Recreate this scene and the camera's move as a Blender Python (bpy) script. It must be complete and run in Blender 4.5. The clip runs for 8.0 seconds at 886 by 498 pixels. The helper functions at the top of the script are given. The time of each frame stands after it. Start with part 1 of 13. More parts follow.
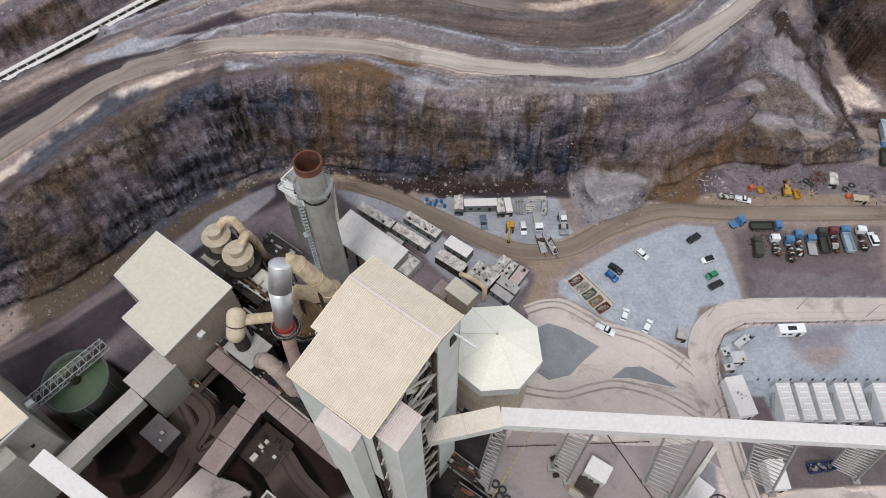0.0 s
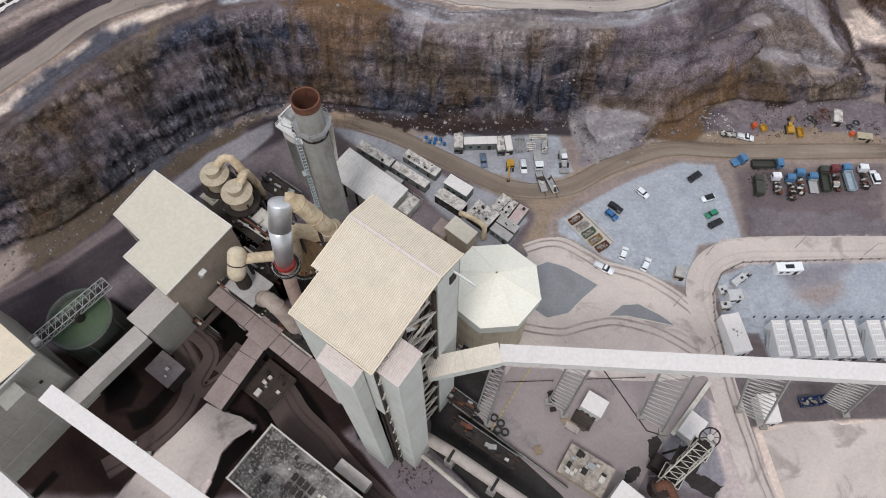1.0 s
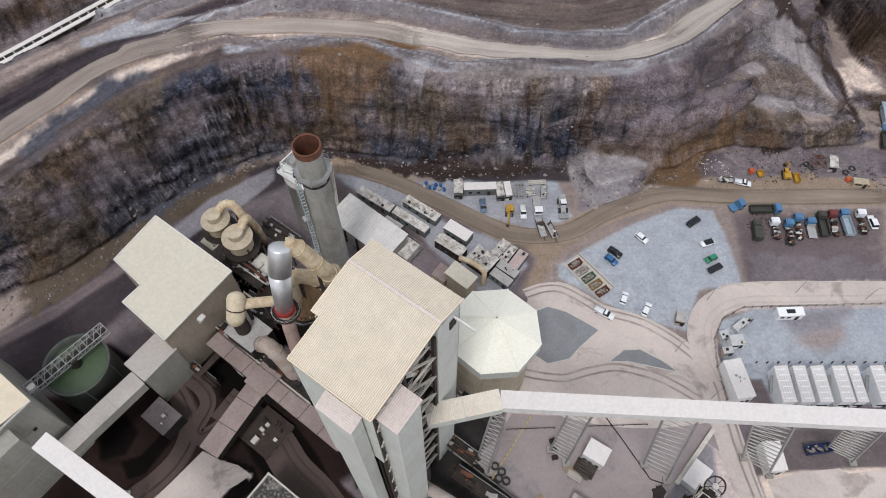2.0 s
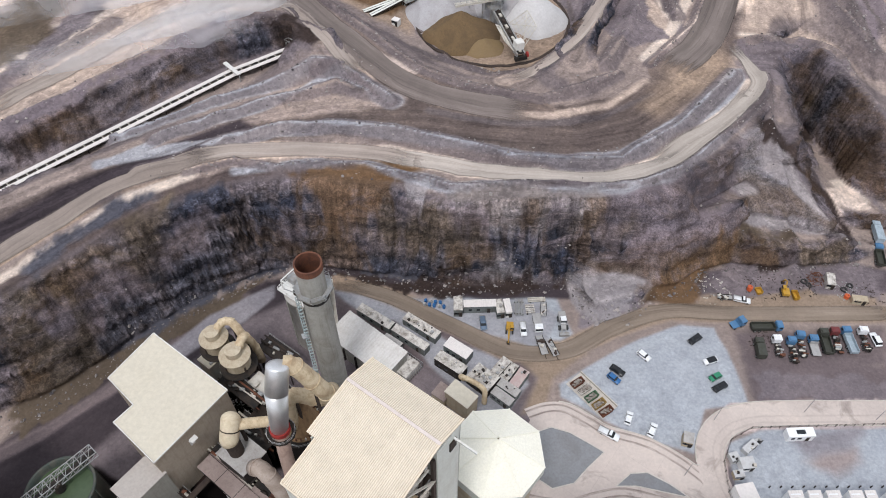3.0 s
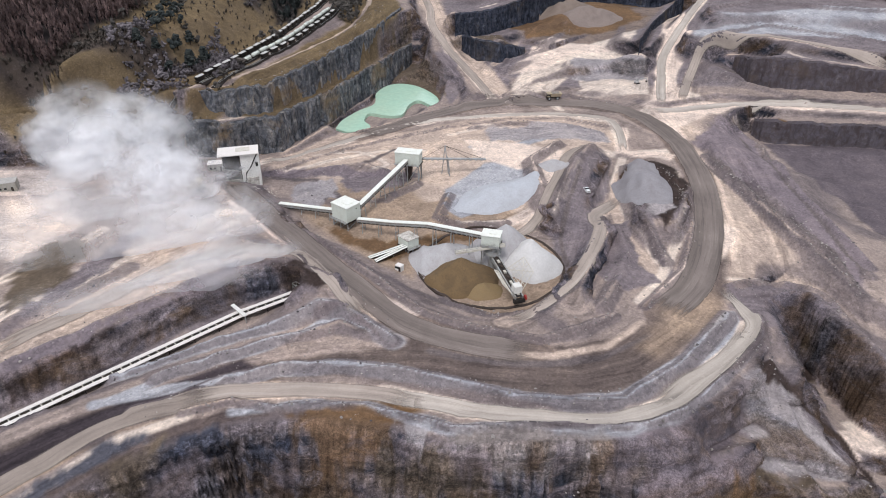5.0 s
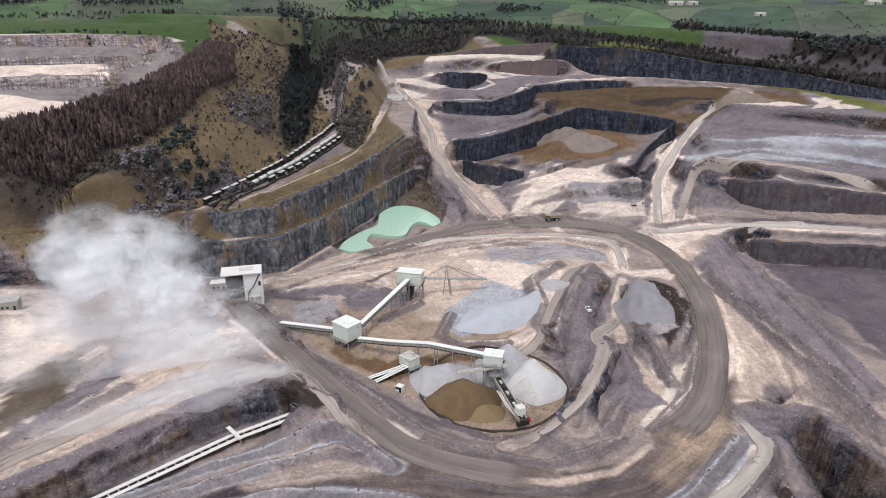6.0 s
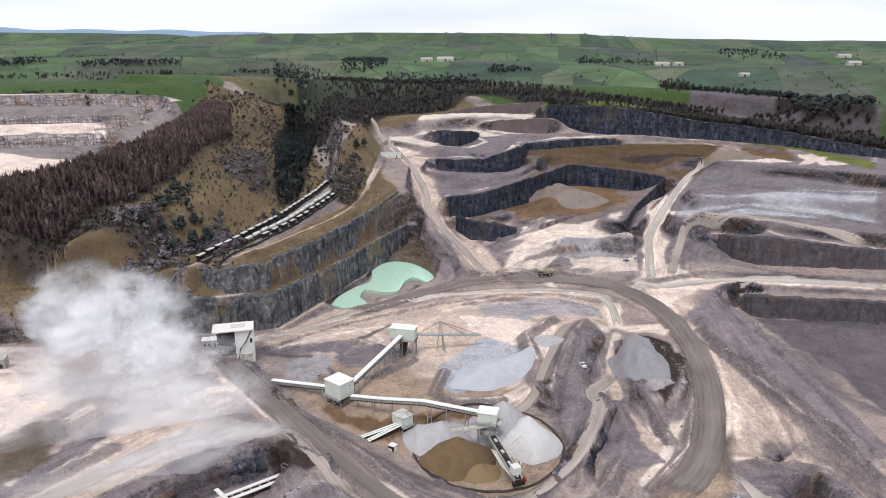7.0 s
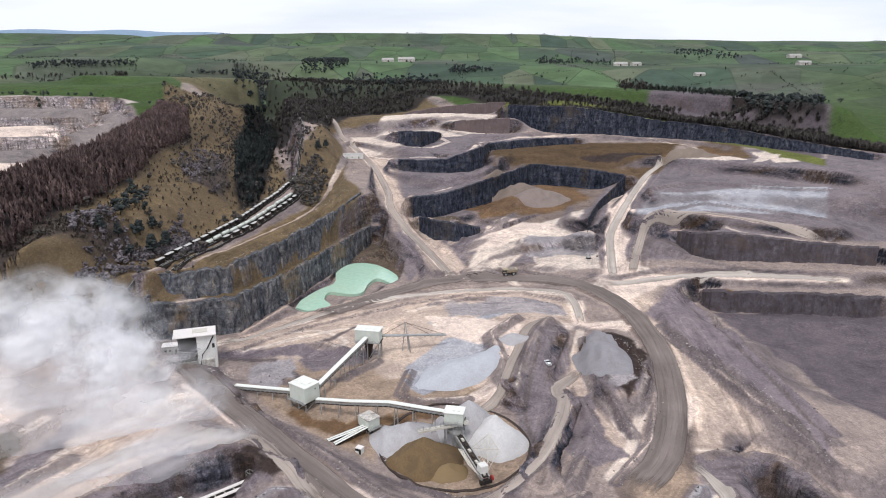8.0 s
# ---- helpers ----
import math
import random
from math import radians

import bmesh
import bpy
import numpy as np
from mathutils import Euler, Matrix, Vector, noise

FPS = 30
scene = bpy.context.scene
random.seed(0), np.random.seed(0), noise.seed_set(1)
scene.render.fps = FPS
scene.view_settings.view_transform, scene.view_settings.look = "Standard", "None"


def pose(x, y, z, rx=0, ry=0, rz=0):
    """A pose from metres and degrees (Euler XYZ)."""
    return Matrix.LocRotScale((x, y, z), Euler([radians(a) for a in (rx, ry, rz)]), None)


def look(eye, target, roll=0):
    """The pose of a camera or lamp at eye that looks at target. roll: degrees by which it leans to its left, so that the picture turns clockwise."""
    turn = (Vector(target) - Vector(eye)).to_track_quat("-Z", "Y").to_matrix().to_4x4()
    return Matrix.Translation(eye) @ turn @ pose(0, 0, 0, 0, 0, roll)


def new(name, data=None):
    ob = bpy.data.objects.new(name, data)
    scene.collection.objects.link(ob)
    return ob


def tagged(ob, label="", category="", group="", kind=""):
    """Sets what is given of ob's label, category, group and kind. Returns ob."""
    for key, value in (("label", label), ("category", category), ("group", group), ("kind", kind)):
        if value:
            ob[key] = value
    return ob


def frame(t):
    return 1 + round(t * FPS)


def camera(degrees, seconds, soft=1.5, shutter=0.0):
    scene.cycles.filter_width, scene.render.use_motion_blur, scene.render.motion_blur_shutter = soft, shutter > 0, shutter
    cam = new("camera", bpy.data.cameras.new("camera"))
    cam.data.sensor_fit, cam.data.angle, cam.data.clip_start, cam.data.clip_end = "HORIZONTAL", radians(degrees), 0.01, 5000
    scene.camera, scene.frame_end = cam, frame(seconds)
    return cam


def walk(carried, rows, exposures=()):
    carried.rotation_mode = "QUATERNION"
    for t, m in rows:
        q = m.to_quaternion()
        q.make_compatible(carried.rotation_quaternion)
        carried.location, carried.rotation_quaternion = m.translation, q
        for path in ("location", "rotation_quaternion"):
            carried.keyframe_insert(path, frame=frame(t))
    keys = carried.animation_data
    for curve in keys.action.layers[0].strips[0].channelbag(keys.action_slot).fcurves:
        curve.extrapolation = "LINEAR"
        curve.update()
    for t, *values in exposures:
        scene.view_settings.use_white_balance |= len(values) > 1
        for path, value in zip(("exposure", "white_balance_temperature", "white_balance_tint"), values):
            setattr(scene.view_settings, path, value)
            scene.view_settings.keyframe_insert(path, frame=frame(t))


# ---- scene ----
cam = camera(64.65, 8.0, 1.0)
# seconds, pitch and turn in degrees: the craft hovers in one place and only turns
TURNS = [(0.0, -58.70, 0.0), (0.5, -59.55, -0.02), (1.0, -63.70, -0.05), (1.2, -65.12, -0.06), (1.45, -65.7, -0.06), (1.75, -63.0, -0.07), (2.3, -57.33, -0.08), (2.5, -55.34, -0.10),
         (3.0, -50.45, -0.10), (3.5, -45.56, -0.10), (4.0, -40.68, -0.08), (4.5, -35.86, -0.04), (4.7, -33.89, -0.02), (5.8, -23.2, 0.10), (6.0, -21.23, 0.14),
         (6.5, -17.48, 0.16), (7.0, -16.67, -0.44), (7.5, -16.65, -2.57), (8.0, -16.64, -3.51)]
EYE = 178.0
walk(cam, [(t, pose(0, 0, EYE, 90 + p, 0, turn)) for t, p, turn in TURNS],
     [(0.0, -0.24), (1.2, -0.27), (2.3, -0.2), (3.5, 0.02), (4.7, 0.0), (5.8, -0.04), (6.5, 0.08), (8.0, 0.05)])

# ---- light: bright overcast sky with a veiled sun
world = bpy.data.worlds.new("overcast")
scene.world = world
world.use_nodes = True
wn, wl = world.node_tree.nodes, world.node_tree.links
wn.clear()
sky = wn.new("ShaderNodeTexSky")
sky.sky_type, sky.sun_disc, sky.sun_elevation, sky.sun_rotation = "NISHITA", False, radians(48), radians(200)
sky_dim = wn.new("ShaderNodeVectorMath"); sky_dim.operation = "SCALE"; sky_dim.inputs["Scale"].default_value = 0.1
wl.new(sky.outputs[0], sky_dim.inputs[0])
where = wn.new("ShaderNodeTexCoord")
flat = wn.new("ShaderNodeMapping"); flat.inputs["Scale"].default_value = (1.2, 1.2, 9.0)
wl.new(where.outputs["Generated"], flat.inputs[0])
cloud = wn.new("ShaderNodeTexNoise"); cloud.inputs["Scale"].default_value = 2.2; cloud.inputs["Detail"].default_value = 6
wl.new(flat.outputs[0], cloud.inputs["Vector"])
deck = wn.new("ShaderNodeValToRGB")
deck.color_ramp.elements[0].position, deck.color_ramp.elements[0].color = 0.30, (0.78, 0.85, 0.985, 1)
deck.color_ramp.elements[1].position, deck.color_ramp.elements[1].color = 0.55, (0.98, 1.02, 1.115, 1)
wl.new(cloud.outputs["Fac"], deck.inputs[0])
veil = wn.new("ShaderNodeMix"); veil.data_type = "RGBA"; veil.inputs[0].default_value = 0.9
wl.new(sky_dim.outputs[0], veil.inputs[6]); wl.new(deck.outputs[0], veil.inputs[7])
backg = wn.new("ShaderNodeBackground"); wl.new(veil.outputs[2], backg.inputs[0])
backg.inputs[1].default_value = 1.0
wout = wn.new("ShaderNodeOutputWorld"); wl.new(backg.outputs[0], wout.inputs[0])
sun = new("sun", bpy.data.lights.new("sun", "SUN"))
sun.data.energy, sun.data.angle, sun.data.color = 1.9, radians(14), (1.0, 0.98, 0.985)
sun.matrix_world = look((0, 0, 400), (70, 200, 0))


# ---- materials
def ramp(nt, fac, stops):
    n = nt.nodes.new("ShaderNodeValToRGB")
    e = n.color_ramp.elements
    while len(e) < len(stops):
        e.new(0.5)
    for k, (pos, c) in zip(e, stops):
        k.position, k.color = pos, (c, c, c, 1) if isinstance(c, (int, float)) else (*c, 1)
    nt.links.new(fac, n.inputs[0])
    return n.outputs[0]


def mixed(nt, kind, fac, a, b):
    n = nt.nodes.new("ShaderNodeMix")
    n.data_type, n.blend_type, n.clamp_factor = "RGBA", kind, True
    for slot, v in ((0, fac), (6, a), (7, b)):
        if hasattr(v, "is_linked"):
            nt.links.new(v, n.inputs[slot])
        else:
            n.inputs[slot].default_value = v if slot == 0 else (*v, 1)
    return n.outputs[2]


def grain(nt, vec, scale, detail=5, rough=0.6, distort=0.0):
    n = nt.nodes.new("ShaderNodeTexNoise")
    n.inputs["Scale"].default_value, n.inputs["Detail"].default_value = scale, detail
    n.inputs["Roughness"].default_value, n.inputs["Distortion"].default_value = rough, distort
    nt.links.new(vec, n.inputs["Vector"])
    return n.outputs["Fac"]


def stretched(nt, vec, s, turn=0.0):
    n = nt.nodes.new("ShaderNodeMapping")
    n.inputs["Scale"].default_value = s
    n.inputs["Rotation"].default_value = (0, 0, radians(turn))
    nt.links.new(vec, n.inputs[0])
    return n.outputs[0]


def begin(name, rough=0.8, metal=0.0):
    m = bpy.data.materials.new(name)
    m.use_nodes = True
    nt = m.node_tree
    b = nt.nodes["Principled BSDF"]
    b.inputs["Roughness"].default_value, b.inputs["Metallic"].default_value = rough, metal
    b.inputs["Specular IOR Level"].default_value = 0.3
    c = nt.nodes.new("ShaderNodeTexCoord")
    return m, nt, b, c.outputs["Object"]


def bumped(nt, b, height, strength=0.4, dist=0.1):
    n = nt.nodes.new("ShaderNodeBump")
    n.inputs["Strength"].default_value, n.inputs["Distance"].default_value = strength, dist
    nt.links.new(height, n.inputs["Height"])
    nt.links.new(n.outputs[0], b.inputs["Normal"])


def coat(name, colour, stain=(0.2, 0.17, 0.14), amount=0.5, rough=0.6, metal=0.0, scale=0.25, ribs=0.0, rib_turn=0.0, vary=0.0, groove_dark=0.5):
    """Painted or cast surface: colour, blotches of stain, streaks, fine grain; ribs: pitch of corrugation in metres."""
    m, nt, b, vec = begin(name, rough, metal)
    big = grain(nt, vec, scale, 6, 0.65, 0.5)
    fine = grain(nt, vec, scale * 14, 4, 0.6)
    run = grain(nt, stretched(nt, vec, (1.6, 1.6, 0.12)), 0.9, 4, 0.6)
    col = mixed(nt, "MIX", ramp(nt, big, [(0.43, 0.0), (0.68, amount)]), colour, stain)
    col = mixed(nt, "MIX", ramp(nt, run, [(0.5, 0.0), (0.72, amount * 0.7)]), col, stain)
    col = mixed(nt, "MULTIPLY", 0.7, col, ramp(nt, fine, [(0.25, 0.84), (0.7, 1.06)]))
    if vary:
        oi = nt.nodes.new("ShaderNodeObjectInfo")
        col = mixed(nt, "MULTIPLY", vary, col, ramp(nt, oi.outputs["Random"], [(0.0, 0.55), (1.0, 1.25)]))
    if ribs:
        w = nt.nodes.new("ShaderNodeTexWave")
        w.bands_direction, w.wave_profile = "X", "SIN"
        w.inputs["Scale"].default_value = 0.314 / ribs
        nt.links.new(stretched(nt, vec, (1, 1, 1), rib_turn), w.inputs["Vector"])
        bumped(nt, b, w.outputs["Fac"], 0.8, ribs * 0.25)
        # groove shading put into the colour, since the ribs shade too faintly
        col = mixed(nt, "MULTIPLY", groove_dark, col, ramp(nt, w.outputs["Fac"], [(0.12, (0.62, 0.55, 0.48)), (0.5, (1.0, 1.0, 1.0))]))
    else:
        bumped(nt, b, fine, 0.25, 0.03)
    nt.links.new(col, b.inputs["Base Color"])
    return m


# ---- the land
LEVELS, COVERS, WINDROWS = [], [], []


def level(name, closed, line):
    LEVELS.append((closed, np.array(line, dtype=np.float32)))


def cover(kind, width, soft, line):
    COVERS.append((kind, width, soft, np.array(line, dtype=np.float32)))


def windrow(height, half, line):
    WINDROWS.append((height, half, np.array(line, dtype=np.float32)))


# works mud and wet patches also hold the shade between the buildings
COLOURS = {"moor": (0.118, 0.085, 0.052), "ground": (0.312, 0.268, 0.247), "grass": (0.075, 0.115, 0.045), "dry": (0.172, 0.136, 0.088), "field": (0.15, 0.165, 0.06), "scrub": (0.105, 0.088, 0.078), "wood": (0.05, 0.044, 0.043),
           "white": (0.50, 0.45, 0.42), "sand": (0.47, 0.40, 0.348), "puddle": (0.37, 0.325, 0.315), "slag": (0.30, 0.292, 0.312), "buff": (0.34, 0.275, 0.22), "grey": (0.215, 0.193, 0.203), "dust": (0.365, 0.375, 0.40),
           "earth": (0.155, 0.112, 0.072), "pale": (0.57, 0.51, 0.455), "dark": (0.17, 0.15, 0.15), "haul": (0.165, 0.138, 0.128), "black": (0.075, 0.064, 0.072),
           "works": (0.215, 0.190, 0.199), "gravel": (0.40, 0.43, 0.462), "track": (0.315, 0.258, 0.205), "dirt": (0.185, 0.158, 0.162),
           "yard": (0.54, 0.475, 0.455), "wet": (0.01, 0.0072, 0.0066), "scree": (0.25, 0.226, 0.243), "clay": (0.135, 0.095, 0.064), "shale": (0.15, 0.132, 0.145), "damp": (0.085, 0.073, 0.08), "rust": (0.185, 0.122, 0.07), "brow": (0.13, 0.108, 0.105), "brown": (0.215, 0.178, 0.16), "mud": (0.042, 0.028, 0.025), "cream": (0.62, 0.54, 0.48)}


SOFT_KINDS = {"field": 1.0, "scrub": 1.0, "grass": 1.0, "dry": 1.0, "wood": 1.0, "scree": 1.0, "clay": 0.9, "rust": 0.85, "shale": 0.7}
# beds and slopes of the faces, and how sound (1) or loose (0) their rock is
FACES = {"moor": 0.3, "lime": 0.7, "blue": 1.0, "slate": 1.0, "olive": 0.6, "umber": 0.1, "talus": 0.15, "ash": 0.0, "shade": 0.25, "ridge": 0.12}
# shade: shadow at the cliff foot put into the colour, and dark rubble
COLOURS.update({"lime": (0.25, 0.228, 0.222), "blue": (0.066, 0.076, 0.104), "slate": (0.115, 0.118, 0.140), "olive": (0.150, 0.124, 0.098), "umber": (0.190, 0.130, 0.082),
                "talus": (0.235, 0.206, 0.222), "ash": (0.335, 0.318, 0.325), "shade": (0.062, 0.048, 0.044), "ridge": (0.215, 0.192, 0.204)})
# how dark or pale the rock of a face is
TONES = {"dark rock": 0.55, "pale rock": 1.1, "grey rock": 0.85}


def lattice(ix, iy, seed):
    h = (ix.astype(np.int64) * 374761393 + iy.astype(np.int64) * 668265263 + seed * 974634777) & 0xFFFFFFFF
    h = ((h ^ (h >> 13)) * 1274126177) & 0xFFFFFFFF
    return ((h ^ (h >> 16)) & 0xFFFF).astype(np.float32) / 65535.0


def value_noise(x, y, size, seed=0, octaves=3, gain=0.5):
    """Smooth noise from -1 to 1 with features of that size in metres."""
    total, amp, norm = np.zeros(x.shape, np.float32), 1.0, 0.0
    for o in range(octaves):
        u, v = x / size + 17.3 * o, y / size - 9.1 * o
        iu, iv = np.floor(u), np.floor(v)
        fu, fv = u - iu, v - iv
        fu, fv = fu * fu * (3 - 2 * fu), fv * fv * (3 - 2 * fv)
        a, b = lattice(iu, iv, seed + o), lattice(iu + 1, iv, seed + o)
        c, d = lattice(iu, iv + 1, seed + o), lattice(iu + 1, iv + 1, seed + o)
        total += amp * ((a * (1 - fu) + b * fu) * (1 - fv) + (c * (1 - fu) + d * fu) * fv)
        norm += amp
        amp, size = amp * gain, size * 0.5
    return 2 * total / norm - 1


def near_line(x, y, pts, closed):
    """Distance to a broken line and the height of its nearest point."""
    best, height = np.full(x.shape, 1e12, np.float32), np.zeros(x.shape, np.float32)
    n = len(pts)
    for k in range(n if closed else n - 1):
        a, b = pts[k], pts[(k + 1) % n]
        dx, dy = b[0] - a[0], b[1] - a[1]
        t = np.clip(((x - a[0]) * dx + (y - a[1]) * dy) / max(dx * dx + dy * dy, 1e-6), 0, 1)
        d2 = (x - a[0] - t * dx) ** 2 + (y - a[1] - t * dy) ** 2
        m = d2 < best
        best = np.where(m, d2, best)
        if len(a) > 2:
            height = np.where(m, a[2] + t * (b[2] - a[2]), height)
    return np.sqrt(best), height


def run_along(x, y, pts):
    """How far along a broken line its point nearest to each place lies."""
    best, run, done = np.full(x.shape, 1e12, np.float32), np.zeros(x.shape, np.float32), 0.0
    for a, b in zip(pts, pts[1:]):
        dx, dy = b[0] - a[0], b[1] - a[1]
        L = max(math.hypot(dx, dy), 1e-3)
        t = np.clip(((x - a[0]) * dx + (y - a[1]) * dy) / (L * L), 0, 1)
        d2 = (x - a[0] - t * dx) ** 2 + (y - a[1] - t * dy) ** 2
        m = d2 < best
        best = np.where(m, d2, best)
        run = np.where(m, done + t * L, run)
        side = np.where(m, np.sign((x - a[0]) * dy - (y - a[1]) * dx), side) if done else np.sign((x - a[0]) * dy - (y - a[1]) * dx)
        done += L
    return np.sqrt(best) * side, run


def inside(x, y, pts):
    odd = np.zeros(x.shape, bool)
    n = len(pts)
    for k in range(n):
        a, b = pts[k], pts[(k + 1) % n]
        if a[1] == b[1]:
            continue
        odd ^= ((a[1] > y) != (b[1] > y)) & (x < (b[0] - a[0]) * (y - a[1]) / (b[1] - a[1]) + a[0])
    return odd


def smooth(e0, e1, v):
    t = np.clip((v - e0) / (e1 - e0), 0, 1)
    return t * t * (3 - 2 * t)


def land_height(x, y):
    x, y = np.asarray(x, np.float32), np.asarray(y, np.float32)
    total, weight = np.zeros(x.shape, np.float32), np.zeros(x.shape, np.float32)
    # benches and walls are crisper in the upper quarry
    power = 3.2 + 1.9 * smooth(340, 430, y) * smooth(-70, -20, x) * (1 - smooth(900, 1100, y))
    for closed, pts in LEVELS:
        d, h = near_line(x, y, pts, closed)
        if closed:
            d = np.where(inside(x, y, pts), 0, d)
            h = np.where(d == 0, pts[0][2], h)
        w = 1.0 / (d + 0.4) ** power
        total += w * h
        weight += w
    return total / weight


def land_colour(x, y):
    col = np.empty(x.shape + (3,), np.float32)
    col[:] = COLOURS["ground"]
    green = np.zeros(x.shape, np.float32)
    tone = np.full(x.shape, 0.9, np.float32)
    paint = np.zeros(x.shape, np.float32)
    hard = np.full(x.shape, 0.5, np.float32)
    wob = value_noise(x, y, 14, 5, 3)
    ragged = value_noise(x * 1.6, y, 9, 7, 4, 0.65)
    for kind, width, soft, pts in COVERS:
        pad = width + soft * 3 + 5
        lo, hi = pts.min(0) - pad, pts.max(0) + pad
        idx = np.nonzero((x > lo[0]) & (x < hi[0]) & (y > lo[1]) & (y < hi[1]))
        if not len(idx[0]):
            continue
        px, py = x[idx], y[idx]
        d, _ = near_line(px, py, pts, width == 0)
        d = (width / 2 - d) if width else np.where(inside(px, py, pts), d, -d)
        soft = soft * 0.4
        stray = wob[idx] * min(soft * 1.3, 2.5)
        if kind in FACES:
            stray = stray + ragged[idx] * min(4.0, 1.2 + 0.12 * (hi - lo).min())
        a = smooth(-soft, soft, d + stray)[:, None]
        if kind in TONES:
            tone[idx] = tone[idx] * (1 - a[:, 0]) + TONES[kind] * a[:, 0]
            continue
        if kind == "streak":
            across, run = run_along(px, py, pts)
            s = value_noise(across * 1.0, run / 28, 1.7, 61, 3, 0.6) + 0.5 * value_noise(across, run / 60, 5.0, 67, 2)
            col[idx] *= 1 + a * (0.34 * s)[:, None] * np.array([1.0, 0.98, 0.95], np.float32)
            continue
        c = np.array(COLOURS[kind], np.float32)
        col[idx] = col[idx] * (1 - a) + c * a
        green[idx] = green[idx] * (1 - a[:, 0]) + a[:, 0] * SOFT_KINDS.get(kind, 0)
        if kind in FACES:
            paint[idx] = np.maximum(paint[idx], a[:, 0])
            hard[idx] = hard[idx] * (1 - a[:, 0]) + a[:, 0] * FACES[kind]
    return col, green, tone, paint, hard
# ---- the lie of the land: crests, feet of walls, benches and beds (x, y, height)
level('works', True, [(-420, 60, 0), (-122, 77, 0), (-109, 88, 0), (-96, 100, 0), (-83, 114, 0), (-67, 126, 0), (-56, 134, 0), (-44, 135, 0), (-29, 134, 0), (-15, 132, 0), (-1, 127, 0), (13, 128, 0), (31, 129, 0), (40, 128, 0), (43, 117, 0), (53, 117, 0), (63, 126, 0), (76, 127, 0), (82, 135, 0), (93, 138, 0), (111, 135, 0), (126, 140, 0), (142, 138, 0), (420, 140, 0), (420, -560, 0), (-420, -560, 0)])
level('cliff edge', False, [(-330, 50, 34), (-117, 113, 30.2), (-110, 120, 30.2), (-102, 128, 30.2), (-93, 136, 30.2), (-79, 146, 30.2), (-64, 153, 30.2), (-47, 156, 30.2), (-38, 157, 30.2), (-24, 155, 30.2), (-11, 151, 30.2), (3, 145, 30.2), (16, 145, 30.2), (29, 146, 30.2), (43, 145, 30.2), (55, 146, 30.2), (69, 152, 30.2), (81, 160, 30.2), (93, 173, 30.2)])
level('outer bend', False, [(83, 162, 30.2), (98, 177, 30.2), (108, 189, 30.2), (112, 201, 30.2)])
level('haul inner', False, [(-122, 127, 31.3), (-98, 148, 31.3), (-68, 164, 31.3), (-51, 171, 31.3), (-33, 174, 31.3), (3, 171, 31.3), (39, 165, 31.3), (57, 168, 31.3), (79, 184, 31.3), (98, 206, 31.3)])
level('haul road west', False, [(-127, 138, 31.3), (-93, 160, 31.3), (-61, 176, 31.3), (-34, 179, 31.3), (-6, 181, 31.3), (22, 181, 31.3), (40, 179, 31.3)])
level('belt cut', False, [(-134, 149, 27), (-100, 179, 27), (-77, 202, 27), (-55, 219, 27)])
level('bank top', False, [(-135, 163, 37.8), (-116, 183, 37.8), (-96, 209, 37.8), (-75, 225, 37.8), (-59, 226, 37.8), (-43, 212, 37.8)])
level('bank road', False, [(-140, 173, 37.8), (-121, 197, 37.8), (-99, 222, 37.8), (-77, 233, 37.8)])
level('ramp road', False, [(-98, 295, 34.5), (-63, 251, 34.5), (-38, 221, 33.4), (-16, 200, 32.4), (3, 189, 31.8), (32, 184, 31.3)])
level('west ground', False, [(-167, 238, 39.9), (-146, 218, 39.9), (-137, 226, 39.9), (-147, 191, 39.9)])
level('stack yard', False, [(-8, 247, 29.1), (-6, 224, 29.1), (12, 208, 29.1), (28, 207, 29.1), (44, 220, 29.1), (49, 243, 29.1), (41, 261, 29.1)])
level('plant yard', False, [(-65, 268, 30.2), (-20, 245, 30.2), (3, 289, 30.2), (47, 268, 30.2), (-24, 307, 30.2), (-62, 307, 30.2)])
level('east ridge', False, [(48, 264, 35.6), (63, 308, 35.6), (76, 333, 35.6)])
level('ridge two', False, [(43, 196, 34.5), (70, 256, 34.5)])
level('ridge low', False, [(52, 213, 29.7), (73, 255, 29.7), (77, 291, 29.7), (92, 335, 29.7)])
level('heap ridge', False, [(94, 313, 36.7), (101, 282, 36.7), (93, 262, 36.7)])
level('main haul', False, [(23, 422, 31.3), (77, 422, 31.3), (110, 409, 31.3), (126, 371, 31.3), (127, 318, 31.3), (114, 262, 31.3), (94, 217, 31.3), (74, 198, 31.3)])
level('pale road', False, [(-95, 332, 30.2), (-70, 354, 28), (-29, 388, 28), (4, 398, 29.7), (39, 400, 31.8), (73, 400, 31.8), (98, 388, 31.8), (96, 345, 31.8), (109, 344, 31.8), (128, 357, 31.8)])
level('east road', False, [(136, 406, 31.8), (183, 418, 31.8), (225, 416, 31.8), (271, 406, 31.8)])
level('east terrace', False, [(142, 361, 30.2), (142, 314, 30.2), (149, 269, 30.2), (156, 238, 30.2), (159, 219, 30.2)])
level('east terrace low', False, [(118, 245, 30.2), (112, 216, 30.2), (136, 214, 30.2), (142, 185, 30.2), (144, 173, 30.2)])
level('pit floor', False, [(131, 210, 7.6), (134, 193, 7.6), (136, 170, 7.6), (142, 157, 7.6), (240, 150, 7)])
level('pit yard', False, [(132, 150, 2.2), (145, 153, 2.2), (230, 140, 2)])
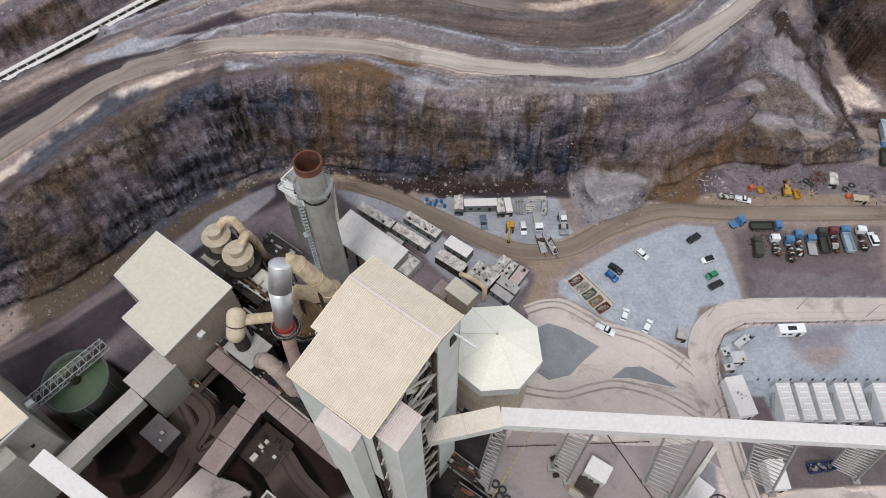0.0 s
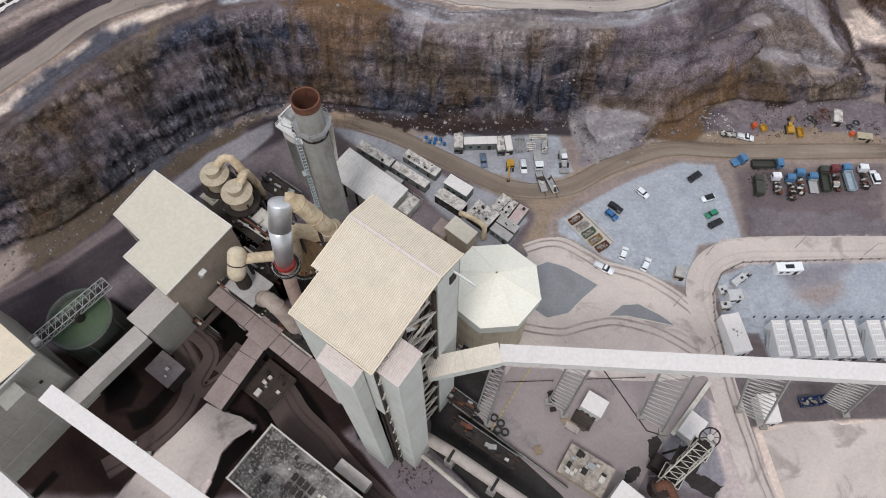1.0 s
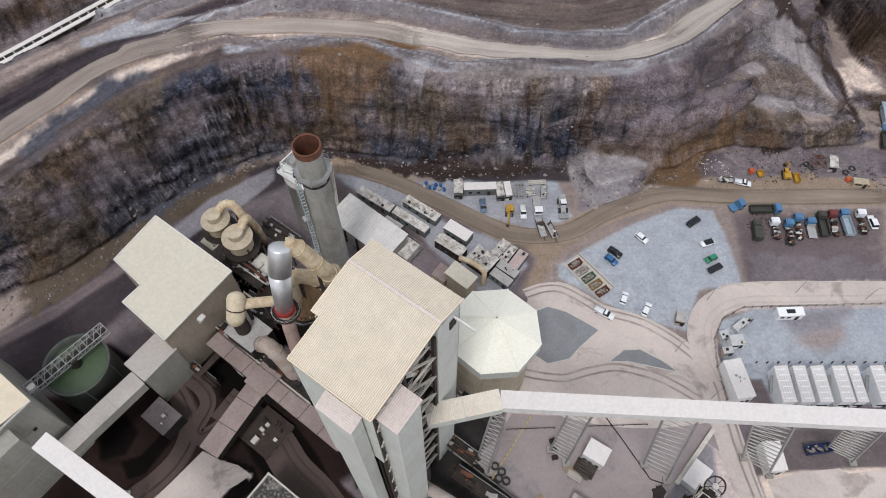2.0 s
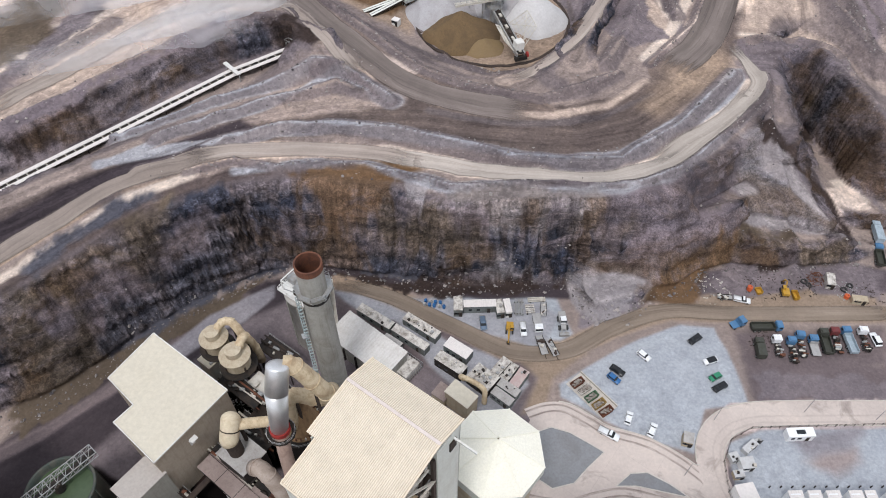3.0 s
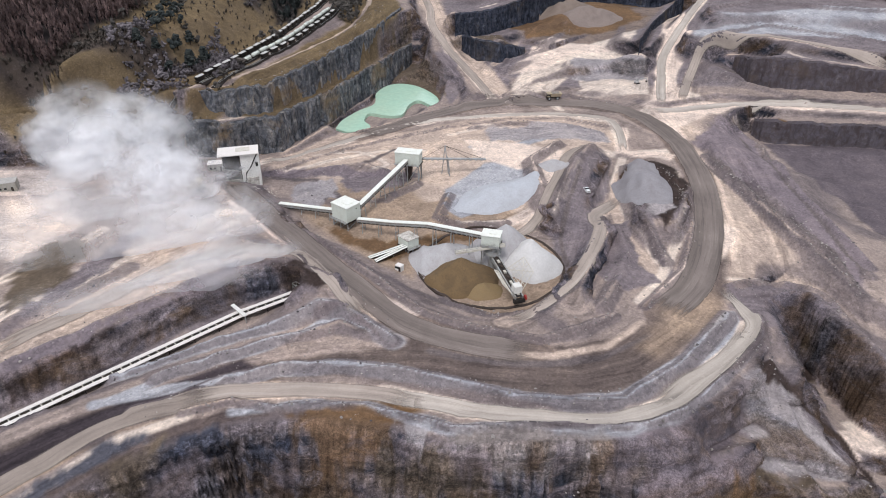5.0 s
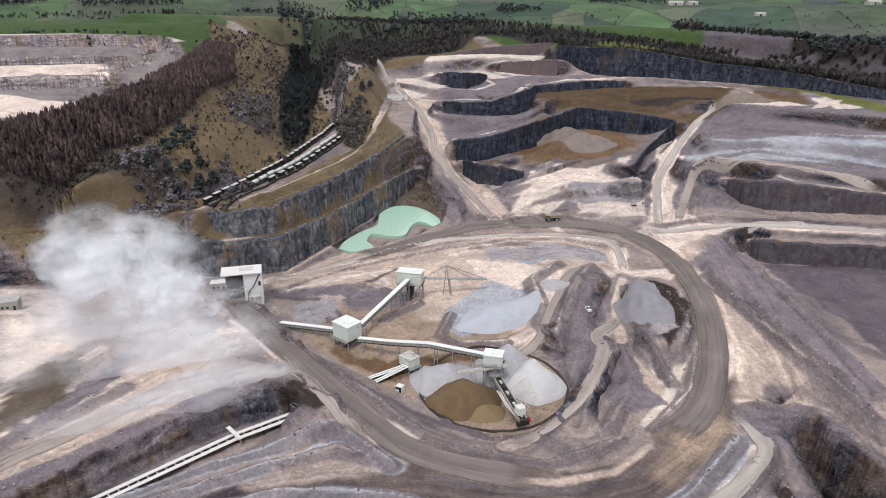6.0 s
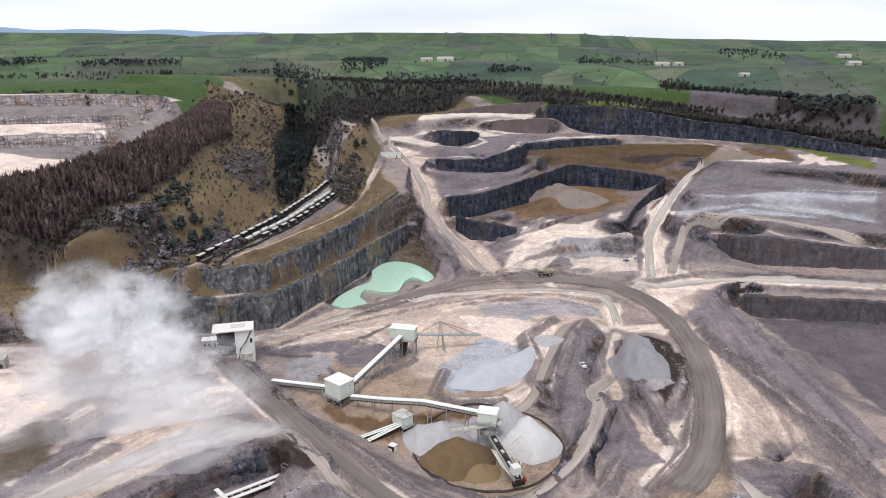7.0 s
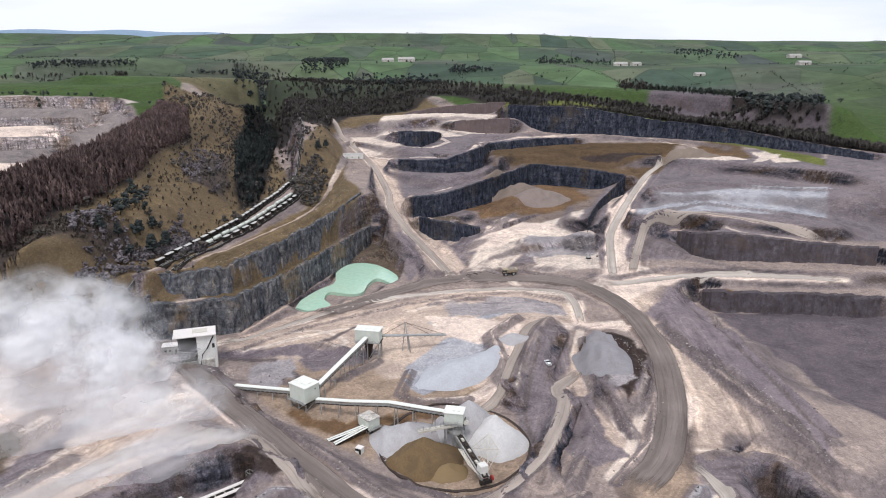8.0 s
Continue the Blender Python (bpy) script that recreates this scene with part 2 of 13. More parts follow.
level('fan slope', False, [(105, 176, 28), (107, 164, 21.6), (119, 153, 14), (128, 145, 8.6)])
level('fan lower', False, [(98, 150, 9.7), (111, 148, 7.6), (127, 147, 6.5)])
level('fan mid', False, [(81, 150, 16.2), (97, 159, 16.2)])
level('spoil mound', False, [(46, 128, 2.7), (53, 132, 2.7), (59, 129, 2.7)])
level('east pit floor', False, [(195, 364, 17.3), (213, 349, 17.3), (235, 342, 17.3), (209, 298, 17.3)])
level('mid road', False, [(137, 421, 34.5), (174, 445, 34.5), (201, 427, 34.5), (279, 420, 34.5)])
level('grey plateau', False, [(176, 503, 55), (225, 500, 55), (260, 471, 55), (292, 449, 55)])
level('grey plateau back', False, [(212, 558, 60.4), (291, 582, 60.4), (358, 559, 60.4)])
level('north road', False, [(140, 436, 33.4), (155, 492, 41), (185, 550, 50.7), (233, 633, 60.4), (309, 719, 69)])
level('deep floor', False, [(75, 525, 45.3), (118, 543, 45.3), (87, 491, 41), (51, 454, 35.6)])
level('lower flats', False, [(40, 421, 34.5), (65, 445, 34.5), (105, 457, 34.5), (136, 457, 34.5)])
level('block top', False, [(90, 479, 41), (116, 492, 41), (141, 484, 41)])
level('ramp west', False, [(30, 427, 32.4), (5, 483, 43.2), (-10, 556, 56.1), (-28, 668, 64.7), (-63, 801, 71.2)])
level('pond bed', True, [(-64, 395, 24.4), (-62, 409, 24.4), (-54, 426, 24.4), (-45, 439, 24.4), (-45, 460, 24.4), (-39, 476, 24.4), (-29, 481, 24.4), (-16, 473, 24.4), (-4, 451, 24.4), (-6, 435, 24.4), (-16, 446, 24.4), (-22, 437, 24.4), (-26, 419, 24.4), (-35, 417, 24.4), (-46, 421, 24.4), (-48, 409, 24.4), (-44, 397, 24.4), (-55, 390, 24.4)])
level('crusher yard', False, [(-93, 315, 28.6), (-85, 323, 28.6), (-75, 315, 28.6), (-77, 303, 28.6)])
level('pond bank', False, [(-86, 342, 28), (-61, 372, 26.9), (-33, 394, 26.9), (-3, 414, 28), (5, 454, 31.3)])
level('cliff top', False, [(-260, 300, 60), (-165, 340, 61), (-134, 378, 61.5), (-112, 378, 62), (-96, 392, 62.5), (-82, 418, 63), (-70, 444, 63.5), (-58, 474, 64), (-46, 505, 64.5), (-36, 555, 64.7), (-28, 652, 64.7)])
level('pond cliff foot', False, [(-133.5, 340.6, 28.7), (-110.4, 343.7, 28.7), (-86.9, 353.0, 28.7), (-75.2, 382.8, 27.7), (-65.4, 405.5, 26.7), (-51.6, 441.4, 26.7), (-35.6, 482.0, 26.7), (-22.7, 516.5, 28.7)])
level('pond cliff ledge', False, [(-136.6, 348.5, 46.5), (-113.0, 351.8, 46.3), (-89.0, 361.3, 46.6), (-76.8, 391.2, 44.4), (-66.7, 413.9, 43.8), (-52.6, 449.9, 43.2), (-36.2, 490.5, 42.5), (-23.1, 525.0, 40.8)])
level('west cliff foot', False, [(-230, 320, 30), (-160, 338, 29.1)])
level('pond cliff crest', False, [(-141.9, 361.4, 59.2), (-116.4, 365.6, 59.3), (-97.0, 373.7, 59.2), (-88.3, 389.8, 59.6), (-78.5, 411.9, 60.0), (-67.2, 437.9, 60.6), (-53.9, 469.9, 61.4), (-41.7, 505.0, 62.7), (-31.5, 543.0, 63.2)])
level('west floor', False, [(-208, 298, 39.9), (-165, 292, 39.9), (-120, 275, 39.9), (-167, 255, 39.9), (-170, 237, 39.9)])
level('rail bed', False, [(-300, 300, 58), (-132, 355, 62.6), (-119, 383, 62.6), (-109, 424, 62.6), (-98, 480, 62.6), (-92, 570, 62.6), (-95, 621, 62.6), (-135, 774, 59.3), (-192, 1038, 56.1), (-248, 1318, 59.3)])
level('ridge west', False, [(-222, 336, 84.1), (-239, 369, 97.1), (-221, 405, 99.2), (-203, 467, 102.5), (-202, 550, 104.6), (-230, 769, 105.7), (-266, 969, 105.7), (-321, 1031, 120.8)])
level('hillside', False, [(-191, 328, 77.7), (-175, 370, 84.1), (-165, 428, 84.1), (-151, 504, 84.1), (-160, 690, 77.7)])
level('knoll', False, [(-243, 911, 110), (-210, 923, 94.9), (-187, 953, 88.5)])
level('white quarry floor', False, [(-361, 561, 71.2), (-322, 574, 71.2), (-318, 635, 71.2), (-345, 768, 71.2)])
level('white wall 3 foot', False, [(-434, 682, 75.5), (-384, 693, 75.5), (-337, 712, 75.5), (-341, 768, 75.5)])
level('white wall 3 top', False, [(-437, 691, 87.4), (-388, 704, 87.4), (-332, 718, 87.4), (-331, 771, 87.4)])
level('white wall 2 foot', False, [(-474, 753, 88.9), (-422, 768, 88.9), (-330, 785, 88.9), (-337, 843, 88.9)])
level('white wall 2 top', False, [(-474, 756, 99.2), (-423, 773, 99.2), (-323, 786, 99.2), (-322, 831, 99.2)])
level('white wall 1 foot', False, [(-525, 840, 100.3), (-436, 862, 100.3), (-328, 848, 100.3), (-324, 877, 100.3)])
level('white wall 1 top', False, [(-535, 861, 114.4), (-442, 880, 114.4), (-328, 853, 114.4), (-287, 803, 110)])
level('field west', False, [(-1500, 900, 112), (-635, 1027, 118.7), (-514, 1027, 118.7), (-383, 1001, 118.7)])
level('valley east side', False, [(-96, 601, 71.2), (-90, 668, 86.3), (-88, 744, 90.6), (-153, 1036, 92.8)])
level('valley', False, [(-248, 1350, 66.9), (-241, 1639, 80.9), (-308, 1584, 84.1)])
level('white terrace', False, [(-19, 861, 88.5), (44, 888, 88.5), (112, 868, 88.5)])
level('terrace low', False, [(-54, 762, 73.4), (2, 741, 73.4), (48, 835, 73.4), (48, 721, 73.4), (77, 721, 73.4)])
level('brown bench', False, [(98, 704, 70.1), (175, 743, 70.1), (247, 743, 70.1), (300, 743, 70.1)])
level('long dark blue-grey  foot', False, [(132.1, 862, 72), (173.6, 815.8, 72), (201.9, 805.9, 72), (239.2, 799.5, 72), (291.6, 777.5, 72), (323.7, 753.7, 72), (359.3, 726, 72), (385.7, 680.4, 72), (410.3, 650.8, 72), (431.8, 611.7, 72)])
level('long dark blue-grey  crest', False, [(133.4, 870.4, 101), (175.4, 824.1, 102.9), (204, 814.2, 103.4), (241.6, 807.6, 98.1), (294.6, 785.5, 89.9), (327.1, 761.5, 88.6), (363.1, 733.6, 85.3), (389.9, 687.8, 81.5), (414.8, 658, 78.6), (436.7, 618.6, 77.2)])
level('low dark rock step b foot', False, [(92.6, 726.2, 66.7), (129.8, 736.8, 66.7), (160, 747.7, 66.7), (190.3, 756.1, 66.7)])
level('low dark rock step b crest', False, [(93.7, 734.6, 73.4), (131.3, 745.2, 75.5), (161.8, 756, 75.2), (192.4, 764.4, 74.5)])
level('dark jointed limesto foot', False, [(120.3, 642.6, 47.2), (139.1, 639.1, 47.2), (164.3, 627.1, 47.2), (181.8, 615.6, 47.2), (198.2, 602.8, 47.2)])
level('dark jointed limesto crest', False, [(121.9, 651, 65.6), (140.9, 647.4, 64.8), (166.5, 635.4, 64.1), (184.2, 623.7, 62.8), (200.9, 610.8, 61.8)])
level('weathered limestone  foot', False, [(8.8, 523, 46.7), (20.4, 521.8, 46.7), (37.3, 535.4, 46.7), (53.8, 552.3, 46.7), (71.1, 568.8, 46.7), (99.7, 611.1, 46.7), (120.1, 641.5, 46.7)])
level('weathered limestone  crest', False, [(8.9, 531.5, 61.6), (20.8, 530.3, 62.4), (37.9, 543.9, 62.5), (54.6, 560.8, 63.6), (72.2, 577.2, 65.7), (101, 619.5, 65.3), (121.7, 649.9, 65.1)])
level('dark brown bench wal foot', False, [(200, 479.6, 35.3), (200.9, 449.8, 35.3), (207.6, 441.4, 35.3), (217.4, 439.9, 35.3), (219.6, 438.3, 35.3), (246.2, 433.5, 35.3), (264.7, 431.2, 35.3), (284.2, 428.9, 35.3), (312.2, 421.4, 35.3)])
level('dark brown bench wal crest', False, [(203.3, 487.5, 42.6), (204.4, 457.6, 50), (211.2, 449.1, 52.3), (221.2, 447.5, 52.3), (223.4, 445.9, 52.2), (250.4, 440.9, 50), (269.2, 438.5, 48.4), (288.9, 436, 46.5), (317.3, 428.2, 46)])
level('brown and black wall foot', False, [(188.7, 404.5, 17.3), (190.7, 395.7, 17.3), (197.3, 389.8, 17.3), (225.4, 386.9, 17.3), (246.4, 384, 17.3), (259.3, 381.2, 17.3), (286.1, 376.2, 17.3)])
level('brown and black wall crest', False, [(192.3, 412.2, 24.5), (194.4, 403.4, 27.5), (201.2, 397.3, 29.2), (229.7, 394.2, 28.6), (251, 391.2, 28.7), (264, 388.2, 28.9), (291.2, 383, 28.9)])
level('dark rock step of th foot', False, [(-2.1, 744.8, 70.7), (21.8, 733.7, 70.7), (37, 762.1, 70.7), (47.3, 805.4, 70.7)])
level('dark rock step of th crest', False, [(-2.1, 753.3, 84.4), (22, 742.2, 85.8), (37.4, 770.6, 81.4), (47.8, 813.9, 74.7)])
level('dark rock step below foot', False, [(-1.8, 632.3, 64.7), (18.7, 620.8, 64.7), (42, 613.4, 64.7), (62.8, 620.9, 64.7), (77.4, 644.5, 64.7), (94.1, 731.5, 64.7)])
level('dark rock step below crest', False, [(-1.8, 640.8, 72.9), (18.9, 629.3, 73.8), (42.6, 621.9, 76.1), (63.7, 629.4, 81.6), (78.4, 653, 82.9), (95.2, 739.9, 73.5)])
level('dark side wall of th foot', False, [(199.6, 603.4, 45.7), (183.3, 585.2, 45.7), (159.1, 543.8, 45.7), (133, 477.5, 45.7)])
level('dark side wall of th crest', False, [(202.3, 611.4, 61), (185.8, 593.3, 53.7), (161.5, 551.9, 50.3), (135.3, 485.6, 54.3)])
level('overgrown dark wall  foot', False, [(13.5, 509.6, 39.7), (23.3, 486.4, 39.7), (39.5, 482.4, 39.7), (58.6, 503.2, 39.7)])
level('overgrown dark wall  crest', False, [(13.7, 518.1, 49), (23.7, 494.9, 52.8), (40.2, 490.9, 50.5), (59.6, 511.7, 41.6)])
level('brown weathered wall foot', False, [(7.4, 931.8, 81.7), (47.2, 931.9, 81.7), (96.1, 922.6, 81.7), (137.2, 913.4, 81.7)])
level('brown weathered wall crest', False, [(7.5, 940.3, 85), (47.7, 940.4, 91.9), (97, 931.1, 97.5), (138.4, 921.8, 100.3)])
level('brown weathered wall foot', False, [(65.2, 836.1, 74.7), (93.5, 808.1, 74.7), (125.6, 801.4, 74.7)])
level('brown weathered wall crest', False, [(65.8, 844.6, 84.7), (94.5, 816.6, 89.5), (126.9, 809.8, 91.1)])
level('rim bench', False, [(245, 656, 71.2), (288, 656, 71.2), (335, 625, 71.2), (365, 576, 71.2), (620, 350, 71)])
level('rim field', False, [(50, 1013, 102.5), (165, 986, 103), (272, 952, 99.8), (373, 834, 90.1), (479, 768, 82), (700, 460, 76)])
level('near fields', False, [(-439, 1044, 130), (-272, 1210, 117), (-81, 1184, 110), (99, 1128, 111), (257, 1048, 112), (363, 900, 111), (453, 735, 112)])
level('far fields', False, [(-1042, 1509, 136), (-958, 1564, 135), (-687, 1816, 136), (-272, 1868, 124), (169, 1934, 125), (560, 1746, 117), (951, 1568, 123), (1060, 1496, 126)])
level('far hills', False, [(-1527, 2223, 156), (-1403, 2303, 159), (-950, 2524, 161), (-356, 2456, 158), (214, 2472, 158), (818, 2570, 145), (1392, 2310, 142), (1553, 2205, 144)])
level('sky line', False, [(-2510, 2985, 158), (-2028, 3331, 155), (-1611, 3552, 159), (-1221, 3704, 169), (-769, 2796, 192), (-542, 2849, 203), (-327, 2882, 205), (-62, 2899, 199), (249, 2889, 199), (573, 2843, 196), (635, 2830, 192), (966, 3779, 183), (1429, 3629, 180), (1728, 3496, 172), (2007, 3344, 170), (2534, 2964, 171)])
level('horizon west', False, [(-3000, 3600, 214), (-2300, 4000, 214), (-1550, 4250, 205)])
level('back land', False, [(-3600, 4450, 150), (0, 4450, 150), (3600, 4450, 150)])
# ---- windrows and ridges of loose stone: height, half width, line
windrow(2.2, 2.2, [(-90, 151), (-83, 154), (-68, 165), (-51, 171), (-33, 172), (-15, 169), (3, 164), (20, 158), (38, 156), (55, 157), (76, 172), (100, 199)])
windrow(1.4, 1.1, [(-77, 152), (-63, 157), (-49, 154), (-39, 156), (-25, 155), (-11, 151), (3, 146), (20, 147), (45, 147), (58, 147), (72, 153), (93, 172), (106, 186)])
windrow(1.3, 1.2, [(-107, 302), (-93, 285), (-63, 245), (-37, 215), (-18, 194)])
windrow(1.8, 1.6, [(-84, 289), (-50, 247), (-28, 223), (-8, 201), (9, 191), (32, 185), (47, 189), (60, 198)])
windrow(2.8, 2.4, [(-105, 170), (-73, 187), (-44, 199), (-34, 199), (-17, 184)])
windrow(2, 2, [(-90, 166), (-57, 184), (-35, 192), (-25, 187)])
windrow(1.3, 1.3, [(-135, 163), (-116, 182), (-95, 207), (-75, 225), (-59, 225)])
windrow(2.4, 2.6, [(-143, 181), (-127, 204), (-117, 220)])
windrow(3.2, 3, [(47, 264), (56, 295), (66, 320), (79, 343)])
windrow(2.6, 2.6, [(33, 202), (45, 215), (57, 237), (70, 269)])
windrow(2.4, 2.2, [(93, 327), (85, 290), (85, 259), (88, 234)])
windrow(2.2, 2.4, [(75, 264), (74, 242), (67, 222), (56, 202)])
windrow(1.4, 1.6, [(104, 325), (110, 293), (107, 262), (93, 228), (72, 204)])
windrow(3, 3.4, [(144, 361), (142, 307), (146, 264), (152, 223), (153, 209)])
windrow(1.6, 2.4, [(145, 327), (153, 290), (156, 250), (164, 226)])
windrow(1.8, 1.8, [(109, 215), (135, 213), (142, 184), (143, 172)])
windrow(2.2, 1.8, [(111, 199), (106, 179), (109, 158), (112, 140), (114, 128)])
windrow(1.2, 1.2, [(-87, 323), (-57, 349), (-28, 372), (4, 385), (38, 392), (72, 392), (93, 380)])
windrow(1.2, 1.4, [(-49, 383), (-10, 411), (23, 431), (79, 434), (115, 418)])
windrow(1.2, 1.2, [(-8, 249), (-8, 227), (3, 209), (18, 201), (33, 204), (46, 220)])
windrow(2, 2.4, [(-65, 295), (-48, 284), (-28, 289), (-13, 307)])
windrow(2.4, 2.4, [(-64, 320), (-42, 327), (-24, 317), (-35, 307)])
windrow(2.2, 2, [(3, 295), (-2, 273), (10, 264), (27, 268)])
windrow(2, 2.2, [(17, 380), (44, 384), (70, 380), (87, 367)])
windrow(3, 3, [(61, 346), (44, 324), (45, 293)])
windrow(2, 3, [(31, 511), (46, 481), (74, 511), (96, 545)])
windrow(1.5, 2, [(-132, 350), (-107, 362), (-88, 391), (-68, 435), (-55, 503), (-43, 541)])
windrow(2, 2.5, [(155, 444), (184, 463), (196, 444), (225, 418)])
windrow(2.5, 3, [(201, 552), (251, 574), (292, 552), (342, 532)])
windrow(2.5, 3, [(174, 483), (234, 523), (266, 499), (306, 470)])
windrow(1.6, 2, [(82, 148), (97, 153), (111, 153)])
windrow(1.2, 1, [(42, 128), (47, 117), (56, 117), (64, 125)])
windrow(1, 1.2, [(79, 128), (84, 127), (78, 134)])
windrow(2.6, 1.7, [(179, 404), (184, 375), (172, 318), (169, 271), (168, 233)])
windrow(2.4, 1.8, [(137, 339), (143, 297), (151, 265), (156, 238), (154, 211)])
windrow(2.0, 1.5, [(108, 219), (134, 227), (144, 214), (140, 194)])
windrow(3.0, 2.4, [(91, 311), (107, 308), (115, 296), (102, 261)])
# ---- ground covers: kind, width (0 for an area), soft edge, outline or centre line
cover('grass', 0, 40, [(-3600, 1150), (-420, 1000), (0, 1180), (700, 1050), (900, 600), (3600, 600), (3600, 4600), (-3600, 4600)])
cover('grass', 0, 4, [(150, 860), (205, 822), (243, 815), (296, 794), (330, 770), (366, 742), (394, 697), (418, 666), (470, 625), (700, 470), (1200, 500), (1500, 800), (1000, 1150), (150, 1000)])
cover('dry', 0, 6, [(-241, 351), (-215, 391), (-191, 445), (-178, 499), (-166, 444), (-170, 347), (-211, 299)])
cover('grass', 0, 6, [(-310, 824), (-261, 747), (-280, 919), (-343, 1190), (-454, 1190)])
cover('grass', 0, 6, [(-840, 1083), (-652, 1054), (-426, 1115), (-287, 795), (-445, 886), (-543, 876), (-681, 876)])
cover('grass', 0, 3, [(140, 923), (259, 988), (347, 854), (481, 772), (446, 713), (312, 765), (249, 867), (150, 894)])
cover('grass', 0, 5, [(-90, 1309), (49, 993), (138, 905), (217, 878), (262, 801), (312, 765), (365, 747), (451, 721), (518, 670), (1102, 1466), (512, 1277), (125, 1422)])
cover('dry', 0, 10, [(-417, 1070), (-355, 1140), (-235, 940), (-203, 959), (-221, 1230), (-197, 1714), (-404, 1801), (-550, 1445)])
cover('dry', 0, 8, [(-127, 846), (-118, 1010), (-23, 1057), (69, 949), (-18, 828), (-65, 837), (-90, 766)])
cover('dry', 0, 6, [(-91, 599), (-88, 749), (-77, 818), (-57, 720), (-46, 572), (-61, 498), (-76, 522)])
cover('dry', 0, 8, [(-112, 360), (-94, 583), (-157, 859), (-195, 993), (-266, 969), (-329, 1031), (-260, 786), (-203, 694), (-200, 542), (-189, 379), (-217, 318), (-211, 305), (-129, 339)])
cover('wood', 0, 8, [(-254, 383), (-228, 419), (-214, 492), (-228, 624), (-271, 824), (-216, 739), (-186, 634), (-177, 477), (-185, 420), (-204, 370), (-225, 333)])
cover('wood', 0, 6, [(-129, 561), (-126, 681), (-155, 909), (-223, 1158), (-201, 941), (-158, 682)])
cover('wood', 0, 10, [(-176, 970), (-181, 1371), (12, 1198), (242, 982), (347, 854), (312, 781), (215, 870), (57, 1005), (-62, 899), (-91, 770)])
cover('wood', 0, 8, [(-402, 1786), (-199, 1728), (-129, 1283), (-91, 770), (-124, 827), (-136, 794), (-200, 1036), (-253, 1290), (-292, 1290)])
cover('wood', 0, 15, [(383, 1244), (561, 1319), (762, 1245), (456, 733), (379, 851), (353, 966)])
cover('wood', 0, 3, [(140, 922), (183, 869), (212, 852), (249, 838), (300, 808), (331, 778), (364, 744), (391, 699), (417, 668), (446, 628), (527, 547), (546, 567), (462, 651), (432, 692), (405, 723), (377, 769), (342, 804), (311, 836), (258, 867), (220, 882), (190, 901), (145, 955)])
cover('white', 0, 4, [(-399, 549), (-323, 645), (-345, 784), (-291, 814), (-328, 853), (-564, 909), (-636, 909)])
cover('white', 0, 8, [(-235, 325), (-176, 298), (-147, 246), (-153, 229), (-169, 221)])
cover('grey', 0, 12, [(-2, 873), (134, 786), (268, 721), (406, 643), (457, 619), (342, 444), (147, 444), (79, 442), (-1, 482)])
cover('sand', 0, 8, [(117, 399), (128, 347), (123, 293), (107, 221), (146, 221), (145, 262), (135, 325), (155, 399)])
cover('sand', 0, 3, [(-94, 337), (-64, 395), (-41, 386), (-33, 395), (-60, 366)])
cover('sand', 0, 8, [(-95, 330), (-29, 380), (39, 402), (98, 390), (95, 341), (68, 334), (41, 264), (3, 264), (-23, 295), (-61, 301), (-71, 327)])
cover('buff', 0, 8, [(-68, 284), (-54, 263), (-30, 237), (-12, 226), (-6, 245), (15, 264), (42, 268), (29, 284), (-7, 289), (-25, 320), (-51, 307)])
cover('grey', 0, 6, [(164, 478), (216, 597), (287, 651), (397, 623), (287, 441), (219, 486)])
cover('dust', 0, 6, [(176, 495), (194, 531), (278, 551), (342, 532), (310, 479), (225, 500)])
cover('earth', 0, 16, [(79, 594), (98, 704), (177, 751), (304, 752), (221, 662), (149, 586)])
cover('earth', 0, 10, [(272, 669), (320, 732), (356, 732), (333, 638), (304, 632)])
cover('pale', 0, 3, [(360, 683), (340, 612), (393, 621), (411, 650), (358, 638)])
cover('pale', 0, 4, [(-27, 789), (-19, 874), (45, 909), (120, 874), (109, 790), (46, 789)])
cover('pale', 0, 4, [(-57, 808), (2, 793), (1, 728), (-38, 689)])
cover('earth', 0, 12, [(78, 543), (112, 645), (153, 595), (159, 563), (127, 563)])
cover('pale', 0, 5, [(59, 491), (94, 533), (156, 568), (127, 484), (88, 472), (53, 441)])
cover('pale', 0, 3, [(90, 470), (111, 487), (142, 487), (131, 431), (89, 431)])
cover('dust', 0, 2, [(-1, 284), (1, 301), (21, 327), (44, 330), (45, 314), (29, 289), (8, 273)])
cover('grey', 0, 4, [(92, 326), (117, 322), (111, 280), (94, 265), (90, 285)])
cover('grey', 0, 4, [(48, 265), (66, 322), (81, 340), (84, 316), (62, 260), (42, 212), (33, 199), (40, 226)])
cover('shale', 0, 4, [(189, 389), (206, 387), (261, 383), (301, 378), (237, 287), (215, 308), (191, 320), (192, 356)])
cover('pale', 6, 1.5, [(-95, 332), (-70, 354), (-29, 388), (4, 398), (39, 400), (73, 400), (98, 388), (96, 345)])
cover('pale', 5, 1.5, [(96, 345), (84, 310), (81, 281), (85, 252), (85, 235)])
cover('pale', 6, 1.5, [(76, 344), (95, 341), (124, 345)])
cover('sand', 7, 1.5, [(83, 294), (67, 273), (65, 253), (53, 225), (37, 205), (21, 196)])
cover('brown', 14, 1.5, [(-48, 375), (-9, 404), (22, 419), (77, 422), (110, 409), (126, 371), (127, 318), (114, 262), (96, 221), (78, 200)])
cover('pale', 3, 1.5, [(127, 409), (130, 363), (125, 305), (116, 253), (105, 221)])
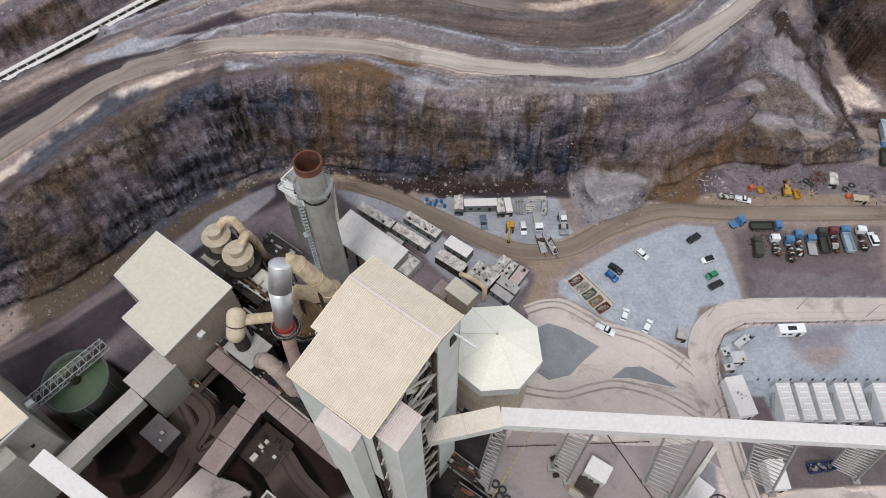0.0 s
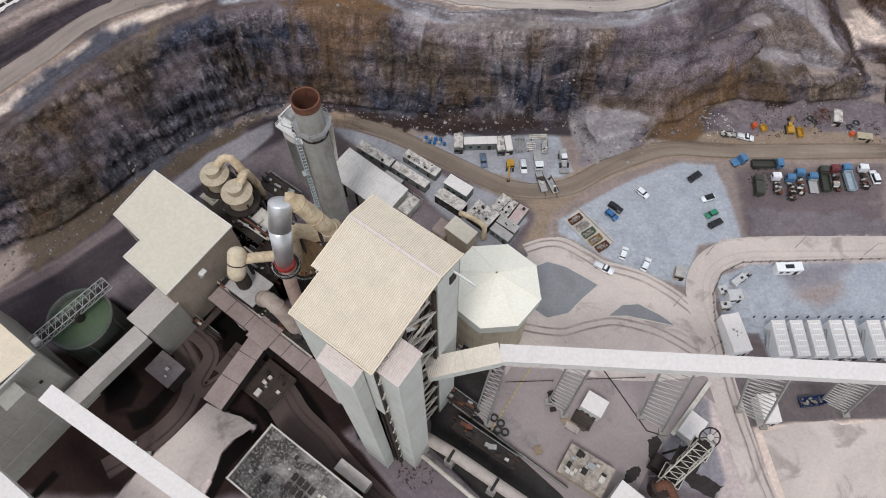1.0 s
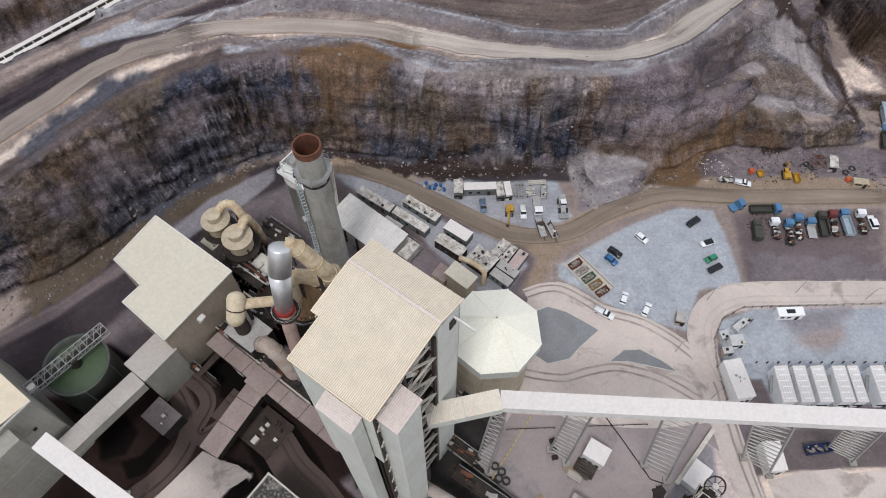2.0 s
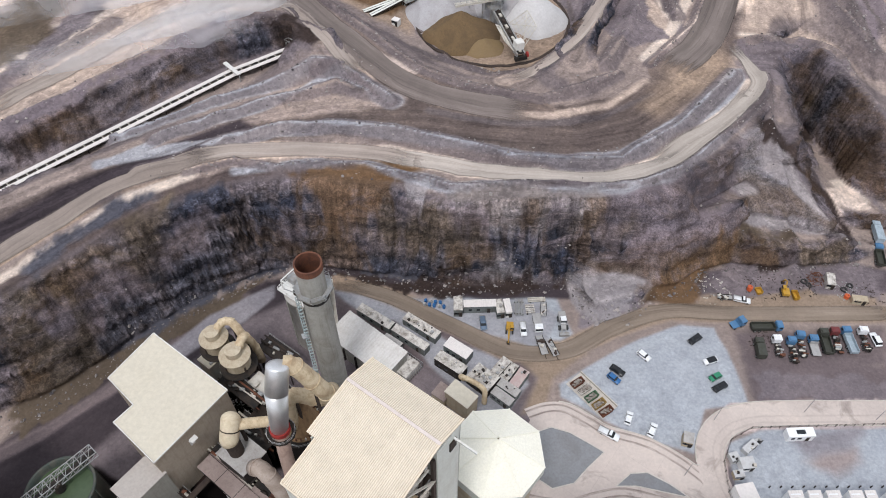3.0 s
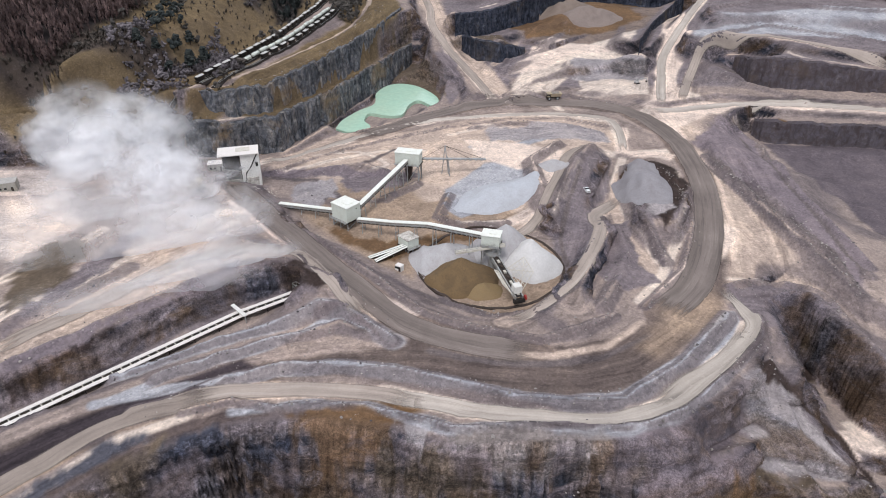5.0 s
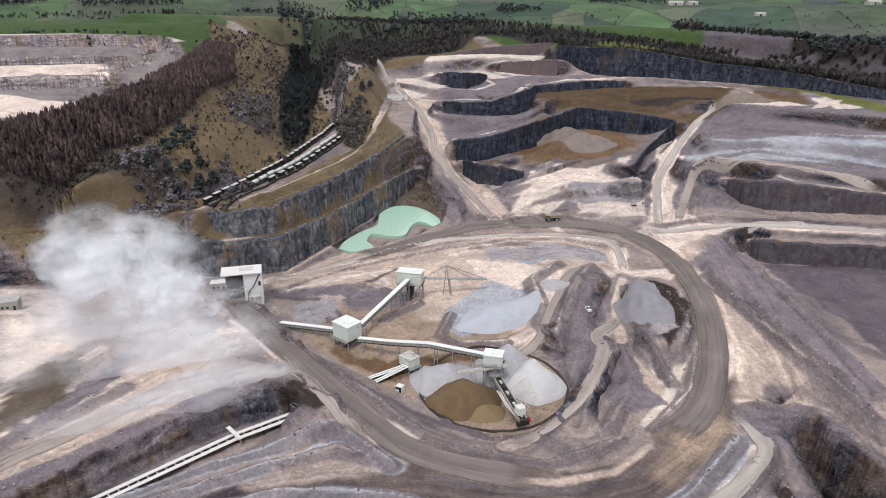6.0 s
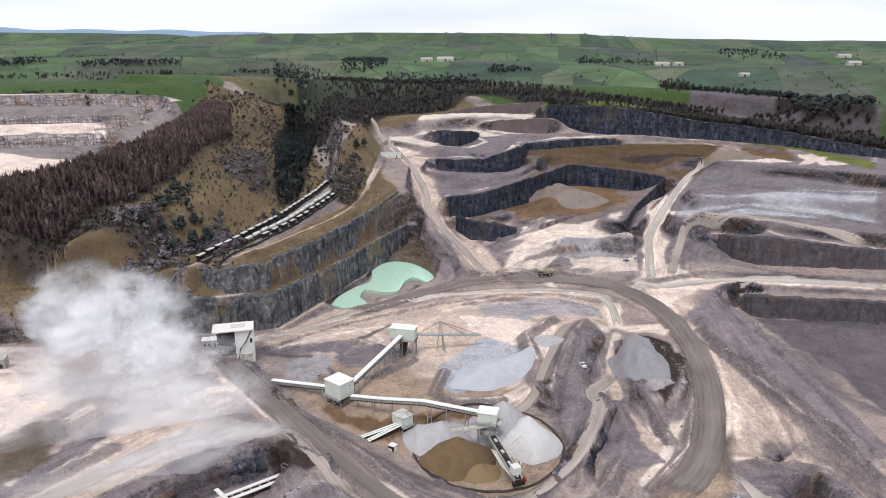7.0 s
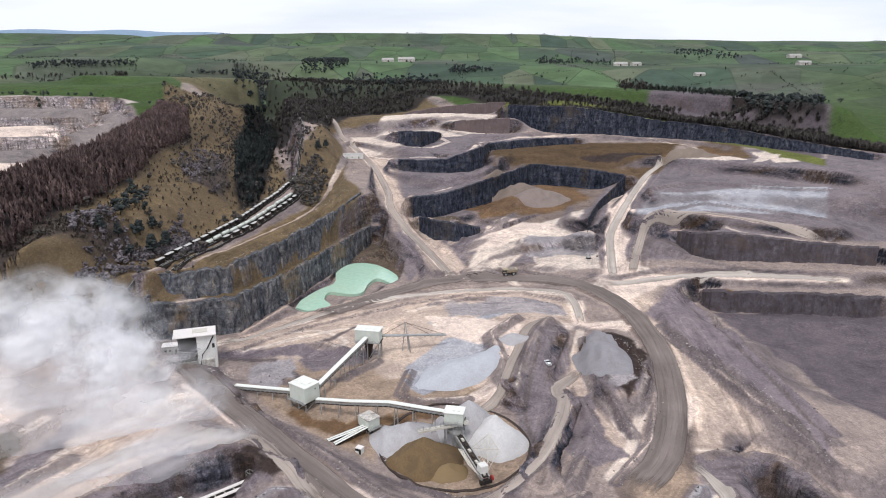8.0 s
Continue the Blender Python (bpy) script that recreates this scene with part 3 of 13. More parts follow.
cover('pale', 9, 1.5, [(123, 406), (144, 408), (183, 418), (225, 416), (281, 404)])
cover('pale', 7, 1.5, [(133, 411), (144, 454), (155, 492), (185, 550), (233, 633), (309, 719)])
cover('pale', 7, 1.5, [(33, 422), (20, 456), (5, 491), (-8, 535), (-11, 573), (-28, 668), (-63, 801), (-90, 884)])
cover('pale', 6, 1.5, [(-10, 546), (28, 554), (65, 600), (106, 641)])
cover('pale', 5, 1.5, [(-24, 695), (23, 668), (60, 662), (84, 736)])
cover('pale', 5, 1.5, [(-16, 744), (30, 704), (52, 747), (45, 781), (8, 781)])
cover('pale', 7, 1.5, [(40, 418), (62, 454), (85, 477)])
cover('sand', 7, 1.5, [(147, 418), (166, 463), (185, 491), (223, 494), (256, 463), (287, 439)])
cover('pale', 4, 1.5, [(-130, 342), (-105, 357), (-88, 390), (-67, 429), (-55, 502), (-58, 578), (-54, 688)])
cover('haul', 0, 3, [(-130, 131), (-100, 154), (-66, 171), (-34, 179), (-12, 181), (-7, 193), (0, 191), (22, 182), (41, 181), (60, 187), (84, 208), (104, 252), (115, 252), (103, 209), (91, 193), (66, 167), (48, 159), (21, 160), (3, 167), (-33, 172), (-64, 161), (-97, 144), (-125, 119)])
cover('brown', 12, 1.5, [(-102, 302), (-64, 253), (-38, 221), (-16, 196), (3, 185), (31, 178)])
cover('sand', 9, 1.5, [(-142, 170), (-121, 196), (-99, 222), (-77, 234), (-56, 233), (-39, 212), (-27, 194)])
cover('pale', 14, 6, [(-149, 186), (-127, 213), (-104, 240), (-93, 266)])
cover('dust', 4.5, 1.5, [(-83, 156), (-68, 166), (-51, 171), (-33, 173), (-15, 170), (3, 164), (21, 159), (38, 156), (55, 158), (76, 173), (101, 200)])
cover('buff', 7, 1.2, [(-128, 111), (-122, 118), (-110, 131), (-97, 145), (-78, 155), (-67, 159)])
cover('sand', 7, 1.2, [(-78, 155), (-69, 159), (-59, 161), (-32, 162), (-14, 159), (-4, 156)])
cover('pale', 7.5, 1, [(-18, 160), (3, 155), (20, 152), (37, 150), (54, 151), (69, 157), (85, 170), (97, 182), (106, 194)])
cover('dust', 3, 1.5, [(-49, 155), (-39, 157), (-25, 156), (-11, 152), (3, 147), (20, 148), (45, 148), (59, 147)])
cover('dust', 7, 3, [(-105, 170), (-73, 187), (-44, 199), (-36, 199), (-17, 184)])
cover('black', 0, 4, [(-129, 128), (-110, 145), (-93, 159), (-65, 175), (-57, 169), (-82, 153), (-106, 134), (-124, 118)])
cover('grey', 0, 4, [(98, 170), (116, 176), (129, 147), (98, 151), (91, 160)])
cover('pale', 0, 2, [(133, 171), (139, 172), (143, 160), (132, 156)])
cover('earth', 0, 5, [(-42, 154), (-35, 158), (-21, 158), (-18, 152), (-32, 149), (-43, 150)])
cover('earth', 0, 3, [(64, 128), (72, 136), (82, 142), (80, 128), (72, 123)])
cover('brow', 0, 3, [(-122, 109), (-117, 114), (-102, 129), (-79, 147), (-64, 153), (-48, 156), (-24, 156), (-11, 151), (3, 146), (29, 146), (55, 147), (53, 146), (30, 145), (3, 145), (-25, 150), (-49, 150), (-65, 147), (-80, 138), (-103, 118), (-118, 101), (-122, 97)])
cover('scree', 0, 2, [(41, 116), (44, 126), (49, 130), (56, 130), (61, 126), (62, 117), (52, 114)])
cover('scree', 0, 3, [(98, 170), (116, 176), (127, 170), (131, 149), (113, 149), (100, 152), (92, 160), (93, 166)])
cover('shale', 0, 6, [(30, 147), (50, 152), (71, 154), (92, 161), (90, 153), (78, 143), (59, 136), (38, 140)])
cover('clay', 0, 3, [(62, 125), (67, 132), (75, 137), (83, 140), (91, 142), (85, 136), (80, 128)])
cover('rust', 0, 6, [(-42, 151), (-35, 155), (-16, 157), (-4, 154), (-15, 148), (-33, 149)])
cover('works', 0, 3, [(-149, 35), (-122, 60), (-94, 90), (-67, 121), (-33, 131), (-4, 121), (29, 103), (25, 86), (33, 73), (79, 73), (140, 73), (116, 10), (-138, 10)])
cover('gravel', 0, 1.5, [(42, 103), (59, 112), (72, 117), (82, 116), (84, 108), (85, 91), (73, 89), (67, 76), (50, 83), (44, 86), (33, 93), (33, 97)])
cover('gravel', 0, 1.5, [(76, 79), (86, 83), (129, 85), (119, 56), (75, 56)])
cover('dirt', 0, 3, [(-33, 131), (-15, 126), (8, 112), (27, 101), (25, 91), (-4, 101), (-32, 121)])
cover('gravel', 0, 2, [(-9, 125), (3, 128), (35, 128), (39, 114), (29, 106), (11, 115)])
# darker strips along the foot of the near cliff
cover('damp', 0, 4, [(-151, 40), (-126, 65), (-122, 77), (-96, 100), (-67, 126), (-56, 134), (-44, 135), (-47, 128), (-59, 120), (-75, 103), (-85, 86), (-97, 73), (-107, 60), (-121, 35)])
cover('damp', 0, 2, [(-44, 135), (-15, 131), (13, 127), (40, 127), (39, 133), (14, 133), (-15, 138), (-41, 141)])
cover('dirt', 4, 2, [(-123, 73), (-108, 83), (-95, 95), (-79, 111), (-62, 127)])
cover('track', 6.5, 2, [(-33, 133), (-15, 127), (3, 117), (20, 108), (36, 108), (51, 116), (69, 122), (90, 121), (142, 121)])
cover('track', 0, 3, [(20, 108), (37, 110), (43, 107), (32, 99), (28, 88), (22, 88), (27, 99)])
cover('shale', 0, 3, [(78, 127), (85, 138), (99, 140), (127, 141), (147, 138), (144, 128), (91, 130)])
cover('track', 0, 3, [(80, 127), (91, 129), (138, 128), (136, 122), (79, 122)])
cover('dirt', 0, 4, [(88, 108), (130, 103), (127, 93), (88, 91)])
cover('dirt', 0, 4, [(92, 114), (131, 110), (125, 103), (93, 105)])
cover('yard', 0, 0.5, [(20, 65), (23, 73), (23, 84), (28, 88), (36, 89), (45, 84), (54, 79), (64, 73), (67, 73), (68, 79), (72, 86), (80, 91), (99, 92), (148, 93), (145, 84), (86, 83), (78, 81), (75, 76), (74, 66), (75, 56), (46, 54), (17, 57)])
cover('yard', 0, 1, [(14, 47), (17, 55), (73, 52), (74, 43), (74, 21), (83, 6), (65, 6), (67, 32), (67, 49), (53, 33), (46, 21), (16, 32)])
cover('slag', 0, 1.5, [(55, 37), (64, 46.5), (68.2, 45), (68, 37), (69, 25), (66, 21), (54, 24)])
cover('cream', 0, 1, [(78, 38), (88, 39), (132, 42), (120, 6), (81, 6)])
cover('dark', 0, 1, [(77, 49), (134, 49), (132, 41), (88, 39), (78, 38)])
# yard mud and wet patches, blackened in the colour for shade between buildings
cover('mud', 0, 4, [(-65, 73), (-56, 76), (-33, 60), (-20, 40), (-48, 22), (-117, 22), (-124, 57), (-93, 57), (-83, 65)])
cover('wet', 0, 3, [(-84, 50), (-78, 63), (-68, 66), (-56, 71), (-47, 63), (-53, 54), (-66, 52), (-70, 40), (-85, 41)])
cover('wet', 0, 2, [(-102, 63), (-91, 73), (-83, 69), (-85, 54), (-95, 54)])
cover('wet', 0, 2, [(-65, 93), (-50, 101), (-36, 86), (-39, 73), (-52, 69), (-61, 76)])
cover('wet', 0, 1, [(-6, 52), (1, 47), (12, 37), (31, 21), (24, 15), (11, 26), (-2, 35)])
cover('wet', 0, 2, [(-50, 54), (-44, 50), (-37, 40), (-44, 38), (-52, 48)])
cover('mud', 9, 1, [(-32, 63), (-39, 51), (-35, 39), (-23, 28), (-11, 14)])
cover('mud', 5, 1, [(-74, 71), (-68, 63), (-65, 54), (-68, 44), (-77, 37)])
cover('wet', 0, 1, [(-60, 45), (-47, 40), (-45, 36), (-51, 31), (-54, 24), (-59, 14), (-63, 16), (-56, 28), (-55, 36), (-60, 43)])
cover('yard', 0, 0.6, [(-71, 32), (-60, 44), (-47, 38), (-55, 28), (-60, 17), (-82, 17)])
cover('streak', 20, 3, [(-128, 127), (-99, 150), (-65, 168), (-34, 176), (-4, 175), (21, 171), (43, 169), (62, 175), (80, 191), (96, 213), (111, 252), (122, 301)])
cover('streak', 7, 1, [(-121, 117), (-97, 143), (-78, 154), (-58, 161), (-32, 162), (-14, 159), (3, 154), (20, 152), (37, 150), (54, 151), (69, 157), (85, 170), (97, 182), (106, 194)])
cover('streak', 12, 1, [(-102, 302), (-64, 253), (-38, 221), (-16, 196), (3, 185), (31, 178)])
cover('streak', 26, 6, [(-142, 172), (-121, 197), (-101, 228), (-86, 257)])
cover('streak', 26, 4, [(-48, 375), (-9, 404), (22, 419), (77, 422), (110, 409), (126, 371), (127, 318), (114, 262), (96, 221), (78, 200)])
cover('streak', 12, 2, [(120, 407), (184, 420), (282, 405)])
cover('streak', 10, 2, [(-95, 332), (-70, 354), (-29, 388), (4, 398), (39, 402), (73, 402), (98, 389)])
cover('streak', 50, 10, [(156, 349), (146, 284), (138, 238), (133, 203)])
cover('streak', 16, 3, [(45, 202), (60, 237), (70, 269), (77, 320)])
cover('streak', 12, 2, [(33, 422), (20, 456), (5, 491), (-11, 573), (-28, 668), (-63, 801)])
cover('streak', 12, 2, [(133, 411), (144, 454), (155, 492), (185, 550), (233, 633)])
cover('streak', 9, 1.5, [(-33, 133), (-15, 127), (3, 117), (20, 108), (36, 108), (51, 116), (69, 122), (90, 121), (142, 121)])
cover('streak', 9, 2, [(-123, 73), (-108, 83), (-95, 95), (-79, 111), (-62, 127)])
cover('streak', 30, 5, [(92, 166), (106, 155), (117, 147)])
cover('streak', 11, 1, [(-32, 63), (-39, 51), (-35, 39), (-23, 28), (-11, 14)])
cover('sand', 6, 2, [(79, 344), (65, 333), (53, 300), (39, 267), (26, 253)])
cover('grey', 4, 2, [(96, 319), (87, 289), (86, 263), (88, 237), (87, 222)])
cover('sand', 5, 2, [(88, 319), (78, 283), (77, 254), (81, 229), (85, 211)])
cover('pale', 4, 2, [(116, 319), (108, 283), (99, 254), (84, 225), (71, 208)])
cover('pale', 3, 2, [(124, 294), (120, 263), (110, 233), (98, 208)])
cover('dark', 6, 2, [(143, 364), (144, 319), (150, 283), (158, 254), (165, 229)])
cover('grey', 7, 2, [(152, 348), (153, 313), (155, 268), (168, 233)])
cover('sand', 4, 2, [(127, 263), (133, 237), (139, 215), (140, 196)])
cover('pale', 3, 2, [(109, 225), (122, 222), (129, 211)])
cover('dark', 5, 2, [(61, 319), (52, 288), (51, 263)])
cover('dark', 4, 2, [(91, 319), (85, 268), (86, 237)])
cover('dark', 4, 2, [(-61, 300), (-43, 288), (-23, 294)])
cover('dark', 3, 2, [(-7, 247), (-8, 229), (2, 210), (16, 202), (31, 205)])
cover('pale', 4, 2, [(-82, 324), (-55, 336), (-32, 346), (-11, 344)])
cover('dark', 4, 2, [(-84, 319), (-63, 312), (-49, 294), (-58, 283)])
cover('pale', 4, 2, [(4, 372), (24, 381), (46, 372), (68, 368), (85, 360)])
cover('dust', 6, 2, [(16, 348), (40, 348), (61, 364)])
cover('pale', 6, 2, [(8, 267), (27, 267), (44, 283), (54, 319)])
cover('dark', 5, 2, [(44, 326), (49, 319), (47, 306)])
cover('buff', 5, 2, [(-33, 294), (-17, 283), (1, 288)])
cover('pale', 3, 2, [(-69, 347), (-45, 347), (-28, 329), (-41, 315)])
cover('dark', 3, 2, [(-54, 325), (-37, 332), (-26, 347)])
cover('pale', 3, 2, [(46, 263), (57, 288), (68, 319)])
cover('dust', 3, 2, [(65, 263), (54, 233), (42, 211)])
cover('dark', 3, 2, [(70, 268), (60, 241), (49, 214), (36, 199)])
cover('pale', 4, 2, [(97, 215), (104, 208), (120, 208), (134, 205)])
cover('black', 9, 3, [(20, 511), (39, 501), (59, 498)])
cover('pale', 5, 3, [(71, 409), (65, 443), (85, 477)])
cover('dark', 6, 3, [(32, 454), (53, 435), (80, 441)])
cover('pale', 4, 3, [(86, 435), (112, 454), (139, 467)])
cover('sand', 5, 3, [(28, 460), (59, 535), (96, 594)])
cover('dark', 6, 3, [(86, 655), (147, 669), (208, 656)])
cover('pale', 4, 3, [(85, 744), (131, 770), (198, 788), (261, 788), (303, 736)])
cover('dust', 8, 3, [(204, 547), (261, 587), (311, 574), (351, 547)])
cover('grey', 7, 3, [(197, 517), (271, 558), (315, 537)])
cover('dark', 5, 3, [(154, 442), (187, 484), (202, 469)])
cover('pale', 3, 3, [(218, 483), (239, 453), (282, 431)])
cover('dark', 4, 2, [(-139, 165), (-126, 177), (-112, 192), (-92, 213)])
cover('pale', 3, 2, [(-141, 171), (-126, 189), (-107, 213), (-87, 234)])
cover('dark', 3, 2, [(-78, 242), (-56, 230), (-46, 215)])
cover('pale', 3, 2, [(-117, 112), (-103, 128), (-92, 141), (-75, 151)])
cover('dark', 3, 2, [(-121, 121), (-103, 140), (-83, 155)])
cover('grey', 4, 2, [(-43, 196), (-36, 199), (-25, 191), (-17, 183)])
cover('dark', 4, 2, [(-35, 189), (-27, 187)])
cover('dark', 2.5, 2, [(-4, 179), (14, 174), (32, 173), (51, 176), (70, 188)])
cover('sand', 2.5, 2, [(0, 184), (18, 178), (36, 177), (54, 182), (69, 195)])
cover('dark', 3, 2, [(108, 195), (104, 173), (106, 154), (109, 135)])
cover('black', 8, 2, [(110, 167), (122, 179), (124, 157), (128, 143)])
cover('dark', 4, 2, [(-149, 189), (-134, 210), (-123, 226)])
cover('pale', 5, 2, [(-158, 208), (-144, 226), (-137, 246)])
cover('earth', 0, 6, [(79, 602), (94, 682), (177, 719), (235, 731), (294, 716), (238, 628), (193, 594), (135, 628)])
cover('brown', 0, 8, [(57, 522), (74, 566), (119, 637), (185, 603), (148, 535), (98, 510)])
cover('pale', 0, 4, [(40, 423), (57, 485), (92, 505), (129, 527), (115, 495), (86, 466), (60, 416)])
cover('shale', 0, 4, [(202, 386), (291, 376), (331, 367), (217, 225), (202, 248), (199, 277), (200, 318), (202, 358)])
cover('dark rock', 0, 12, [(167, 1231), (457, 733), (490, 669), (383, 517), (288, 584), (210, 632), (117, 688), (104, 756)])
cover('dark rock', 0, 8, [(125, 761), (240, 683), (174, 536), (120, 432), (99, 566)])
cover('dark rock', 0, 8, [(-4, 613), (118, 715), (99, 566), (46, 490), (16, 445)])
cover('dark rock', 0, 10, [(225, 552), (370, 485), (301, 386), (179, 412)])
cover('dark rock', 0, 8, [(183, 425), (322, 410), (279, 349), (169, 364)])
cover('grey rock', 0, 10, [(-170, 412), (-103, 424), (-16, 696), (-3, 495), (-28, 370), (-67, 286), (-117, 292)])
cover('pale rock', 0, 10, [(-310, 427), (-240, 478), (-269, 623), (-338, 964), (-476, 1241), (-887, 1269)])
cover('pale', 0, 4, [(132, 428), (148, 446), (164, 425), (152, 399), (126, 394)])
cover('buff', 0, 2, [(-8, 246), (-7, 223), (3, 209), (16, 202), (32, 205), (44, 219), (48, 242), (38, 258), (8, 255)])

# beds and slopes of the near cliff, banks of the quarry floor
cover('olive', 0, 6, [(-114.6, 108.0), (-102.5, 117.3), (-90.2, 132.5), (-79.6, 141.1), (-77.0, 135.1), (-77.4, 130.2), (-87.4, 121.4), (-94.8, 106.5), (-104.5, 89.3), (-117.1, 83.3)])
cover('talus', 0, 5, [(-98.4, 117.4), (-89.0, 126.1), (-86.7, 124.0), (-92.8, 113.9), (-100.0, 107.5), (-103.6, 109.7)])
cover('olive', 0, 2, [(-118.7, 87.4), (-104.8, 99.0), (-88.9, 115.2), (-70.0, 126.2), (-54.4, 137.0), (-66.1, 124.2), (-84.0, 108.4), (-102.0, 90.9), (-114.0, 83.0)])
cover('blue', 0, 4, [(-83.4, 132.1), (-75.1, 142.4), (-67.7, 146.4), (-58.1, 147.3), (-44.9, 149.1), (-36.5, 148.1), (-39.6, 144.5), (-56.1, 140.6), (-64.1, 138.3), (-73.5, 131.2), (-80.7, 122.8), (-86.3, 121.0), (-87.7, 124.3), (-76.7, 132.7)])
cover('slate', 0, 3, [(-81.8, 126.6), (-67.0, 137.2), (-43.7, 142.9), (-43.9, 139.8), (-62.9, 134.5), (-77.9, 123.7), (-92.6, 110.1), (-97.8, 108.5)])
cover('talus', 0, 3, [(-77.0, 131.4), (-66.3, 139.4), (-54.9, 144.0), (-42.7, 145.5), (-43.3, 144.0), (-60.7, 141.3), (-77.6, 129.4), (-86.3, 121.0), (-92.1, 112.9), (-94.6, 113.0), (-89.6, 121.1)])
cover('umber', 0, 3, [(-48.4, 152.4), (-38.4, 155.4), (-22.7, 154.2), (-15.6, 148.2), (-11.6, 141.9), (-25.1, 143.7), (-39.0, 146.0), (-42.5, 148.0)])
cover('olive', 0, 4, [(-25.1, 143.7), (-15.8, 144.3), (2.9, 140.6), (16.3, 138.1), (15.1, 135.5), (-4.0, 135.6), (-16.5, 140.0)])
cover('slate', 0, 2, [(-43.7, 142.9), (-21.8, 141.3), (-9.3, 138.0), (1.3, 133.4), (-14.7, 133.7), (-33.0, 139.7)])
cover('talus', 0, 4, [(-2.1, 145.3), (9.6, 143.2), (29.6, 144.9), (53.1, 144.4), (70.9, 147.3), (90.0, 150.0), (92.8, 147.3), (73.7, 137.4), (61.1, 132.6), (53.9, 137.2), (37.0, 137.4), (16.5, 137.3), (2.9, 140.1)])
cover('olive', 0, 4, [(16.3, 138.4), (36.4, 139.2), (60.7, 140.0), (74.2, 143.1), (54.8, 138.6), (33.7, 137.4), (18.3, 137.0)])
cover('blue', 0, 2, [(14.9, 136.8), (25.2, 137.5), (37.2, 137.0), (57.8, 138.9), (56.9, 137.7), (41.4, 135.0), (38.3, 132.6), (26.0, 133.8), (16.9, 135.6)])
cover('ash', 0, 2, [(-14.9, 152.0), (-2.1, 147.0), (-6.3, 141.0), (-11.4, 143.2)])
cover('ash', 0, 2, [(12.0, 143.0), (18.8, 144.8), (20.5, 138.4), (16.3, 138.0)])
cover('ash', 0, 1.5, [(38.8, 144.9), (47.4, 145.7), (44.8, 140.5), (41.0, 140.7)])
cover('ash', 0, 2, [(8.3, 131.4), (16.9, 135.6), (24.2, 133.7), (34.8, 132.7), (20.6, 129.9)])
# shadow along the cliff foot, painted as a dark cover
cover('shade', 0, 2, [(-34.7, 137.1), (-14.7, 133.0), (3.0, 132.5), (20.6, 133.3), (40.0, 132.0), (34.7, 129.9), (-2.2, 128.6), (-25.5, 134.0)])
cover('ash', 0, 3, [(40.0, 132.1), (48.4, 136.1), (59.2, 135.4), (66.4, 133.6), (57.8, 121.9), (46.6, 115.8), (40.4, 126.1)])
cover('umber', 0, 3, [(65.5, 132.0), (73.8, 137.0), (84.9, 142.9), (94.7, 146.1), (93.9, 141.9), (80.9, 134.7), (80.3, 125.9), (72.1, 124.0), (67.4, 126.1)])
cover('ridge', 0, 4, [(81.1, 132.3), (93.9, 141.9), (111.0, 139.2), (130.5, 140.9), (141.4, 136.8), (134.7, 121.7), (109.7, 122.8), (90.0, 126.0)])
cover('ash', 0, 3, [(95.5, 168.7), (104.1, 173.7), (114.7, 166.3), (121.5, 153.9), (127.5, 145.3), (119.3, 146.8), (99.5, 149.9), (95.3, 161.0)])
cover('olive', 0, 3, [(95.0, 147.3), (110.6, 145.1), (125.3, 144.3), (131.1, 141.8), (115.4, 139.6), (107.4, 142.4), (97.1, 142.8)])
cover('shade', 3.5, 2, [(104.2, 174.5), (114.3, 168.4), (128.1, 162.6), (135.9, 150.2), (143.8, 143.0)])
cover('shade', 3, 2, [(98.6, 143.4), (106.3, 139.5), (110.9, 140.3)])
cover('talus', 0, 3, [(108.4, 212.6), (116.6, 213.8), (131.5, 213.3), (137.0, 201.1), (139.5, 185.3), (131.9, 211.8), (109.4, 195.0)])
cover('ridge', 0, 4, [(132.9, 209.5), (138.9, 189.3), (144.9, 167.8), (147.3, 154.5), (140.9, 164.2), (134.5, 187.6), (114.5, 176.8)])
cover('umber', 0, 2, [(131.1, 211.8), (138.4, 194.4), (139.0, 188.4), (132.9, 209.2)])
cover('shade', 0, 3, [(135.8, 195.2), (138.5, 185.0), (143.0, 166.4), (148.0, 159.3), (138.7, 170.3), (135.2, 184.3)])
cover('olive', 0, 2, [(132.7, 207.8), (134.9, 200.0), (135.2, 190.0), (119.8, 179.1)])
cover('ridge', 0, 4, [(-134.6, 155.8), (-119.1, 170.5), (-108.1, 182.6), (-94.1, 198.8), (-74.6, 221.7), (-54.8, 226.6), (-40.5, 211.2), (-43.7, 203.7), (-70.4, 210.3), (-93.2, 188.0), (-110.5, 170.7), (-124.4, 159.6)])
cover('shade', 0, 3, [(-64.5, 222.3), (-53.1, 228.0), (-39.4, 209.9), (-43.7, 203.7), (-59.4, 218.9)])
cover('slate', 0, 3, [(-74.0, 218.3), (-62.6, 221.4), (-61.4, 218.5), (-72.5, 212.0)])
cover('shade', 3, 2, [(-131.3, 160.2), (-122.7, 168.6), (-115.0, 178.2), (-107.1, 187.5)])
cover('sand', 0, 5, [(-141.3, 177.1), (-124.7, 201.4), (-117.9, 218.0), (-102.9, 234.3), (-77.9, 238.0), (-56.3, 234.0), (-72.9, 224.0), (-95.0, 206.4), (-116.0, 182.8), (-135.0, 163.6)])
cover('talus', 4, 2, [(-134.5, 161.2), (-115.5, 181.0), (-94.5, 203.2), (-78.4, 220.3)])
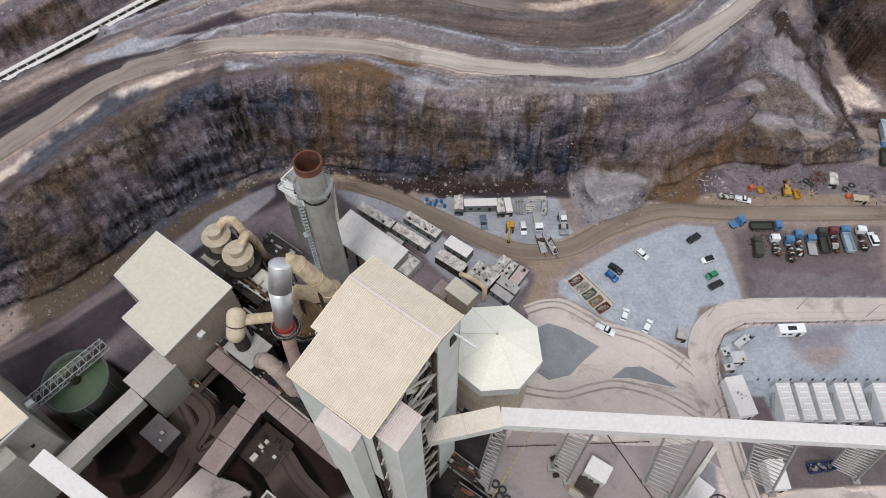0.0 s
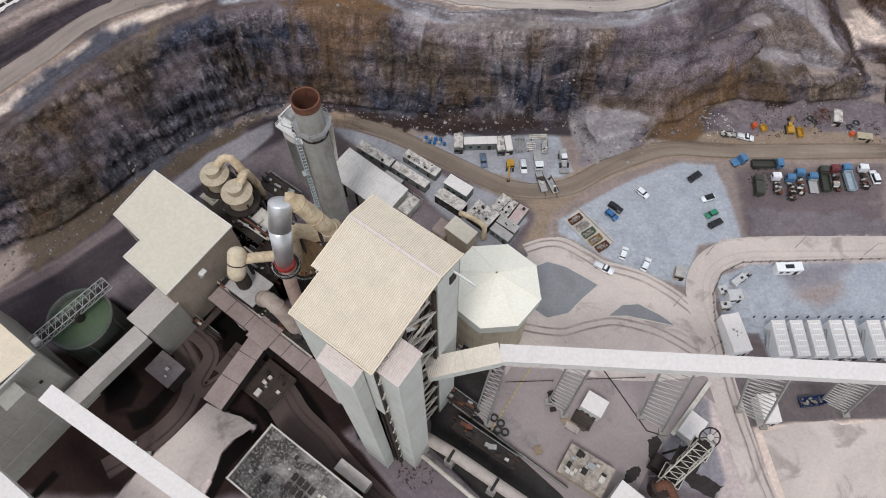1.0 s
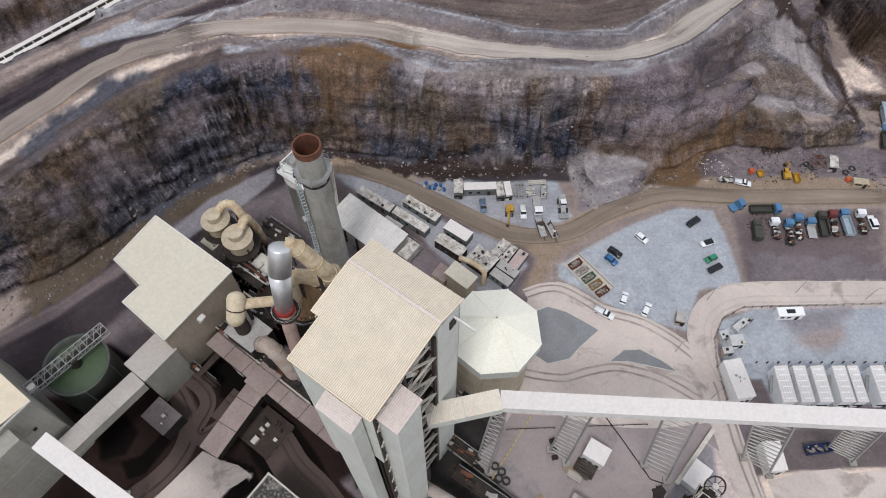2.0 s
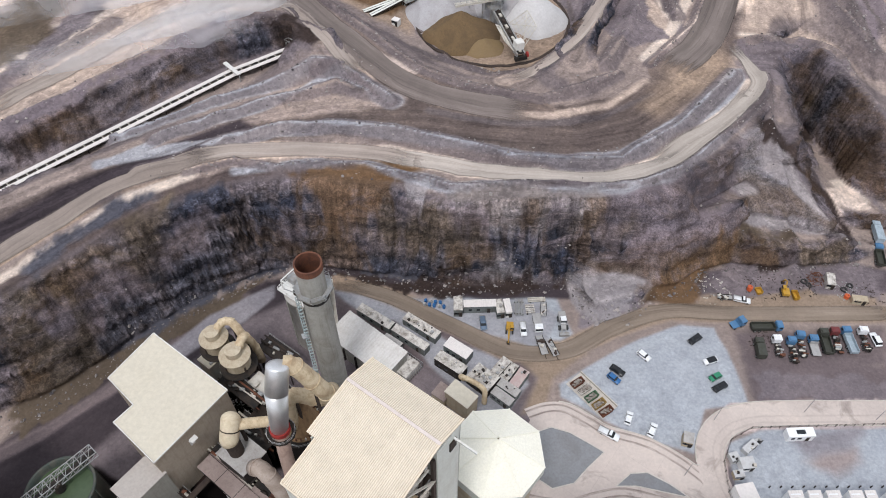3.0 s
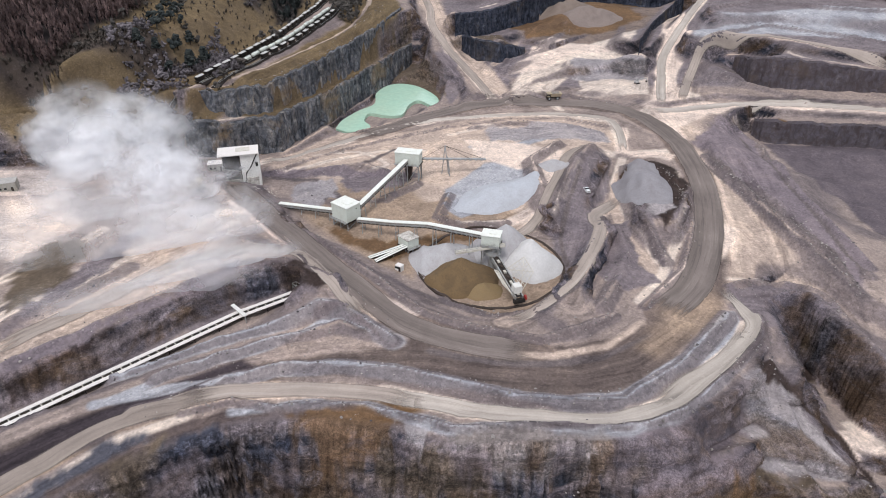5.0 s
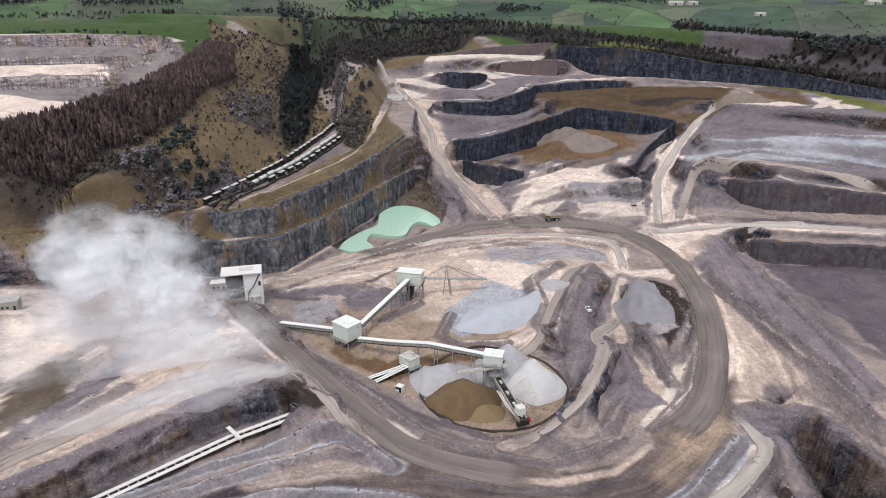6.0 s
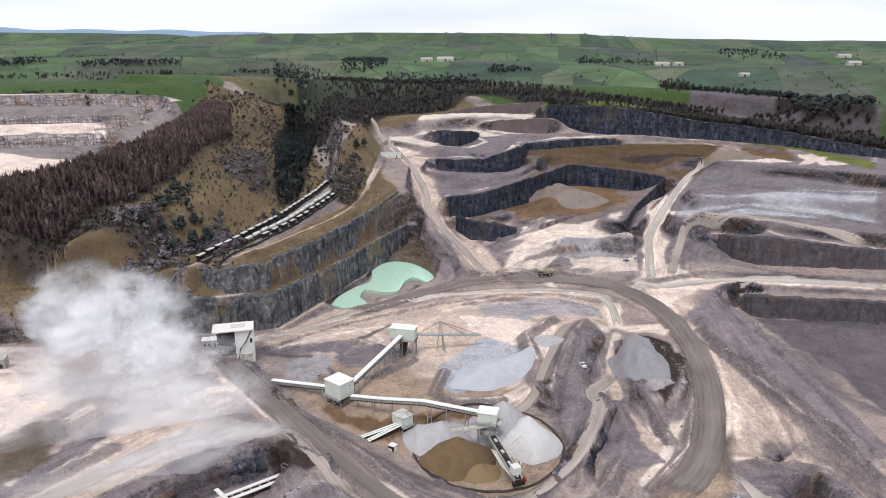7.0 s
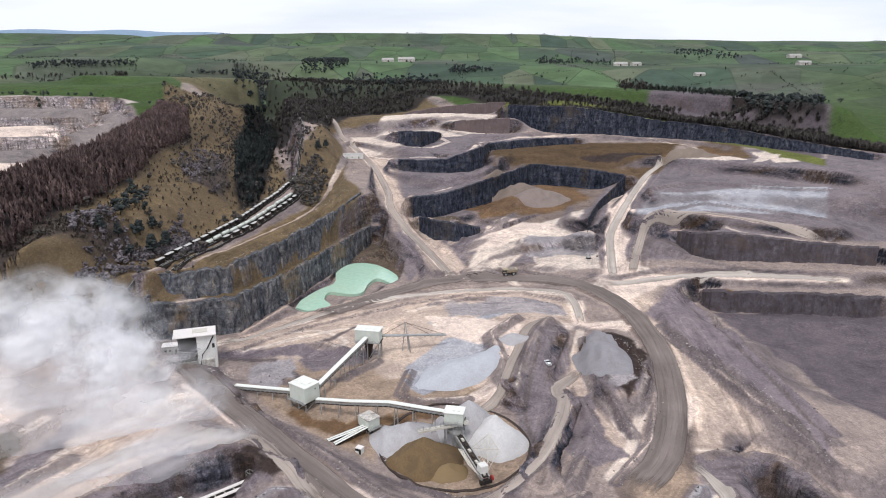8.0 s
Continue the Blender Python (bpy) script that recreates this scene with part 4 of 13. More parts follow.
cover('olive', 0, 4, [(-156.9, 214.6), (-152.9, 233.9), (-132.9, 225.7), (-139.5, 201.0), (-144.8, 187.3)])
cover('ridge', 0, 3, [(-141.9, 180.4), (-139.5, 201.0), (-132.5, 224.2), (-122.6, 231.2), (-127.8, 200.8), (-141.3, 177.1)])
cover('dust', 4.6, 1.5, [(-103.4, 154.4), (-84.8, 161.2), (-67.5, 164.4), (-50.7, 169.3), (-32.9, 170.6), (-14.7, 167.8), (3.1, 163.6), (20.5, 159.2), (37.5, 155.4), (51.5, 156.6), (65.0, 162.3), (82.4, 174.7), (95.6, 189.3), (103.1, 200.3)])
cover('dust', 3.5, 1.5, [(-103.2, 153.9), (-85.9, 166.8), (-61.6, 179.7), (-35.3, 196.7), (-27.6, 195.9), (-17.2, 183.5)])
cover('dust', 3, 2, [(-62.2, 152.8), (-38.4, 156.1), (-22.9, 155.9), (-10.6, 150.0), (2.9, 144.7), (19.6, 145.2), (36.2, 144.3), (53.2, 145.1), (67.3, 149.8), (82.2, 161.2), (97.9, 177.4), (107.5, 188.6)])
cover('pale', 6.2, 1.5, [(63.7, 155.2), (74.9, 165.1), (85.5, 172.2), (97.5, 182.2), (104.6, 189.9), (107.9, 195.4), (107.6, 202.7), (105.4, 210.8), (103.8, 218.1)])
cover('dark', 2, 1, [(79.2, 162.0), (94.5, 173.4), (105.2, 185.1), (108.8, 192.1), (109.4, 202.4), (107.5, 210.5)])
cover('haul', 0, 6, [(69.2, 183.4), (84.5, 199.5), (97.1, 217.0), (106.5, 243.3), (115.7, 270.0), (120.5, 270.0), (115.0, 241.7), (106.8, 214.2), (95.9, 198.7), (78.8, 183.8)])
cover('cream', 0, 1.5, [(128.5, 164.9), (138.8, 169.3), (142.8, 157.2), (132.2, 156.4)])
cover('ridge', 0, 2, [(62, 308), (74, 329), (67.9, 290.2), (63.7, 253.2), (54.5, 229.5), (48.4, 235.0), (47.5, 258.7)])
cover('ridge', 0, 3, [(94, 327), (114, 314), (114.9, 292.7), (100.4, 260.0), (85.1, 260.4), (86.4, 293.9)])
cover('ridge', 0, 2, [(71.8, 267.1), (80.5, 268.1), (77.7, 232.0), (84.4, 219.7), (67.0, 215.3), (59.4, 226.2)])
cover('talus', 0, 4, [(137, 360), (161, 396), (184, 410), (175, 325), (171.2, 274.3), (169.2, 235.1), (156.9, 214.9), (154.9, 248.9), (152.0, 287.2), (142, 321)])
cover('dark', 5, 2, [(138, 341), (142, 302), (150.8, 273.5), (156.3, 242.9), (153.9, 210.2)])
cover('ridge', 0, 3, [(107.3, 217.6), (133.7, 226.5), (142.8, 213.3), (139.7, 193.8), (109.1, 193.4), (103.0, 204.9)])
cover('ridge', 0, 3, [(-52, 318), (-30, 321), (-13, 319), (-24, 304), (-44.3, 297.4)])
cover('umber', 0, 5, [(-55.1, 268.4), (-34.1, 254.3), (-15.5, 254.3), (10.2, 262.3), (14.6, 254.0), (-10.7, 249.3), (-19.0, 237.6), (-43.0, 252.2)])
cover('ash', 0, 3, [(-73, 308), (-55, 313), (-49.1, 294.2), (-57.2, 281.1), (-69.6, 285.9)])
# upper quarry, pond shore, hillside
cover('shale', 0, 14, [(325, 920), (562, 1426), (676, 1409), (827, 1355), (380, 601), (363, 648), (349, 732), (314, 767)])
cover('wood', 0, 10, [(395, 832), (789, 1286), (436, 703), (393, 756)])
cover('field', 0, 4, [(133, 921), (209, 939), (247, 913), (283, 865), (319, 766), (319, 764), (250, 802), (189, 818), (129, 870)])
cover('field', 0, 3, [(323, 760), (372, 710), (389, 616), (374, 591), (353, 672), (324, 759)])
cover('dust', 0, 8, [(173, 492), (199, 547), (227, 539), (278, 553), (355, 555), (324, 502), (256, 505), (195, 494)])
cover('grey', 0, 6, [(228, 616), (274, 621), (363, 572), (355, 555), (278, 553), (203, 546)])
cover('pale', 0, 2, [(259, 653), (317, 651), (323, 630), (300, 625), (259, 648)])
cover('pale', 0, 2, [(343, 667), (364, 648), (333, 620), (321, 614), (340, 643)])
cover('umber', 0, 4, [(263, 655), (322, 724), (323, 657), (287, 642)])
cover('moor', 0, 8, [(83, 674), (102, 734), (178, 756), (246, 743), (306, 743), (240, 657), (208, 652), (154, 647), (113, 657)])
cover('shade', 0, 5, [(175, 691), (232, 696), (267, 700), (211, 663)])
cover('umber', 0, 6, [(51, 551), (83, 589), (143, 641), (162, 574), (122, 539), (62, 527)])
cover('olive', 0, 4, [(14, 512), (27, 527), (59, 515), (46, 492), (18, 496)])
cover('cream', 0, 4, [(66, 517), (92, 522), (127, 505), (114, 500), (87, 491), (69, 473), (44, 464), (59, 491)])
cover('ash', 0, 3, [(89, 489), (136, 476), (135, 458), (86, 458)])
cover('ridge', 0, 5, [(-8, 557), (6, 528), (26, 489), (43, 454), (34, 436), (17, 467), (-3, 523)])
cover('sand', 0, 5, [(-32, 689), (-15, 689), (1, 559), (26, 489), (45, 427), (34, 429), (5, 498), (-18, 572)])
cover('ridge', 0, 5, [(35, 588), (89, 633), (109, 629), (84, 592), (43, 568)])
cover('cream', 0, 3, [(178, 580), (200, 606), (176, 504), (154, 454), (151, 417), (128, 414), (149, 489)])
cover('cream', 0, 4, [(122, 416), (163, 423), (219, 418), (272, 408), (267, 399), (214, 407), (160, 402), (135, 379), (131, 346), (127, 363), (127, 398)])
cover('cream', 0, 3, [(101, 378), (106, 379), (98, 345), (123, 341), (117, 332), (90, 340)])
cover('cream', 0, 5, [(113.3, 286.6), (114.2, 266.6), (101.5, 235.8), (81.5, 210.4), (78.2, 212.7), (95.4, 234.2), (106.2, 259.3)])
cover('cream', 0, 4, [(121.1, 266.8), (126.6, 262.6), (117.6, 245.8), (109.4, 236.4)])
cover('umber', 0, 3, [(191, 409), (208, 394), (208, 391), (190, 397)])
cover('sand', 0, 3, [(-93, 336), (-81, 349), (-64, 375), (-61, 376), (-44, 397), (-16, 403), (-23, 393), (-60, 366), (-77, 330)])
cover('olive', 0, 3, [(-39, 477), (-25, 524), (1, 470), (5, 435), (-7, 450), (-19, 476)])
cover('ridge', 0, 3, [(-11, 492), (9, 484), (12, 446), (5, 426), (-7, 477)])
cover('ash', 0, 4, [(24, 376), (57, 382), (86, 379), (91, 357), (54, 357), (25, 354)])
cover('cream', 0, 4, [(10, 361), (35, 353), (63, 338), (53, 310), (53.0, 279.4), (37.1, 268.6), (27.0, 264.1), (22.3, 265.9), (44.3, 287.5), (42, 314), (18, 335)])
cover('talus', 0, 3, [(-93, 323), (-71, 327), (-42, 323), (-24, 316), (-63, 316), (-90, 320)])
cover('olive', 0, 5, [(-152.4, 207.5), (-154.9, 232.9), (-140.1, 237.3), (-133.2, 211.4), (-139.3, 195.0), (-139.6, 186.9)])
cover('ridge', 0, 3, [(-142.5, 191.3), (-133.2, 211.4), (-127.6, 238.4), (-120.1, 251.9), (-123.3, 219.7), (-132.4, 192.5), (-138.3, 184.1)])
cover('cream', 0, 6, [(-195.1, 279.1), (-170.1, 268.7), (-146.7, 250.5), (-154.9, 232.9), (-160.7, 221.3)])
cover('sand', 0, 6, [(-138.3, 184.0), (-128.3, 198.5), (-114.6, 232.8), (-104.4, 251.9), (-82.0, 261.2), (-97.1, 214.4), (-113.8, 191.4), (-118.2, 185.6)])
cover('scrub', 0, 10, [(-224, 341), (-193, 397), (-149, 390), (-154, 371), (-222, 331)])
cover('wood', 0, 6, [(-147, 645), (-180, 925), (-133, 725), (-110, 581), (-104, 507), (-114, 487), (-126, 534)])
cover('scrub', 0, 8, [(-173, 582), (-150, 644), (-124, 491), (-146, 484)])
cover('scrub', 0, 6, [(-155, 375), (-130, 424), (-111, 390), (-141, 381)])
cover('lime', 0, 6, [(-531, 855), (-433, 875), (-335, 853), (-287, 781), (-297, 764), (-220, 518), (-204, 427), (-221, 392), (-330, 509)])
cover('cream', 0, 5, [(-461, 732), (-422, 768), (-360, 767), (-342, 714), (-412, 726), (-437, 691)])
cover('cream', 0, 5, [(-409, 642), (-362, 632), (-332, 653), (-223, 422), (-326, 548), (-369, 575)])
cover('mud', 0, 2, [(-89.0, 50.3), (-81.5, 58.0), (-73.3, 62.7), (-67.1, 56.4), (-70.8, 47.3), (-75.6, 41.4), (-84.3, 41.4)])
cover('wet', 0, 1.5, [(-87.8, 48.1), (-82.2, 53.4), (-77.6, 48.8), (-79.5, 42.9), (-85.7, 41.4)])
cover('mud', 0, 1.5, [(-67.4, 63.5), (-54.4, 62.7), (-52.9, 50.3), (-63.7, 48.8), (-67.1, 56.4)])
cover('wet', 0, 1, [(-59.1, 64.3), (-50.5, 61.9), (-52.0, 55.6), (-58.3, 58.0)])
cover('wet', 0, 0.8, [(-54.2, 26.7), (-49.8, 31.2), (-46.9, 35.9), (-49.3, 38.5), (-54.8, 31.5), (-56.3, 24.9)])
cover('wet', 0, 1, [(-41.1, 51.0), (-37.4, 50.3), (-31.7, 42.8), (-27.6, 36.3), (-31.5, 34.5), (-36.0, 42.8)])
cover('wet', 0, 0.8, [(-80.7, 41.4), (-75.9, 42.9), (-71.0, 48.8), (-68.0, 48.0), (-73.7, 38.5), (-77.7, 37.1)])
cover('wet', 0, 0.8, [(-106.7, 17.1), (-99.7, 22.1), (-95.5, 27.4), (-93.8, 26.3), (-99.1, 19.4), (-103.9, 16.7)])
cover('wet', 0, 1, [(-23.6, 41.4), (-20.8, 42.8), (-19.1, 37.0), (-21.1, 34.9)])

cover('dark', 2.2, 1.2, [(133, 335), (140.3, 296.2), (145.4, 257.7), (149.9, 231.7), (152.6, 210.5)])
cover('dark', 2, 1.2, [(176, 389), (168, 309), (166.0, 264.9), (162.3, 226.8)])
cover('dark', 2, 1.2, [(49.4, 234.8), (49.3, 254.3), (57.6, 283.7), (67, 313)])
cover('dark', 1.8, 1.2, [(89, 312), (84.6, 275.5), (86.0, 246.9), (86.1, 231.6)])
cover('dark', 2.5, 1.5, [(-101, 309), (-69.6, 269.0), (-40.3, 234.3), (-13.7, 218.2), (14.0, 202.3)])
cover('cream', 2, 1.5, [(-96.0, 280.8), (-70.2, 251.5), (-48.3, 230.9), (-25.1, 210.7), (-8.9, 199.2)])
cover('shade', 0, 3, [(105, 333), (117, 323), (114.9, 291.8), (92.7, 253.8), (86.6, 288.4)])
cover('ash', 0, 3, [(95, 305), (103.5, 296.4), (100.4, 270.6), (90.2, 263.5), (89.4, 289.9)])
cover('dust', 0, 2, [(-33.7, 129.9), (-23.1, 127.8), (-10.9, 121.5), (1.1, 112.5), (11.1, 107.6), (24.1, 99.9), (24.8, 97.1), (15.4, 86.2), (9.1, 89.8), (-3.9, 102.8), (-14.2, 118.5), (-24.6, 121.5)])
cover('dust', 0, 2, [(-11.0, 126.7), (2.9, 125.6), (30.6, 125.6), (35.4, 120.5), (29.5, 108.5), (19.7, 112.4), (6.2, 116.4), (-7.4, 121.5)])
cover('slag', 0, 2, [(-80.8, 108.6), (-70.8, 120.6), (-59.6, 127.8), (-53.1, 132.0), (-53.0, 127.8), (-60.3, 118.5), (-65.1, 116.1), (-75.5, 106.7)])
cover('ridge', 0, 2, [(88.7, 102.7), (101.3, 99.8), (128.5, 98.9), (126.8, 92.4), (88.3, 91.9)])
cover('dirt', 0, 5, [(87.4, 114.4), (133.0, 115.9), (129.5, 102.6), (101.5, 100.8), (87.4, 104.6)])
cover('track', 0, 2, [(85.9, 125.6), (107.4, 128.7), (136.1, 127.6), (135.0, 123.4), (106.3, 123.5), (87.3, 123.5)])
cover('puddle', 0, 6, [(95.1, 74.1), (101.2, 77.1), (109.9, 77.4), (109.9, 74.0), (102.7, 69.9), (97.7, 71.5)])
cover('slag', 0, 6, [(94.2, 80.9), (104.0, 82.6), (113.6, 83.0), (107.8, 78.3), (96.2, 75.7)])
cover('dirt', 0, 1.5, [(84.4, 62.6), (85.8, 54.7), (76.6, 53.2), (76.8, 62.6)])
cover('olive', 0, 2, [(-123, 319), (-87, 356), (-65, 409), (-23, 531), (-24, 542), (-65, 411), (-86, 357), (-124, 322)])
cover('dry', 0, 5, [(-137, 352), (-87, 358), (-54, 440), (-29, 537), (-47, 593), (-77, 493), (-103, 397), (-125, 363)])
cover('sand', 3.2, 1.2, [(-137, 352), (-116, 371), (-102, 393), (-74, 474), (-60, 531), (-56, 591), (-53, 668)])
cover('ridge', 0, 4, [(117.1, 220.1), (135.7, 209.9), (140.4, 184.6), (142.7, 170.1), (145.5, 164.7), (137.8, 184.8), (133.1, 209.1), (119.8, 208.6)])
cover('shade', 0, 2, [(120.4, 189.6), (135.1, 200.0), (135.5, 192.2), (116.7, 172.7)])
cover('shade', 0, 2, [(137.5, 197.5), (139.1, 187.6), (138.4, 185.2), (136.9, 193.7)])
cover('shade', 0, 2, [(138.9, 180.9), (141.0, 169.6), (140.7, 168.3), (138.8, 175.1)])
cover('olive', 0, 2, [(132.3, 211.7), (136.8, 198.5), (136.4, 197.5), (133.4, 207.7)])
cover('slate', 0, 3, [(135.7, 201.4), (137.9, 191.9), (138.9, 180.9), (136.3, 192.1)])
cover('buff', 0, 12, [(80.2, 203.1), (99.2, 218.5), (101.8, 207.0), (88.1, 189.3), (70.0, 177.9), (65.0, 180.7)])
cover('talus', 3.5, 3, [(-98.9, 111.9), (-91.3, 120.3), (-85.2, 126.8), (-79.5, 132.4), (-70.1, 138.7)])
cover('talus', 2.5, 3, [(-107.4, 105.9), (-102.3, 111.3), (-95.6, 118.3), (-88.3, 126.5)])
cover('slate', 4, 4, [(-110.5, 115.8), (-103.9, 125.2), (-95.3, 135.6), (-86.1, 142.2)])
cover('slate', 3, 3, [(-99.5, 107.0), (-87.7, 120.5), (-76.6, 130.5), (-63.4, 139.3), (-53.4, 142.9)])
cover('lime', 0, 5, [(1.2, 142.4), (16.0, 140.2), (32.8, 139.2), (46.2, 139.2), (49.2, 142.6), (36.1, 144.8), (16.2, 145.9)])


GRID = {}


def spot(x, y):
    """Height of the land at a place."""
    ys, z, us = GRID["ys"], GRID["z"], GRID["us"]
    r = int(np.clip(np.searchsorted(ys, y) - 1, 0, len(ys) - 2))
    f = float((y - ys[r]) / (ys[r + 1] - ys[r]))
    out = 0.0
    for k, w in ((r, 1 - f), (r + 1, f)):
        u = x / GRID["half"][k]
        i = int(np.clip(np.searchsorted(us, u) - 1, 0, len(us) - 2))
        g = min(max(float((u - us[i]) / (us[i + 1] - us[i])), 0), 1)
        out += w * float(z[k, i] * (1 - g) + z[k, i + 1] * g)
    return out


def build_land():
    rows = list(np.arange(-60, 6, 3.0)) + list(np.arange(6, 300, 0.62))
    while rows[-1] < 4450:
        rows.append(rows[-1] + rows[-1] * (0.0038 if rows[-1] < 1000 else 0.010))
    ys = np.array([-560, -300, -180, -110] + rows, np.float32)
    us = np.linspace(-1, 1, 901).astype(np.float32)
    us = 0.5 * us + 0.5 * us ** 3
    half = 250 + 0.80 * np.maximum(ys, 0)
    x = us[None, :] * half[:, None]
    y = np.repeat(ys[:, None], len(us), 1)
    z = land_height(x, y)
    ridges = np.zeros_like(z)
    lumps = value_noise(x, y, 7, 51, 3)
    for h, w, pts in WINDROWS:
        lo, hi = pts.min(0) - 12, pts.max(0) + 12
        idx = np.nonzero((x > lo[0]) & (x < hi[0]) & (y > lo[1]) & (y < hi[1]))
        d, _ = near_line(x[idx], y[idx], pts, False)
        d = d + lumps[idx] * w * 0.35
        ridges[idx] = np.maximum(ridges[idx], h * (1 + 0.45 * lumps[idx]) * np.exp(-(d / w) ** 2))
    # steepness of the bare forms
    zy, zx = np.gradient(z)
    dx = np.gradient(x, axis=1)
    dy = np.gradient(y, axis=0)
    sx = zx / dx
    sy = (zy - sx * np.gradient(x, axis=0)) / dy
    steep = np.sqrt(sx * sx + sy * sy)
    rock = smooth(0.42, 0.95, steep)
    col, green, tone, paint, hard = land_colour(x, y)
    rock = rock * (1 - 0.92 * green)
    z = z + ridges
    flow = np.full(z.shape, 60.0, np.float32)
    for kind, width, soft, pts in COVERS:
        if width > 2 and kind in ("pale", "sand", "haul", "track", "streak"):
            lo, hi = pts.min(0) - 60, pts.max(0) + 60
            idx = np.nonzero((x > lo[0]) & (x < hi[0]) & (y > lo[1]) & (y < hi[1]))
            flow[idx] = np.minimum(flow[idx], near_line(x[idx], y[idx], pts, False)[0])
    # loose mauve spoil on the banks, packed buff ground on the flat
    zy, zx = np.gradient(z)
    bx = zx / dx
    by = (zy - bx * np.gradient(x, axis=0)) / dy
    bank = smooth(0.17, 0.4, np.sqrt(bx * bx + by * by) + 0.08 * lumps) * (1 - green) * smooth(8, 18, z) * (1 - smooth(800, 1000, y))
    bank = bank * (1 - 0.9 * paint)
    col = col * (1 - 0.75 * bank[..., None]) + np.array([0.185, 0.163, 0.17], np.float32) * 0.75 * bank[..., None]
    # relief
    far = smooth(900, 1500, y)
    z = z + far * 7 * value_noise(x, y, 420, 3, 3)
    flat_works = (z < 0.6) & (y < 150)
    z = z + np.where(flat_works, 0.03, 0.55 * (1 - far)) * value_noise(x, y, 16, 11, 4, 0.6)
    # the near cliff: upright ribs, broken ledges, loose blocks
    edge = LEVELS[1][1]
    along = x * 0.9 + y * 0.5
    idx = np.nonzero((y < 215) & (x < 115) & (y > 60))
    along[idx] = run_along(x[idx], y[idx], edge)[1]
    bend = value_noise(x, y, 30, 33, 2)
    ribs = 1 - 2 * np.abs(value_noise(along + 3 * bend, z * 0.35, 6.5, 21, 3, 0.55))
    gully = value_noise(along, z * 0.5, 22, 31, 2)
    course = (z + 4.0 * bend + 0.8 * value_noise(x, y, 5, 35, 2)) / 5.2
    ledge = smooth(0.0, 0.75, course - np.floor(course)) - 0.5
    blocks = 1 - 2 * np.abs(value_noise(along, z * 0.8, 2.4, 37, 3, 0.62))
    sound = 0.35 + 0.65 * hard
    push = rock * (2.3 * ribs * sound + 3.0 * gully - 2.6 * ledge * sound + 0.9 * blocks * (0.35 + 0.9 * hard)) * (0.95 * (1 - smooth(330, 400, y)))
    inv = 1 / np.maximum(steep, 1e-3)
    x2, y2 = x - push * sx * inv * 0.75, y - push * sy * inv * 0.75
    z = z + push * 0.5
    # heaps and hollows on the quarry floor
    rough = (1 - far) * smooth(6, 20, z) * (1 - rock)
    z = z + rough * 0.6 * value_noise(x, y, 6, 41, 3, 0.6)
    GRID.update(ys=ys, half=half, z=z, us=us)
    nr, nc = x.shape
    co = np.stack([x2, y2, z], -1).reshape(-1, 3).astype(np.float32)
    i = np.arange(nr * nc).reshape(nr, nc)
    quads = np.stack([i[:-1, :-1], i[:-1, 1:], i[1:, 1:], i[1:, :-1]], -1).reshape(-1, 4).astype(np.int32)
    me = bpy.data.meshes.new("ground")
    me.vertices.add(len(co)); me.vertices.foreach_set("co", co.ravel())
    me.loops.add(quads.size); me.loops.foreach_set("vertex_index", quads.ravel())
    me.polygons.add(len(quads))
    me.polygons.foreach_set("loop_start", np.arange(0, quads.size, 4, dtype=np.int32))
    me.polygons.foreach_set("use_smooth", np.ones(len(quads), bool))
    me.update()
    tint = me.attributes.new("tint", "FLOAT_COLOR", "POINT")
    tint.data.foreach_set("color", np.concatenate([col.reshape(-1, 3), rock.reshape(-1, 1)], 1).astype(np.float32).ravel())
    tone_at = me.attributes.new("tone", "FLOAT", "POINT")
    tone_at.data.foreach_set("value", tone.ravel().astype(np.float32))
    paint_at = me.attributes.new("paint", "FLOAT", "POINT")
    paint_at.data.foreach_set("value", paint.ravel().astype(np.float32))
    sound_at = me.attributes.new("sound", "FLOAT", "POINT")
    sound_at.data.foreach_set("value", hard.ravel().astype(np.float32))
    strata = me.attributes.new("strata", "FLOAT_VECTOR", "POINT")
    strata.data.foreach_set("vector", np.stack([along, y * 0.15, z], -1).astype(np.float32).ravel())
    calm = smooth(3, 0.8, z) * (y < 130)
    calm_at = me.attributes.new("calm", "FLOAT", "POINT")
    calm_at.data.foreach_set("value", calm.ravel().astype(np.float32))
    flow_at = me.attributes.new("flow", "FLOAT", "POINT")
    flow_at.data.foreach_set("value", flow.ravel().astype(np.float32))
    far_at = me.attributes.new("farm", "FLOAT", "POINT")
    far_at.data.foreach_set("value", far.ravel().astype(np.float32))
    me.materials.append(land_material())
    ob = new("ground", me)
    return tagged(ob, "grey limestone quarry ground with haul roads, rock faces and green fields", "ground", kind="structure")


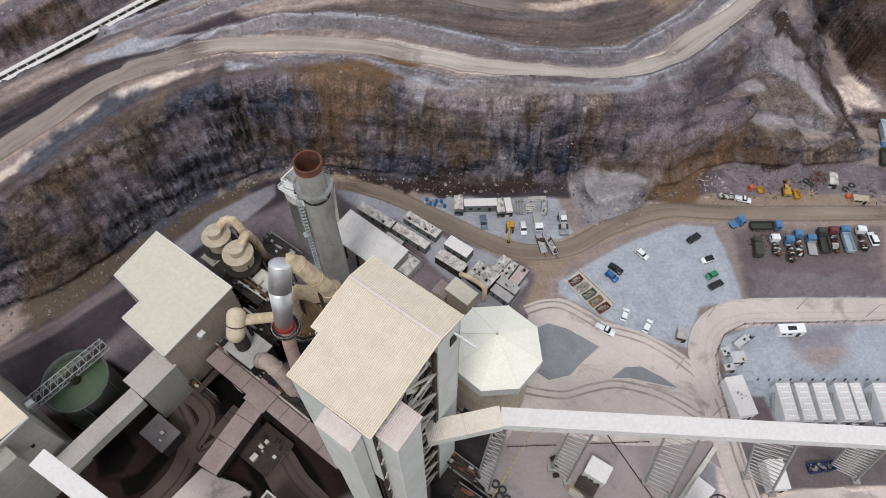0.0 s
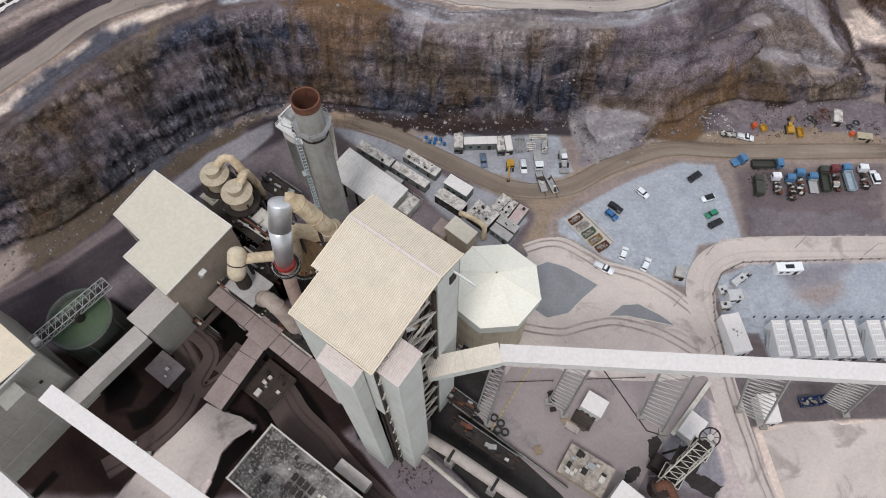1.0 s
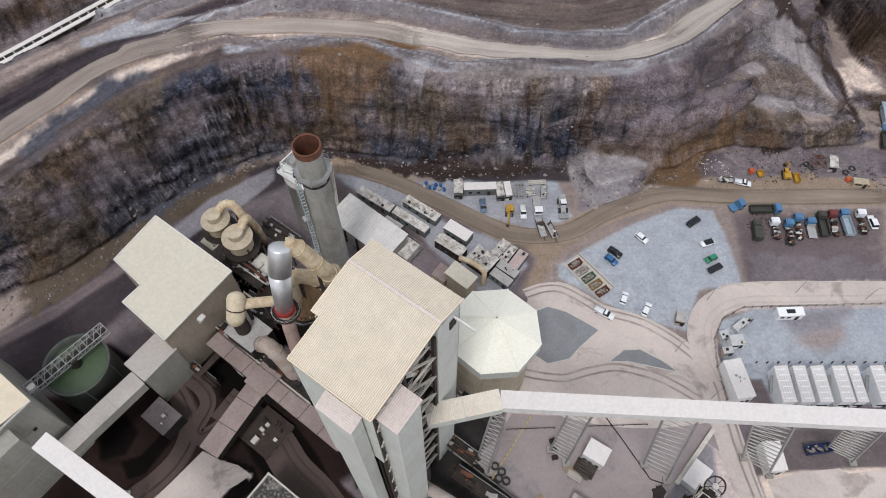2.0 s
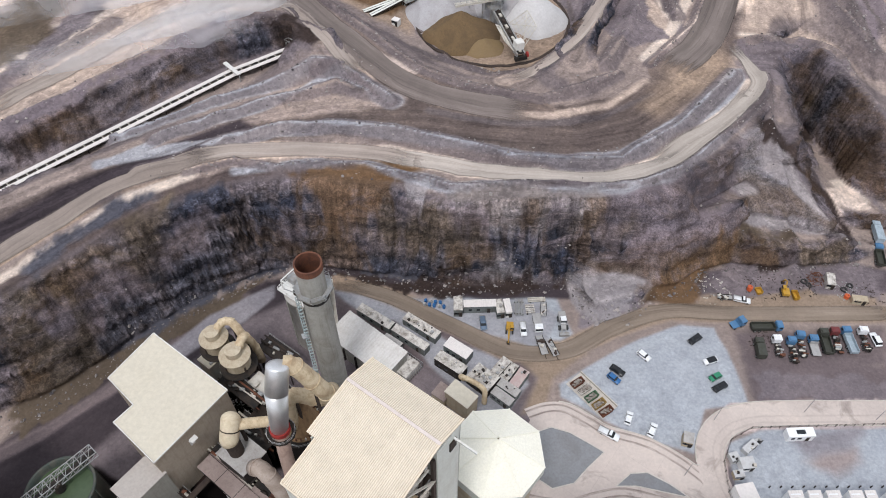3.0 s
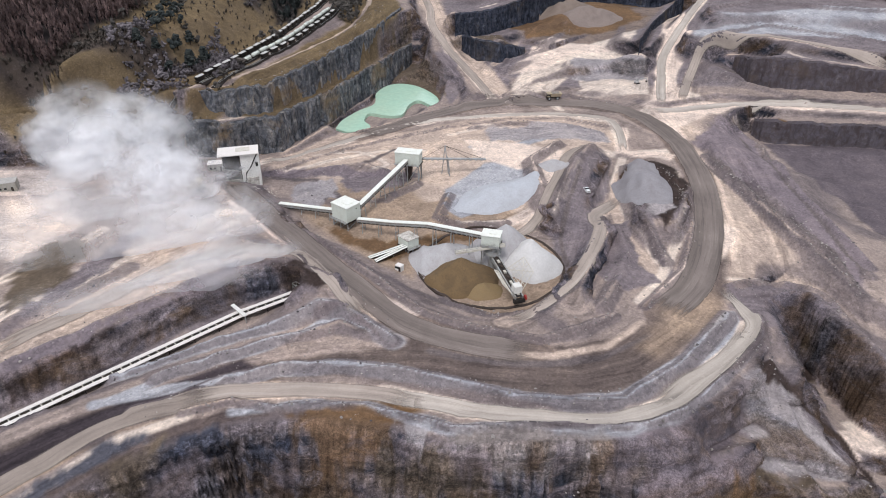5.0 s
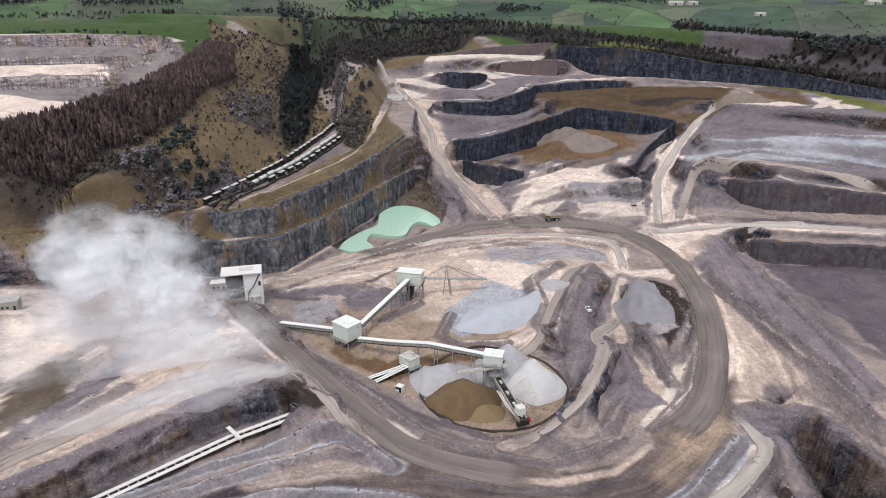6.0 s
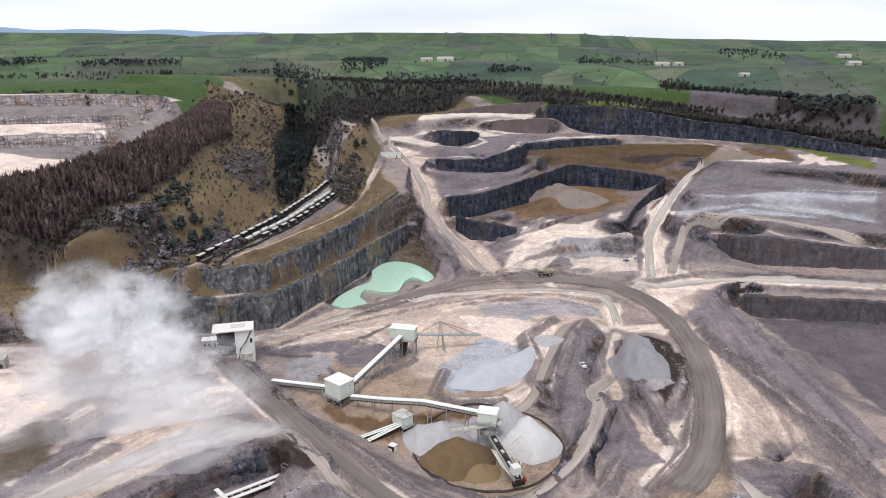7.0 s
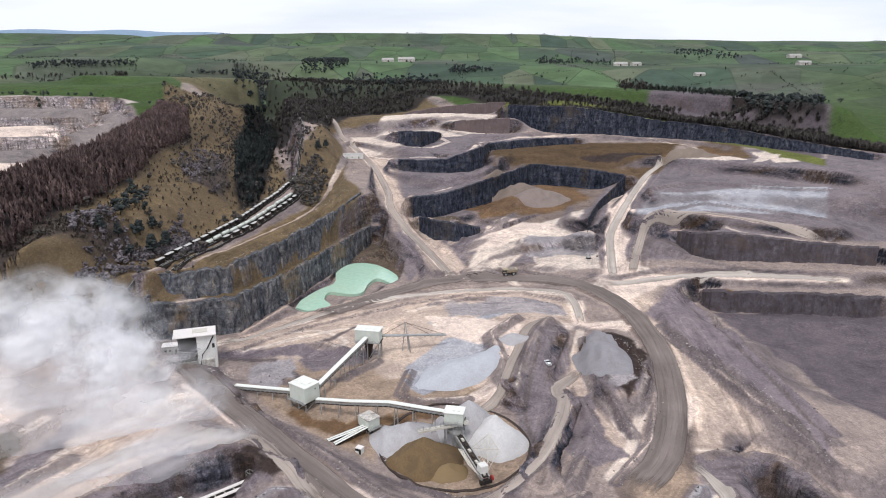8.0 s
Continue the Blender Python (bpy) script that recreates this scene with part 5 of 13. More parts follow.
def land_material():
    m, nt, b, vec = begin("quarry ground", 0.95)
    b.inputs["Specular IOR Level"].default_value = 0.12
    at = nt.nodes.new("ShaderNodeAttribute"); at.attribute_name = "tint"
    fa = nt.nodes.new("ShaderNodeAttribute"); fa.attribute_name = "farm"
    tint, rock = at.outputs["Color"], at.outputs["Alpha"]
    huge = grain(nt, vec, 0.014, 9, 0.62, 0.8)
    big = grain(nt, vec, 0.07, 10, 0.7, 0.35)
    fine = grain(nt, vec, 1.1, 6, 0.7)
    col = mixed(nt, "MULTIPLY", 0.6, tint, ramp(nt, huge, [(0.32, (0.79, 0.79, 0.8)), (0.68, (1.19, 1.16, 1.12))]))
    ca = nt.nodes.new("ShaderNodeAttribute"); ca.attribute_name = "calm"
    busy = ramp(nt, ca.outputs["Fac"], [(0.0, 0.62), (1.0, 0.3)])
    col = mixed(nt, "MULTIPLY", busy, col, ramp(nt, big, [(0.32, (0.6, 0.585, 0.59)), (0.47, (0.96, 0.95, 0.95)), (0.66, (1.3, 1.27, 1.21))]))
    col = mixed(nt, "MULTIPLY", 0.75, col, ramp(nt, fine, [(0.3, 0.8), (0.7, 1.16)]))
    # wheel streaks lying along the nearest road
    fl = nt.nodes.new("ShaderNodeAttribute"); fl.attribute_name = "flow"
    xyz = nt.nodes.new("ShaderNodeSeparateXYZ"); nt.links.new(stretched(nt, vec, (0.03, 0.03, 0.0)), xyz.inputs[0])
    lane = nt.nodes.new("ShaderNodeCombineXYZ")
    wide = nt.nodes.new("ShaderNodeMath"); wide.operation = "MULTIPLY"; wide.inputs[1].default_value = 0.42
    nt.links.new(fl.outputs["Fac"], wide.inputs[0]); nt.links.new(wide.outputs[0], lane.inputs[0])
    nt.links.new(xyz.outputs[0], lane.inputs[1]); nt.links.new(xyz.outputs[1], lane.inputs[2])
    rut = grain(nt, lane.outputs[0], 1.0, 7, 0.66)
    near = nt.nodes.new("ShaderNodeMapRange"); near.inputs["From Min"].default_value, near.inputs["From Max"].default_value = 4.0, 22.0
    near.inputs["To Min"].default_value, near.inputs["To Max"].default_value = 0.8, 0.0
    nt.links.new(fl.outputs["Fac"], near.inputs["Value"])
    open_ground = mixed(nt, "MULTIPLY", 1.0, near.outputs[0], ramp(nt, ca.outputs["Fac"], [(0.0, 1.0), (1.0, 0.25)]))
    col = mixed(nt, "MULTIPLY", open_ground, col, ramp(nt, rut, [(0.32, (0.62, 0.6, 0.6)), (0.48, (0.96, 0.95, 0.95)), (0.55, (1.03, 1.02, 1.01)), (0.7, (1.32, 1.3, 1.26))]))
    # patches of loose rubble, dark and pale stones mixed
    where = ramp(nt, grain(nt, vec, 0.035, 5, 0.6, 0.8), [(0.5, 0.0), (0.57, 0.75)])
    where = mixed(nt, "MULTIPLY", 1.0, where, busy)
    stones = ramp(nt, grain(nt, vec, 0.3, 8, 0.75, 0.8), [(0.36, 0.5), (0.49, 0.95), (0.64, 1.45)])
    col = mixed(nt, "MULTIPLY", where, col, stones)
    # broken limestone faces: dark wet beds, brown clay runs, pale scree
    beds = grain(nt, stretched(nt, vec, (0.022, 0.022, 0.13)), 1.0, 8, 0.68, 0.8)
    clay = grain(nt, vec, 0.022, 6, 0.65, 1.2)
    scree = grain(nt, stretched(nt, vec, (0.05, 0.05, 0.09)), 1.0, 7, 0.7, 1.5)
    crack = grain(nt, vec, 0.24, 10, 0.74, 1.8)
    stone = ramp(nt, beds, [(0.36, (0.032, 0.037, 0.052)), (0.44, (0.06, 0.065, 0.083)), (0.5, (0.14, 0.125, 0.138)), (0.64, (0.21, 0.186, 0.192))])
    stone = mixed(nt, "MIX", ramp(nt, clay, [(0.49, 0.0), (0.58, 0.85)]), stone, (0.135, 0.096, 0.066))
    stone = mixed(nt, "MIX", ramp(nt, scree, [(0.50, 0.0), (0.60, 0.85)]), stone, (0.25, 0.222, 0.235))
    pa = nt.nodes.new("ShaderNodeAttribute"); pa.attribute_name = "paint"
    bed = mixed(nt, "MULTIPLY", 0.8, tint, ramp(nt, beds, [(0.36, (0.62, 0.64, 0.7)), (0.5, (1.0, 1.0, 1.0)), (0.64, (1.5, 1.44, 1.4))]))
    bed = mixed(nt, "MIX", ramp(nt, clay, [(0.48, 0.0), (0.6, 0.6)]), bed, (0.165, 0.115, 0.074))
    bed = mixed(nt, "MIX", ramp(nt, scree, [(0.53, 0.0), (0.63, 0.4)]), bed, (0.25, 0.222, 0.235))
    stone = mixed(nt, "MIX", ramp(nt, pa.outputs["Fac"], [(0.0, 0.0), (1.0, 0.9)]), stone, bed)
    so = nt.nodes.new("ShaderNodeAttribute"); so.attribute_name = "sound"
    sa = nt.nodes.new("ShaderNodeAttribute"); sa.attribute_name = "strata"
    lie = sa.outputs["Vector"]
    joints = grain(nt, stretched(nt, lie, (0.55, 0.5, 0.07)), 1.0, 6, 0.66, 0.5)
    slabs = grain(nt, stretched(nt, lie, (0.02, 0.1, 0.42)), 1.0, 6, 0.66, 0.4)
    streaks = grain(nt, stretched(nt, lie, (0.30, 0.0, 0.028)), 1.0, 7, 0.64, 0.3)
    firm = mixed(nt, "MULTIPLY", 0.9, stone, ramp(nt, joints, [(0.34, 0.4), (0.47, 0.95), (0.66, 1.4)]))
    firm = mixed(nt, "MULTIPLY", 0.85, firm, ramp(nt, slabs, [(0.36, 0.5), (0.48, 1.0), (0.64, 1.35)]))
    firm = mixed(nt, "MULTIPLY", 0.7, firm, ramp(nt, crack, [(0.34, 0.5), (0.47, 0.96), (0.68, 1.3)]))
    loose = mixed(nt, "MULTIPLY", 0.9, stone, ramp(nt, streaks, [(0.34, 0.62), (0.5, 1.0), (0.66, 1.3)]))
    loose = mixed(nt, "MULTIPLY", 0.7, loose, ramp(nt, fine, [(0.32, 0.78), (0.68, 1.2)]))
    stone = mixed(nt, "MIX", ramp(nt, so.outputs["Fac"], [(0.1, 0.0), (0.8, 1.0)]), loose, firm)
    patch = grain(nt, vec, 0.16, 8, 0.72, 0.9)
    stone = mixed(nt, "MULTIPLY", 0.8, stone, ramp(nt, patch, [(0.34, (0.5, 0.47, 0.45)), (0.48, (1.0, 0.99, 0.98)), (0.64, (1.32, 1.3, 1.32))]))
    grit = grain(nt, vec, 2.2, 5, 0.75)
    stone = mixed(nt, "MULTIPLY", 0.8, stone, ramp(nt, grit, [(0.34, 0.6), (0.5, 1.0), (0.66, 1.35)]))
    # single blocks and slabs, each with a tone of its own
    jag = nt.nodes.new("ShaderNodeVectorMath"); jag.operation = "MULTIPLY_ADD"
    warp = nt.nodes.new("ShaderNodeTexNoise"); warp.inputs["Scale"].default_value = 0.6; warp.inputs["Detail"].default_value = 3
    nt.links.new(vec, warp.inputs["Vector"])
    nt.links.new(warp.outputs["Color"], jag.inputs[0]); jag.inputs[1].default_value = (1.6, 1.6, 1.6); nt.links.new(vec, jag.inputs[2])
    tones = []
    for size, squash in ((0.42, 1.6), (1.25, 1.3)):
        cell = nt.nodes.new("ShaderNodeTexVoronoi"); cell.inputs["Scale"].default_value = size
        nt.links.new(stretched(nt, jag.outputs[0], (1.0, 1.0, squash)), cell.inputs["Vector"])
        pick = nt.nodes.new("ShaderNodeSeparateColor"); nt.links.new(cell.outputs["Color"], pick.inputs[0])
        tones.append((pick.outputs[0], cell.outputs["Distance"]))
    blocky = ramp(nt, so.outputs["Fac"], [(0.1, 0.25), (0.9, 0.75)])
    stone = mixed(nt, "MULTIPLY", blocky, stone, ramp(nt, tones[0][0], [(0.0, 0.7), (0.5, 0.97), (1.0, 1.3)]))
    stone = mixed(nt, "MULTIPLY", blocky, stone, ramp(nt, tones[1][0], [(0.0, 0.55), (0.5, 0.97), (0.9, 1.25), (1.0, 1.5)]))
    to = nt.nodes.new("ShaderNodeAttribute"); to.attribute_name = "tone"
    toned = nt.nodes.new("ShaderNodeVectorMath"); toned.operation = "SCALE"
    nt.links.new(stone, toned.inputs[0]); nt.links.new(to.outputs["Fac"], toned.inputs["Scale"])
    # gravel and lumps on the open ground
    lumpy = ramp(nt, ca.outputs["Fac"], [(0.0, 0.34), (1.0, 0.12)])
    col = mixed(nt, "MULTIPLY", lumpy, col, ramp(nt, tones[1][0], [(0.0, 0.62), (0.3, 0.95), (0.8, 1.04), (1.0, 1.5)]))
    col = mixed(nt, "MULTIPLY", 0.2, col, ramp(nt, tones[0][0], [(0.0, 0.78), (1.0, 1.22)]))
    col = mixed(nt, "MIX", rock, col, toned.outputs[0])
    # pastures far off: walled fields of differing green, coloured duller and bluer as haze
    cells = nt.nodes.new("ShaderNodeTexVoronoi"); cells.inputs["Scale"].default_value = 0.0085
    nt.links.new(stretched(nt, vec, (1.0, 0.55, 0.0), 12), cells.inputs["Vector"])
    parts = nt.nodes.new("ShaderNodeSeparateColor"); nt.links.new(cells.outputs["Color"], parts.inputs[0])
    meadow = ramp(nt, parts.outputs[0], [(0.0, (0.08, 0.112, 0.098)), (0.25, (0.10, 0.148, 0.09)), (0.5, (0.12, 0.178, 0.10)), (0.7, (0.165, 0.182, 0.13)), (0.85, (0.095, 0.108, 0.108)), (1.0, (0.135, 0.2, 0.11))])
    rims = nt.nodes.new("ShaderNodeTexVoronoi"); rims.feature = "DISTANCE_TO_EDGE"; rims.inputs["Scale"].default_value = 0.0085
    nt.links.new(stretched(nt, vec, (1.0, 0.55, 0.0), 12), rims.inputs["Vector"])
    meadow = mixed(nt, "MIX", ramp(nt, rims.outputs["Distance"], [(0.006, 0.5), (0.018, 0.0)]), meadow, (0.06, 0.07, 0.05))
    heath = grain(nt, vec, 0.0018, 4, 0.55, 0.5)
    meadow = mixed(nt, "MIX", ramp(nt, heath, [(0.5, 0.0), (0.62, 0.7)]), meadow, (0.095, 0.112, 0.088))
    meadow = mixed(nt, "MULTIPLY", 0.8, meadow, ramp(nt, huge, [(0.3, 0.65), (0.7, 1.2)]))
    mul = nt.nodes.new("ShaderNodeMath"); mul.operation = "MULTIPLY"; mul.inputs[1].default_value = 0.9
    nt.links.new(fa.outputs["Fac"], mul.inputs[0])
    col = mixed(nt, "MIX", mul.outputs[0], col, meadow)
    deep = nt.nodes.new("ShaderNodeGamma"); deep.inputs[1].default_value = 1.22
    nt.links.new(col, deep.inputs[0])
    col = mixed(nt, "MULTIPLY", 1.0, deep.outputs[0], (1.14, 1.115, 1.12))
    nt.links.new(col, b.inputs["Base Color"])
    add = nt.nodes.new("ShaderNodeMath"); add.operation = "MULTIPLY_ADD"; add.inputs[2].default_value = 0.0
    nt.links.new(crack, add.inputs[0])
    keep = nt.nodes.new("ShaderNodeMath"); keep.operation = "MULTIPLY_ADD"; keep.inputs[1].default_value = 0.85; keep.inputs[2].default_value = 0.15
    nt.links.new(rock, keep.inputs[0]); nt.links.new(keep.outputs[0], add.inputs[1])
    bumped(nt, b, add.outputs[0], 0.8, 1.0)
    return m


build_land()


# ---- building kit
def part(name, bm, material, parent=None, label="", round_over=False):
    me = bpy.data.meshes.new(name)
    bm.normal_update()
    bm.to_mesh(me)
    bm.free()
    me.materials.append(material)
    if round_over:
        for p in me.polygons:
            p.use_smooth = True
    ob = new(name, me)
    if parent:
        ob.parent = parent
    if label:
        ob["label"] = label
    return ob


def again(ob, m, parent):
    """The same part once more, on the same mesh."""
    o = new(ob.name.split(".")[0], ob.data)
    o.parent = parent
    o.matrix_basis = m
    return o


def thing(name, label, category, m=None, group=""):
    e = new(name)
    e.empty_display_size = 0.5
    if m is not None:
        e.matrix_basis = m
    return tagged(e, label, category, group)


def box(bm, cx, cy, cz, sx, sy, sz, rz=0.0, bevel=0.0):
    m = Matrix.Translation((cx, cy, cz)) @ Matrix.Rotation(radians(rz), 4, "Z") @ Matrix.Diagonal((sx, sy, sz, 1))
    r = bmesh.ops.create_cube(bm, size=1, matrix=m)
    if bevel:
        es = list({e for v in r["verts"] for e in v.link_edges})
        bmesh.ops.bevel(bm, geom=es, offset=bevel, segments=2, affect="EDGES", profile=0.5)
    return bm


def slab(*a, **k):
    return box(bmesh.new(), *a, **k)


def prism(bm, outline, z0, z1):
    n = len(outline)
    lo = [bm.verts.new((x, y, z0(x, y) if callable(z0) else z0)) for x, y in outline]
    hi = [bm.verts.new((x, y, z1(x, y) if callable(z1) else z1)) for x, y in outline]
    bm.faces.new(lo[::-1])
    bm.faces.new(hi)
    for k in range(n):
        bm.faces.new((lo[k], lo[(k + 1) % n], hi[(k + 1) % n], hi[k]))
    bmesh.ops.recalc_face_normals(bm, faces=bm.faces)
    return bm


def cyl(bm, x, y, z0, z1, r0, r1=None, seg=24):
    r1 = r0 if r1 is None else r1
    bmesh.ops.create_cone(bm, cap_ends=True, segments=seg, radius1=r0, radius2=max(r1, 0.001), depth=z1 - z0, matrix=Matrix.Translation((x, y, (z0 + z1) / 2)))
    return bm


def lathe(bm, x, y, profile, seg=32):
    """A turned shape from (radius, height) pairs."""
    rings = []
    for r, z in profile:
        rings.append([bm.verts.new((x + r * math.cos(2 * math.pi * k / seg), y + r * math.sin(2 * math.pi * k / seg), z)) for k in range(seg)])
    for a, b in zip(rings, rings[1:]):
        for k in range(seg):
            bm.faces.new((a[k], a[(k + 1) % seg], b[(k + 1) % seg], b[k]))
    return bm


def beam(bm, a, b, w, h=None):
    a, b = Vector(a), Vector(b)
    h = w if h is None else h
    d = b - a
    q = d.to_track_quat("Z", "Y") if abs(d.z) > 1e-6 or True else None
    m = Matrix.Translation((a + b) / 2) @ q.to_matrix().to_4x4() @ Matrix.Diagonal((w, h, d.length, 1))
    bmesh.ops.create_cube(bm, size=1, matrix=m)
    return bm


def girder(bm, a, b, w, h):
    """A straight level or sloping member, w wide across and h deep, kept upright."""
    a, b = Vector(a), Vector(b)
    d = b - a
    side = Vector((-d.y, d.x, 0)).normalized() * (w / 2)
    up = side.cross(d).normalized() * (h / 2)
    if up.z < 0:
        up = -up
    vs = [bm.verts.new(p + s * side + u * up) for p in (a, b) for s, u in ((-1, -1), (1, -1), (1, 1), (-1, 1))]
    for f in ((0, 1, 2, 3), (7, 6, 5, 4), (0, 4, 5, 1), (1, 5, 6, 2), (2, 6, 7, 3), (3, 7, 4, 0)):
        bm.faces.new([vs[k] for k in f])
    bmesh.ops.recalc_face_normals(bm, faces=bm.faces)
    return bm


def pipe(bm, pts, r, seg=14, caps=True):
    pts = [Vector(p) for p in pts]
    rings, n = [], len(pts)
    rr = r if isinstance(r, (list, tuple)) else [r] * n
    for i, p in enumerate(pts):
        a = (pts[i] - pts[i - 1]).normalized() if i else (pts[1] - pts[0]).normalized()
        b = (pts[i + 1] - pts[i]).normalized() if i < n - 1 else a
        t = (a + b).normalized()
        ref = Vector((0, 0, 1)) if abs(t.z) < 0.93 else Vector((0, 1, 0))
        s = t.cross(ref).normalized()
        u = s.cross(t).normalized()
        rings.append([bm.verts.new(p + (s * math.cos(2 * math.pi * k / seg) + u * math.sin(2 * math.pi * k / seg)) * rr[i]) for k in range(seg)])
    for a, b in zip(rings, rings[1:]):
        # match the ring starts, so that the skin does not twist
        off = min(range(seg), key=lambda o: (a[0].co - b[o].co).length)
        for k in range(seg):
            bm.faces.new((a[k], a[(k + 1) % seg], b[(k + 1 + off) % seg], b[(k + off) % seg]))
        rot = b[off:] + b[:off]
        b[:] = rot
    if caps:
        bm.faces.new(rings[0][::-1])
        bm.faces.new(rings[-1])
    bmesh.ops.recalc_face_normals(bm, faces=bm.faces)
    return bm


def curve_pts(pts, n=6):
    """Rounds a broken line into an arc-like one."""
    pts = [Vector(p) for p in pts]
    out = []
    for i in range(len(pts) - 1):
        p0, p1, p2, p3 = pts[max(i - 1, 0)], pts[i], pts[i + 1], pts[min(i + 2, len(pts) - 1)]
        for k in range(n):
            t = k / n
            out.append(0.5 * ((2 * p1) + (p2 - p0) * t + (2 * p0 - 5 * p1 + 4 * p2 - p3) * t * t + (3 * p1 - p0 - 3 * p2 + p3) * t ** 3))
    return out + [pts[-1]]


def sheet(bm, a, b, c, d, pitch, depth, thick=0.06):
    """Corrugated sheeting over the quad a b c d, ribs running from the edge a-b to the edge d-c."""
    a, b, c, d = (Vector(p) for p in (a, b, c, d))
    n = max(2, int((b - a).length / pitch * 2))
    up = (b - a).cross(d - a).normalized()
    tops, ends = [], []
    for k in range(n + 1):
        lift = up * (depth if k % 2 else 0)
        tops.append((bm.verts.new(a.lerp(b, k / n) + lift), bm.verts.new(d.lerp(c, k / n) + lift)))
        ends.append((bm.verts.new(a.lerp(b, k / n) - up * thick), bm.verts.new(d.lerp(c, k / n) - up * thick)))
    for k in range(n):
        for s, flip in ((tops, False), (ends, True)):
            f = (s[k][0], s[k + 1][0], s[k + 1][1], s[k][1])
            bm.faces.new(f[::-1] if flip else f)
        bm.faces.new((ends[k][0], ends[k + 1][0], tops[k + 1][0], tops[k][0]))
        bm.faces.new((tops[k][1], tops[k + 1][1], ends[k + 1][1], ends[k][1]))
    bm.faces.new((tops[0][0], tops[0][1], ends[0][1], ends[0][0]))
    bm.faces.new((ends[n][0], ends[n][1], tops[n][1], tops[n][0]))
    return bm


def rail_run(bm, pts, h=1.1, post=2.0, r=0.05):
    for a, b in zip(pts, pts[1:]):
        a, b = Vector(a), Vector(b)
        n = max(1, int((b - a).length / post))
        for k in range(n + 1):
            p = a.lerp(b, k / n)
            beam(bm, p, p + Vector((0, 0, h)), r * 1.6)
        for f in (0.5, 1.0):
            beam(bm, a + Vector((0, 0, h * f)), b + Vector((0, 0, h * f)), r * 1.4)
    return bm


CLAD = coat("pale green-grey cladding", (0.60, 0.62, 0.57), (0.42, 0.40, 0.34), 0.45, 0.55, scale=0.12)
CLAD_WHITE = coat("off-white cladding", (0.72, 0.71, 0.68), (0.45, 0.41, 0.36), 0.4, 0.5, scale=0.12)
ROOF_CREAM = coat("dusty cream roof sheeting", (0.71, 0.615, 0.48), (0.60, 0.475, 0.33), 0.2, 0.75, scale=0.03)
ROOF_RIBBED = coat("dusty cream ribbed roof sheeting", (0.74, 0.655, 0.53), (0.68, 0.56, 0.40), 0.2, 0.7, scale=0.03, ribs=0.32, groove_dark=0.62)
ROOF_TAN = coat("dusty tan flat roof", (0.60, 0.55, 0.45), (0.50, 0.43, 0.32), 0.2, 0.85, scale=0.08)
ROOF_WHITE = coat("white roof sheeting", (0.70, 0.655, 0.625), (0.6, 0.54, 0.49), 0.16, 0.6, scale=0.1)
ROOF_GREY = coat("dusty grey roof", (0.42, 0.40, 0.38), (0.24, 0.22, 0.20), 0.6, 0.85, scale=0.2)
ROOF_DARK = coat("dark bitumen roof", (0.05, 0.045, 0.041), (0.46, 0.42, 0.39), 0.95, 0.9, scale=0.08)
CONCRETE = coat("weathered concrete", (0.34, 0.33, 0.30), (0.17, 0.15, 0.12), 0.6, 0.9, scale=0.2)
PAVING = coat("pale dusty concrete", (0.50, 0.45, 0.42), (0.30, 0.26, 0.24), 0.55, 0.92, scale=0.07)
# dirty steel, taken near black to imitate the shaded gaps between plant
DARKSTEEL = coat("dirty dark steel", (0.024, 0.022, 0.021), (0.075, 0.054, 0.04), 0.7, 0.7, 0.3, scale=0.4)
STEEL = coat("grey painted steel", (0.36, 0.37, 0.37), (0.24, 0.18, 0.13), 0.5, 0.55, 0.3, scale=0.5)
PALESTEEL = coat("pale painted steel", (0.58, 0.55, 0.49), (0.34, 0.27, 0.20), 0.5, 0.6, scale=0.4)
DUCT = coat("dusty tan ductwork", (0.62, 0.51, 0.35), (0.30, 0.19, 0.10), 0.7, 0.75, scale=0.3)
# dust-caked steel, also darkened in the colour for the shaded works
DUSTY = coat("dust-caked brown steelwork", (0.06, 0.043, 0.035), (0.022, 0.016, 0.014), 0.7, 0.9, scale=0.25)
SILVER = coat("bright aluminium duct lagging", (0.74, 0.74, 0.74), (0.5, 0.48, 0.45), 0.3, 0.4, 0.85, scale=0.3)
RUST = coat("rusty brown iron", (0.16, 0.065, 0.038), (0.06, 0.03, 0.025), 0.7, 0.85, scale=0.5)
RED = coat("red painted flange", (0.36, 0.035, 0.03), (0.14, 0.03, 0.025), 0.5, 0.6, scale=0.6)
GREENWATER = coat("pale green process water", (0.075, 0.105, 0.058), (0.05, 0.075, 0.045), 0.5, 0.15, scale=0.05)
TANKWALL = coat("dark green tank wall", (0.055, 0.07, 0.06), (0.12, 0.10, 0.08), 0.6, 0.6, scale=0.3)
RUBBER = coat("black rubber", (0.025, 0.025, 0.026), (0.08, 0.07, 0.065), 0.5, 0.85, scale=2.0)
GLASS_DARK = coat("dark vehicle glass", (0.02, 0.024, 0.028), (0.05, 0.05, 0.05), 0.3, 0.12, scale=1.0)
ASPHALT = coat("grey asphalt", (0.235, 0.24, 0.25), (0.17, 0.16, 0.16), 0.6, 0.92, scale=0.12)
KERB = coat("pale concrete kerb", (0.55, 0.51, 0.46), (0.34, 0.3, 0.26), 0.5, 0.9, scale=0.5)


def works(x, y, z=0.0):
    """The grid of the works, which is turned to the view."""
    return pose(x, y, z, 0, 0, -36.5)


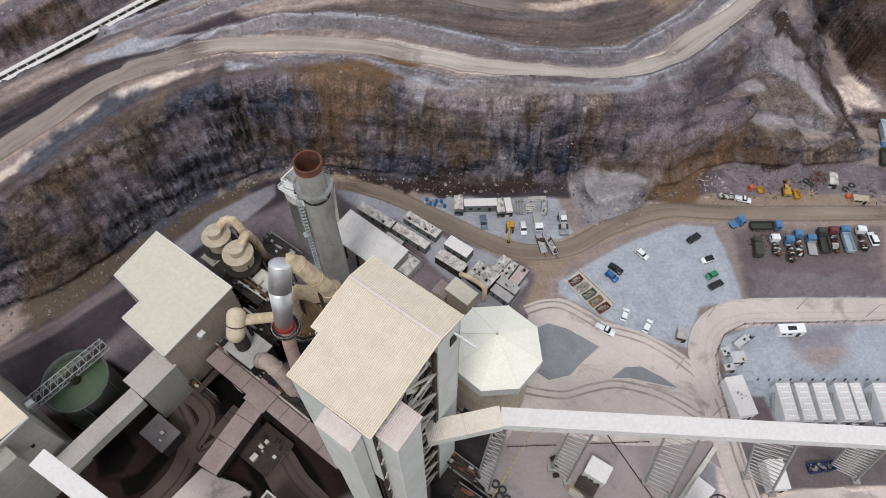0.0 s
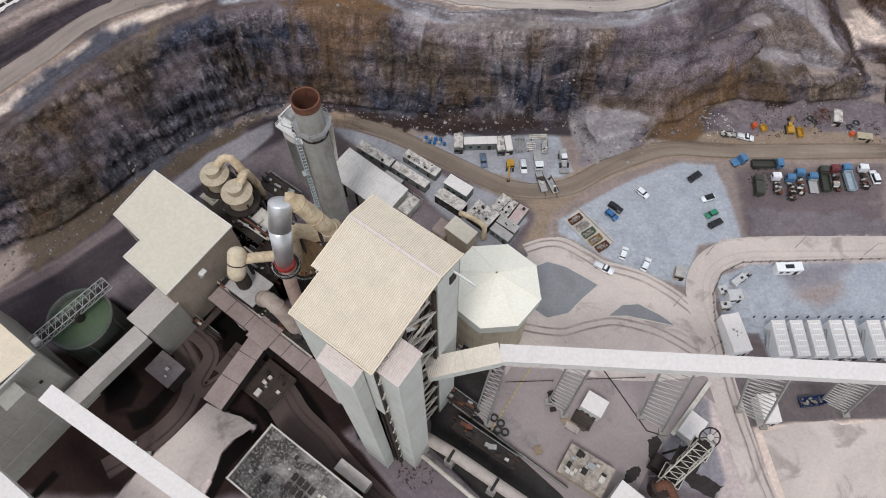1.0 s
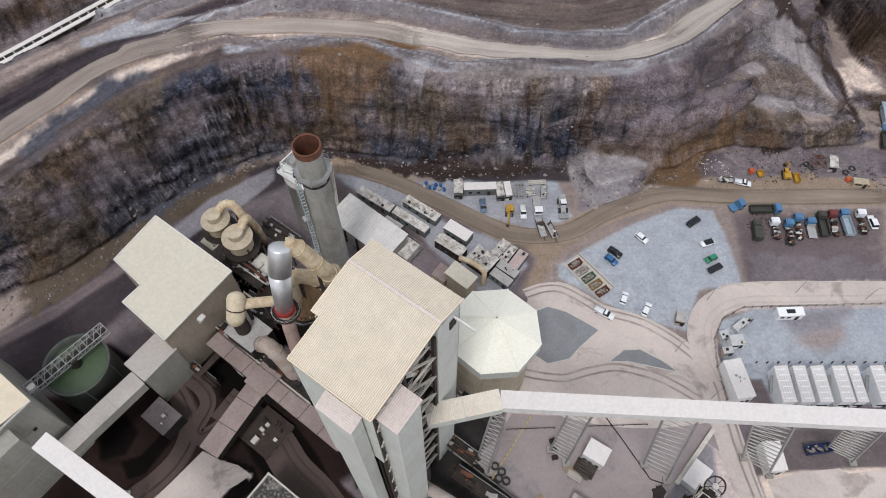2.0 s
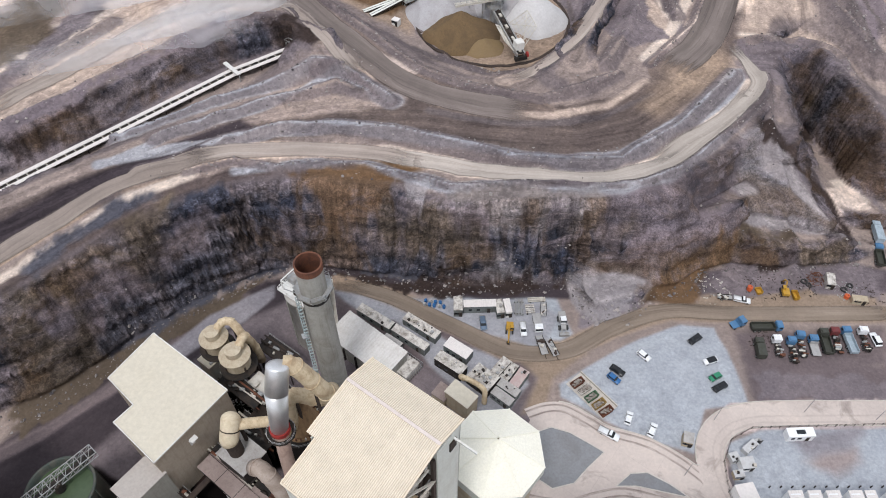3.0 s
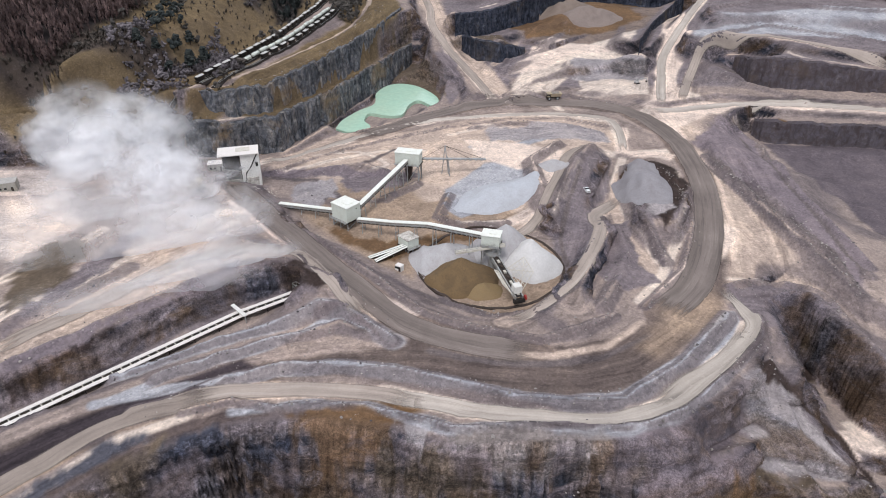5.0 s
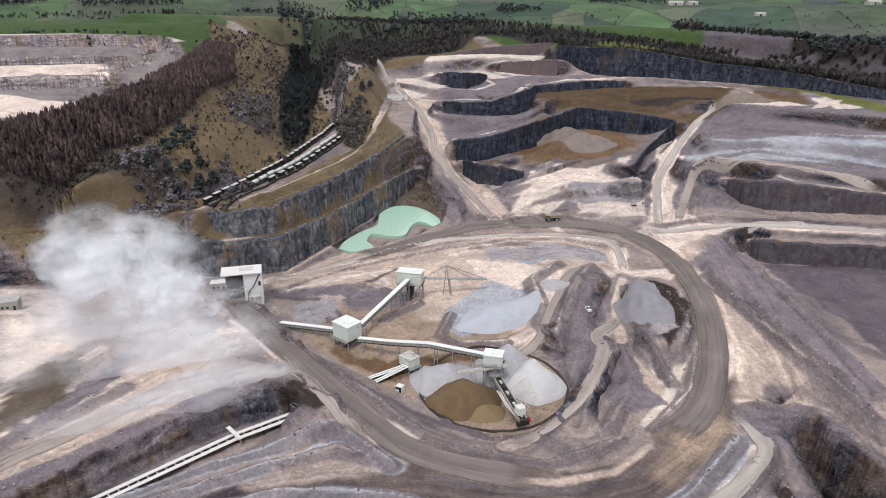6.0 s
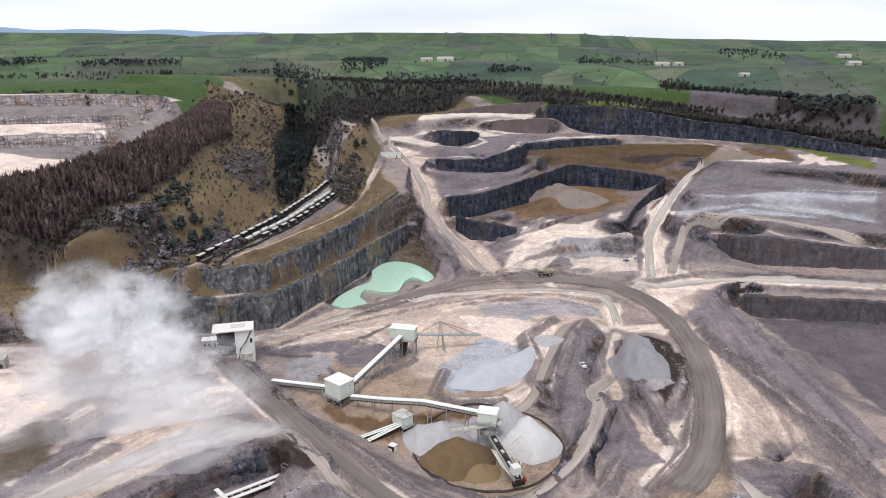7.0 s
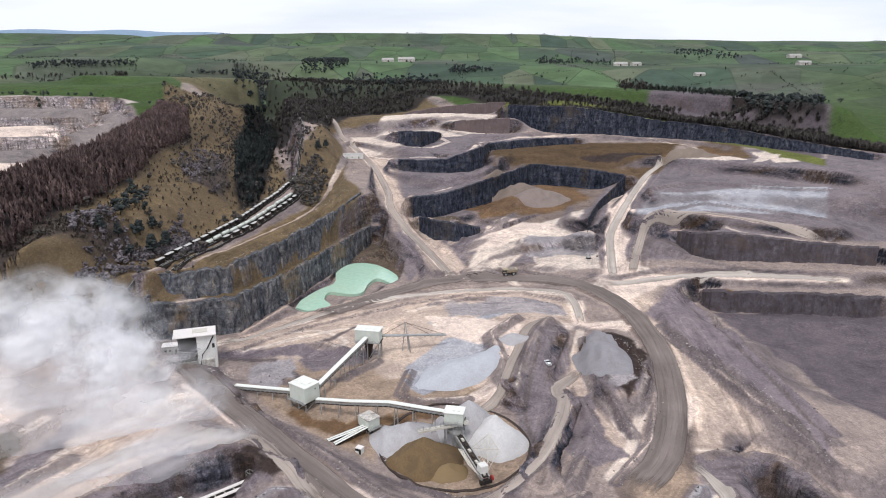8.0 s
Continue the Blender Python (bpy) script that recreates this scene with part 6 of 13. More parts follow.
# ---- the works: tall tower
MAUVEROOF = coat("dusty mauve roof", (0.15, 0.125, 0.128), (0.07, 0.055, 0.053), 0.6, 0.85, scale=0.2)
SHAFTROOF = coat("pale pinkish roof sheeting", (0.66, 0.575, 0.53), (0.52, 0.43, 0.38), 0.3, 0.75, scale=0.1)


def kiln_tower():
    t = thing("preheater_tower", "tall kiln preheater tower with cream corrugated roof and pale cladding", "tower", works(-10, 43))
    n, f, l, r = -11.5, 10.2, -8.5, 8.2
    ze, zr, zf = 80.0, 84.0, 82.4
    # roof: a long slope and a short one, with an inset at one corner
    bm = bmesh.new()
    zm = ze + (zr - ze) * (-4.5 - n) / (4.8 - n)
    sheet(bm, (l - 0.4, -4.5, zm), (r + 0.3, -4.5, zm), (r + 0.3, 4.8, zr), (l - 0.4, 4.8, zr), 0.64, 0.03)
    sheet(bm, (l + 1.2, n - 0.4, ze), (r + 0.3, n - 0.4, ze), (r + 0.3, -4.5, zm), (l + 1.2, -4.5, zm), 0.64, 0.03)
    part("roof", bm, ROOF_RIBBED, t)
    part("roof", sheet(bmesh.new(), (l - 0.4, 4.8, zr), (r + 0.3, 4.8, zr), (r + 0.3, f + 0.4, zf), (l - 0.4, f + 0.4, zf), 0.64, 0.03), ROOF_RIBBED, t)
    part("ridge_cap", girder(bmesh.new(), (l - 0.5, 4.8, zr + 0.12), (r + 0.4, 4.8, zr + 0.08), 0.5, 0.16), SHAFTROOF, t)
    bm = bmesh.new()
    for a, b in (((l - 0.45, -4.5, zm), (l - 0.45, 4.8, zr)), ((l - 0.45, 4.8, zr), (l - 0.45, f + 0.4, zf)), ((r + 0.35, n - 0.4, ze), (r + 0.35, 4.8, zr)), ((r + 0.35, 4.8, zr), (r + 0.35, f + 0.4, zf)), ((l + 1.1, n - 0.45, ze), (r + 0.3, n - 0.45, ze)), ((l + 1.15, n - 0.4, ze), (l + 1.15, -4.5, zm))):
        girder(bm, a, b, 0.22, 0.35)
    part("verge_trim", bm, ROOF_CREAM, t)
    part("wall", slab((l + 1.6) / 2 - 0.3, n + 0.1, 52, 8.2 - 0.2, 0.2, 55.6), CLAD, t)
    bm = bmesh.new()
    prism(bm, [(l + 1.5, n), (l + 1.7, n), (l + 1.7, -4.5), (l + 1.5, -4.5)], 30, ze - 0.15)
    prism(bm, [(l, -4.5), (l + 0.2, -4.5), (l + 0.2, f), (l, f)], 30, ze + 0.5)
    part("wall", bm, CLAD, t)
    part("wall", slab(0, f - 0.1, 55, 16.5, 0.2, 53), CLAD, t)
    part("wall", slab(4.3, n + 0.1, 66, 7.6, 0.2, 27), CLAD, t)
    part("corner_bay", prism(bmesh.new(), [(5.2, 4.4), (8.25, 4.4), (8.25, 10.25), (5.2, 10.25)], 0, 81.3), CLAD, t)
    part("hatch", slab(8.35, 8.2, 77.5, 0.25, 1.6, 2.6), DARKSTEEL, t)
    part("hoist_beam", girder(bmesh.new(), (8.0, 8.6, 79), (12.4, 8.6, 79), 0.3, 0.45), CLAD_WHITE, t)
    # open steel frame
    col = part("column", slab(0, 0, 39.5, 0.6, 0.6, 79), DUSTY, t)
    col.matrix_basis = pose(7.8, -11, 0)
    for x, y in ((7.8, -3.6), (7.8, 3.9), (0, -11), (-6.8, -11), (-8, 3.9), (-8, 9.6), (0, 9.6), (-8, -4)):
        again(col, pose(x, y, 0), t)
    for k in range(8):
        z = 8 + k * 9
        part("floor_deck", slab(-0.4, -0.6, z, 15.6, 20.6, 0.35), DUSTY, t)
        bm = bmesh.new()
        for y0, y1 in ((-11, -3.6), (-3.6, 3.9)):
            girder(bm, (8, y0, z + 0.4), (8, y1, z + 0.4), 0.3, 0.6)
        part("edge_beam", bm, PALESTEEL, t)
        bm = bmesh.new()
        beam(bm, (8.05, -11, z + 0.4), (8.05, -3.6, z + 9), 0.34)
        beam(bm, (8.05, -3.6, z + 0.4), (8.05, -11, z + 9), 0.34)
        beam(bm, (8.05, -3.6, z + 9), (8.05, 3.9, z + 0.4), 0.34)
        part("brace", bm, PALESTEEL, t)
        part("guard_rail", rail_run(bmesh.new(), [(7.4, -10.6, z), (7.4, 3.6, z)], 1.1, 2.4), STEEL, t)
    # vessels and slanting ducts inside the frame
    for x, y, z, r0 in ((3.2, -6.5, 64, 2.4), (3.4, -0.4, 52, 2.6), (2.8, -6.8, 40, 2.5), (3.2, 0, 28, 2.6)):
        bm = bmesh.new()
        lathe(bm, x, y, [(0.4, z - 9), (0.5, z - 8), (r0, z - 2.5), (r0, z + 3), (r0 * 0.5, z + 4.2), (0.0, z + 4.3)], 20)
        part("cyclone_vessel", bm, DUCT, t, round_over=True)
    for a, b in (((6.2, -9.5, 74), (6.6, 2.5, 60)), ((6.4, 2.0, 73), (6.2, -9, 55)), ((6.8, -8, 70), (6.8, 1, 77)), ((6.5, -9.6, 52), (6.3, 1, 38)), ((6.9, 3, 66), (6.9, -3, 76))):
        part("slanting_duct", pipe(bmesh.new(), [a, b], 0.55, 10), PALESTEEL, t, round_over=True)
    rng = random.Random(77)
    for k in range(64):
        z, y = rng.uniform(30, 74), rng.uniform(-10, 2.5)
        lean = rng.choice((-1, 1)) * rng.uniform(4, 9)
        part("feed_pipe", pipe(bmesh.new(), [(rng.uniform(5.8, 7.6), y, z), (rng.uniform(5.8, 7.6), min(3.4, max(-10.6, y + lean)), z + rng.uniform(3, 8))], rng.uniform(0.16, 0.34), 8), rng.choice((PALESTEEL, DUCT, PALESTEEL, DUSTY)), t, round_over=True)
    # two lift and stair shafts on the front
    for u0, u1, v0, v1, z in ((-0.3, 6.2, -14.2, -11.7, 76.0), (7.3, 11.7, -10.2, -4.6, 76.0)):
        s = part("stair_shaft", prism(bmesh.new(), [(u0, v0), (u1, v0), (u1, v1), (u0, v1)], 0, z), CLAD, t, "pale clad stair shaft")
        bm = bmesh.new()
        if u0 < 0:
            sheet(bm, (u1 + 0.3, v0 - 0.3, z + 0.1), (u1 + 0.3, v1, z + 1.3), (u0 - 0.3, v1, z + 1.3), (u0 - 0.3, v0 - 0.3, z + 0.1), 0.34, 0.07)
        else:
            sheet(bm, (u0 - 0.3, v0 - 0.3, z + 0.25), (u1 + 0.3, v0 - 0.3, z + 0.25), (u1 + 0.3, v1 + 0.3, z + 1.1), (u0 - 0.3, v1 + 0.3, z + 1.1), 0.34, 0.07)
        part("shaft_roof", bm, SHAFTROOF, t)
        part("corner_trim", slab(u1 + 0.02, v0 - 0.02, z / 2, 0.14, 0.14, z - 0.2), CLAD_WHITE, t)
    bm = bmesh.new()
    for k in range(24):
        z = 3 + k * 3
        beam(bm, (6.75, -11.2, z), (6.75, -9.9, z), 0.25)
        beam(bm, (6.75, -11.2, z), (6.75, -9.9, z + 3), 0.14)
    beam(bm, (6.75, -11.3, 0), (6.75, -11.3, 77), 0.3)
    beam(bm, (6.75, -9.8, 0), (6.75, -9.8, 77), 0.3)
    part("lattice", bm, DARKSTEEL, t)
    return t


def chimney():
    t = thing("chimney", "tall grey concrete chimney with rusty rim, caged ladder and gallery", "chimney", pose(-29, 93.7, 0))
    bm = bmesh.new()
    lathe(bm, 0, 0, [(3.5, -0.3), (3.45, 0), (3.1, 50), (3.0, 58.7)], 40)
    part("shaft", bm, CONCRETE, t, round_over=True)
    bm = bmesh.new()
    lathe(bm, 0, 0, [(3.1, 48.0), (3.35, 48.05), (3.35, 48.5), (3.1, 48.6)], 40)
    part("band", bm, DARKSTEEL, t, round_over=True)
    bm = bmesh.new()
    lathe(bm, 0, 0, [(3.02, 58.0), (3.16, 58.1), (3.16, 60.0), (2.8, 60.0), (2.75, 59), (2.75, 44), (0.01, 44)], 40)
    part("rusty_rim", bm, RUST, t, "rust-stained steel rim with sooty throat")
    bm = bmesh.new()
    lathe(bm, 0, 0, [(3.3, 51.0), (4.5, 51.0), (4.5, 51.18), (3.3, 51.18)], 8)
    part("gallery_deck", bm, STEEL, t)
    bm = bmesh.new()
    ring = [(4.5 * math.cos(k * math.pi / 4), 4.5 * math.sin(k * math.pi / 4), 51.2) for k in range(9)]
    rail_run(bm, ring, 1.3, 1.9, 0.06)
    part("gallery_rail", bm, STEEL, t)
    for k in range(8):
        a = k * math.pi / 4
        part("bracket", beam(bmesh.new(), (3.3 * math.cos(a), 3.3 * math.sin(a), 48.8), (4.7 * math.cos(a), 4.7 * math.sin(a), 51), 0.18), STEEL, t)
    # ladder with safety hoops down the near left flank
    bm = bmesh.new()
    a = radians(205)
    c, s = math.cos(a), math.sin(a)
    for off in (-0.35, 0.35):
        beam(bm, (3.9 * c - off * s, 3.9 * s + off * c, 4), (3.55 * c - off * s, 3.55 * s + off * c, 51), 0.12)
    for k in range(94):
        z = 4 + k * 0.5
        r = 3.92 - 0.37 * (z - 4) / 47
        beam(bm, (r * c + 0.35 * s, r * s - 0.35 * c, z), (r * c - 0.35 * s, r * s + 0.35 * c, z), 0.07)
    part("ladder", bm, PALESTEEL, t)
    bm = bmesh.new()
    for k in range(33):
        z = 6 + k * 1.35
        r = 3.92 - 0.37 * (z - 4) / 47
        pts = []
        for j in range(7):
            b = math.pi * j / 6
            pts.append((r * c + 1.0 * math.sin(b) * c + 0.6 * math.cos(b) * s, r * s + 1.0 * math.sin(b) * s - 0.6 * math.cos(b) * c, z))
        for p, q in zip(pts, pts[1:]):
            beam(bm, p, q, 0.17)
    for j in (1, 3, 5):
        b = math.pi * j / 6
        lo = (3.9 * c + math.sin(b) * c + 0.6 * math.cos(b) * s, 3.9 * s + math.sin(b) * s - 0.6 * math.cos(b) * c, 6)
        hi = (3.55 * c + math.sin(b) * c + 0.6 * math.cos(b) * s, 3.55 * s + math.sin(b) * s - 0.6 * math.cos(b) * c, 50)
        beam(bm, lo, hi, 0.1)
    part("ladder_cage", bm, coat("galvanised cage", (0.44, 0.52, 0.52), (0.3, 0.32, 0.32), 0.4, 0.5, 0.3, scale=0.4), t, "galvanised steel ladder cage")
    for k in (18, 34):
        part("rest_platform", slab(4.6 * c, 4.6 * s, k, 1.6, 1.6, 0.12, 25), STEEL, t)
    return t


def silo():
    t = thing("storage_silo", "round pale concrete silo with white steel headframe beside the chimney", "silo", pose(-37.4, 114.1, 0))
    h, r = 22.9, 6.0
    bm = bmesh.new()
    lathe(bm, 0, 0, [(r, -0.2), (r, h - 1.0), (r + 0.2, h - 0.9), (r + 0.2, h - 0.1), (r - 0.2, h), (0.01, h + 0.5)], 40)
    part("drum", bm, coat("silo concrete", (0.42, 0.40, 0.37), (0.24, 0.21, 0.18), 0.6, 0.85, scale=0.25), t, round_over=True)
    for k in range(10):
        a = k * math.pi / 5
        part("pilaster", beam(bmesh.new(), ((r + 0.12) * math.cos(a), (r + 0.12) * math.sin(a), 0), ((r + 0.12) * math.cos(a), (r + 0.12) * math.sin(a), h - 1.0), 0.4), CONCRETE, t)
    part("roof_deck", slab(-0.4, 0, h + 0.75, 10.6, 10.0, 0.3, -36), CLAD_WHITE, t)
    part("head_house", slab(2.2, 1.6, h + 2.2, 4.6, 3.6, 2.6, -36), PALESTEEL, t)
    part("filter_box", slab(-3.4, 1.8, h + 1.9, 2.6, 2.2, 2.0, -36), STEEL, t)
    part("fan_cowl", cyl(bmesh.new(), -2.2, -2.2, h + 0.9, h + 2.0, 0.9, 0.75, 16), DARKSTEEL, t)
    corners = [(-0.4 + p * math.cos(radians(-36)) - q * math.sin(radians(-36)), p * math.sin(radians(-36)) + q * math.cos(radians(-36))) for p, q in ((-5.2, -4.9), (5.2, -4.9), (5.2, 4.9), (-5.2, 4.9))]
    for p, q in zip(corners, corners[1:] + corners[:1]):
        part("roof_rail", rail_run(bmesh.new(), [(*p, h + 0.9), (*q, h + 0.9)], 1.1, 1.6, 0.06), CLAD_WHITE, t)
        part("headframe_beam", beam(bmesh.new(), (p[0] * 0.8, p[1] * 0.8, h + 4.6), (q[0] * 0.8, q[1] * 0.8, h + 4.6), 0.3), CLAD_WHITE, t)
        part("headframe_post", beam(bmesh.new(), (p[0] * 0.8, p[1] * 0.8, h + 0.9), (p[0] * 0.8, p[1] * 0.8, h + 4.6), 0.3), CLAD_WHITE, t)
        part("headframe_brace", beam(bmesh.new(), (p[0] * 0.8, p[1] * 0.8, h + 0.9), (q[0] * 0.8, q[1] * 0.8, h + 4.5), 0.18), STEEL, t)
    part("stair_flight", girder(bmesh.new(), (r + 0.6, -2.5, 0.2), (r + 0.4, 3, h), 1.2, 0.4), PALESTEEL, t)
    return t


OCTROOF = coat("creamy white roof sheeting", (0.90, 0.873, 0.755), (0.78, 0.735, 0.60), 0.25, 0.6, scale=0.15)


def octagon_store():
    t = thing("octagonal_store", "white octagonal roofed storage silo on a tan drum", "silo", pose(12, 64.4, 0, 0, 0, 4))
    R, z0, z1 = 11.2, 28.8, 36
    part("drum", cyl(bmesh.new(), 0, 0, -0.2, 25.6, 9.4, 9.4, 40), coat("tan drum wall", (0.50, 0.43, 0.32), (0.30, 0.22, 0.14), 0.5, 0.85, scale=0.2), t)
    corners = [(R * math.cos(k * math.pi / 4 + math.pi / 8), R * math.sin(k * math.pi / 4 + math.pi / 8)) for k in range(8)]
    for k in range(8):
        a, b = corners[k], corners[(k + 1) % 8]
        bm = bmesh.new()
        q = [(a[0], a[1], z0), (b[0], b[1], z0), (b[0] * 0.02, b[1] * 0.02, z1), (a[0] * 0.02, a[1] * 0.02, z1)]
        hi, lo = [bm.verts.new(p) for p in q], [bm.verts.new((p[0] * 0.99, p[1] * 0.99, p[2] - 0.25)) for p in q]
        bm.faces.new(hi)
        bm.faces.new(lo[::-1])
        for j in range(4):
            bm.faces.new((hi[j], lo[j], lo[(j + 1) % 4], hi[(j + 1) % 4]))
        bmesh.ops.recalc_face_normals(bm, faces=bm.faces)
        part("roof_panel", bm, OCTROOF, t)
        part("hip_cap", girder(bmesh.new(), (a[0], a[1], z0 + 0.12), (a[0] * 0.03, a[1] * 0.03, z1 + 0.14), 0.3, 0.12), OCTROOF, t)
        m = ((a[0] + b[0]) / 2 * 0.985, (a[1] + b[1]) / 2 * 0.985)
        L = math.hypot(a[0] - b[0], a[1] - b[1])
        part("fascia", slab(m[0], m[1], 27.0, 0.2, L * 0.985, 3.6, math.degrees(math.atan2(m[1], m[0]))), CLAD, t)
    part("eaves_soffit", prism(bmesh.new(), [(x * 0.97, y * 0.97) for x, y in corners], 25.2, 25.5), DUSTY, t)
    return t


def box_house():
    t = thing("mill_building", "large blank mill building with pale tan flat roof", "building", works(-67, 83))
    o = [(-18.8, 9.0), (8.6, 9.0), (8.6, -13.6), (-6.2, -13.6), (-6.2, -8.0), (-18.8, -8.0)]
    # corners in the grid of the works
    def loc(x, y):
        dx, dy = x + 67, y - 83
        return dx * 0.8039 - dy * 0.5948, dx * 0.5948 + dy * 0.8039
    o = [loc(*p) for p in ((-75.4, 99.4), (-53.3, 83.1), (-66.3, 64.8), (-78.4, 74.7), (-75.0, 79.2), (-83.2, 86.4))][::-1]
    part("wall", prism(bmesh.new(), o, -0.2, 22.4), coat("tan mill cladding", (0.40, 0.335, 0.265), (0.22, 0.17, 0.125), 0.55, 0.75, scale=0.1), t)
    c = (sum(p[0] for p in o) / 6, sum(p[1] for p in o) / 6)
    part("roof", prism(bmesh.new(), [(c[0] + (x - c[0]) * 1.02, c[1] + (y - c[1]) * 1.02) for x, y in o], 22.4, 22.85), ROOF_TAN, t)
    bm = bmesh.new()
    for k in range(6):
        a, b = o[k], o[(k + 1) % 6]
        a = (c[0] + (a[0] - c[0]) * 1.017, c[1] + (a[1] - c[1]) * 1.017)
        b = (c[0] + (b[0] - c[0]) * 1.017, c[1] + (b[1] - c[1]) * 1.017)
        girder(bm, (*a, 22.95), (*b, 22.95), 0.2, 0.22)
    part("parapet", bm, CLAD_WHITE, t)
    d = loc(-60.6, 72.0)
    part("loading_door", slab(d[0] + 0.2, d[1], 18.0, 0.3, 1.2, 2.2), CLAD_WHITE, t)
    part("door_canopy", slab(d[0] + 0.7, d[1] + 0.5, 19.4, 1.4, 1.8, 0.15), CLAD_WHITE, t)
    part("plinth_walkway", slab(*[a + b for a, b in zip(loc(-57.4, 71.6), (1.3, 0))], 5.6, 1.6, 22, 0.3), DUSTY, t)
    return t


def thickener():
    t = thing("thickener_tank", "round dark tank of pale green water under a steel truss bridge", "tank", pose(-87.3, 59.6, 0))
    bm = bmesh.new()
    lathe(bm, 0, 0, [(7.4, -0.2), (7.6, 19.6), (7.9, 19.7), (7.9, 20.1), (7.3, 20.1), (7.3, 18.6), (6.9, 18.4), (6.9, 0)], 48)
    part("wall", bm, TANKWALL, t, round_over=True)
    part("water", cyl(bmesh.new(), 0, 0, 17.9, 18.3, 7.25, 7.25, 48), GREENWATER, t, "still pale green water")
    a, b = Vector((-8.6, -7.0, 20.4)), Vector((5.4, 8.8, 20.4))
    side = Vector((-(b - a).y, (b - a).x, 0)).normalized() * 1.5
    bm = bmesh.new()
    n = 11
    for s in (-1, 1):
        for h in (0, 1.7):
            beam(bm, a + side * s + Vector((0, 0, h)), b + side * s + Vector((0, 0, h)), 0.2)
        for k in range(n):
            p, q = a.lerp(b, k / n) + side * s, a.lerp(b, (k + 1) / n) + side * s
            beam(bm, p, p + Vector((0, 0, 1.7)), 0.15)
            beam(bm, p, q + Vector((0, 0, 1.7)), 0.13)
    for k in range(n + 1):
        p = a.lerp(b, k / n)
        for h in (0, 1.7):
            beam(bm, p - side + Vector((0, 0, h)), p + side + Vector((0, 0, h)), 0.14)
        if k < n:
            q = a.lerp(b, (k + 1) / n)
            beam(bm, p - side + Vector((0, 0, 1.7)), q + side + Vector((0, 0, 1.7)), 0.1)
    part("truss_bridge", bm, STEEL, t, "grey lattice truss bridge")
    part("walkway", girder(bmesh.new(), a + Vector((0, 0, 0.1)), b + Vector((0, 0, 0.1)), 1.6, 0.1), DARKSTEEL, t)
    part("drive_head", cyl(bmesh.new(), -0.6, 0.6, 18.6, 21.2, 1.3, 1.0, 16), DARKSTEEL, t)
    part("control_cabin", slab(-7.6, -6.4, 21.6, 1.6, 1.4, 1.8, 48), CLAD_WHITE, t)
    bm = bmesh.new()
    for k in range(6):
        an = k * math.pi / 3
        beam(bm, (7.6 * math.cos(an), 7.6 * math.sin(an), 0), (7.75 * math.cos(an), 7.75 * math.sin(an), 19.5), 0.3)
    part("stiffener", bm, TANKWALL, t)
    return t


def gallery(name, label, a, b, w, h, wall, roof, ribs=0.0, group="conveyor galleries", cap=True):
    """An enclosed conveyor gallery between two points of its floor's centre line."""
    a, b = Vector(a), Vector(b)
    t = thing(name, label, "conveyor", Matrix.Translation(((a.x + b.x) / 2, (a.y + b.y) / 2, min(a.z, b.z))), group)
    o = Vector(t.matrix_basis.translation)
    up = Vector((0, 0, h / 2))
    part("housing", girder(bmesh.new(), a - o + up, b - o + up, w, h), wall, t)
    bm = bmesh.new()
    d = (b - a).normalized()
    side = Vector((-d.y, d.x, 0)).normalized() * (w / 2 + 0.15)
    p, q = a - o + Vector((0, 0, h + 0.04)) - d * 0.1, b - o + Vector((0, 0, h + 0.04)) + d * 0.1
    if ribs:
        sheet(bm, p - side, q - side, q + side, p + side, ribs, 0.06)
    else:
        girder(bm, p + Vector((0, 0, 0.06)), q + Vector((0, 0, 0.06)), w + 0.3, 0.12)
    part("roof", bm, roof, t)
    n = max(2, int((b - a).length / 6))
    for k in range(1, n):
        c = (a - o).lerp(b - o, k / n) + Vector((0, 0, h + 0.15))
        if cap:
            part("roof_joint", girder(bmesh.new(), c - d * 0.07 , c + d * 0.07, w + 0.34, 0.06), wall, t)
    part("floor_beam", girder(bmesh.new(), a - o - Vector((0, 0, 0.25)), b - o - Vector((0, 0, 0.25)), w * 0.9, 0.5), DARKSTEEL, t)
    return t


def trestle(top_a, top_b, foot_a, foot_b, steps=14, mat=None):
    mat = mat or STEEL
    ta, tb, fa, fb = (Vector(p) for p in (top_a, top_b, foot_a, foot_b))
    o = (fa + fb) / 2
    t = thing("gallery_trestle", "laced grey steel trestle leg carrying the conveyor gallery", "trestle", Matrix.Translation(o), "gallery trestles")
    for f, p in ((fa, ta), (fb, tb)):
        part("leg", beam(bmesh.new(), f - o, p - o, 0.42), mat, t)
        part("foot_block", slab(*(f - o)[:2], 0.35, 1.8, 1.8, 0.9), CONCRETE, t)
    for k in range(1, steps + 1):
        p, q = fa.lerp(ta, k / steps) - o, fb.lerp(tb, k / steps) - o
        p0, q0 = fa.lerp(ta, (k - 1) / steps) - o, fb.lerp(tb, (k - 1) / steps) - o
        part("strut", beam(bmesh.new(), p, q, 0.15), STEEL, t)
        part("lacing", beam(bmesh.new(), p0, q, 0.14), PALESTEEL, t)
    return t


kiln_tower()
chimney()
silo()
octagon_store()
box_house()
thickener()
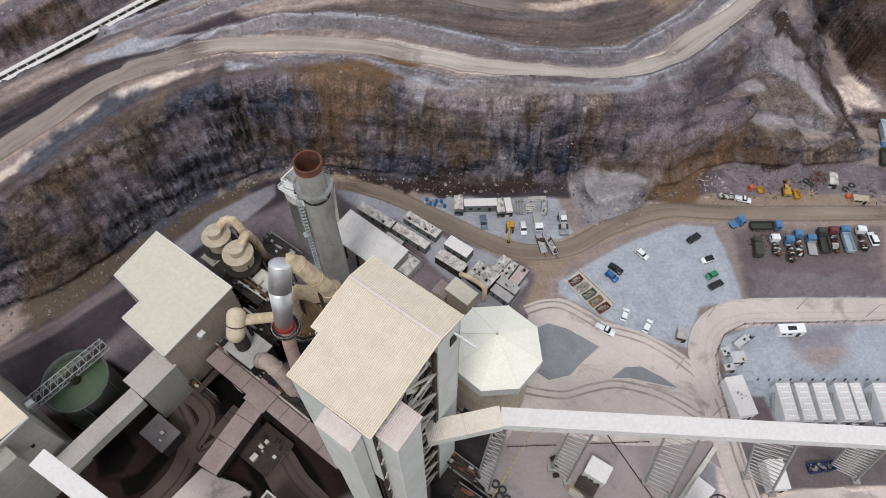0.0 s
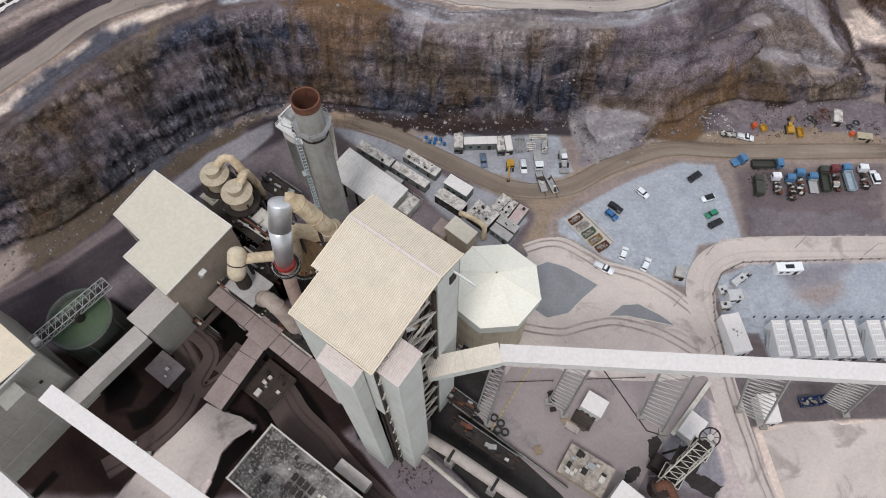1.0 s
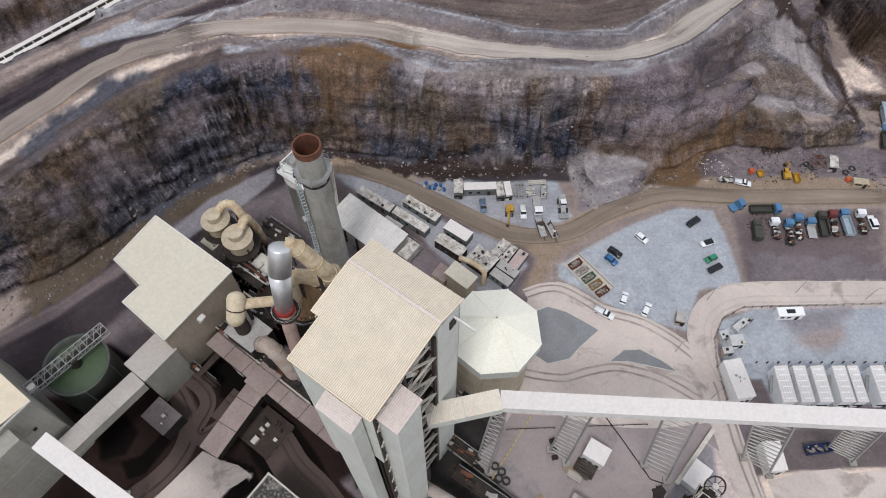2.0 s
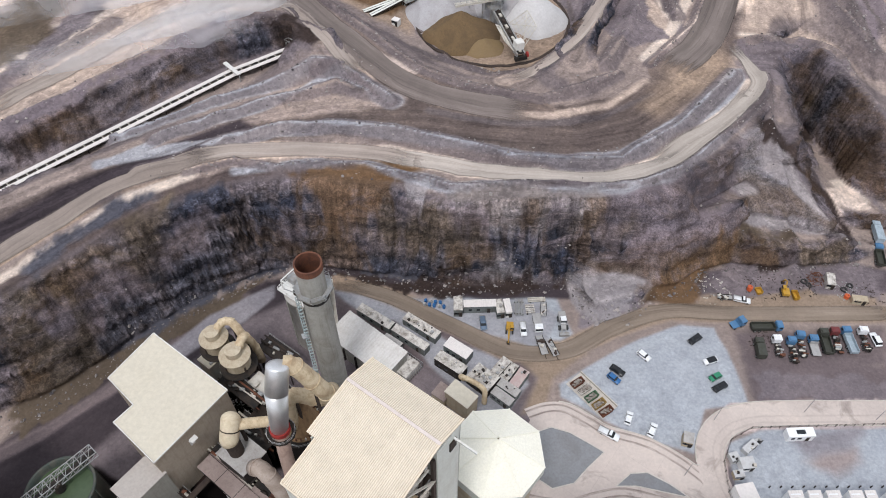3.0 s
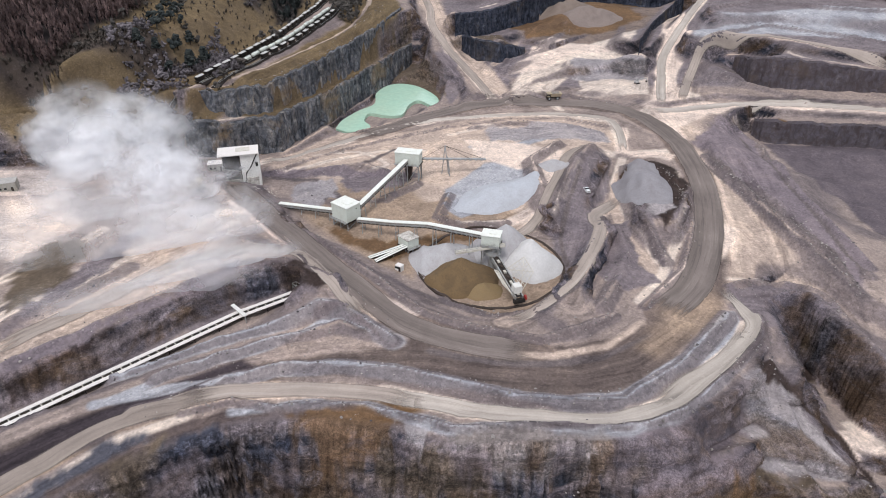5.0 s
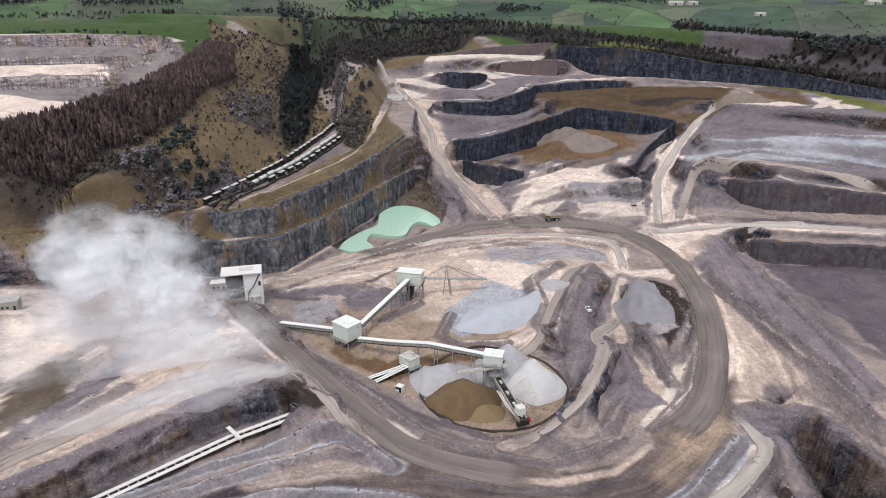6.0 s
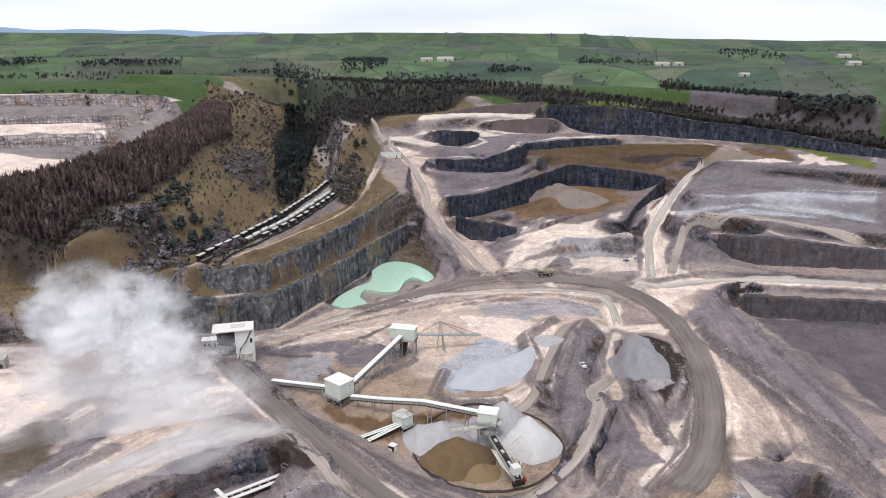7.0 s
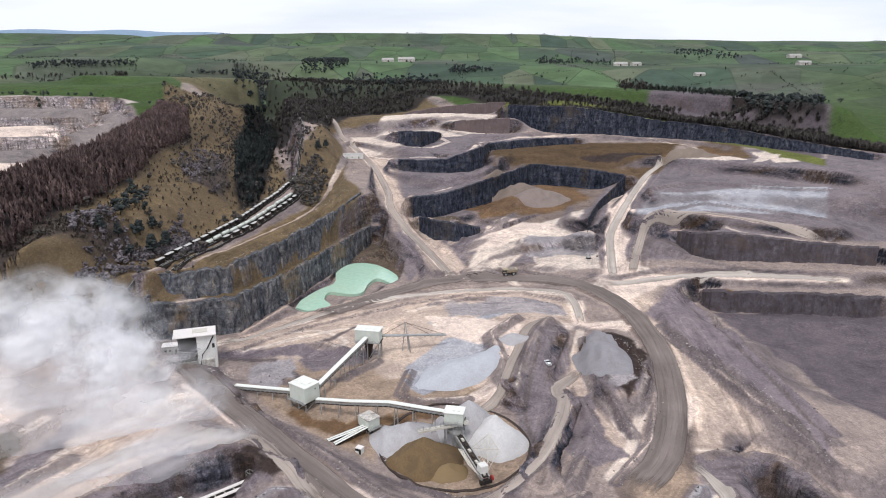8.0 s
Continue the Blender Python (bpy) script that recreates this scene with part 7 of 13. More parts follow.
# galleries
gallery("conveyor_gallery", "tan ribbed conveyor gallery leaving the kiln tower", (-3.2, 39.4, 43), (11.2, 42.5, 43), 3.9, 3.2, CLAD, coat("dusty cream gallery roof", (0.72, 0.645, 0.545), (0.58, 0.49, 0.39), 0.3, 0.75, scale=0.1), 0.34)
gallery("conveyor_gallery", "long white enclosed conveyor gallery on lattice trestles", (11.3, 42.5, 43.2), (150, 35.0, 43.2), 3.3, 2.9, CLAD_WHITE, ROOF_WHITE)
for ta, tb, fa, fb in (((9.9, 41.2, 43), (12.2, 39.6, 43), (8.4, 41.6, 0), (11.2, 38.6, 0)),
                       ((25.7, 42.4, 42.9), (29.3, 40.2, 42.9), (27.0, 44.2, 0), (30.6, 40.8, 0)),
                       ((44.3, 41.6, 42.9), (49.9, 39.2, 42.9), (50.0, 40.6, 0), (55.0, 36.6, 0)),
                       ((61.5, 40.6, 42.9), (68.6, 38.2, 42.9), (75.0, 42.2, 0), (80.5, 38.0, 0)),
                       ((80.2, 39.6, 42.9), (85.9, 37.4, 42.9), (97.0, 44.6, 0), (102, 41.0, 0))):
    trestle(ta, tb, fa, fb)


# ---- ducts, filters and lesser buildings of the works
def duct(name, label, pts, r, mat, base_z=0.0, rings=3, post=True, mitre=2):
    pts = [Vector(p) for p in pts]
    o = Vector((pts[-1].x, pts[-1].y, base_z))
    t = thing(name, label, "duct", Matrix.Translation(o))
    way = curve_pts([p - o for p in pts], mitre)
    part("tube", pipe(bmesh.new(), way, r, 18), mat, t, round_over=True)
    for k in range(rings):
        i = int((k + 0.7) / rings * (len(way) - 2))
        d = (way[i + 1] - way[i]).normalized() * 0.12
        part("flange", pipe(bmesh.new(), [way[i] - d, way[i] + d], r * 1.09, 18), mat, t)
    if post:
        part("support_leg", beam(bmesh.new(), (0, 0, 0), way[-1] + Vector((0, 0, -r * 0.8)), 0.7), DUSTY, t)
        c = way[len(way) // 2]
        part("support_leg", beam(bmesh.new(), (c.x, c.y, 0), c - Vector((0, 0, r * 0.8)), 0.6), DUSTY, t)
    return t


def downcomer():
    t = thing("gas_downcomer", "bright aluminium-lagged gas duct with a red flange", "duct", pose(-35.5, 63.8, 0))
    o = Vector((-35.5, 63.8, 0))
    # blunt head, cylindrical upper length, mitred joint and tapering lower length
    a, b, c = (Vector(p) - o for p in ((-33.0, 71.2, 55.0), (-33.8, 68.2, 49.6), (-35.4, 67.0, 36.2)))
    d = (a - b).normalized()
    head = [(a + d * 0.7 * math.sin(k * math.pi / 12), 2.45 * max(0.05, math.cos(k * math.pi / 12) ** 0.6)) for k in range(6, -1, -1)]
    part("lagged_tube", pipe(bmesh.new(), [p for p, r in head] + [b], [r for p, r in head] + [2.45], 26), SILVER, t, round_over=True)
    part("lower_lagged_tube", pipe(bmesh.new(), [b + d * 0.02, c], [2.44, 2.0], 26), SILVER, t, round_over=True)
    for f in (0.25, 0.6):
        q = a.lerp(b, f)
        part("seam", pipe(bmesh.new(), [q - d * 0.04, q + d * 0.04], 2.475, 26, False), SILVER, t, round_over=True)
    part("flange", cyl(bmesh.new(), 0.1, 3.2, 34.9, 36.2, 2.3, 2.3, 24), RED, t, "red painted flange ring")
    part("lower_tube", pipe(bmesh.new(), [(0.1, 3.2, 35), (0, 1.6, 28), (0.1, 0, 18), (0.3, -1.4, 6), (0.3, -1.6, 0)], 1.6, 18), coat("pink dusty duct", (0.40, 0.29, 0.24), (0.22, 0.14, 0.11), 0.6, 0.85, scale=0.3), t, round_over=True)
    bm = bmesh.new()
    lathe(bm, 0.1, 3.2, [(2.3, 33.6), (3.3, 33.6), (3.3, 33.8), (2.3, 33.8)], 16)
    part("platform", bm, DARKSTEEL, t)
    ring = [(0.1 + 3.2 * math.cos(k * math.pi / 6), 3.2 + 3.2 * math.sin(k * math.pi / 6), 33.8) for k in range(13)]
    part("platform_rail", rail_run(bmesh.new(), ring, 1.1, 1.6, 0.05), STEEL, t)
    return t


def cyclone(x, y, z, r):
    t = thing("dust_cyclone", "squat tan dust-filter drum with conical cap and bent outlet duct", "filter", pose(x, y, 0), "dust filter drums")
    bm = bmesh.new()
    lathe(bm, 0, 0, [(r * 0.45, z - 9), (r * 0.92, z - 5), (r, z - 4.6), (r, z - 0.5), (r * 1.22, z - 0.45), (r * 1.22, z - 0.2), (r * 0.68, z + 0.4), (r * 0.64, z + 0.45), (r * 0.64, z + 2.4), (0.01, z + 2.7)], 28)
    part("drum", bm, coat("pale dusty drum", (0.50, 0.43, 0.32), (0.28, 0.20, 0.13), 0.6, 0.8, scale=0.3), t, round_over=False)
    for k in range(4):
        a = math.pi / 4 + k * math.pi / 2
        part("leg", beam(bmesh.new(), (r * math.cos(a), r * math.sin(a), 0), (r * math.cos(a), r * math.sin(a), z - 3), 0.4), DUSTY, t)
    part("deck", cyl(bmesh.new(), 0, 0, z - 5.3, z - 5.1, r * 1.5, r * 1.5, 16), DARKSTEEL, t)
    return t


downcomer()
duct("gas_duct", "wide tan gas duct bending down beside the chimney", [(-32.2, 72.2, 54), (-30.0, 72.3, 53), (-27.4, 72.3, 47), (-25.4, 73.0, 41), (-25.0, 76, 36)], 1.9, DUCT, rings=4)
duct("gas_duct", "rusty tan lower gas duct", [(-35.6, 74.5, 22), (-35.3, 74.6, 32), (-33.2, 74.6, 36.5), (-29.5, 75.2, 34), (-26.6, 77.5, 29)], 1.8, DUCT, rings=3)
duct("gas_duct", "short tan cross duct into a drum", [(-38.5, 76.0, 21.0), (-42.5, 75.4, 21.5), (-46.0, 74.8, 22.0), (-48.6, 74.2, 22.4)], 1.35, DUCT, rings=2)
t = thing("duct_drum", "fat pale tan drum standing on a roof plinth", "duct", pose(-50.6, 71.2, 0))
can = [(Vector((0.4, 3.4, 24.4)) + Vector((0.15, 0.95, 0.8)) * 1.5 * math.sin(k * math.pi / 12), 2.35 * max(0.05, math.cos(k * math.pi / 12))) for k in range(6, -1, -1)]
part("drum", pipe(bmesh.new(), [p for p, r in can] + [Vector((-0.4, 0.4, 20.0)), Vector((-0.3, -0.4, 18.8))], [r for p, r in can] + [2.35, 1.9], 22), coat("pale tan drum", (0.66, 0.57, 0.42), (0.40, 0.29, 0.17), 0.5, 0.75, scale=0.3), t, round_over=True)
part("band", pipe(bmesh.new(), [(0.05, 2.05, 22.4), (0.0, 1.85, 22.15)], 2.42, 22), DUSTY, t)
part("stub", cyl(bmesh.new(), 0.1, 0.1, 13.9, 19.6, 1.9, 1.9, 20), DUSTY, t, "sooty duct stub")
duct("gas_duct", "dusty pale duct running under the tower", [(-45.0, 66.2, 16), (-42.5, 65.0, 18), (-39.8, 63.2, 14), (-37.6, 61.5, 7), (-36.8, 61, 2)], 2.0, coat("pinkish dusty duct", (0.42, 0.35, 0.30), (0.22, 0.16, 0.12), 0.6, 0.85, scale=0.3), rings=3)
cyclone(-60.6, 100.2, 20.5, 3.2)
cyclone(-54.0, 94.8, 20.5, 3.4)
duct("outlet_duct", "curved tan outlet duct over the dust filter drums", [(-59.6, 101.2, 21.8), (-58.2, 102.4, 23.6), (-55.4, 102.2, 24.5), (-53.2, 101.0, 20), (-52.4, 101.4, 10)], 1.15, DUCT, rings=4)
duct("outlet_duct", "curved tan outlet duct over the dust filter drums", [(-52.8, 96.0, 21.8), (-52.2, 97.6, 23.0), (-51.6, 99.2, 22), (-51.0, 101, 14), (-50.8, 101.6, 6)], 1.15, DUCT, rings=4)


def plinth_block(name, label, x, y, sx, sy, h, mat, roof, cat="building", rz=-36.5, extras=0):
    t = thing(name, label, cat, pose(x, y, 0, 0, 0, rz))
    part("wall", slab(0, 0, h / 2 - 0.1, sx, sy, h + 0.2), mat, t)
    part("roof", slab(0, 0, h + 0.14, sx + 0.3, sy + 0.3, 0.28), roof, t)
    rng = random.Random(int(x * 7 + y * 13))
    for k in range(extras):
        w = rng.uniform(0.5, 1.4)
        part("roof_unit", slab(rng.uniform(-0.38, 0.38) * sx, rng.uniform(-0.38, 0.38) * sy, h + 0.28 + w * 0.35, w, w * rng.uniform(0.7, 1.6), w * 0.7), rng.choice((STEEL, PALESTEEL, DARKSTEEL)), t)
    return t


CABPALE_ROOF = coat("pale beige flat roof", (0.46, 0.42, 0.385), (0.33, 0.28, 0.25), 0.4, 0.9, scale=0.1)
MILLCLAD = coat("dusty green-grey mill cladding", (0.36, 0.35, 0.305), (0.22, 0.19, 0.155), 0.5, 0.7, scale=0.06)
# grime plus shade: walling coloured near black for gaps between the buildings
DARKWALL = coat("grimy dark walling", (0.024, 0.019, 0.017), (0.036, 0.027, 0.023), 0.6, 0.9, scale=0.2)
PINKROOF = coat("pink-brown dusty roof", (0.31, 0.245, 0.222), (0.17, 0.122, 0.108), 0.5, 0.92, scale=0.12)
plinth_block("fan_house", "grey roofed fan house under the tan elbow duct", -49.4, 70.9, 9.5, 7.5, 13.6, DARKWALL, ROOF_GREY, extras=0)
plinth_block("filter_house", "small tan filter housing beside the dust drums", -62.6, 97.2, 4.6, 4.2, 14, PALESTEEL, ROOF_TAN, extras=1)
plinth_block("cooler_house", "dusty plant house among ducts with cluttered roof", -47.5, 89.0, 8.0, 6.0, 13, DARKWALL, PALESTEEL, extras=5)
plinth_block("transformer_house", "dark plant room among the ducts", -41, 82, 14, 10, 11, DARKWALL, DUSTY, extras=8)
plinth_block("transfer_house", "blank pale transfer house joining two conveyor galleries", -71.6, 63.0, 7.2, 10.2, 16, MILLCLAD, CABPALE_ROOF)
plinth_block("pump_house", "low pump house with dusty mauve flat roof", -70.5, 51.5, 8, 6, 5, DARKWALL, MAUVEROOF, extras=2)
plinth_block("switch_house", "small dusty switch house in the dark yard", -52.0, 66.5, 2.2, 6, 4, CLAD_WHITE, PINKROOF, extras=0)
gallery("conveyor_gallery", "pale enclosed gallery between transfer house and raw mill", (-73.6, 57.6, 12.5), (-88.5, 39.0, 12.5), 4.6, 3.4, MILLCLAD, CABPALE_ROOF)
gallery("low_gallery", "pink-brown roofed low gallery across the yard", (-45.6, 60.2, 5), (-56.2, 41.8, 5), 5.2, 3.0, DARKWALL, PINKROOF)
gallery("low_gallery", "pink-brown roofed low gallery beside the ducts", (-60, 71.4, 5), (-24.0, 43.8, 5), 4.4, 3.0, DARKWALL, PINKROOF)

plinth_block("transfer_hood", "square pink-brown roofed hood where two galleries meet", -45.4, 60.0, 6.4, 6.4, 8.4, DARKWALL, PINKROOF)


def raw_mill():
    t = thing("raw_mill_building", "huge pale green-grey mill building with ribbed cream roof", "building", works(-87.9, 46.3))
    part("wall", prism(bmesh.new(), [(-34, -44), (0, -44), (0, 0), (-34, 0)], -0.2, 33.6), MILLCLAD, t)
    part("roof", sheet(bmesh.new(), (-34.3, -44.3, 33.8), (0.4, -44.3, 33.8), (0.4, -22, 36.5), (-34.3, -22, 36.5), 0.45, 0.12), ROOF_CREAM, t)
    part("roof", sheet(bmesh.new(), (-34.3, -22, 36.5), (0.4, -22, 36.5), (0.4, 0.4, 33.8), (-34.3, 0.4, 33.8), 0.45, 0.12), ROOF_CREAM, t)
    part("eaves_trim", girder(bmesh.new(), (0.45, -44, 33.6), (0.45, 0.4, 33.6), 0.25, 0.5), CLAD_WHITE, t)
    part("vent", slab(0.25, -4, 24, 0.5, 0.8, 0.5), DARKSTEEL, t)
    for z in (8, 16, 24):
        part("cladding_joint", slab(0.03, -22, z, 0.06, 44, 0.12), MILLCLAD, t)
    part("entry_hood", slab(2.0, -9.0, 28, 4, 5, 6.5), MILLCLAD, t)
    return t


raw_mill()
gallery("conveyor_gallery", "white enclosed conveyor gallery dropping from the raw mill", (-82.0, 37.5, 32.5), (-40, 11.0, 28.0), 3.6, 2.8, CLAD_WHITE, ROOF_WHITE)
gallery("conveyor_gallery", "white enclosed conveyor gallery at the foot of the raw mill", (-98, 24.0, 22), (-74, 6, 18), 4.2, 2.8, CLAD_WHITE, ROOF_WHITE)
trestle((-61, 25.5, 29.8), (-58.2, 24, 29.6), (-63, 22.5, 0), (-60, 20.5, 0), 8, DARKSTEEL)
trestle((-79, 35.5, 31), (-77, 32.5, 31), (-77, 33.5, 0), (-73, 31, 0), 8, DARKSTEEL)


def flat_block():
    t = thing("workshop_block", "long workshop with stained black flat roof and pale parapet", "building", works(-32, 20.5))
    L, D, h = 33, 15.4, 9.6
    part("wall", slab(0, 0, h / 2 - 0.1, L, D, h + 0.2), CONCRETE, t)
    part("roof", slab(0, 0, h + 0.12, L - 0.4, D - 0.4, 0.2), ROOF_DARK, t)
    for s in (-1, 1):
        part("parapet", slab(0, s * (D / 2 - 0.15), h + 0.45, L + 0.3, 0.4, 0.9), KERB, t)
        part("parapet", slab(s * (L / 2 - 0.15), 0, h + 0.45, 0.4, D - 0.7, 0.9), KERB, t)
    for i in range(4):
        for j in range(2):
            part("roof_light", slab(-4 + i * 1.7, -0.6 + j * 2.4, h + 0.55, 1.1, 1.7, 0.7), DARKSTEEL, t)
    rng = random.Random(4)
    for k in range(14):
        w = rng.uniform(0.5, 1.6)
        part("roof_unit", slab(rng.uniform(-15, 15), rng.uniform(-6, 6), h + 0.22 + w * 0.3, w, w * rng.uniform(0.7, 1.5), w * 0.6), rng.choice((STEEL, PALESTEEL, DARKSTEEL, KERB)), t)
    part("vent_hood", slab(6.5, 1.5, h + 0.6, 2.4, 1.2, 0.8, 12), CLAD_WHITE, t)
    return t


flat_block()
plinth_block("lean_to", "long pale-roofed lean-to beside the workshop", -21.5, 25.6, 9, 2.8, 4.2, CONCRETE, PAVING)
plinth_block("tank_compound", "walled compound of tanks with pale kerb", -44.5, 48.5, 9, 10, 1.2, CONCRETE, DUSTY, extras=10)

# warehouse and cabins behind the tower
WAREROOF = coat("streaked pale grey roof", (0.63, 0.605, 0.575), (0.42, 0.38, 0.34), 0.5, 0.8, scale=0.25)


def warehouse():
    t = thing("warehouse", "low warehouse with streaked pale grey ribbed roof", "building", pose(-21.6, 106.2, 0, 0, 0, -39))
    part("wall", slab(0, 0, 3.4, 22, 9.4, 7.2), CONCRETE, t)
    part("roof", sheet(bmesh.new(), (-11.3, -5, 7.1), (11.3, -5, 7.1), (11.3, 5, 7.9), (-11.3, 5, 7.9), 0.9, 0.1), WAREROOF, t)
    for k in range(5):
        part("buttress", slab(-9 + k * 4.5, -4.9, 3, 0.4, 0.6, 6), DARKWALL, t)
    return t


warehouse()


def cabin(name, label, x, y, L, D, h, rz, wall, roof, ribs=True, group="site cabins", cat="cabin", extras=0):
    t = thing(name, label, cat, pose(x, y, spot(x, y), 0, 0, rz), group)
    part("body", slab(0, 0, h / 2 - 0.1, L, D, h + 0.2, 0, 0.04), wall, t)
    bm = bmesh.new()
    if ribs:
        sheet(bm, (-L / 2 - 0.08, -D / 2 - 0.08, h + 0.12), (L / 2 + 0.08, -D / 2 - 0.08, h + 0.12), (L / 2 + 0.08, D / 2 + 0.08, h + 0.12), (-L / 2 - 0.08, D / 2 + 0.08, h + 0.12), 0.6, 0.06)
    else:
        box(bm, 0, 0, h + 0.16, L + 0.16, D + 0.16, 0.14)
    part("roof", bm, roof, t)
    part("door", slab(L * 0.28, -D / 2 - 0.02, 1.05, 0.95, 0.08, 2.1), DARKSTEEL, t)
    for k in range(2):
        part("window", slab(-L * 0.3 + k * L * 0.25, -D / 2 - 0.02, 1.6, 1.0, 0.07, 0.9), GLASS_DARK, t)
    rng = random.Random(int(x * 11 + y * 3))
    for k in range(extras * 2):
        w = rng.uniform(0.25, 0.8)
        part("roof_unit", slab(rng.uniform(-0.4, 0.4) * L, rng.uniform(-0.35, 0.35) * D, h + 0.2 + w * 0.4, w, w, w * 0.8), rng.choice((STEEL, DARKSTEEL, PALESTEEL)), t)
    return t


CABGREY = coat("grey-green cabin panels", (0.17, 0.19, 0.185), (0.09, 0.078, 0.068), 0.6, 0.7, scale=0.4)
CABPALE = coat("dusty pale cabin roof", (0.60, 0.565, 0.52), (0.13, 0.105, 0.085), 0.85, 0.8, scale=0.45)
CABPINK = coat("faded pink container roof", (0.44, 0.33, 0.31), (0.5, 0.45, 0.42), 0.6, 0.8, scale=0.4)
TANWALL = coat("tan rendered wall", (0.44, 0.37, 0.27), (0.28, 0.21, 0.14), 0.5, 0.85, scale=0.3)
for x, y, L, D, h, rz, wall, roof, ex, lab in (
        (-20.1, 118.5, 12.4, 2.8, 2.9, -35, CABGREY, CABPALE, 3, "long grey-green site cabin with dusty pale roof"),
        (-6.2, 115.1, 12.1, 3.0, 2.9, -36, CABGREY, CABPALE, 8, "long grey-green site cabin with dusty pale roof"),
        (-9.4, 110.9, 12.2, 2.6, 3.2, -36, CABGREY, CABPALE, 0, "long grey-green site cabin with dusty pale roof"),
        (-14.6, 110.2, 6.0, 2.0, 2.4, -36, CABGREY, ROOF_GREY, 0, "small grey site cabin beside the warehouse"),
        (4.6, 106.9, 8.0, 3.6, 3.6, -36, CABGREY, ROOF_WHITE, 0, "grey cabin with clean pale roof"),
        (2.4, 102.0, 9.2, 3.4, 3.8, -36, DARKWALL, CABPALE, 4, "dusty cabin with stained pale roof"),
        (11.4, 97.2, 7.4, 5.6, 4.0, -40, DARKWALL, CABPALE, 14, "plant room with cluttered stained roof"),
        (16.2, 100.2, 2.8, 7.2, 4.0, -40, DARKWALL, CABPALE, 2, "narrow dusty cabin with pale roof"),
        (18.8, 99.6, 2.9, 6.0, 3.0, -36, CABGREY, CABPALE, 3, "grey shipping container with stained roof"),
        (21.7, 97.6, 2.9, 6.0, 3.0, -36, CABGREY, CABPINK, 1, "grey shipping container with faded pink roof"),
        (16.6, 91.8, 6.4, 2.6, 3.0, -40, CABGREY, ROOF_GREY, 0, "grey ribbed shipping container"),
        (18.5, 94.4, 6.4, 2.6, 3.0, -38, CABGREY, ROOF_GREY, 2, "grey ribbed shipping container"),
        (4.8, 122.7, 2.6, 5.0, 3.4, 0, CABGREY, CABPALE, 0, "grey-green container at the foot of the cliff"),
        (11.4, 122.9, 9.8, 2.6, 3.2, 2, CABGREY, ROOF_WHITE, 0, "long cabin with clean white roof"),
        (17.4, 122.0, 2.2, 5.0, 3.0, 7, CABGREY, CABPALE, 1, "grey container with pipes on its roof"),
        (19.9, 122.3, 1.9, 5.0, 2.8, 7, CLAD_WHITE, ROOF_WHITE, 0, "small white container beside the racks")):
    cabin("site_cabin", lab, x, y, L, D, h, rz, wall, roof, True, extras=ex)
plinth_block("filter_building", "small tan rendered block with flat tan roof", 5.1, 90.2, 7.8, 4.6, 7.2, TANWALL, ROOF_TAN, rz=-40)
plinth_block("annex", "low tan annex with dusty roof", 0.0, 92.6, 4.2, 4.4, 4.0, TANWALL, PINKROOF, rz=-36)
duct("bypass_duct", "looped tan duct over a cabin roof", [(6.0, 97.2, 3.0), (5.4, 96.4, 5.6), (8.6, 94.4, 6.2), (11.4, 92.4, 5.6), (11.6, 91.4, 3), (11.6, 91.2, 0.3)], 0.75, DUCT, rings=4, post=False, mitre=4)


def cage_store():
    t = thing("caged_store", "pale roofed store ringed by a steel cage", "store", pose(-10.3, 101.3, 0, 0, 0, -38))
    part("body", slab(0, 0, 1.6, 5.0, 6.2, 3.2), CABPALE, t)
    for s in (-1, 1):
        part("cage_side", rail_run(bmesh.new(), [(s * 3.0, -3.6, 0), (s * 3.0, 3.6, 0)], 3.4, 0.8, 0.06), STEEL, t)
        part("cage_side", rail_run(bmesh.new(), [(-3.0, s * 3.6, 0), (3.0, s * 3.6, 0)], 3.4, 0.8, 0.06), STEEL, t)
    return t


cage_store()
# white welfare cabins on the gravel compound
WHITEBOX = coat("white cabin panels", (0.84, 0.84, 0.84), (0.6, 0.58, 0.55), 0.25, 0.45, scale=0.3)
GREYBOX = coat("pale grey machine box", (0.52, 0.52, 0.52), (0.34, 0.31, 0.29), 0.4, 0.7, scale=0.6)
for x, w in ((88.2, 3.5), (92.9, 3.2), (97.6, 3.3), (103.2, 3.3), (106.9, 2.6), (113.2, 3.3), (117.6, 3.2)):
    t = cabin("white_cabin", "tall white plant cabin with ribbed roof on grey gravel", x, 59.9, w, 9.6, 4.5, 1, WHITEBOX, ROOF_WHITE, True, "white cabins in a row", extras=0)
    for k in range(6):
        part("roof_vent", slab(0.2 * (-1) ** k, -3.9 + k * 1.55, 4.72, w * 0.7, 0.35, 0.1), WHITEBOX, t)
    part("side_stair", girder(bmesh.new(), (-w / 2 - 0.5, -1, 0.2), (-w / 2 - 0.5, 2.8, 3.0), 0.8, 0.25), STEEL, t)
cabin("white_cabin", "large white cabin beside the compound kerb", 76.6, 61.3, 4.8, 10.4, 4.6, 10, WHITEBOX, ROOF_WHITE, False, "white cabins in a row", extras=2)
cabin("welfare_unit", "long white welfare trailer with dark roof light", 95.7, 81.1, 7.1, 2.5, 2.7, 2, WHITEBOX, WHITEBOX, False, "", extras=0)
part("roof_light", slab(0, 0, 2.95, 2.4, 1.2, 0.14), GLASS_DARK, bpy.data.objects["welfare_unit"])
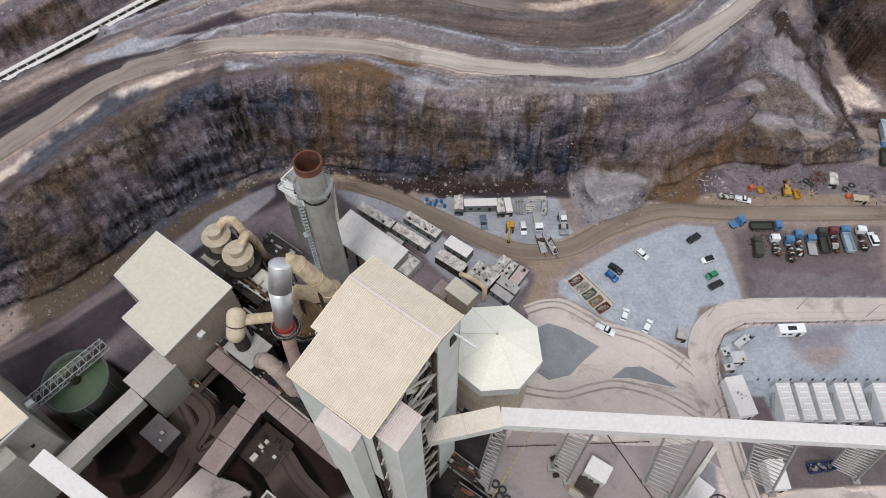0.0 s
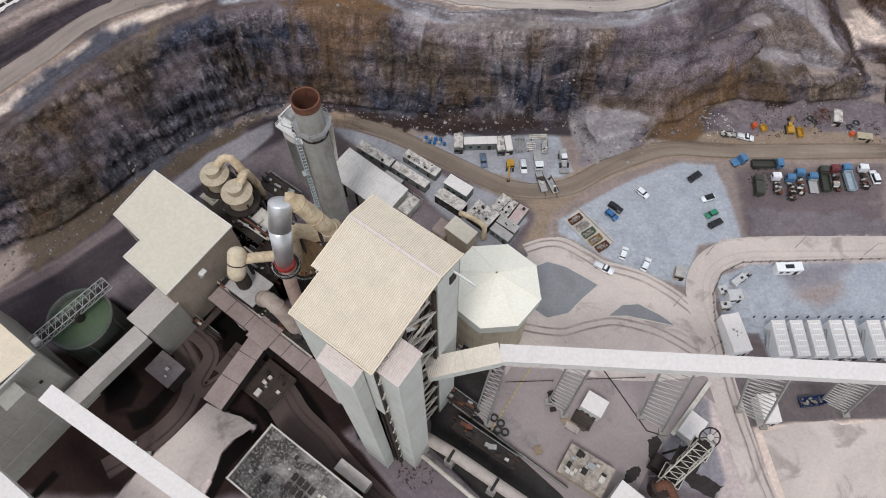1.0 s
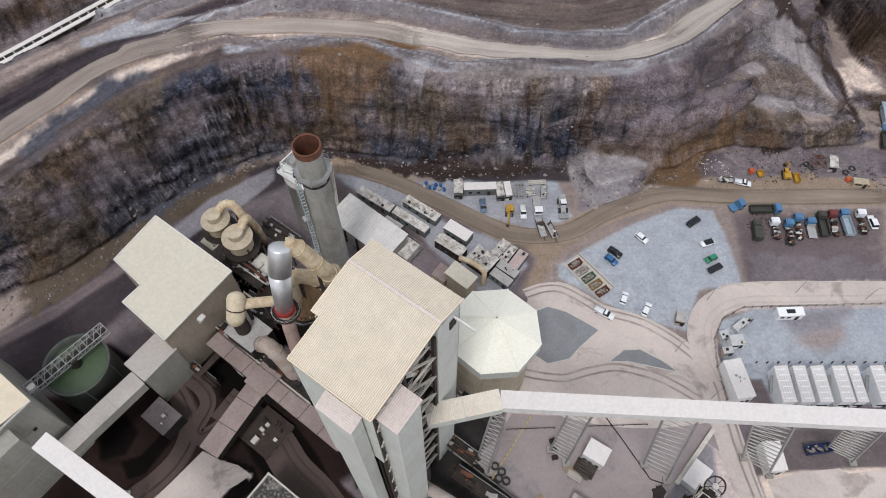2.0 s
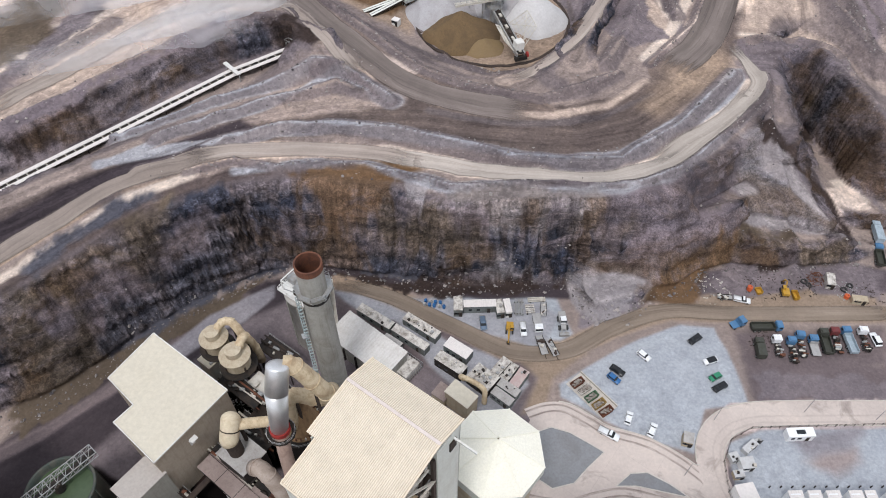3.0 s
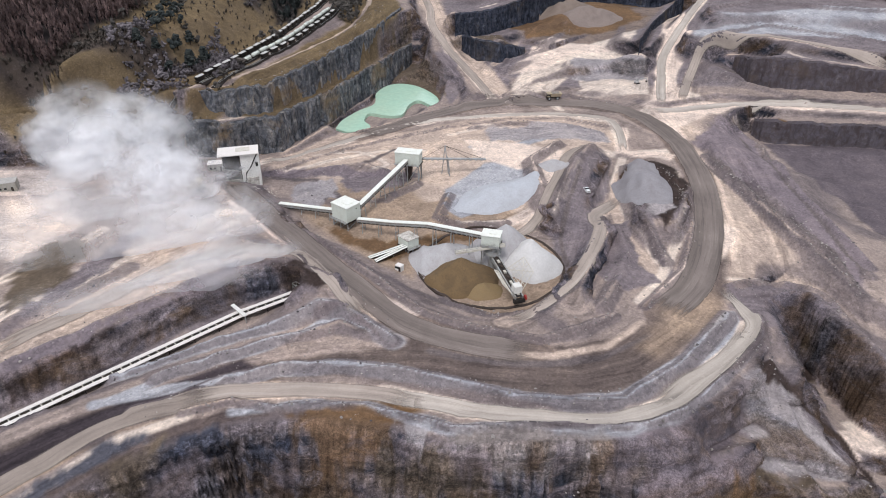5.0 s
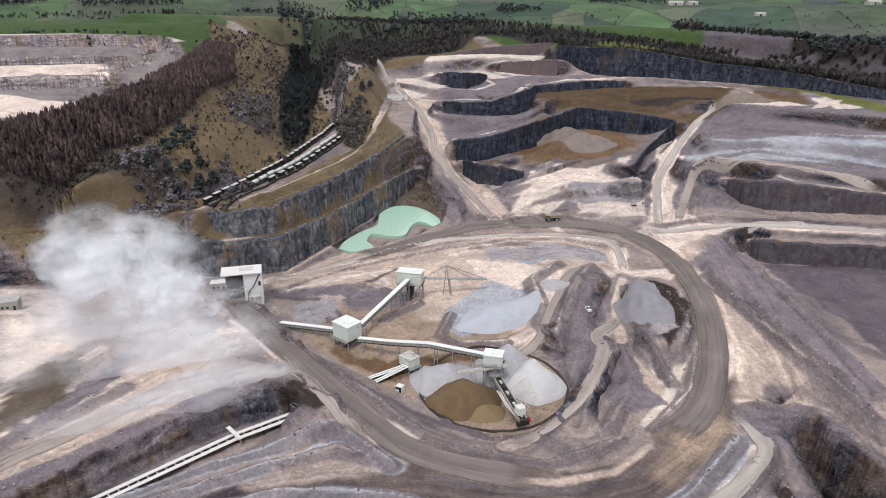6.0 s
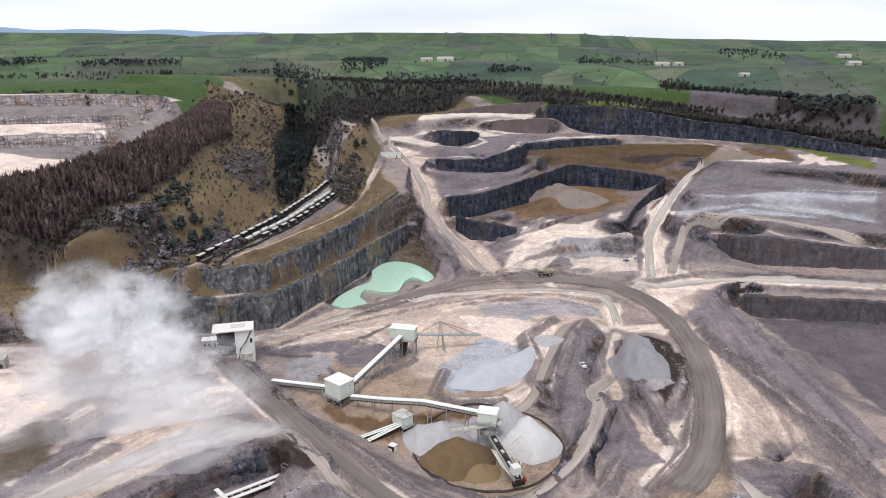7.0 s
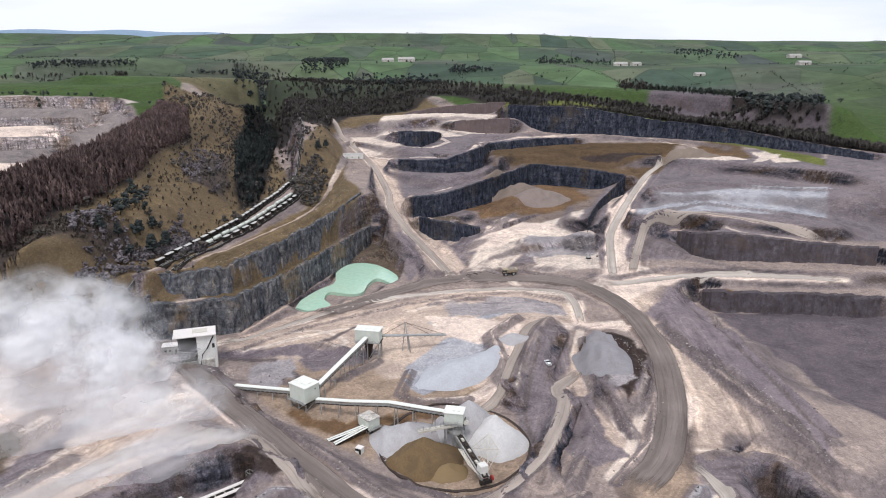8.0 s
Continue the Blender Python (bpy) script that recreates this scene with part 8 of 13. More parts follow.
for x, y, L, D, h, rz, lab in ((81.6, 77.7, 4.4, 1.9, 1.6, 36, "pale grey generator on the gravel"), (79.3, 72.9, 3.6, 3.0, 2.4, 5, "white box cabin with small roof hatch"), (76.7, 74.8, 2.3, 2.4, 1.6, 15, "small grey machine box"), (76.6, 70.2, 2.6, 2.0, 1.6, 5, "small tan store box"), (84.4, 79.5, 1.2, 1.2, 0.9, 20, "small pale bin on gravel")):
    cabin("equipment_box", lab, x, y, L, D, h, rz, TANWALL if "tan" in lab else (WHITEBOX if "white" in lab else GREYBOX), GREYBOX, False, "compound boxes", "box", 1)
cabin("gate_hut", "small pale gate hut beside the car park", 65.5, 79.7, 2.6, 3.0, 2.6, -16, TANWALL, ROOF_GREY, False, "", "hut")
cabin("pump_kiosk", "white pump kiosk under the conveyor gallery", 81.2, 41.6, 4.3, 7.0, 4.4, 3, CLAD_WHITE, ROOF_WHITE, False, "", "hut")
cabin("store_hut", "white roofed store hut in the concrete yard", 37.9, 42.6, 5.5, 4.6, 4.4, -33, CLAD_WHITE, ROOF_WHITE, False, "", "hut")


def skip_bin(name, label, x, y, L, D, h, rz, mat, group="waste skips", fill=None):
    t = thing(name, label, "skip", pose(x, y, spot(x, y), 0, 0, rz), group)
    bm = bmesh.new()
    o = [(-L / 2, -D / 2), (L / 2, -D / 2), (L / 2, D / 2), (-L / 2, D / 2)]
    lo = [bm.verts.new((px * 0.82, py * 0.95, 0.15)) for px, py in o]
    hi = [bm.verts.new((px, py, h)) for px, py in o]
    hi2 = [bm.verts.new((px * 0.95, py * 0.92, h)) for px, py in o]
    lo2 = [bm.verts.new((px * 0.78, py * 0.88, 0.3)) for px, py in o]
    for k in range(4):
        j = (k + 1) % 4
        bm.faces.new((lo[k], lo[j], hi[j], hi[k]))
        bm.faces.new((hi[k], hi[j], hi2[j], hi2[k]))
        bm.faces.new((hi2[k], hi2[j], lo2[j], lo2[k]))
    bm.faces.new(lo[::-1])
    bm.faces.new(lo2)
    bmesh.ops.recalc_face_normals(bm, faces=bm.faces)
    part("body", bm, mat, t)
    for s in (-0.4, 0.4):
        part("skid", slab(0, s * D, 0.08, L * 0.75, 0.16, 0.16), DARKSTEEL, t)
    for k in range(3):
        part("rib", slab(-L * 0.3 + k * L * 0.3, -D / 2 - 0.0, h * 0.55, 0.12, 0.1, h * 0.8), mat, t)
    if fill:
        bm = bmesh.new()
        rng = random.Random(int(x * 5))
        for k in range(26):
            s = rng.uniform(0.2, 0.55)
            box(bm, rng.uniform(-0.36, 0.36) * L, rng.uniform(-0.36, 0.36) * D, h * 0.55 + rng.uniform(0, 0.3), s, s * 1.4, s * 0.6, rng.uniform(0, 90))
        tagged(part("rubbish", bm, fill, t), kind="stuff")
    return t


SKIPGREEN = coat("green skip paint", (0.07, 0.16, 0.09), (0.16, 0.13, 0.10), 0.6, 0.7, scale=0.8)
SKIPTAN = coat("mustard skip paint", (0.33, 0.22, 0.07), (0.2, 0.14, 0.09), 0.6, 0.75, scale=0.8)
SKIPBLUE = coat("blue skip paint", (0.02, 0.04, 0.12), (0.06, 0.06, 0.08), 0.5, 0.6, scale=0.8)
JUNK = coat("mixed scrap", (0.30, 0.27, 0.24), (0.10, 0.07, 0.05), 0.8, 0.85, scale=2.0)
t = thing("skip_pad", "pale concrete pad with kerb under a row of skips", "pad", pose(41.9, 93.6, 0, 0, 0, -51))
part("slab", slab(0, 0, 0.05, 14, 6.0, 0.14), KERB, t)
part("end_wall", slab(0, 2.9, 0.45, 14, 0.3, 0.8), KERB, t)
for x, y, mat, lab in ((38.2, 97.0, RUST, "rusty skip heaped with scrap"), (39.9, 94.9, CABPALE, "pale skip full of rubbish"), (41.6, 92.6, SKIPGREEN, "green skip holding scrap"), (43.3, 90.4, SKIPTAN, "mustard skip on a concrete pad"), (45.0, 88.2, RUST, "rusty brown skip on a concrete pad")):
    o = skip_bin("waste_skip", lab, x, y, 4.2, 1.9, 1.4, 33, mat, fill=JUNK)
    o.location.z = 0.12
skip_bin("blue_skip", "long dark blue open skip on dark gravel", 93.8, 44.1, 6.8, 2.4, 2.1, 7, SKIPBLUE, "", JUNK)


# kiln shell and pipes beside the tower
t = thing("kiln_shell", "long pale rotary kiln shell with dark tyres", "kiln", pose(-6, 34.6, 0))
part("shell", pipe(bmesh.new(), [(0, 0, 9.5), (8, -4.6, 9.2), (24.5, -15.6, 8.6), (40, -26, 8)], 1.45, 20), coat("kiln shell", (0.43, 0.38, 0.34), (0.25, 0.19, 0.16), 0.5, 0.7, scale=0.2), t, round_over=True)
for f in (0.2, 0.45, 0.7):
    c, d = Vector((0, 0, 9.5)).lerp(Vector((40, -26, 8)), f), Vector((40, -26, -1.5)).normalized() * 0.35
    part("tyre", pipe(bmesh.new(), [c - d, c + d], 1.75, 24), DARKSTEEL, t)
    part("pier", slab(c.x, c.y, c.z / 2 - 0.9, 2.2, 3.2, c.z - 1.8, -33), CONCRETE, t)
t = thing("cooling_pipe", "slim pale pipe along the kiln", "pipe", pose(-8.5, 33, 0))
part("tube", pipe(bmesh.new(), [(0, 0, 5), (16, -13, 5), (34, -27, 5)], 0.6, 12), PALESTEEL, t, round_over=True)
for f in (0.1, 0.4, 0.7, 0.95):
    part("post", beam(bmesh.new(), (34 * f, -27 * f, 0), (34 * f, -27 * f, 4.6), 0.35), DUSTY, t)
plinth_block("cooler_block", "dusty cooler plant with low walls and machines", 34.5, 26.9, 11.5, 7.5, 3.0, TANWALL, coat("grimy tan concrete deck", (0.42, 0.365, 0.31), (0.10, 0.08, 0.068), 0.75, 0.9, scale=0.45), rz=-32, extras=18)
plinth_block("white_shed", "white roofed shed at the edge of the yard", 42.5, 17.5, 9, 9, 7.5, CLAD_WHITE, ROOF_WHITE, rz=-40)
t = thing("retaining_wall", "low dark retaining wall along the sunken kiln bay", "wall", pose(0, 45.6, 0))
part("wall", girder(bmesh.new(), (1.5, -1.2, 0.5), (30, -22.5, 0.5), 0.4, 1.2), CONCRETE, t)
part("hand_rail", rail_run(bmesh.new(), [(1.5, -1.2, 1.0), (30, -22.5, 1.0)], 1.0, 2.2, 0.05), DARKSTEEL, t)


def bucket_elevator():
    t = thing("lattice_elevator", "dark lattice elevator frame with round drive wheel", "machine", pose(55, 27, 0))
    a, b = Vector((-2.5, -3.2, 3)), Vector((3.0, 3.2, 22))
    side = Vector((2.2, -1.9, 0)) * 0.55
    up = Vector((-0.7, -0.8, 0.6)) * 2.2
    bm = bmesh.new()
    n = 8
    for s in (-1, 1):
        for h in (0, 1):
            beam(bm, a + side * s + up * h, b + side * s + up * h, 0.3)
        for k in range(n):
            p, q = a.lerp(b, k / n) + side * s, a.lerp(b, (k + 1) / n) + side * s
            beam(bm, p, p + up, 0.18)
            beam(bm, p, q + up, 0.16)
    for k in range(n + 1):
        p = a.lerp(b, k / n)
        beam(bm, p - side, p + side, 0.16)
        beam(bm, p - side + up, p + side + up, 0.16)
        if k < n:
            q = a.lerp(b, (k + 1) / n)
            beam(bm, p - side + up, q + side + up, 0.14)
    part("lattice", bm, PALESTEEL, t, "pale steel lattice")
    bm = bmesh.new()
    c = b + Vector((0.4, 0.6, 0.4))
    for k in range(24):
        p = c + Vector((2.3 * math.cos(k * math.pi / 12), 1.9 * math.sin(k * math.pi / 12), 1.2 * math.sin(k * math.pi / 12)))
        q = c + Vector((2.3 * math.cos((k + 1) * math.pi / 12), 1.9 * math.sin((k + 1) * math.pi / 12), 1.2 * math.sin((k + 1) * math.pi / 12)))
        beam(bm, p, q, 0.3)
        if k % 3 == 0:
            beam(bm, c, p, 0.14)
    part("drive_wheel", bm, DARKSTEEL, t)
    part("hub", cyl(bmesh.new(), c.x, c.y, c.z - 0.4, c.z + 0.5, 0.7, 0.7, 14), KERB, t)
    for dx, dy in ((-1.5, 1.5), (2.5, -1), (3.5, 3.8), (-0.5, 4.4)):
        part("leg", beam(bmesh.new(), (dx, dy, 0), (dx * 0.7 + 0.6, dy * 0.7, 16), 0.45), DARKSTEEL, t)
    part("hopper", cyl(bmesh.new(), -3.4, -4.2, 0, 6, 2.2, 2.6, 20), DUSTY, t)
    part("platform", slab(1, 0.5, 12, 6, 5, 0.25, -36), DARKSTEEL, t)
    part("motor_house", slab(-2.2, 1.2, 2.0, 4.5, 3.6, 4.0, -36), DARKWALL, t)
    part("casing", girder(bmesh.new(), a + up * 0.5, b + up * 0.4, 1.5, 1.5), DARKSTEEL, t, "dark bucket casing inside the lattice")
    for x, y, z, w, d in ((-1.6, -2.2, 7.5, 5.2, 4.0), (2.4, 2.2, 17.5, 4.6, 4.2)):
        part("platform", slab(x, y, z, w, d, 0.2, -36), DARKSTEEL, t)
        c, e = Matrix.Rotation(math.radians(-36), 4, "Z"), Vector((x, y, z + 0.1))
        ring = [e + c @ Vector((sx * w / 2, sy * d / 2, 0)) for sx, sy in ((-1, -1), (1, -1), (1, 1), (-1, 1), (-1, -1))]
        part("platform_rail", rail_run(bmesh.new(), ring, 1.1, 1.5, 0.06), PALESTEEL, t)
    for p, q in (((-4.5, -1.0, 0), (-1.6, -2.2, 7.5)), ((3.5, 3.8, 0), (-0.4, 4.2, 15)), ((-0.5, 4.4, 0), (3.0, 2.8, 15)), ((2.5, -1, 0), (3.2, 3.0, 15)), ((-5.5, -4.5, 0), (-2.6, -3.0, 7.5))):
        part("brace", beam(bmesh.new(), p, q, 0.26), STEEL, t)
    part("feed_pipe", pipe(bmesh.new(), curve_pts([(-6, -5, 9), (-3.4, -4.2, 9.5), (-1.6, -6, 7), (0.5, -9, 4)], 5), 1.0, 14), RUST, t, round_over=True)
    return t


bucket_elevator()

# kerbed islands in the road
def island(label, pts, top, z=0.16):
    t = tagged(new("traffic_island"), label, "island")
    part("fill", prism(bmesh.new(), pts, 0.02, z - 0.05), top, t)
    n = len(pts)
    for k in range(n):
        a, b = pts[k], pts[(k + 1) % n]
        part("kerb", girder(bmesh.new(), (*a, z / 2), (*b, z / 2), 0.3, z + 0.04), KERB, t)
    return t


island("grey asphalt lay-by with pale kerbs beside the octagonal silo", [(24.6, 69.6), (28.2, 67.0), (34.0, 68.4), (38.0, 72.4), (43.0, 76.8), (39.5, 79.2), (34.5, 82.4), (29.5, 84.0), (25.8, 82.6), (24.0, 76.0)], ASPHALT)
island("lens-shaped gravel island with pale kerbs in the road", [(44.6, 67.6), (49.0, 71.0), (53.5, 71.2), (58.6, 68.2), (63.0, 64.6), (57.0, 66.0), (50.0, 67.6)], ASPHALT)


# fence and lamp posts round the compound
def lamp_post(x, y):
    t = thing("lamp_post", "slim grey street lamp on a tall post", "street lamp", pose(x, y, 0), "street lamps")
    part("post", cyl(bmesh.new(), 0, 0, 0, 7.5, 0.1, 0.06, 8), STEEL, t)
    part("arm", beam(bmesh.new(), (0, 0, 7.4), (1.2, -0.3, 7.7), 0.08), STEEL, t)
    part("lamp_head", slab(1.4, -0.35, 7.7, 0.6, 0.25, 0.12), KERB, t)
    return t


for p in ((74.5, 86.0), (100, 88.3), (63.0, 70.5), (70.2, 57.5), (119, 86)):
    lamp_post(*p)
t = thing("compound_fence", "low dark post and wire fence along the gravel compound", "fence", pose(74, 70, 0))
line = [Vector((74, 57, 0)), Vector((73.2, 66, 0)), Vector((74.0, 74, 0)), Vector((77.5, 80, 0)), Vector((84, 83.4, 0)), Vector((130, 84.6, 0))]
o = Vector((74, 70, 0))
for a, b in zip(line, line[1:]):
    n = max(1, int((b - a).length / 2.5))
    for k in range(n):
        p = a.lerp(b, k / n) - o
        part("post", beam(bmesh.new(), p, p + Vector((0, 0, 1.5)), 0.12), DARKSTEEL, t)
    for h in (0.5, 1.0, 1.4):
        part("wire", beam(bmesh.new(), a - o + Vector((0, 0, h)), b - o + Vector((0, 0, h)), 0.04), DARKSTEEL, t)
t = thing("post_row", "row of short bollards behind the white cabins", "bollard", pose(84, 67.2, 0))
for k in range(16):
    part("bollard", cyl(bmesh.new(), k * 2.9, 0, 0, 1.1, 0.16, 0.16, 8), DARKSTEEL, t)


# ---- made roads and aprons of the works
def paved(name, base, track, amount):
    m, nt, b, vec = begin(name, 0.95)
    at = nt.nodes.new("ShaderNodeAttribute"); at.attribute_name = "lane"
    sep = nt.nodes.new("ShaderNodeSeparateXYZ"); nt.links.new(at.outputs["Vector"], sep.inputs[0])

    def calc(op, a, c):
        n = nt.nodes.new("ShaderNodeMath"); n.operation = op
        for s, v in ((0, a), (1, c)):
            if hasattr(v, "is_linked"):
                nt.links.new(v, n.inputs[s])
            else:
                n.inputs[s].default_value = v
        return n.outputs[0]

    sway = grain(nt, stretched(nt, at.outputs["Vector"], (0.0, 0.045, 0.0)), 1.0, 3, 0.5)
    x = calc("ADD", sep.outputs[0], calc("MULTIPLY", calc("SUBTRACT", sway, 0.5), 1.5))
    x = calc("ABSOLUTE", calc("ADD", x, 1.7), 0.0)
    band = calc("ABSOLUTE", calc("SUBTRACT", x, 0.95), 0.0)
    worn = grain(nt, stretched(nt, at.outputs["Vector"], (1.4, 0.12, 0.0)), 1.0, 6, 0.7)
    mark = calc("MULTIPLY", ramp(nt, band, [(0.15, 1.0), (0.42, 0.0)]), ramp(nt, worn, [(0.36, 0.15), (0.62, 1.0)]))
    mark = calc("MULTIPLY", mark, calc("MULTIPLY", sep.outputs[2], amount))
    big = grain(nt, vec, 0.06, 9, 0.66, 0.5)
    fine = grain(nt, vec, 1.2, 6, 0.65)
    col = mixed(nt, "MULTIPLY", 0.8, base, ramp(nt, big, [(0.32, (0.78, 0.77, 0.78)), (0.55, (1.0, 1.0, 1.0)), (0.7, (1.12, 1.11, 1.09))]))
    col = mixed(nt, "MULTIPLY", 0.6, col, ramp(nt, fine, [(0.3, 0.85), (0.7, 1.1)]))
    col = mixed(nt, "MIX", mark, col, track)
    spill = grain(nt, vec, 0.085, 8, 0.62, 0.7)
    col = mixed(nt, "MIX", ramp(nt, spill, [(0.57, 0.0), (0.63, 0.32), (0.72, 0.6)]), col, track)
    # cracks and cast joints between the bays
    joint = nt.nodes.new("ShaderNodeTexBrick"); joint.offset = 0.0
    joint.inputs["Scale"].default_value, joint.inputs["Mortar Size"].default_value = 1.0, 0.06
    joint.inputs["Brick Width"].default_value, joint.inputs["Row Height"].default_value = 11.0, 9.0
    nt.links.new(stretched(nt, vec, (1, 1, 1), 38), joint.inputs["Vector"])
    col = mixed(nt, "MULTIPLY", calc("MULTIPLY", joint.outputs["Fac"], 0.14), col, (0.35, 0.32, 0.32))
    nt.links.new(col, b.inputs["Base Color"])
    bumped(nt, b, fine, 0.2, 0.03)
    return m


PALEROAD = paved("pinkish pale concrete road", (0.55, 0.475, 0.43), (0.13, 0.098, 0.085), 0.85)
YARDROAD = paved("mauve-grey concrete yard", (0.31, 0.262, 0.256), (0.12, 0.13, 0.125), 0.7)
MUDROAD = paved("muddy grey-brown road", (0.088, 0.063, 0.055), (0.022, 0.015, 0.013), 0.95)


def ribbon(label, pts, width, mat, z, marks=1.0, kerbs=()):
    """A road along a line; kerbs: (side, from, to) as parts of its length."""
    way = curve_pts([Vector((x, y, 0)) for x, y in pts], 6)
    me = bpy.data.meshes.new("road")
    offs = np.linspace(-0.5, 0.5, 5) * width
    co, lane, edge = [], [], {-1: [], 1: []}
    run = 0.0
    for i, p in enumerate(way):
        d = (way[min(i + 1, len(way) - 1)] - way[max(i - 1, 0)]).normalized()
        s = Vector((d.y, -d.x, 0))
        run += (p - way[i - 1]).length if i else 0
        for o in offs:
            q = p + s * float(o)
            co.append((q.x, q.y, z))
            lane.append((float(o), run, marks))
        for k in (-1, 1):
            edge[k].append(p + s * k * (width / 2 + 0.12))
    n = len(offs)
    fs = [(i * n + k, i * n + k + 1, (i + 1) * n + k + 1, (i + 1) * n + k) for i in range(len(way) - 1) for k in range(n - 1)]
    me.from_pydata(co, [], [f[::-1] for f in fs])
    if me.polygons[0].normal.z < 0:
        me.flip_normals()
    at = me.attributes.new("lane", "FLOAT_VECTOR", "POINT")
    at.data.foreach_set("vector", np.array(lane, np.float32).ravel())
    me.materials.append(mat)
    ob = tagged(new("road", me), label, "road", kind="structure")
    for k, f0, f1 in kerbs:
        line = edge[k][int(f0 * (len(way) - 1)):int(f1 * (len(way) - 1)) + 1]
        for a, b in zip(line, line[1:]):
            part("kerb", girder(bmesh.new(), (a.x, a.y, z), (b.x, b.y, z), 0.26, 0.3), KERB, ob)
    return ob


def apron(label, pts, mat, z=0.06, rounded=4, name="pavement"):
    loop = [Vector((x, y, 0)) for x, y in pts]
    if rounded:
        loop = curve_pts(loop + [loop[0]], rounded)[:-1]
    bm = bmesh.new()
    f = bm.faces.new([bm.verts.new((p.x, p.y, z)) for p in loop])
    if f.calc_area() and f.normal.z < 0:
        f.normal_flip()
    bmesh.ops.triangulate(bm, faces=bm.faces)
    bm.normal_update()
    for f in bm.faces:
        if f.normal.z < 0:
            f.normal_flip()
    me = bpy.data.meshes.new(name)
    bm.to_mesh(me)
    bm.free()
    me.materials.append(mat)
    return tagged(new(name, me), label, "pavement", kind="structure")


apron("pale concrete apron round the octagonal silo and the road junction", [(20.3, 59.9), (21.8, 72.6), (23.1, 84.0), (27.4, 88.8), (35.4, 89.5), (42.3, 86.1), (49.6, 81.6), (58.5, 78.0), (65.3, 72.6), (66.7, 70.6), (71.6, 64.6), (74.0, 56.2), (74.7, 52.5), (52.5, 49.6), (31.3, 52.5)], PALEROAD, 0.06)
apron("mauve-grey concrete yard under the long conveyor gallery", [(12.5, 46.0), (17.9, 53.5), (46.6, 51.9), (72.5, 52.7), (73.9, 40.2), (67.0, 46.0), (53.4, 31.8), (45.8, 20.9), (36.2, 6.2), (15.9, 23.8), (5.2, 40.2)], YARDROAD, 0.05, 0)
apron("cream concrete slab beside the dark gravel", [(80.1, 36.5), (88.4, 38.6), (98.7, 39.6), (100.5, 38.3), (132.3, 41.5), (120.0, 2.0), (85.9, 2.0), (83.1, 16.9), (81.4, 28.8)], PALEROAD, 0.05, 0)
ribbon("pale concrete access road with kerbs and tyre marks", [(133.5, 88.0), (114.3, 88.0), (98.4, 88.0), (85.5, 87.5), (77.8, 85.2), (73.0, 80.9), (70.9, 75.8), (70.7, 69.3), (72.3, 62.1)], 7.2, PALEROAD, 0.09, 0.25, ((-1, 0.0, 0.8), (1, 0.0, 0.8)))
ribbon("pale concrete road with dark tyre tracks past the car park", [(24.0, 86.1), (28.9, 87.9), (33.7, 87.7), (38.9, 84.4), (44.0, 80.9), (54.6, 77.3), (64.3, 70.4), (70.6, 62.6), (71.8, 54.5), (73.0, 45), (75.0, 31.5), (77.6, 18.5), (80.0, 6)], 7.0, PALEROAD, 0.08, 1.0, ((-1, 0.15, 0.5),))
ribbon("lower concrete road with dark muddy tyre tracks", [(21.0, 63.0), (31.3, 61.5), (39.7, 63.3), (46.6, 64.3), (56.6, 61.5), (64.0, 57.2), (71.8, 52.5)], 6.5, PALEROAD, 0.07, 1.0)
ribbon("muddy grey road between low gallery and tower", [(-57.4, 56.7), (-51.0, 52.5), (-43.0, 47.1), (-37.2, 39.6), (-30.9, 33.8), (-24.6, 26.8), (-17.2, 20.0), (-12.7, 15.7), (-7.2, 6.9)], 9.0, MUDROAD, 0.07, 0.6)
ribbon("winding muddy track in the dark yard", [(-73.4, 63.0), (-68.8, 58.3), (-64.7, 50.6), (-65.7, 43.1), (-70.5, 36.6), (-76.7, 31.8), (-82.9, 27.6)], 5.5, MUDROAD, 0.07, 1.0)
ribbon("curved muddy wheel track in the dark yard", [(-73.7, 65.4), (-65.6, 62.2), (-61.1, 56.7), (-63.1, 49.8), (-61.3, 47.5), (-56.6, 50.5), (-54.1, 54.4), (-49.9, 56.7)], 4.2, MUDROAD, 0.08, 1.0)
apron("pale stained concrete roof slab with ragged wet edge", [(-60.4, 44.0), (-55.4, 41.7), (-50.9, 40.5), (-47.5, 38.2), (-50.4, 35.9), (-53.7, 34.2), (-55.2, 31.0), (-55.7, 27.6), (-58.7, 24.1), (-60.3, 16.8), (-77.4, 7.0), (-84.6, 9.5), (-73.1, 29.0)], PALEROAD, 0.12, 0)

# flat black sheets paint in the darkness of the bay and tower foot
BLACKFLOOR = coat("oily black concrete", (0.016, 0.013, 0.012), (0.05, 0.04, 0.035), 0.6, 0.6, scale=0.15)
apron("black floor sheet darkening the sunken kiln bay", [(-2.0, 48.2), (6.7, 43.0), (17.1, 32.3), (28.3, 22.0), (34.6, 14.4), (23.3, 6.9), (9.1, 20.9), (-3.4, 33.1)], BLACKFLOOR, 0.075, 0)
apron("black ground sheet, shade painted at the foot of the tower", [(-7.1, 49.0), (2.5, 56.6), (9.9, 56.6), (11.2, 49.0), (8.2, 43.0), (-2.0, 41.6)], BLACKFLOOR, 0.065, 3)


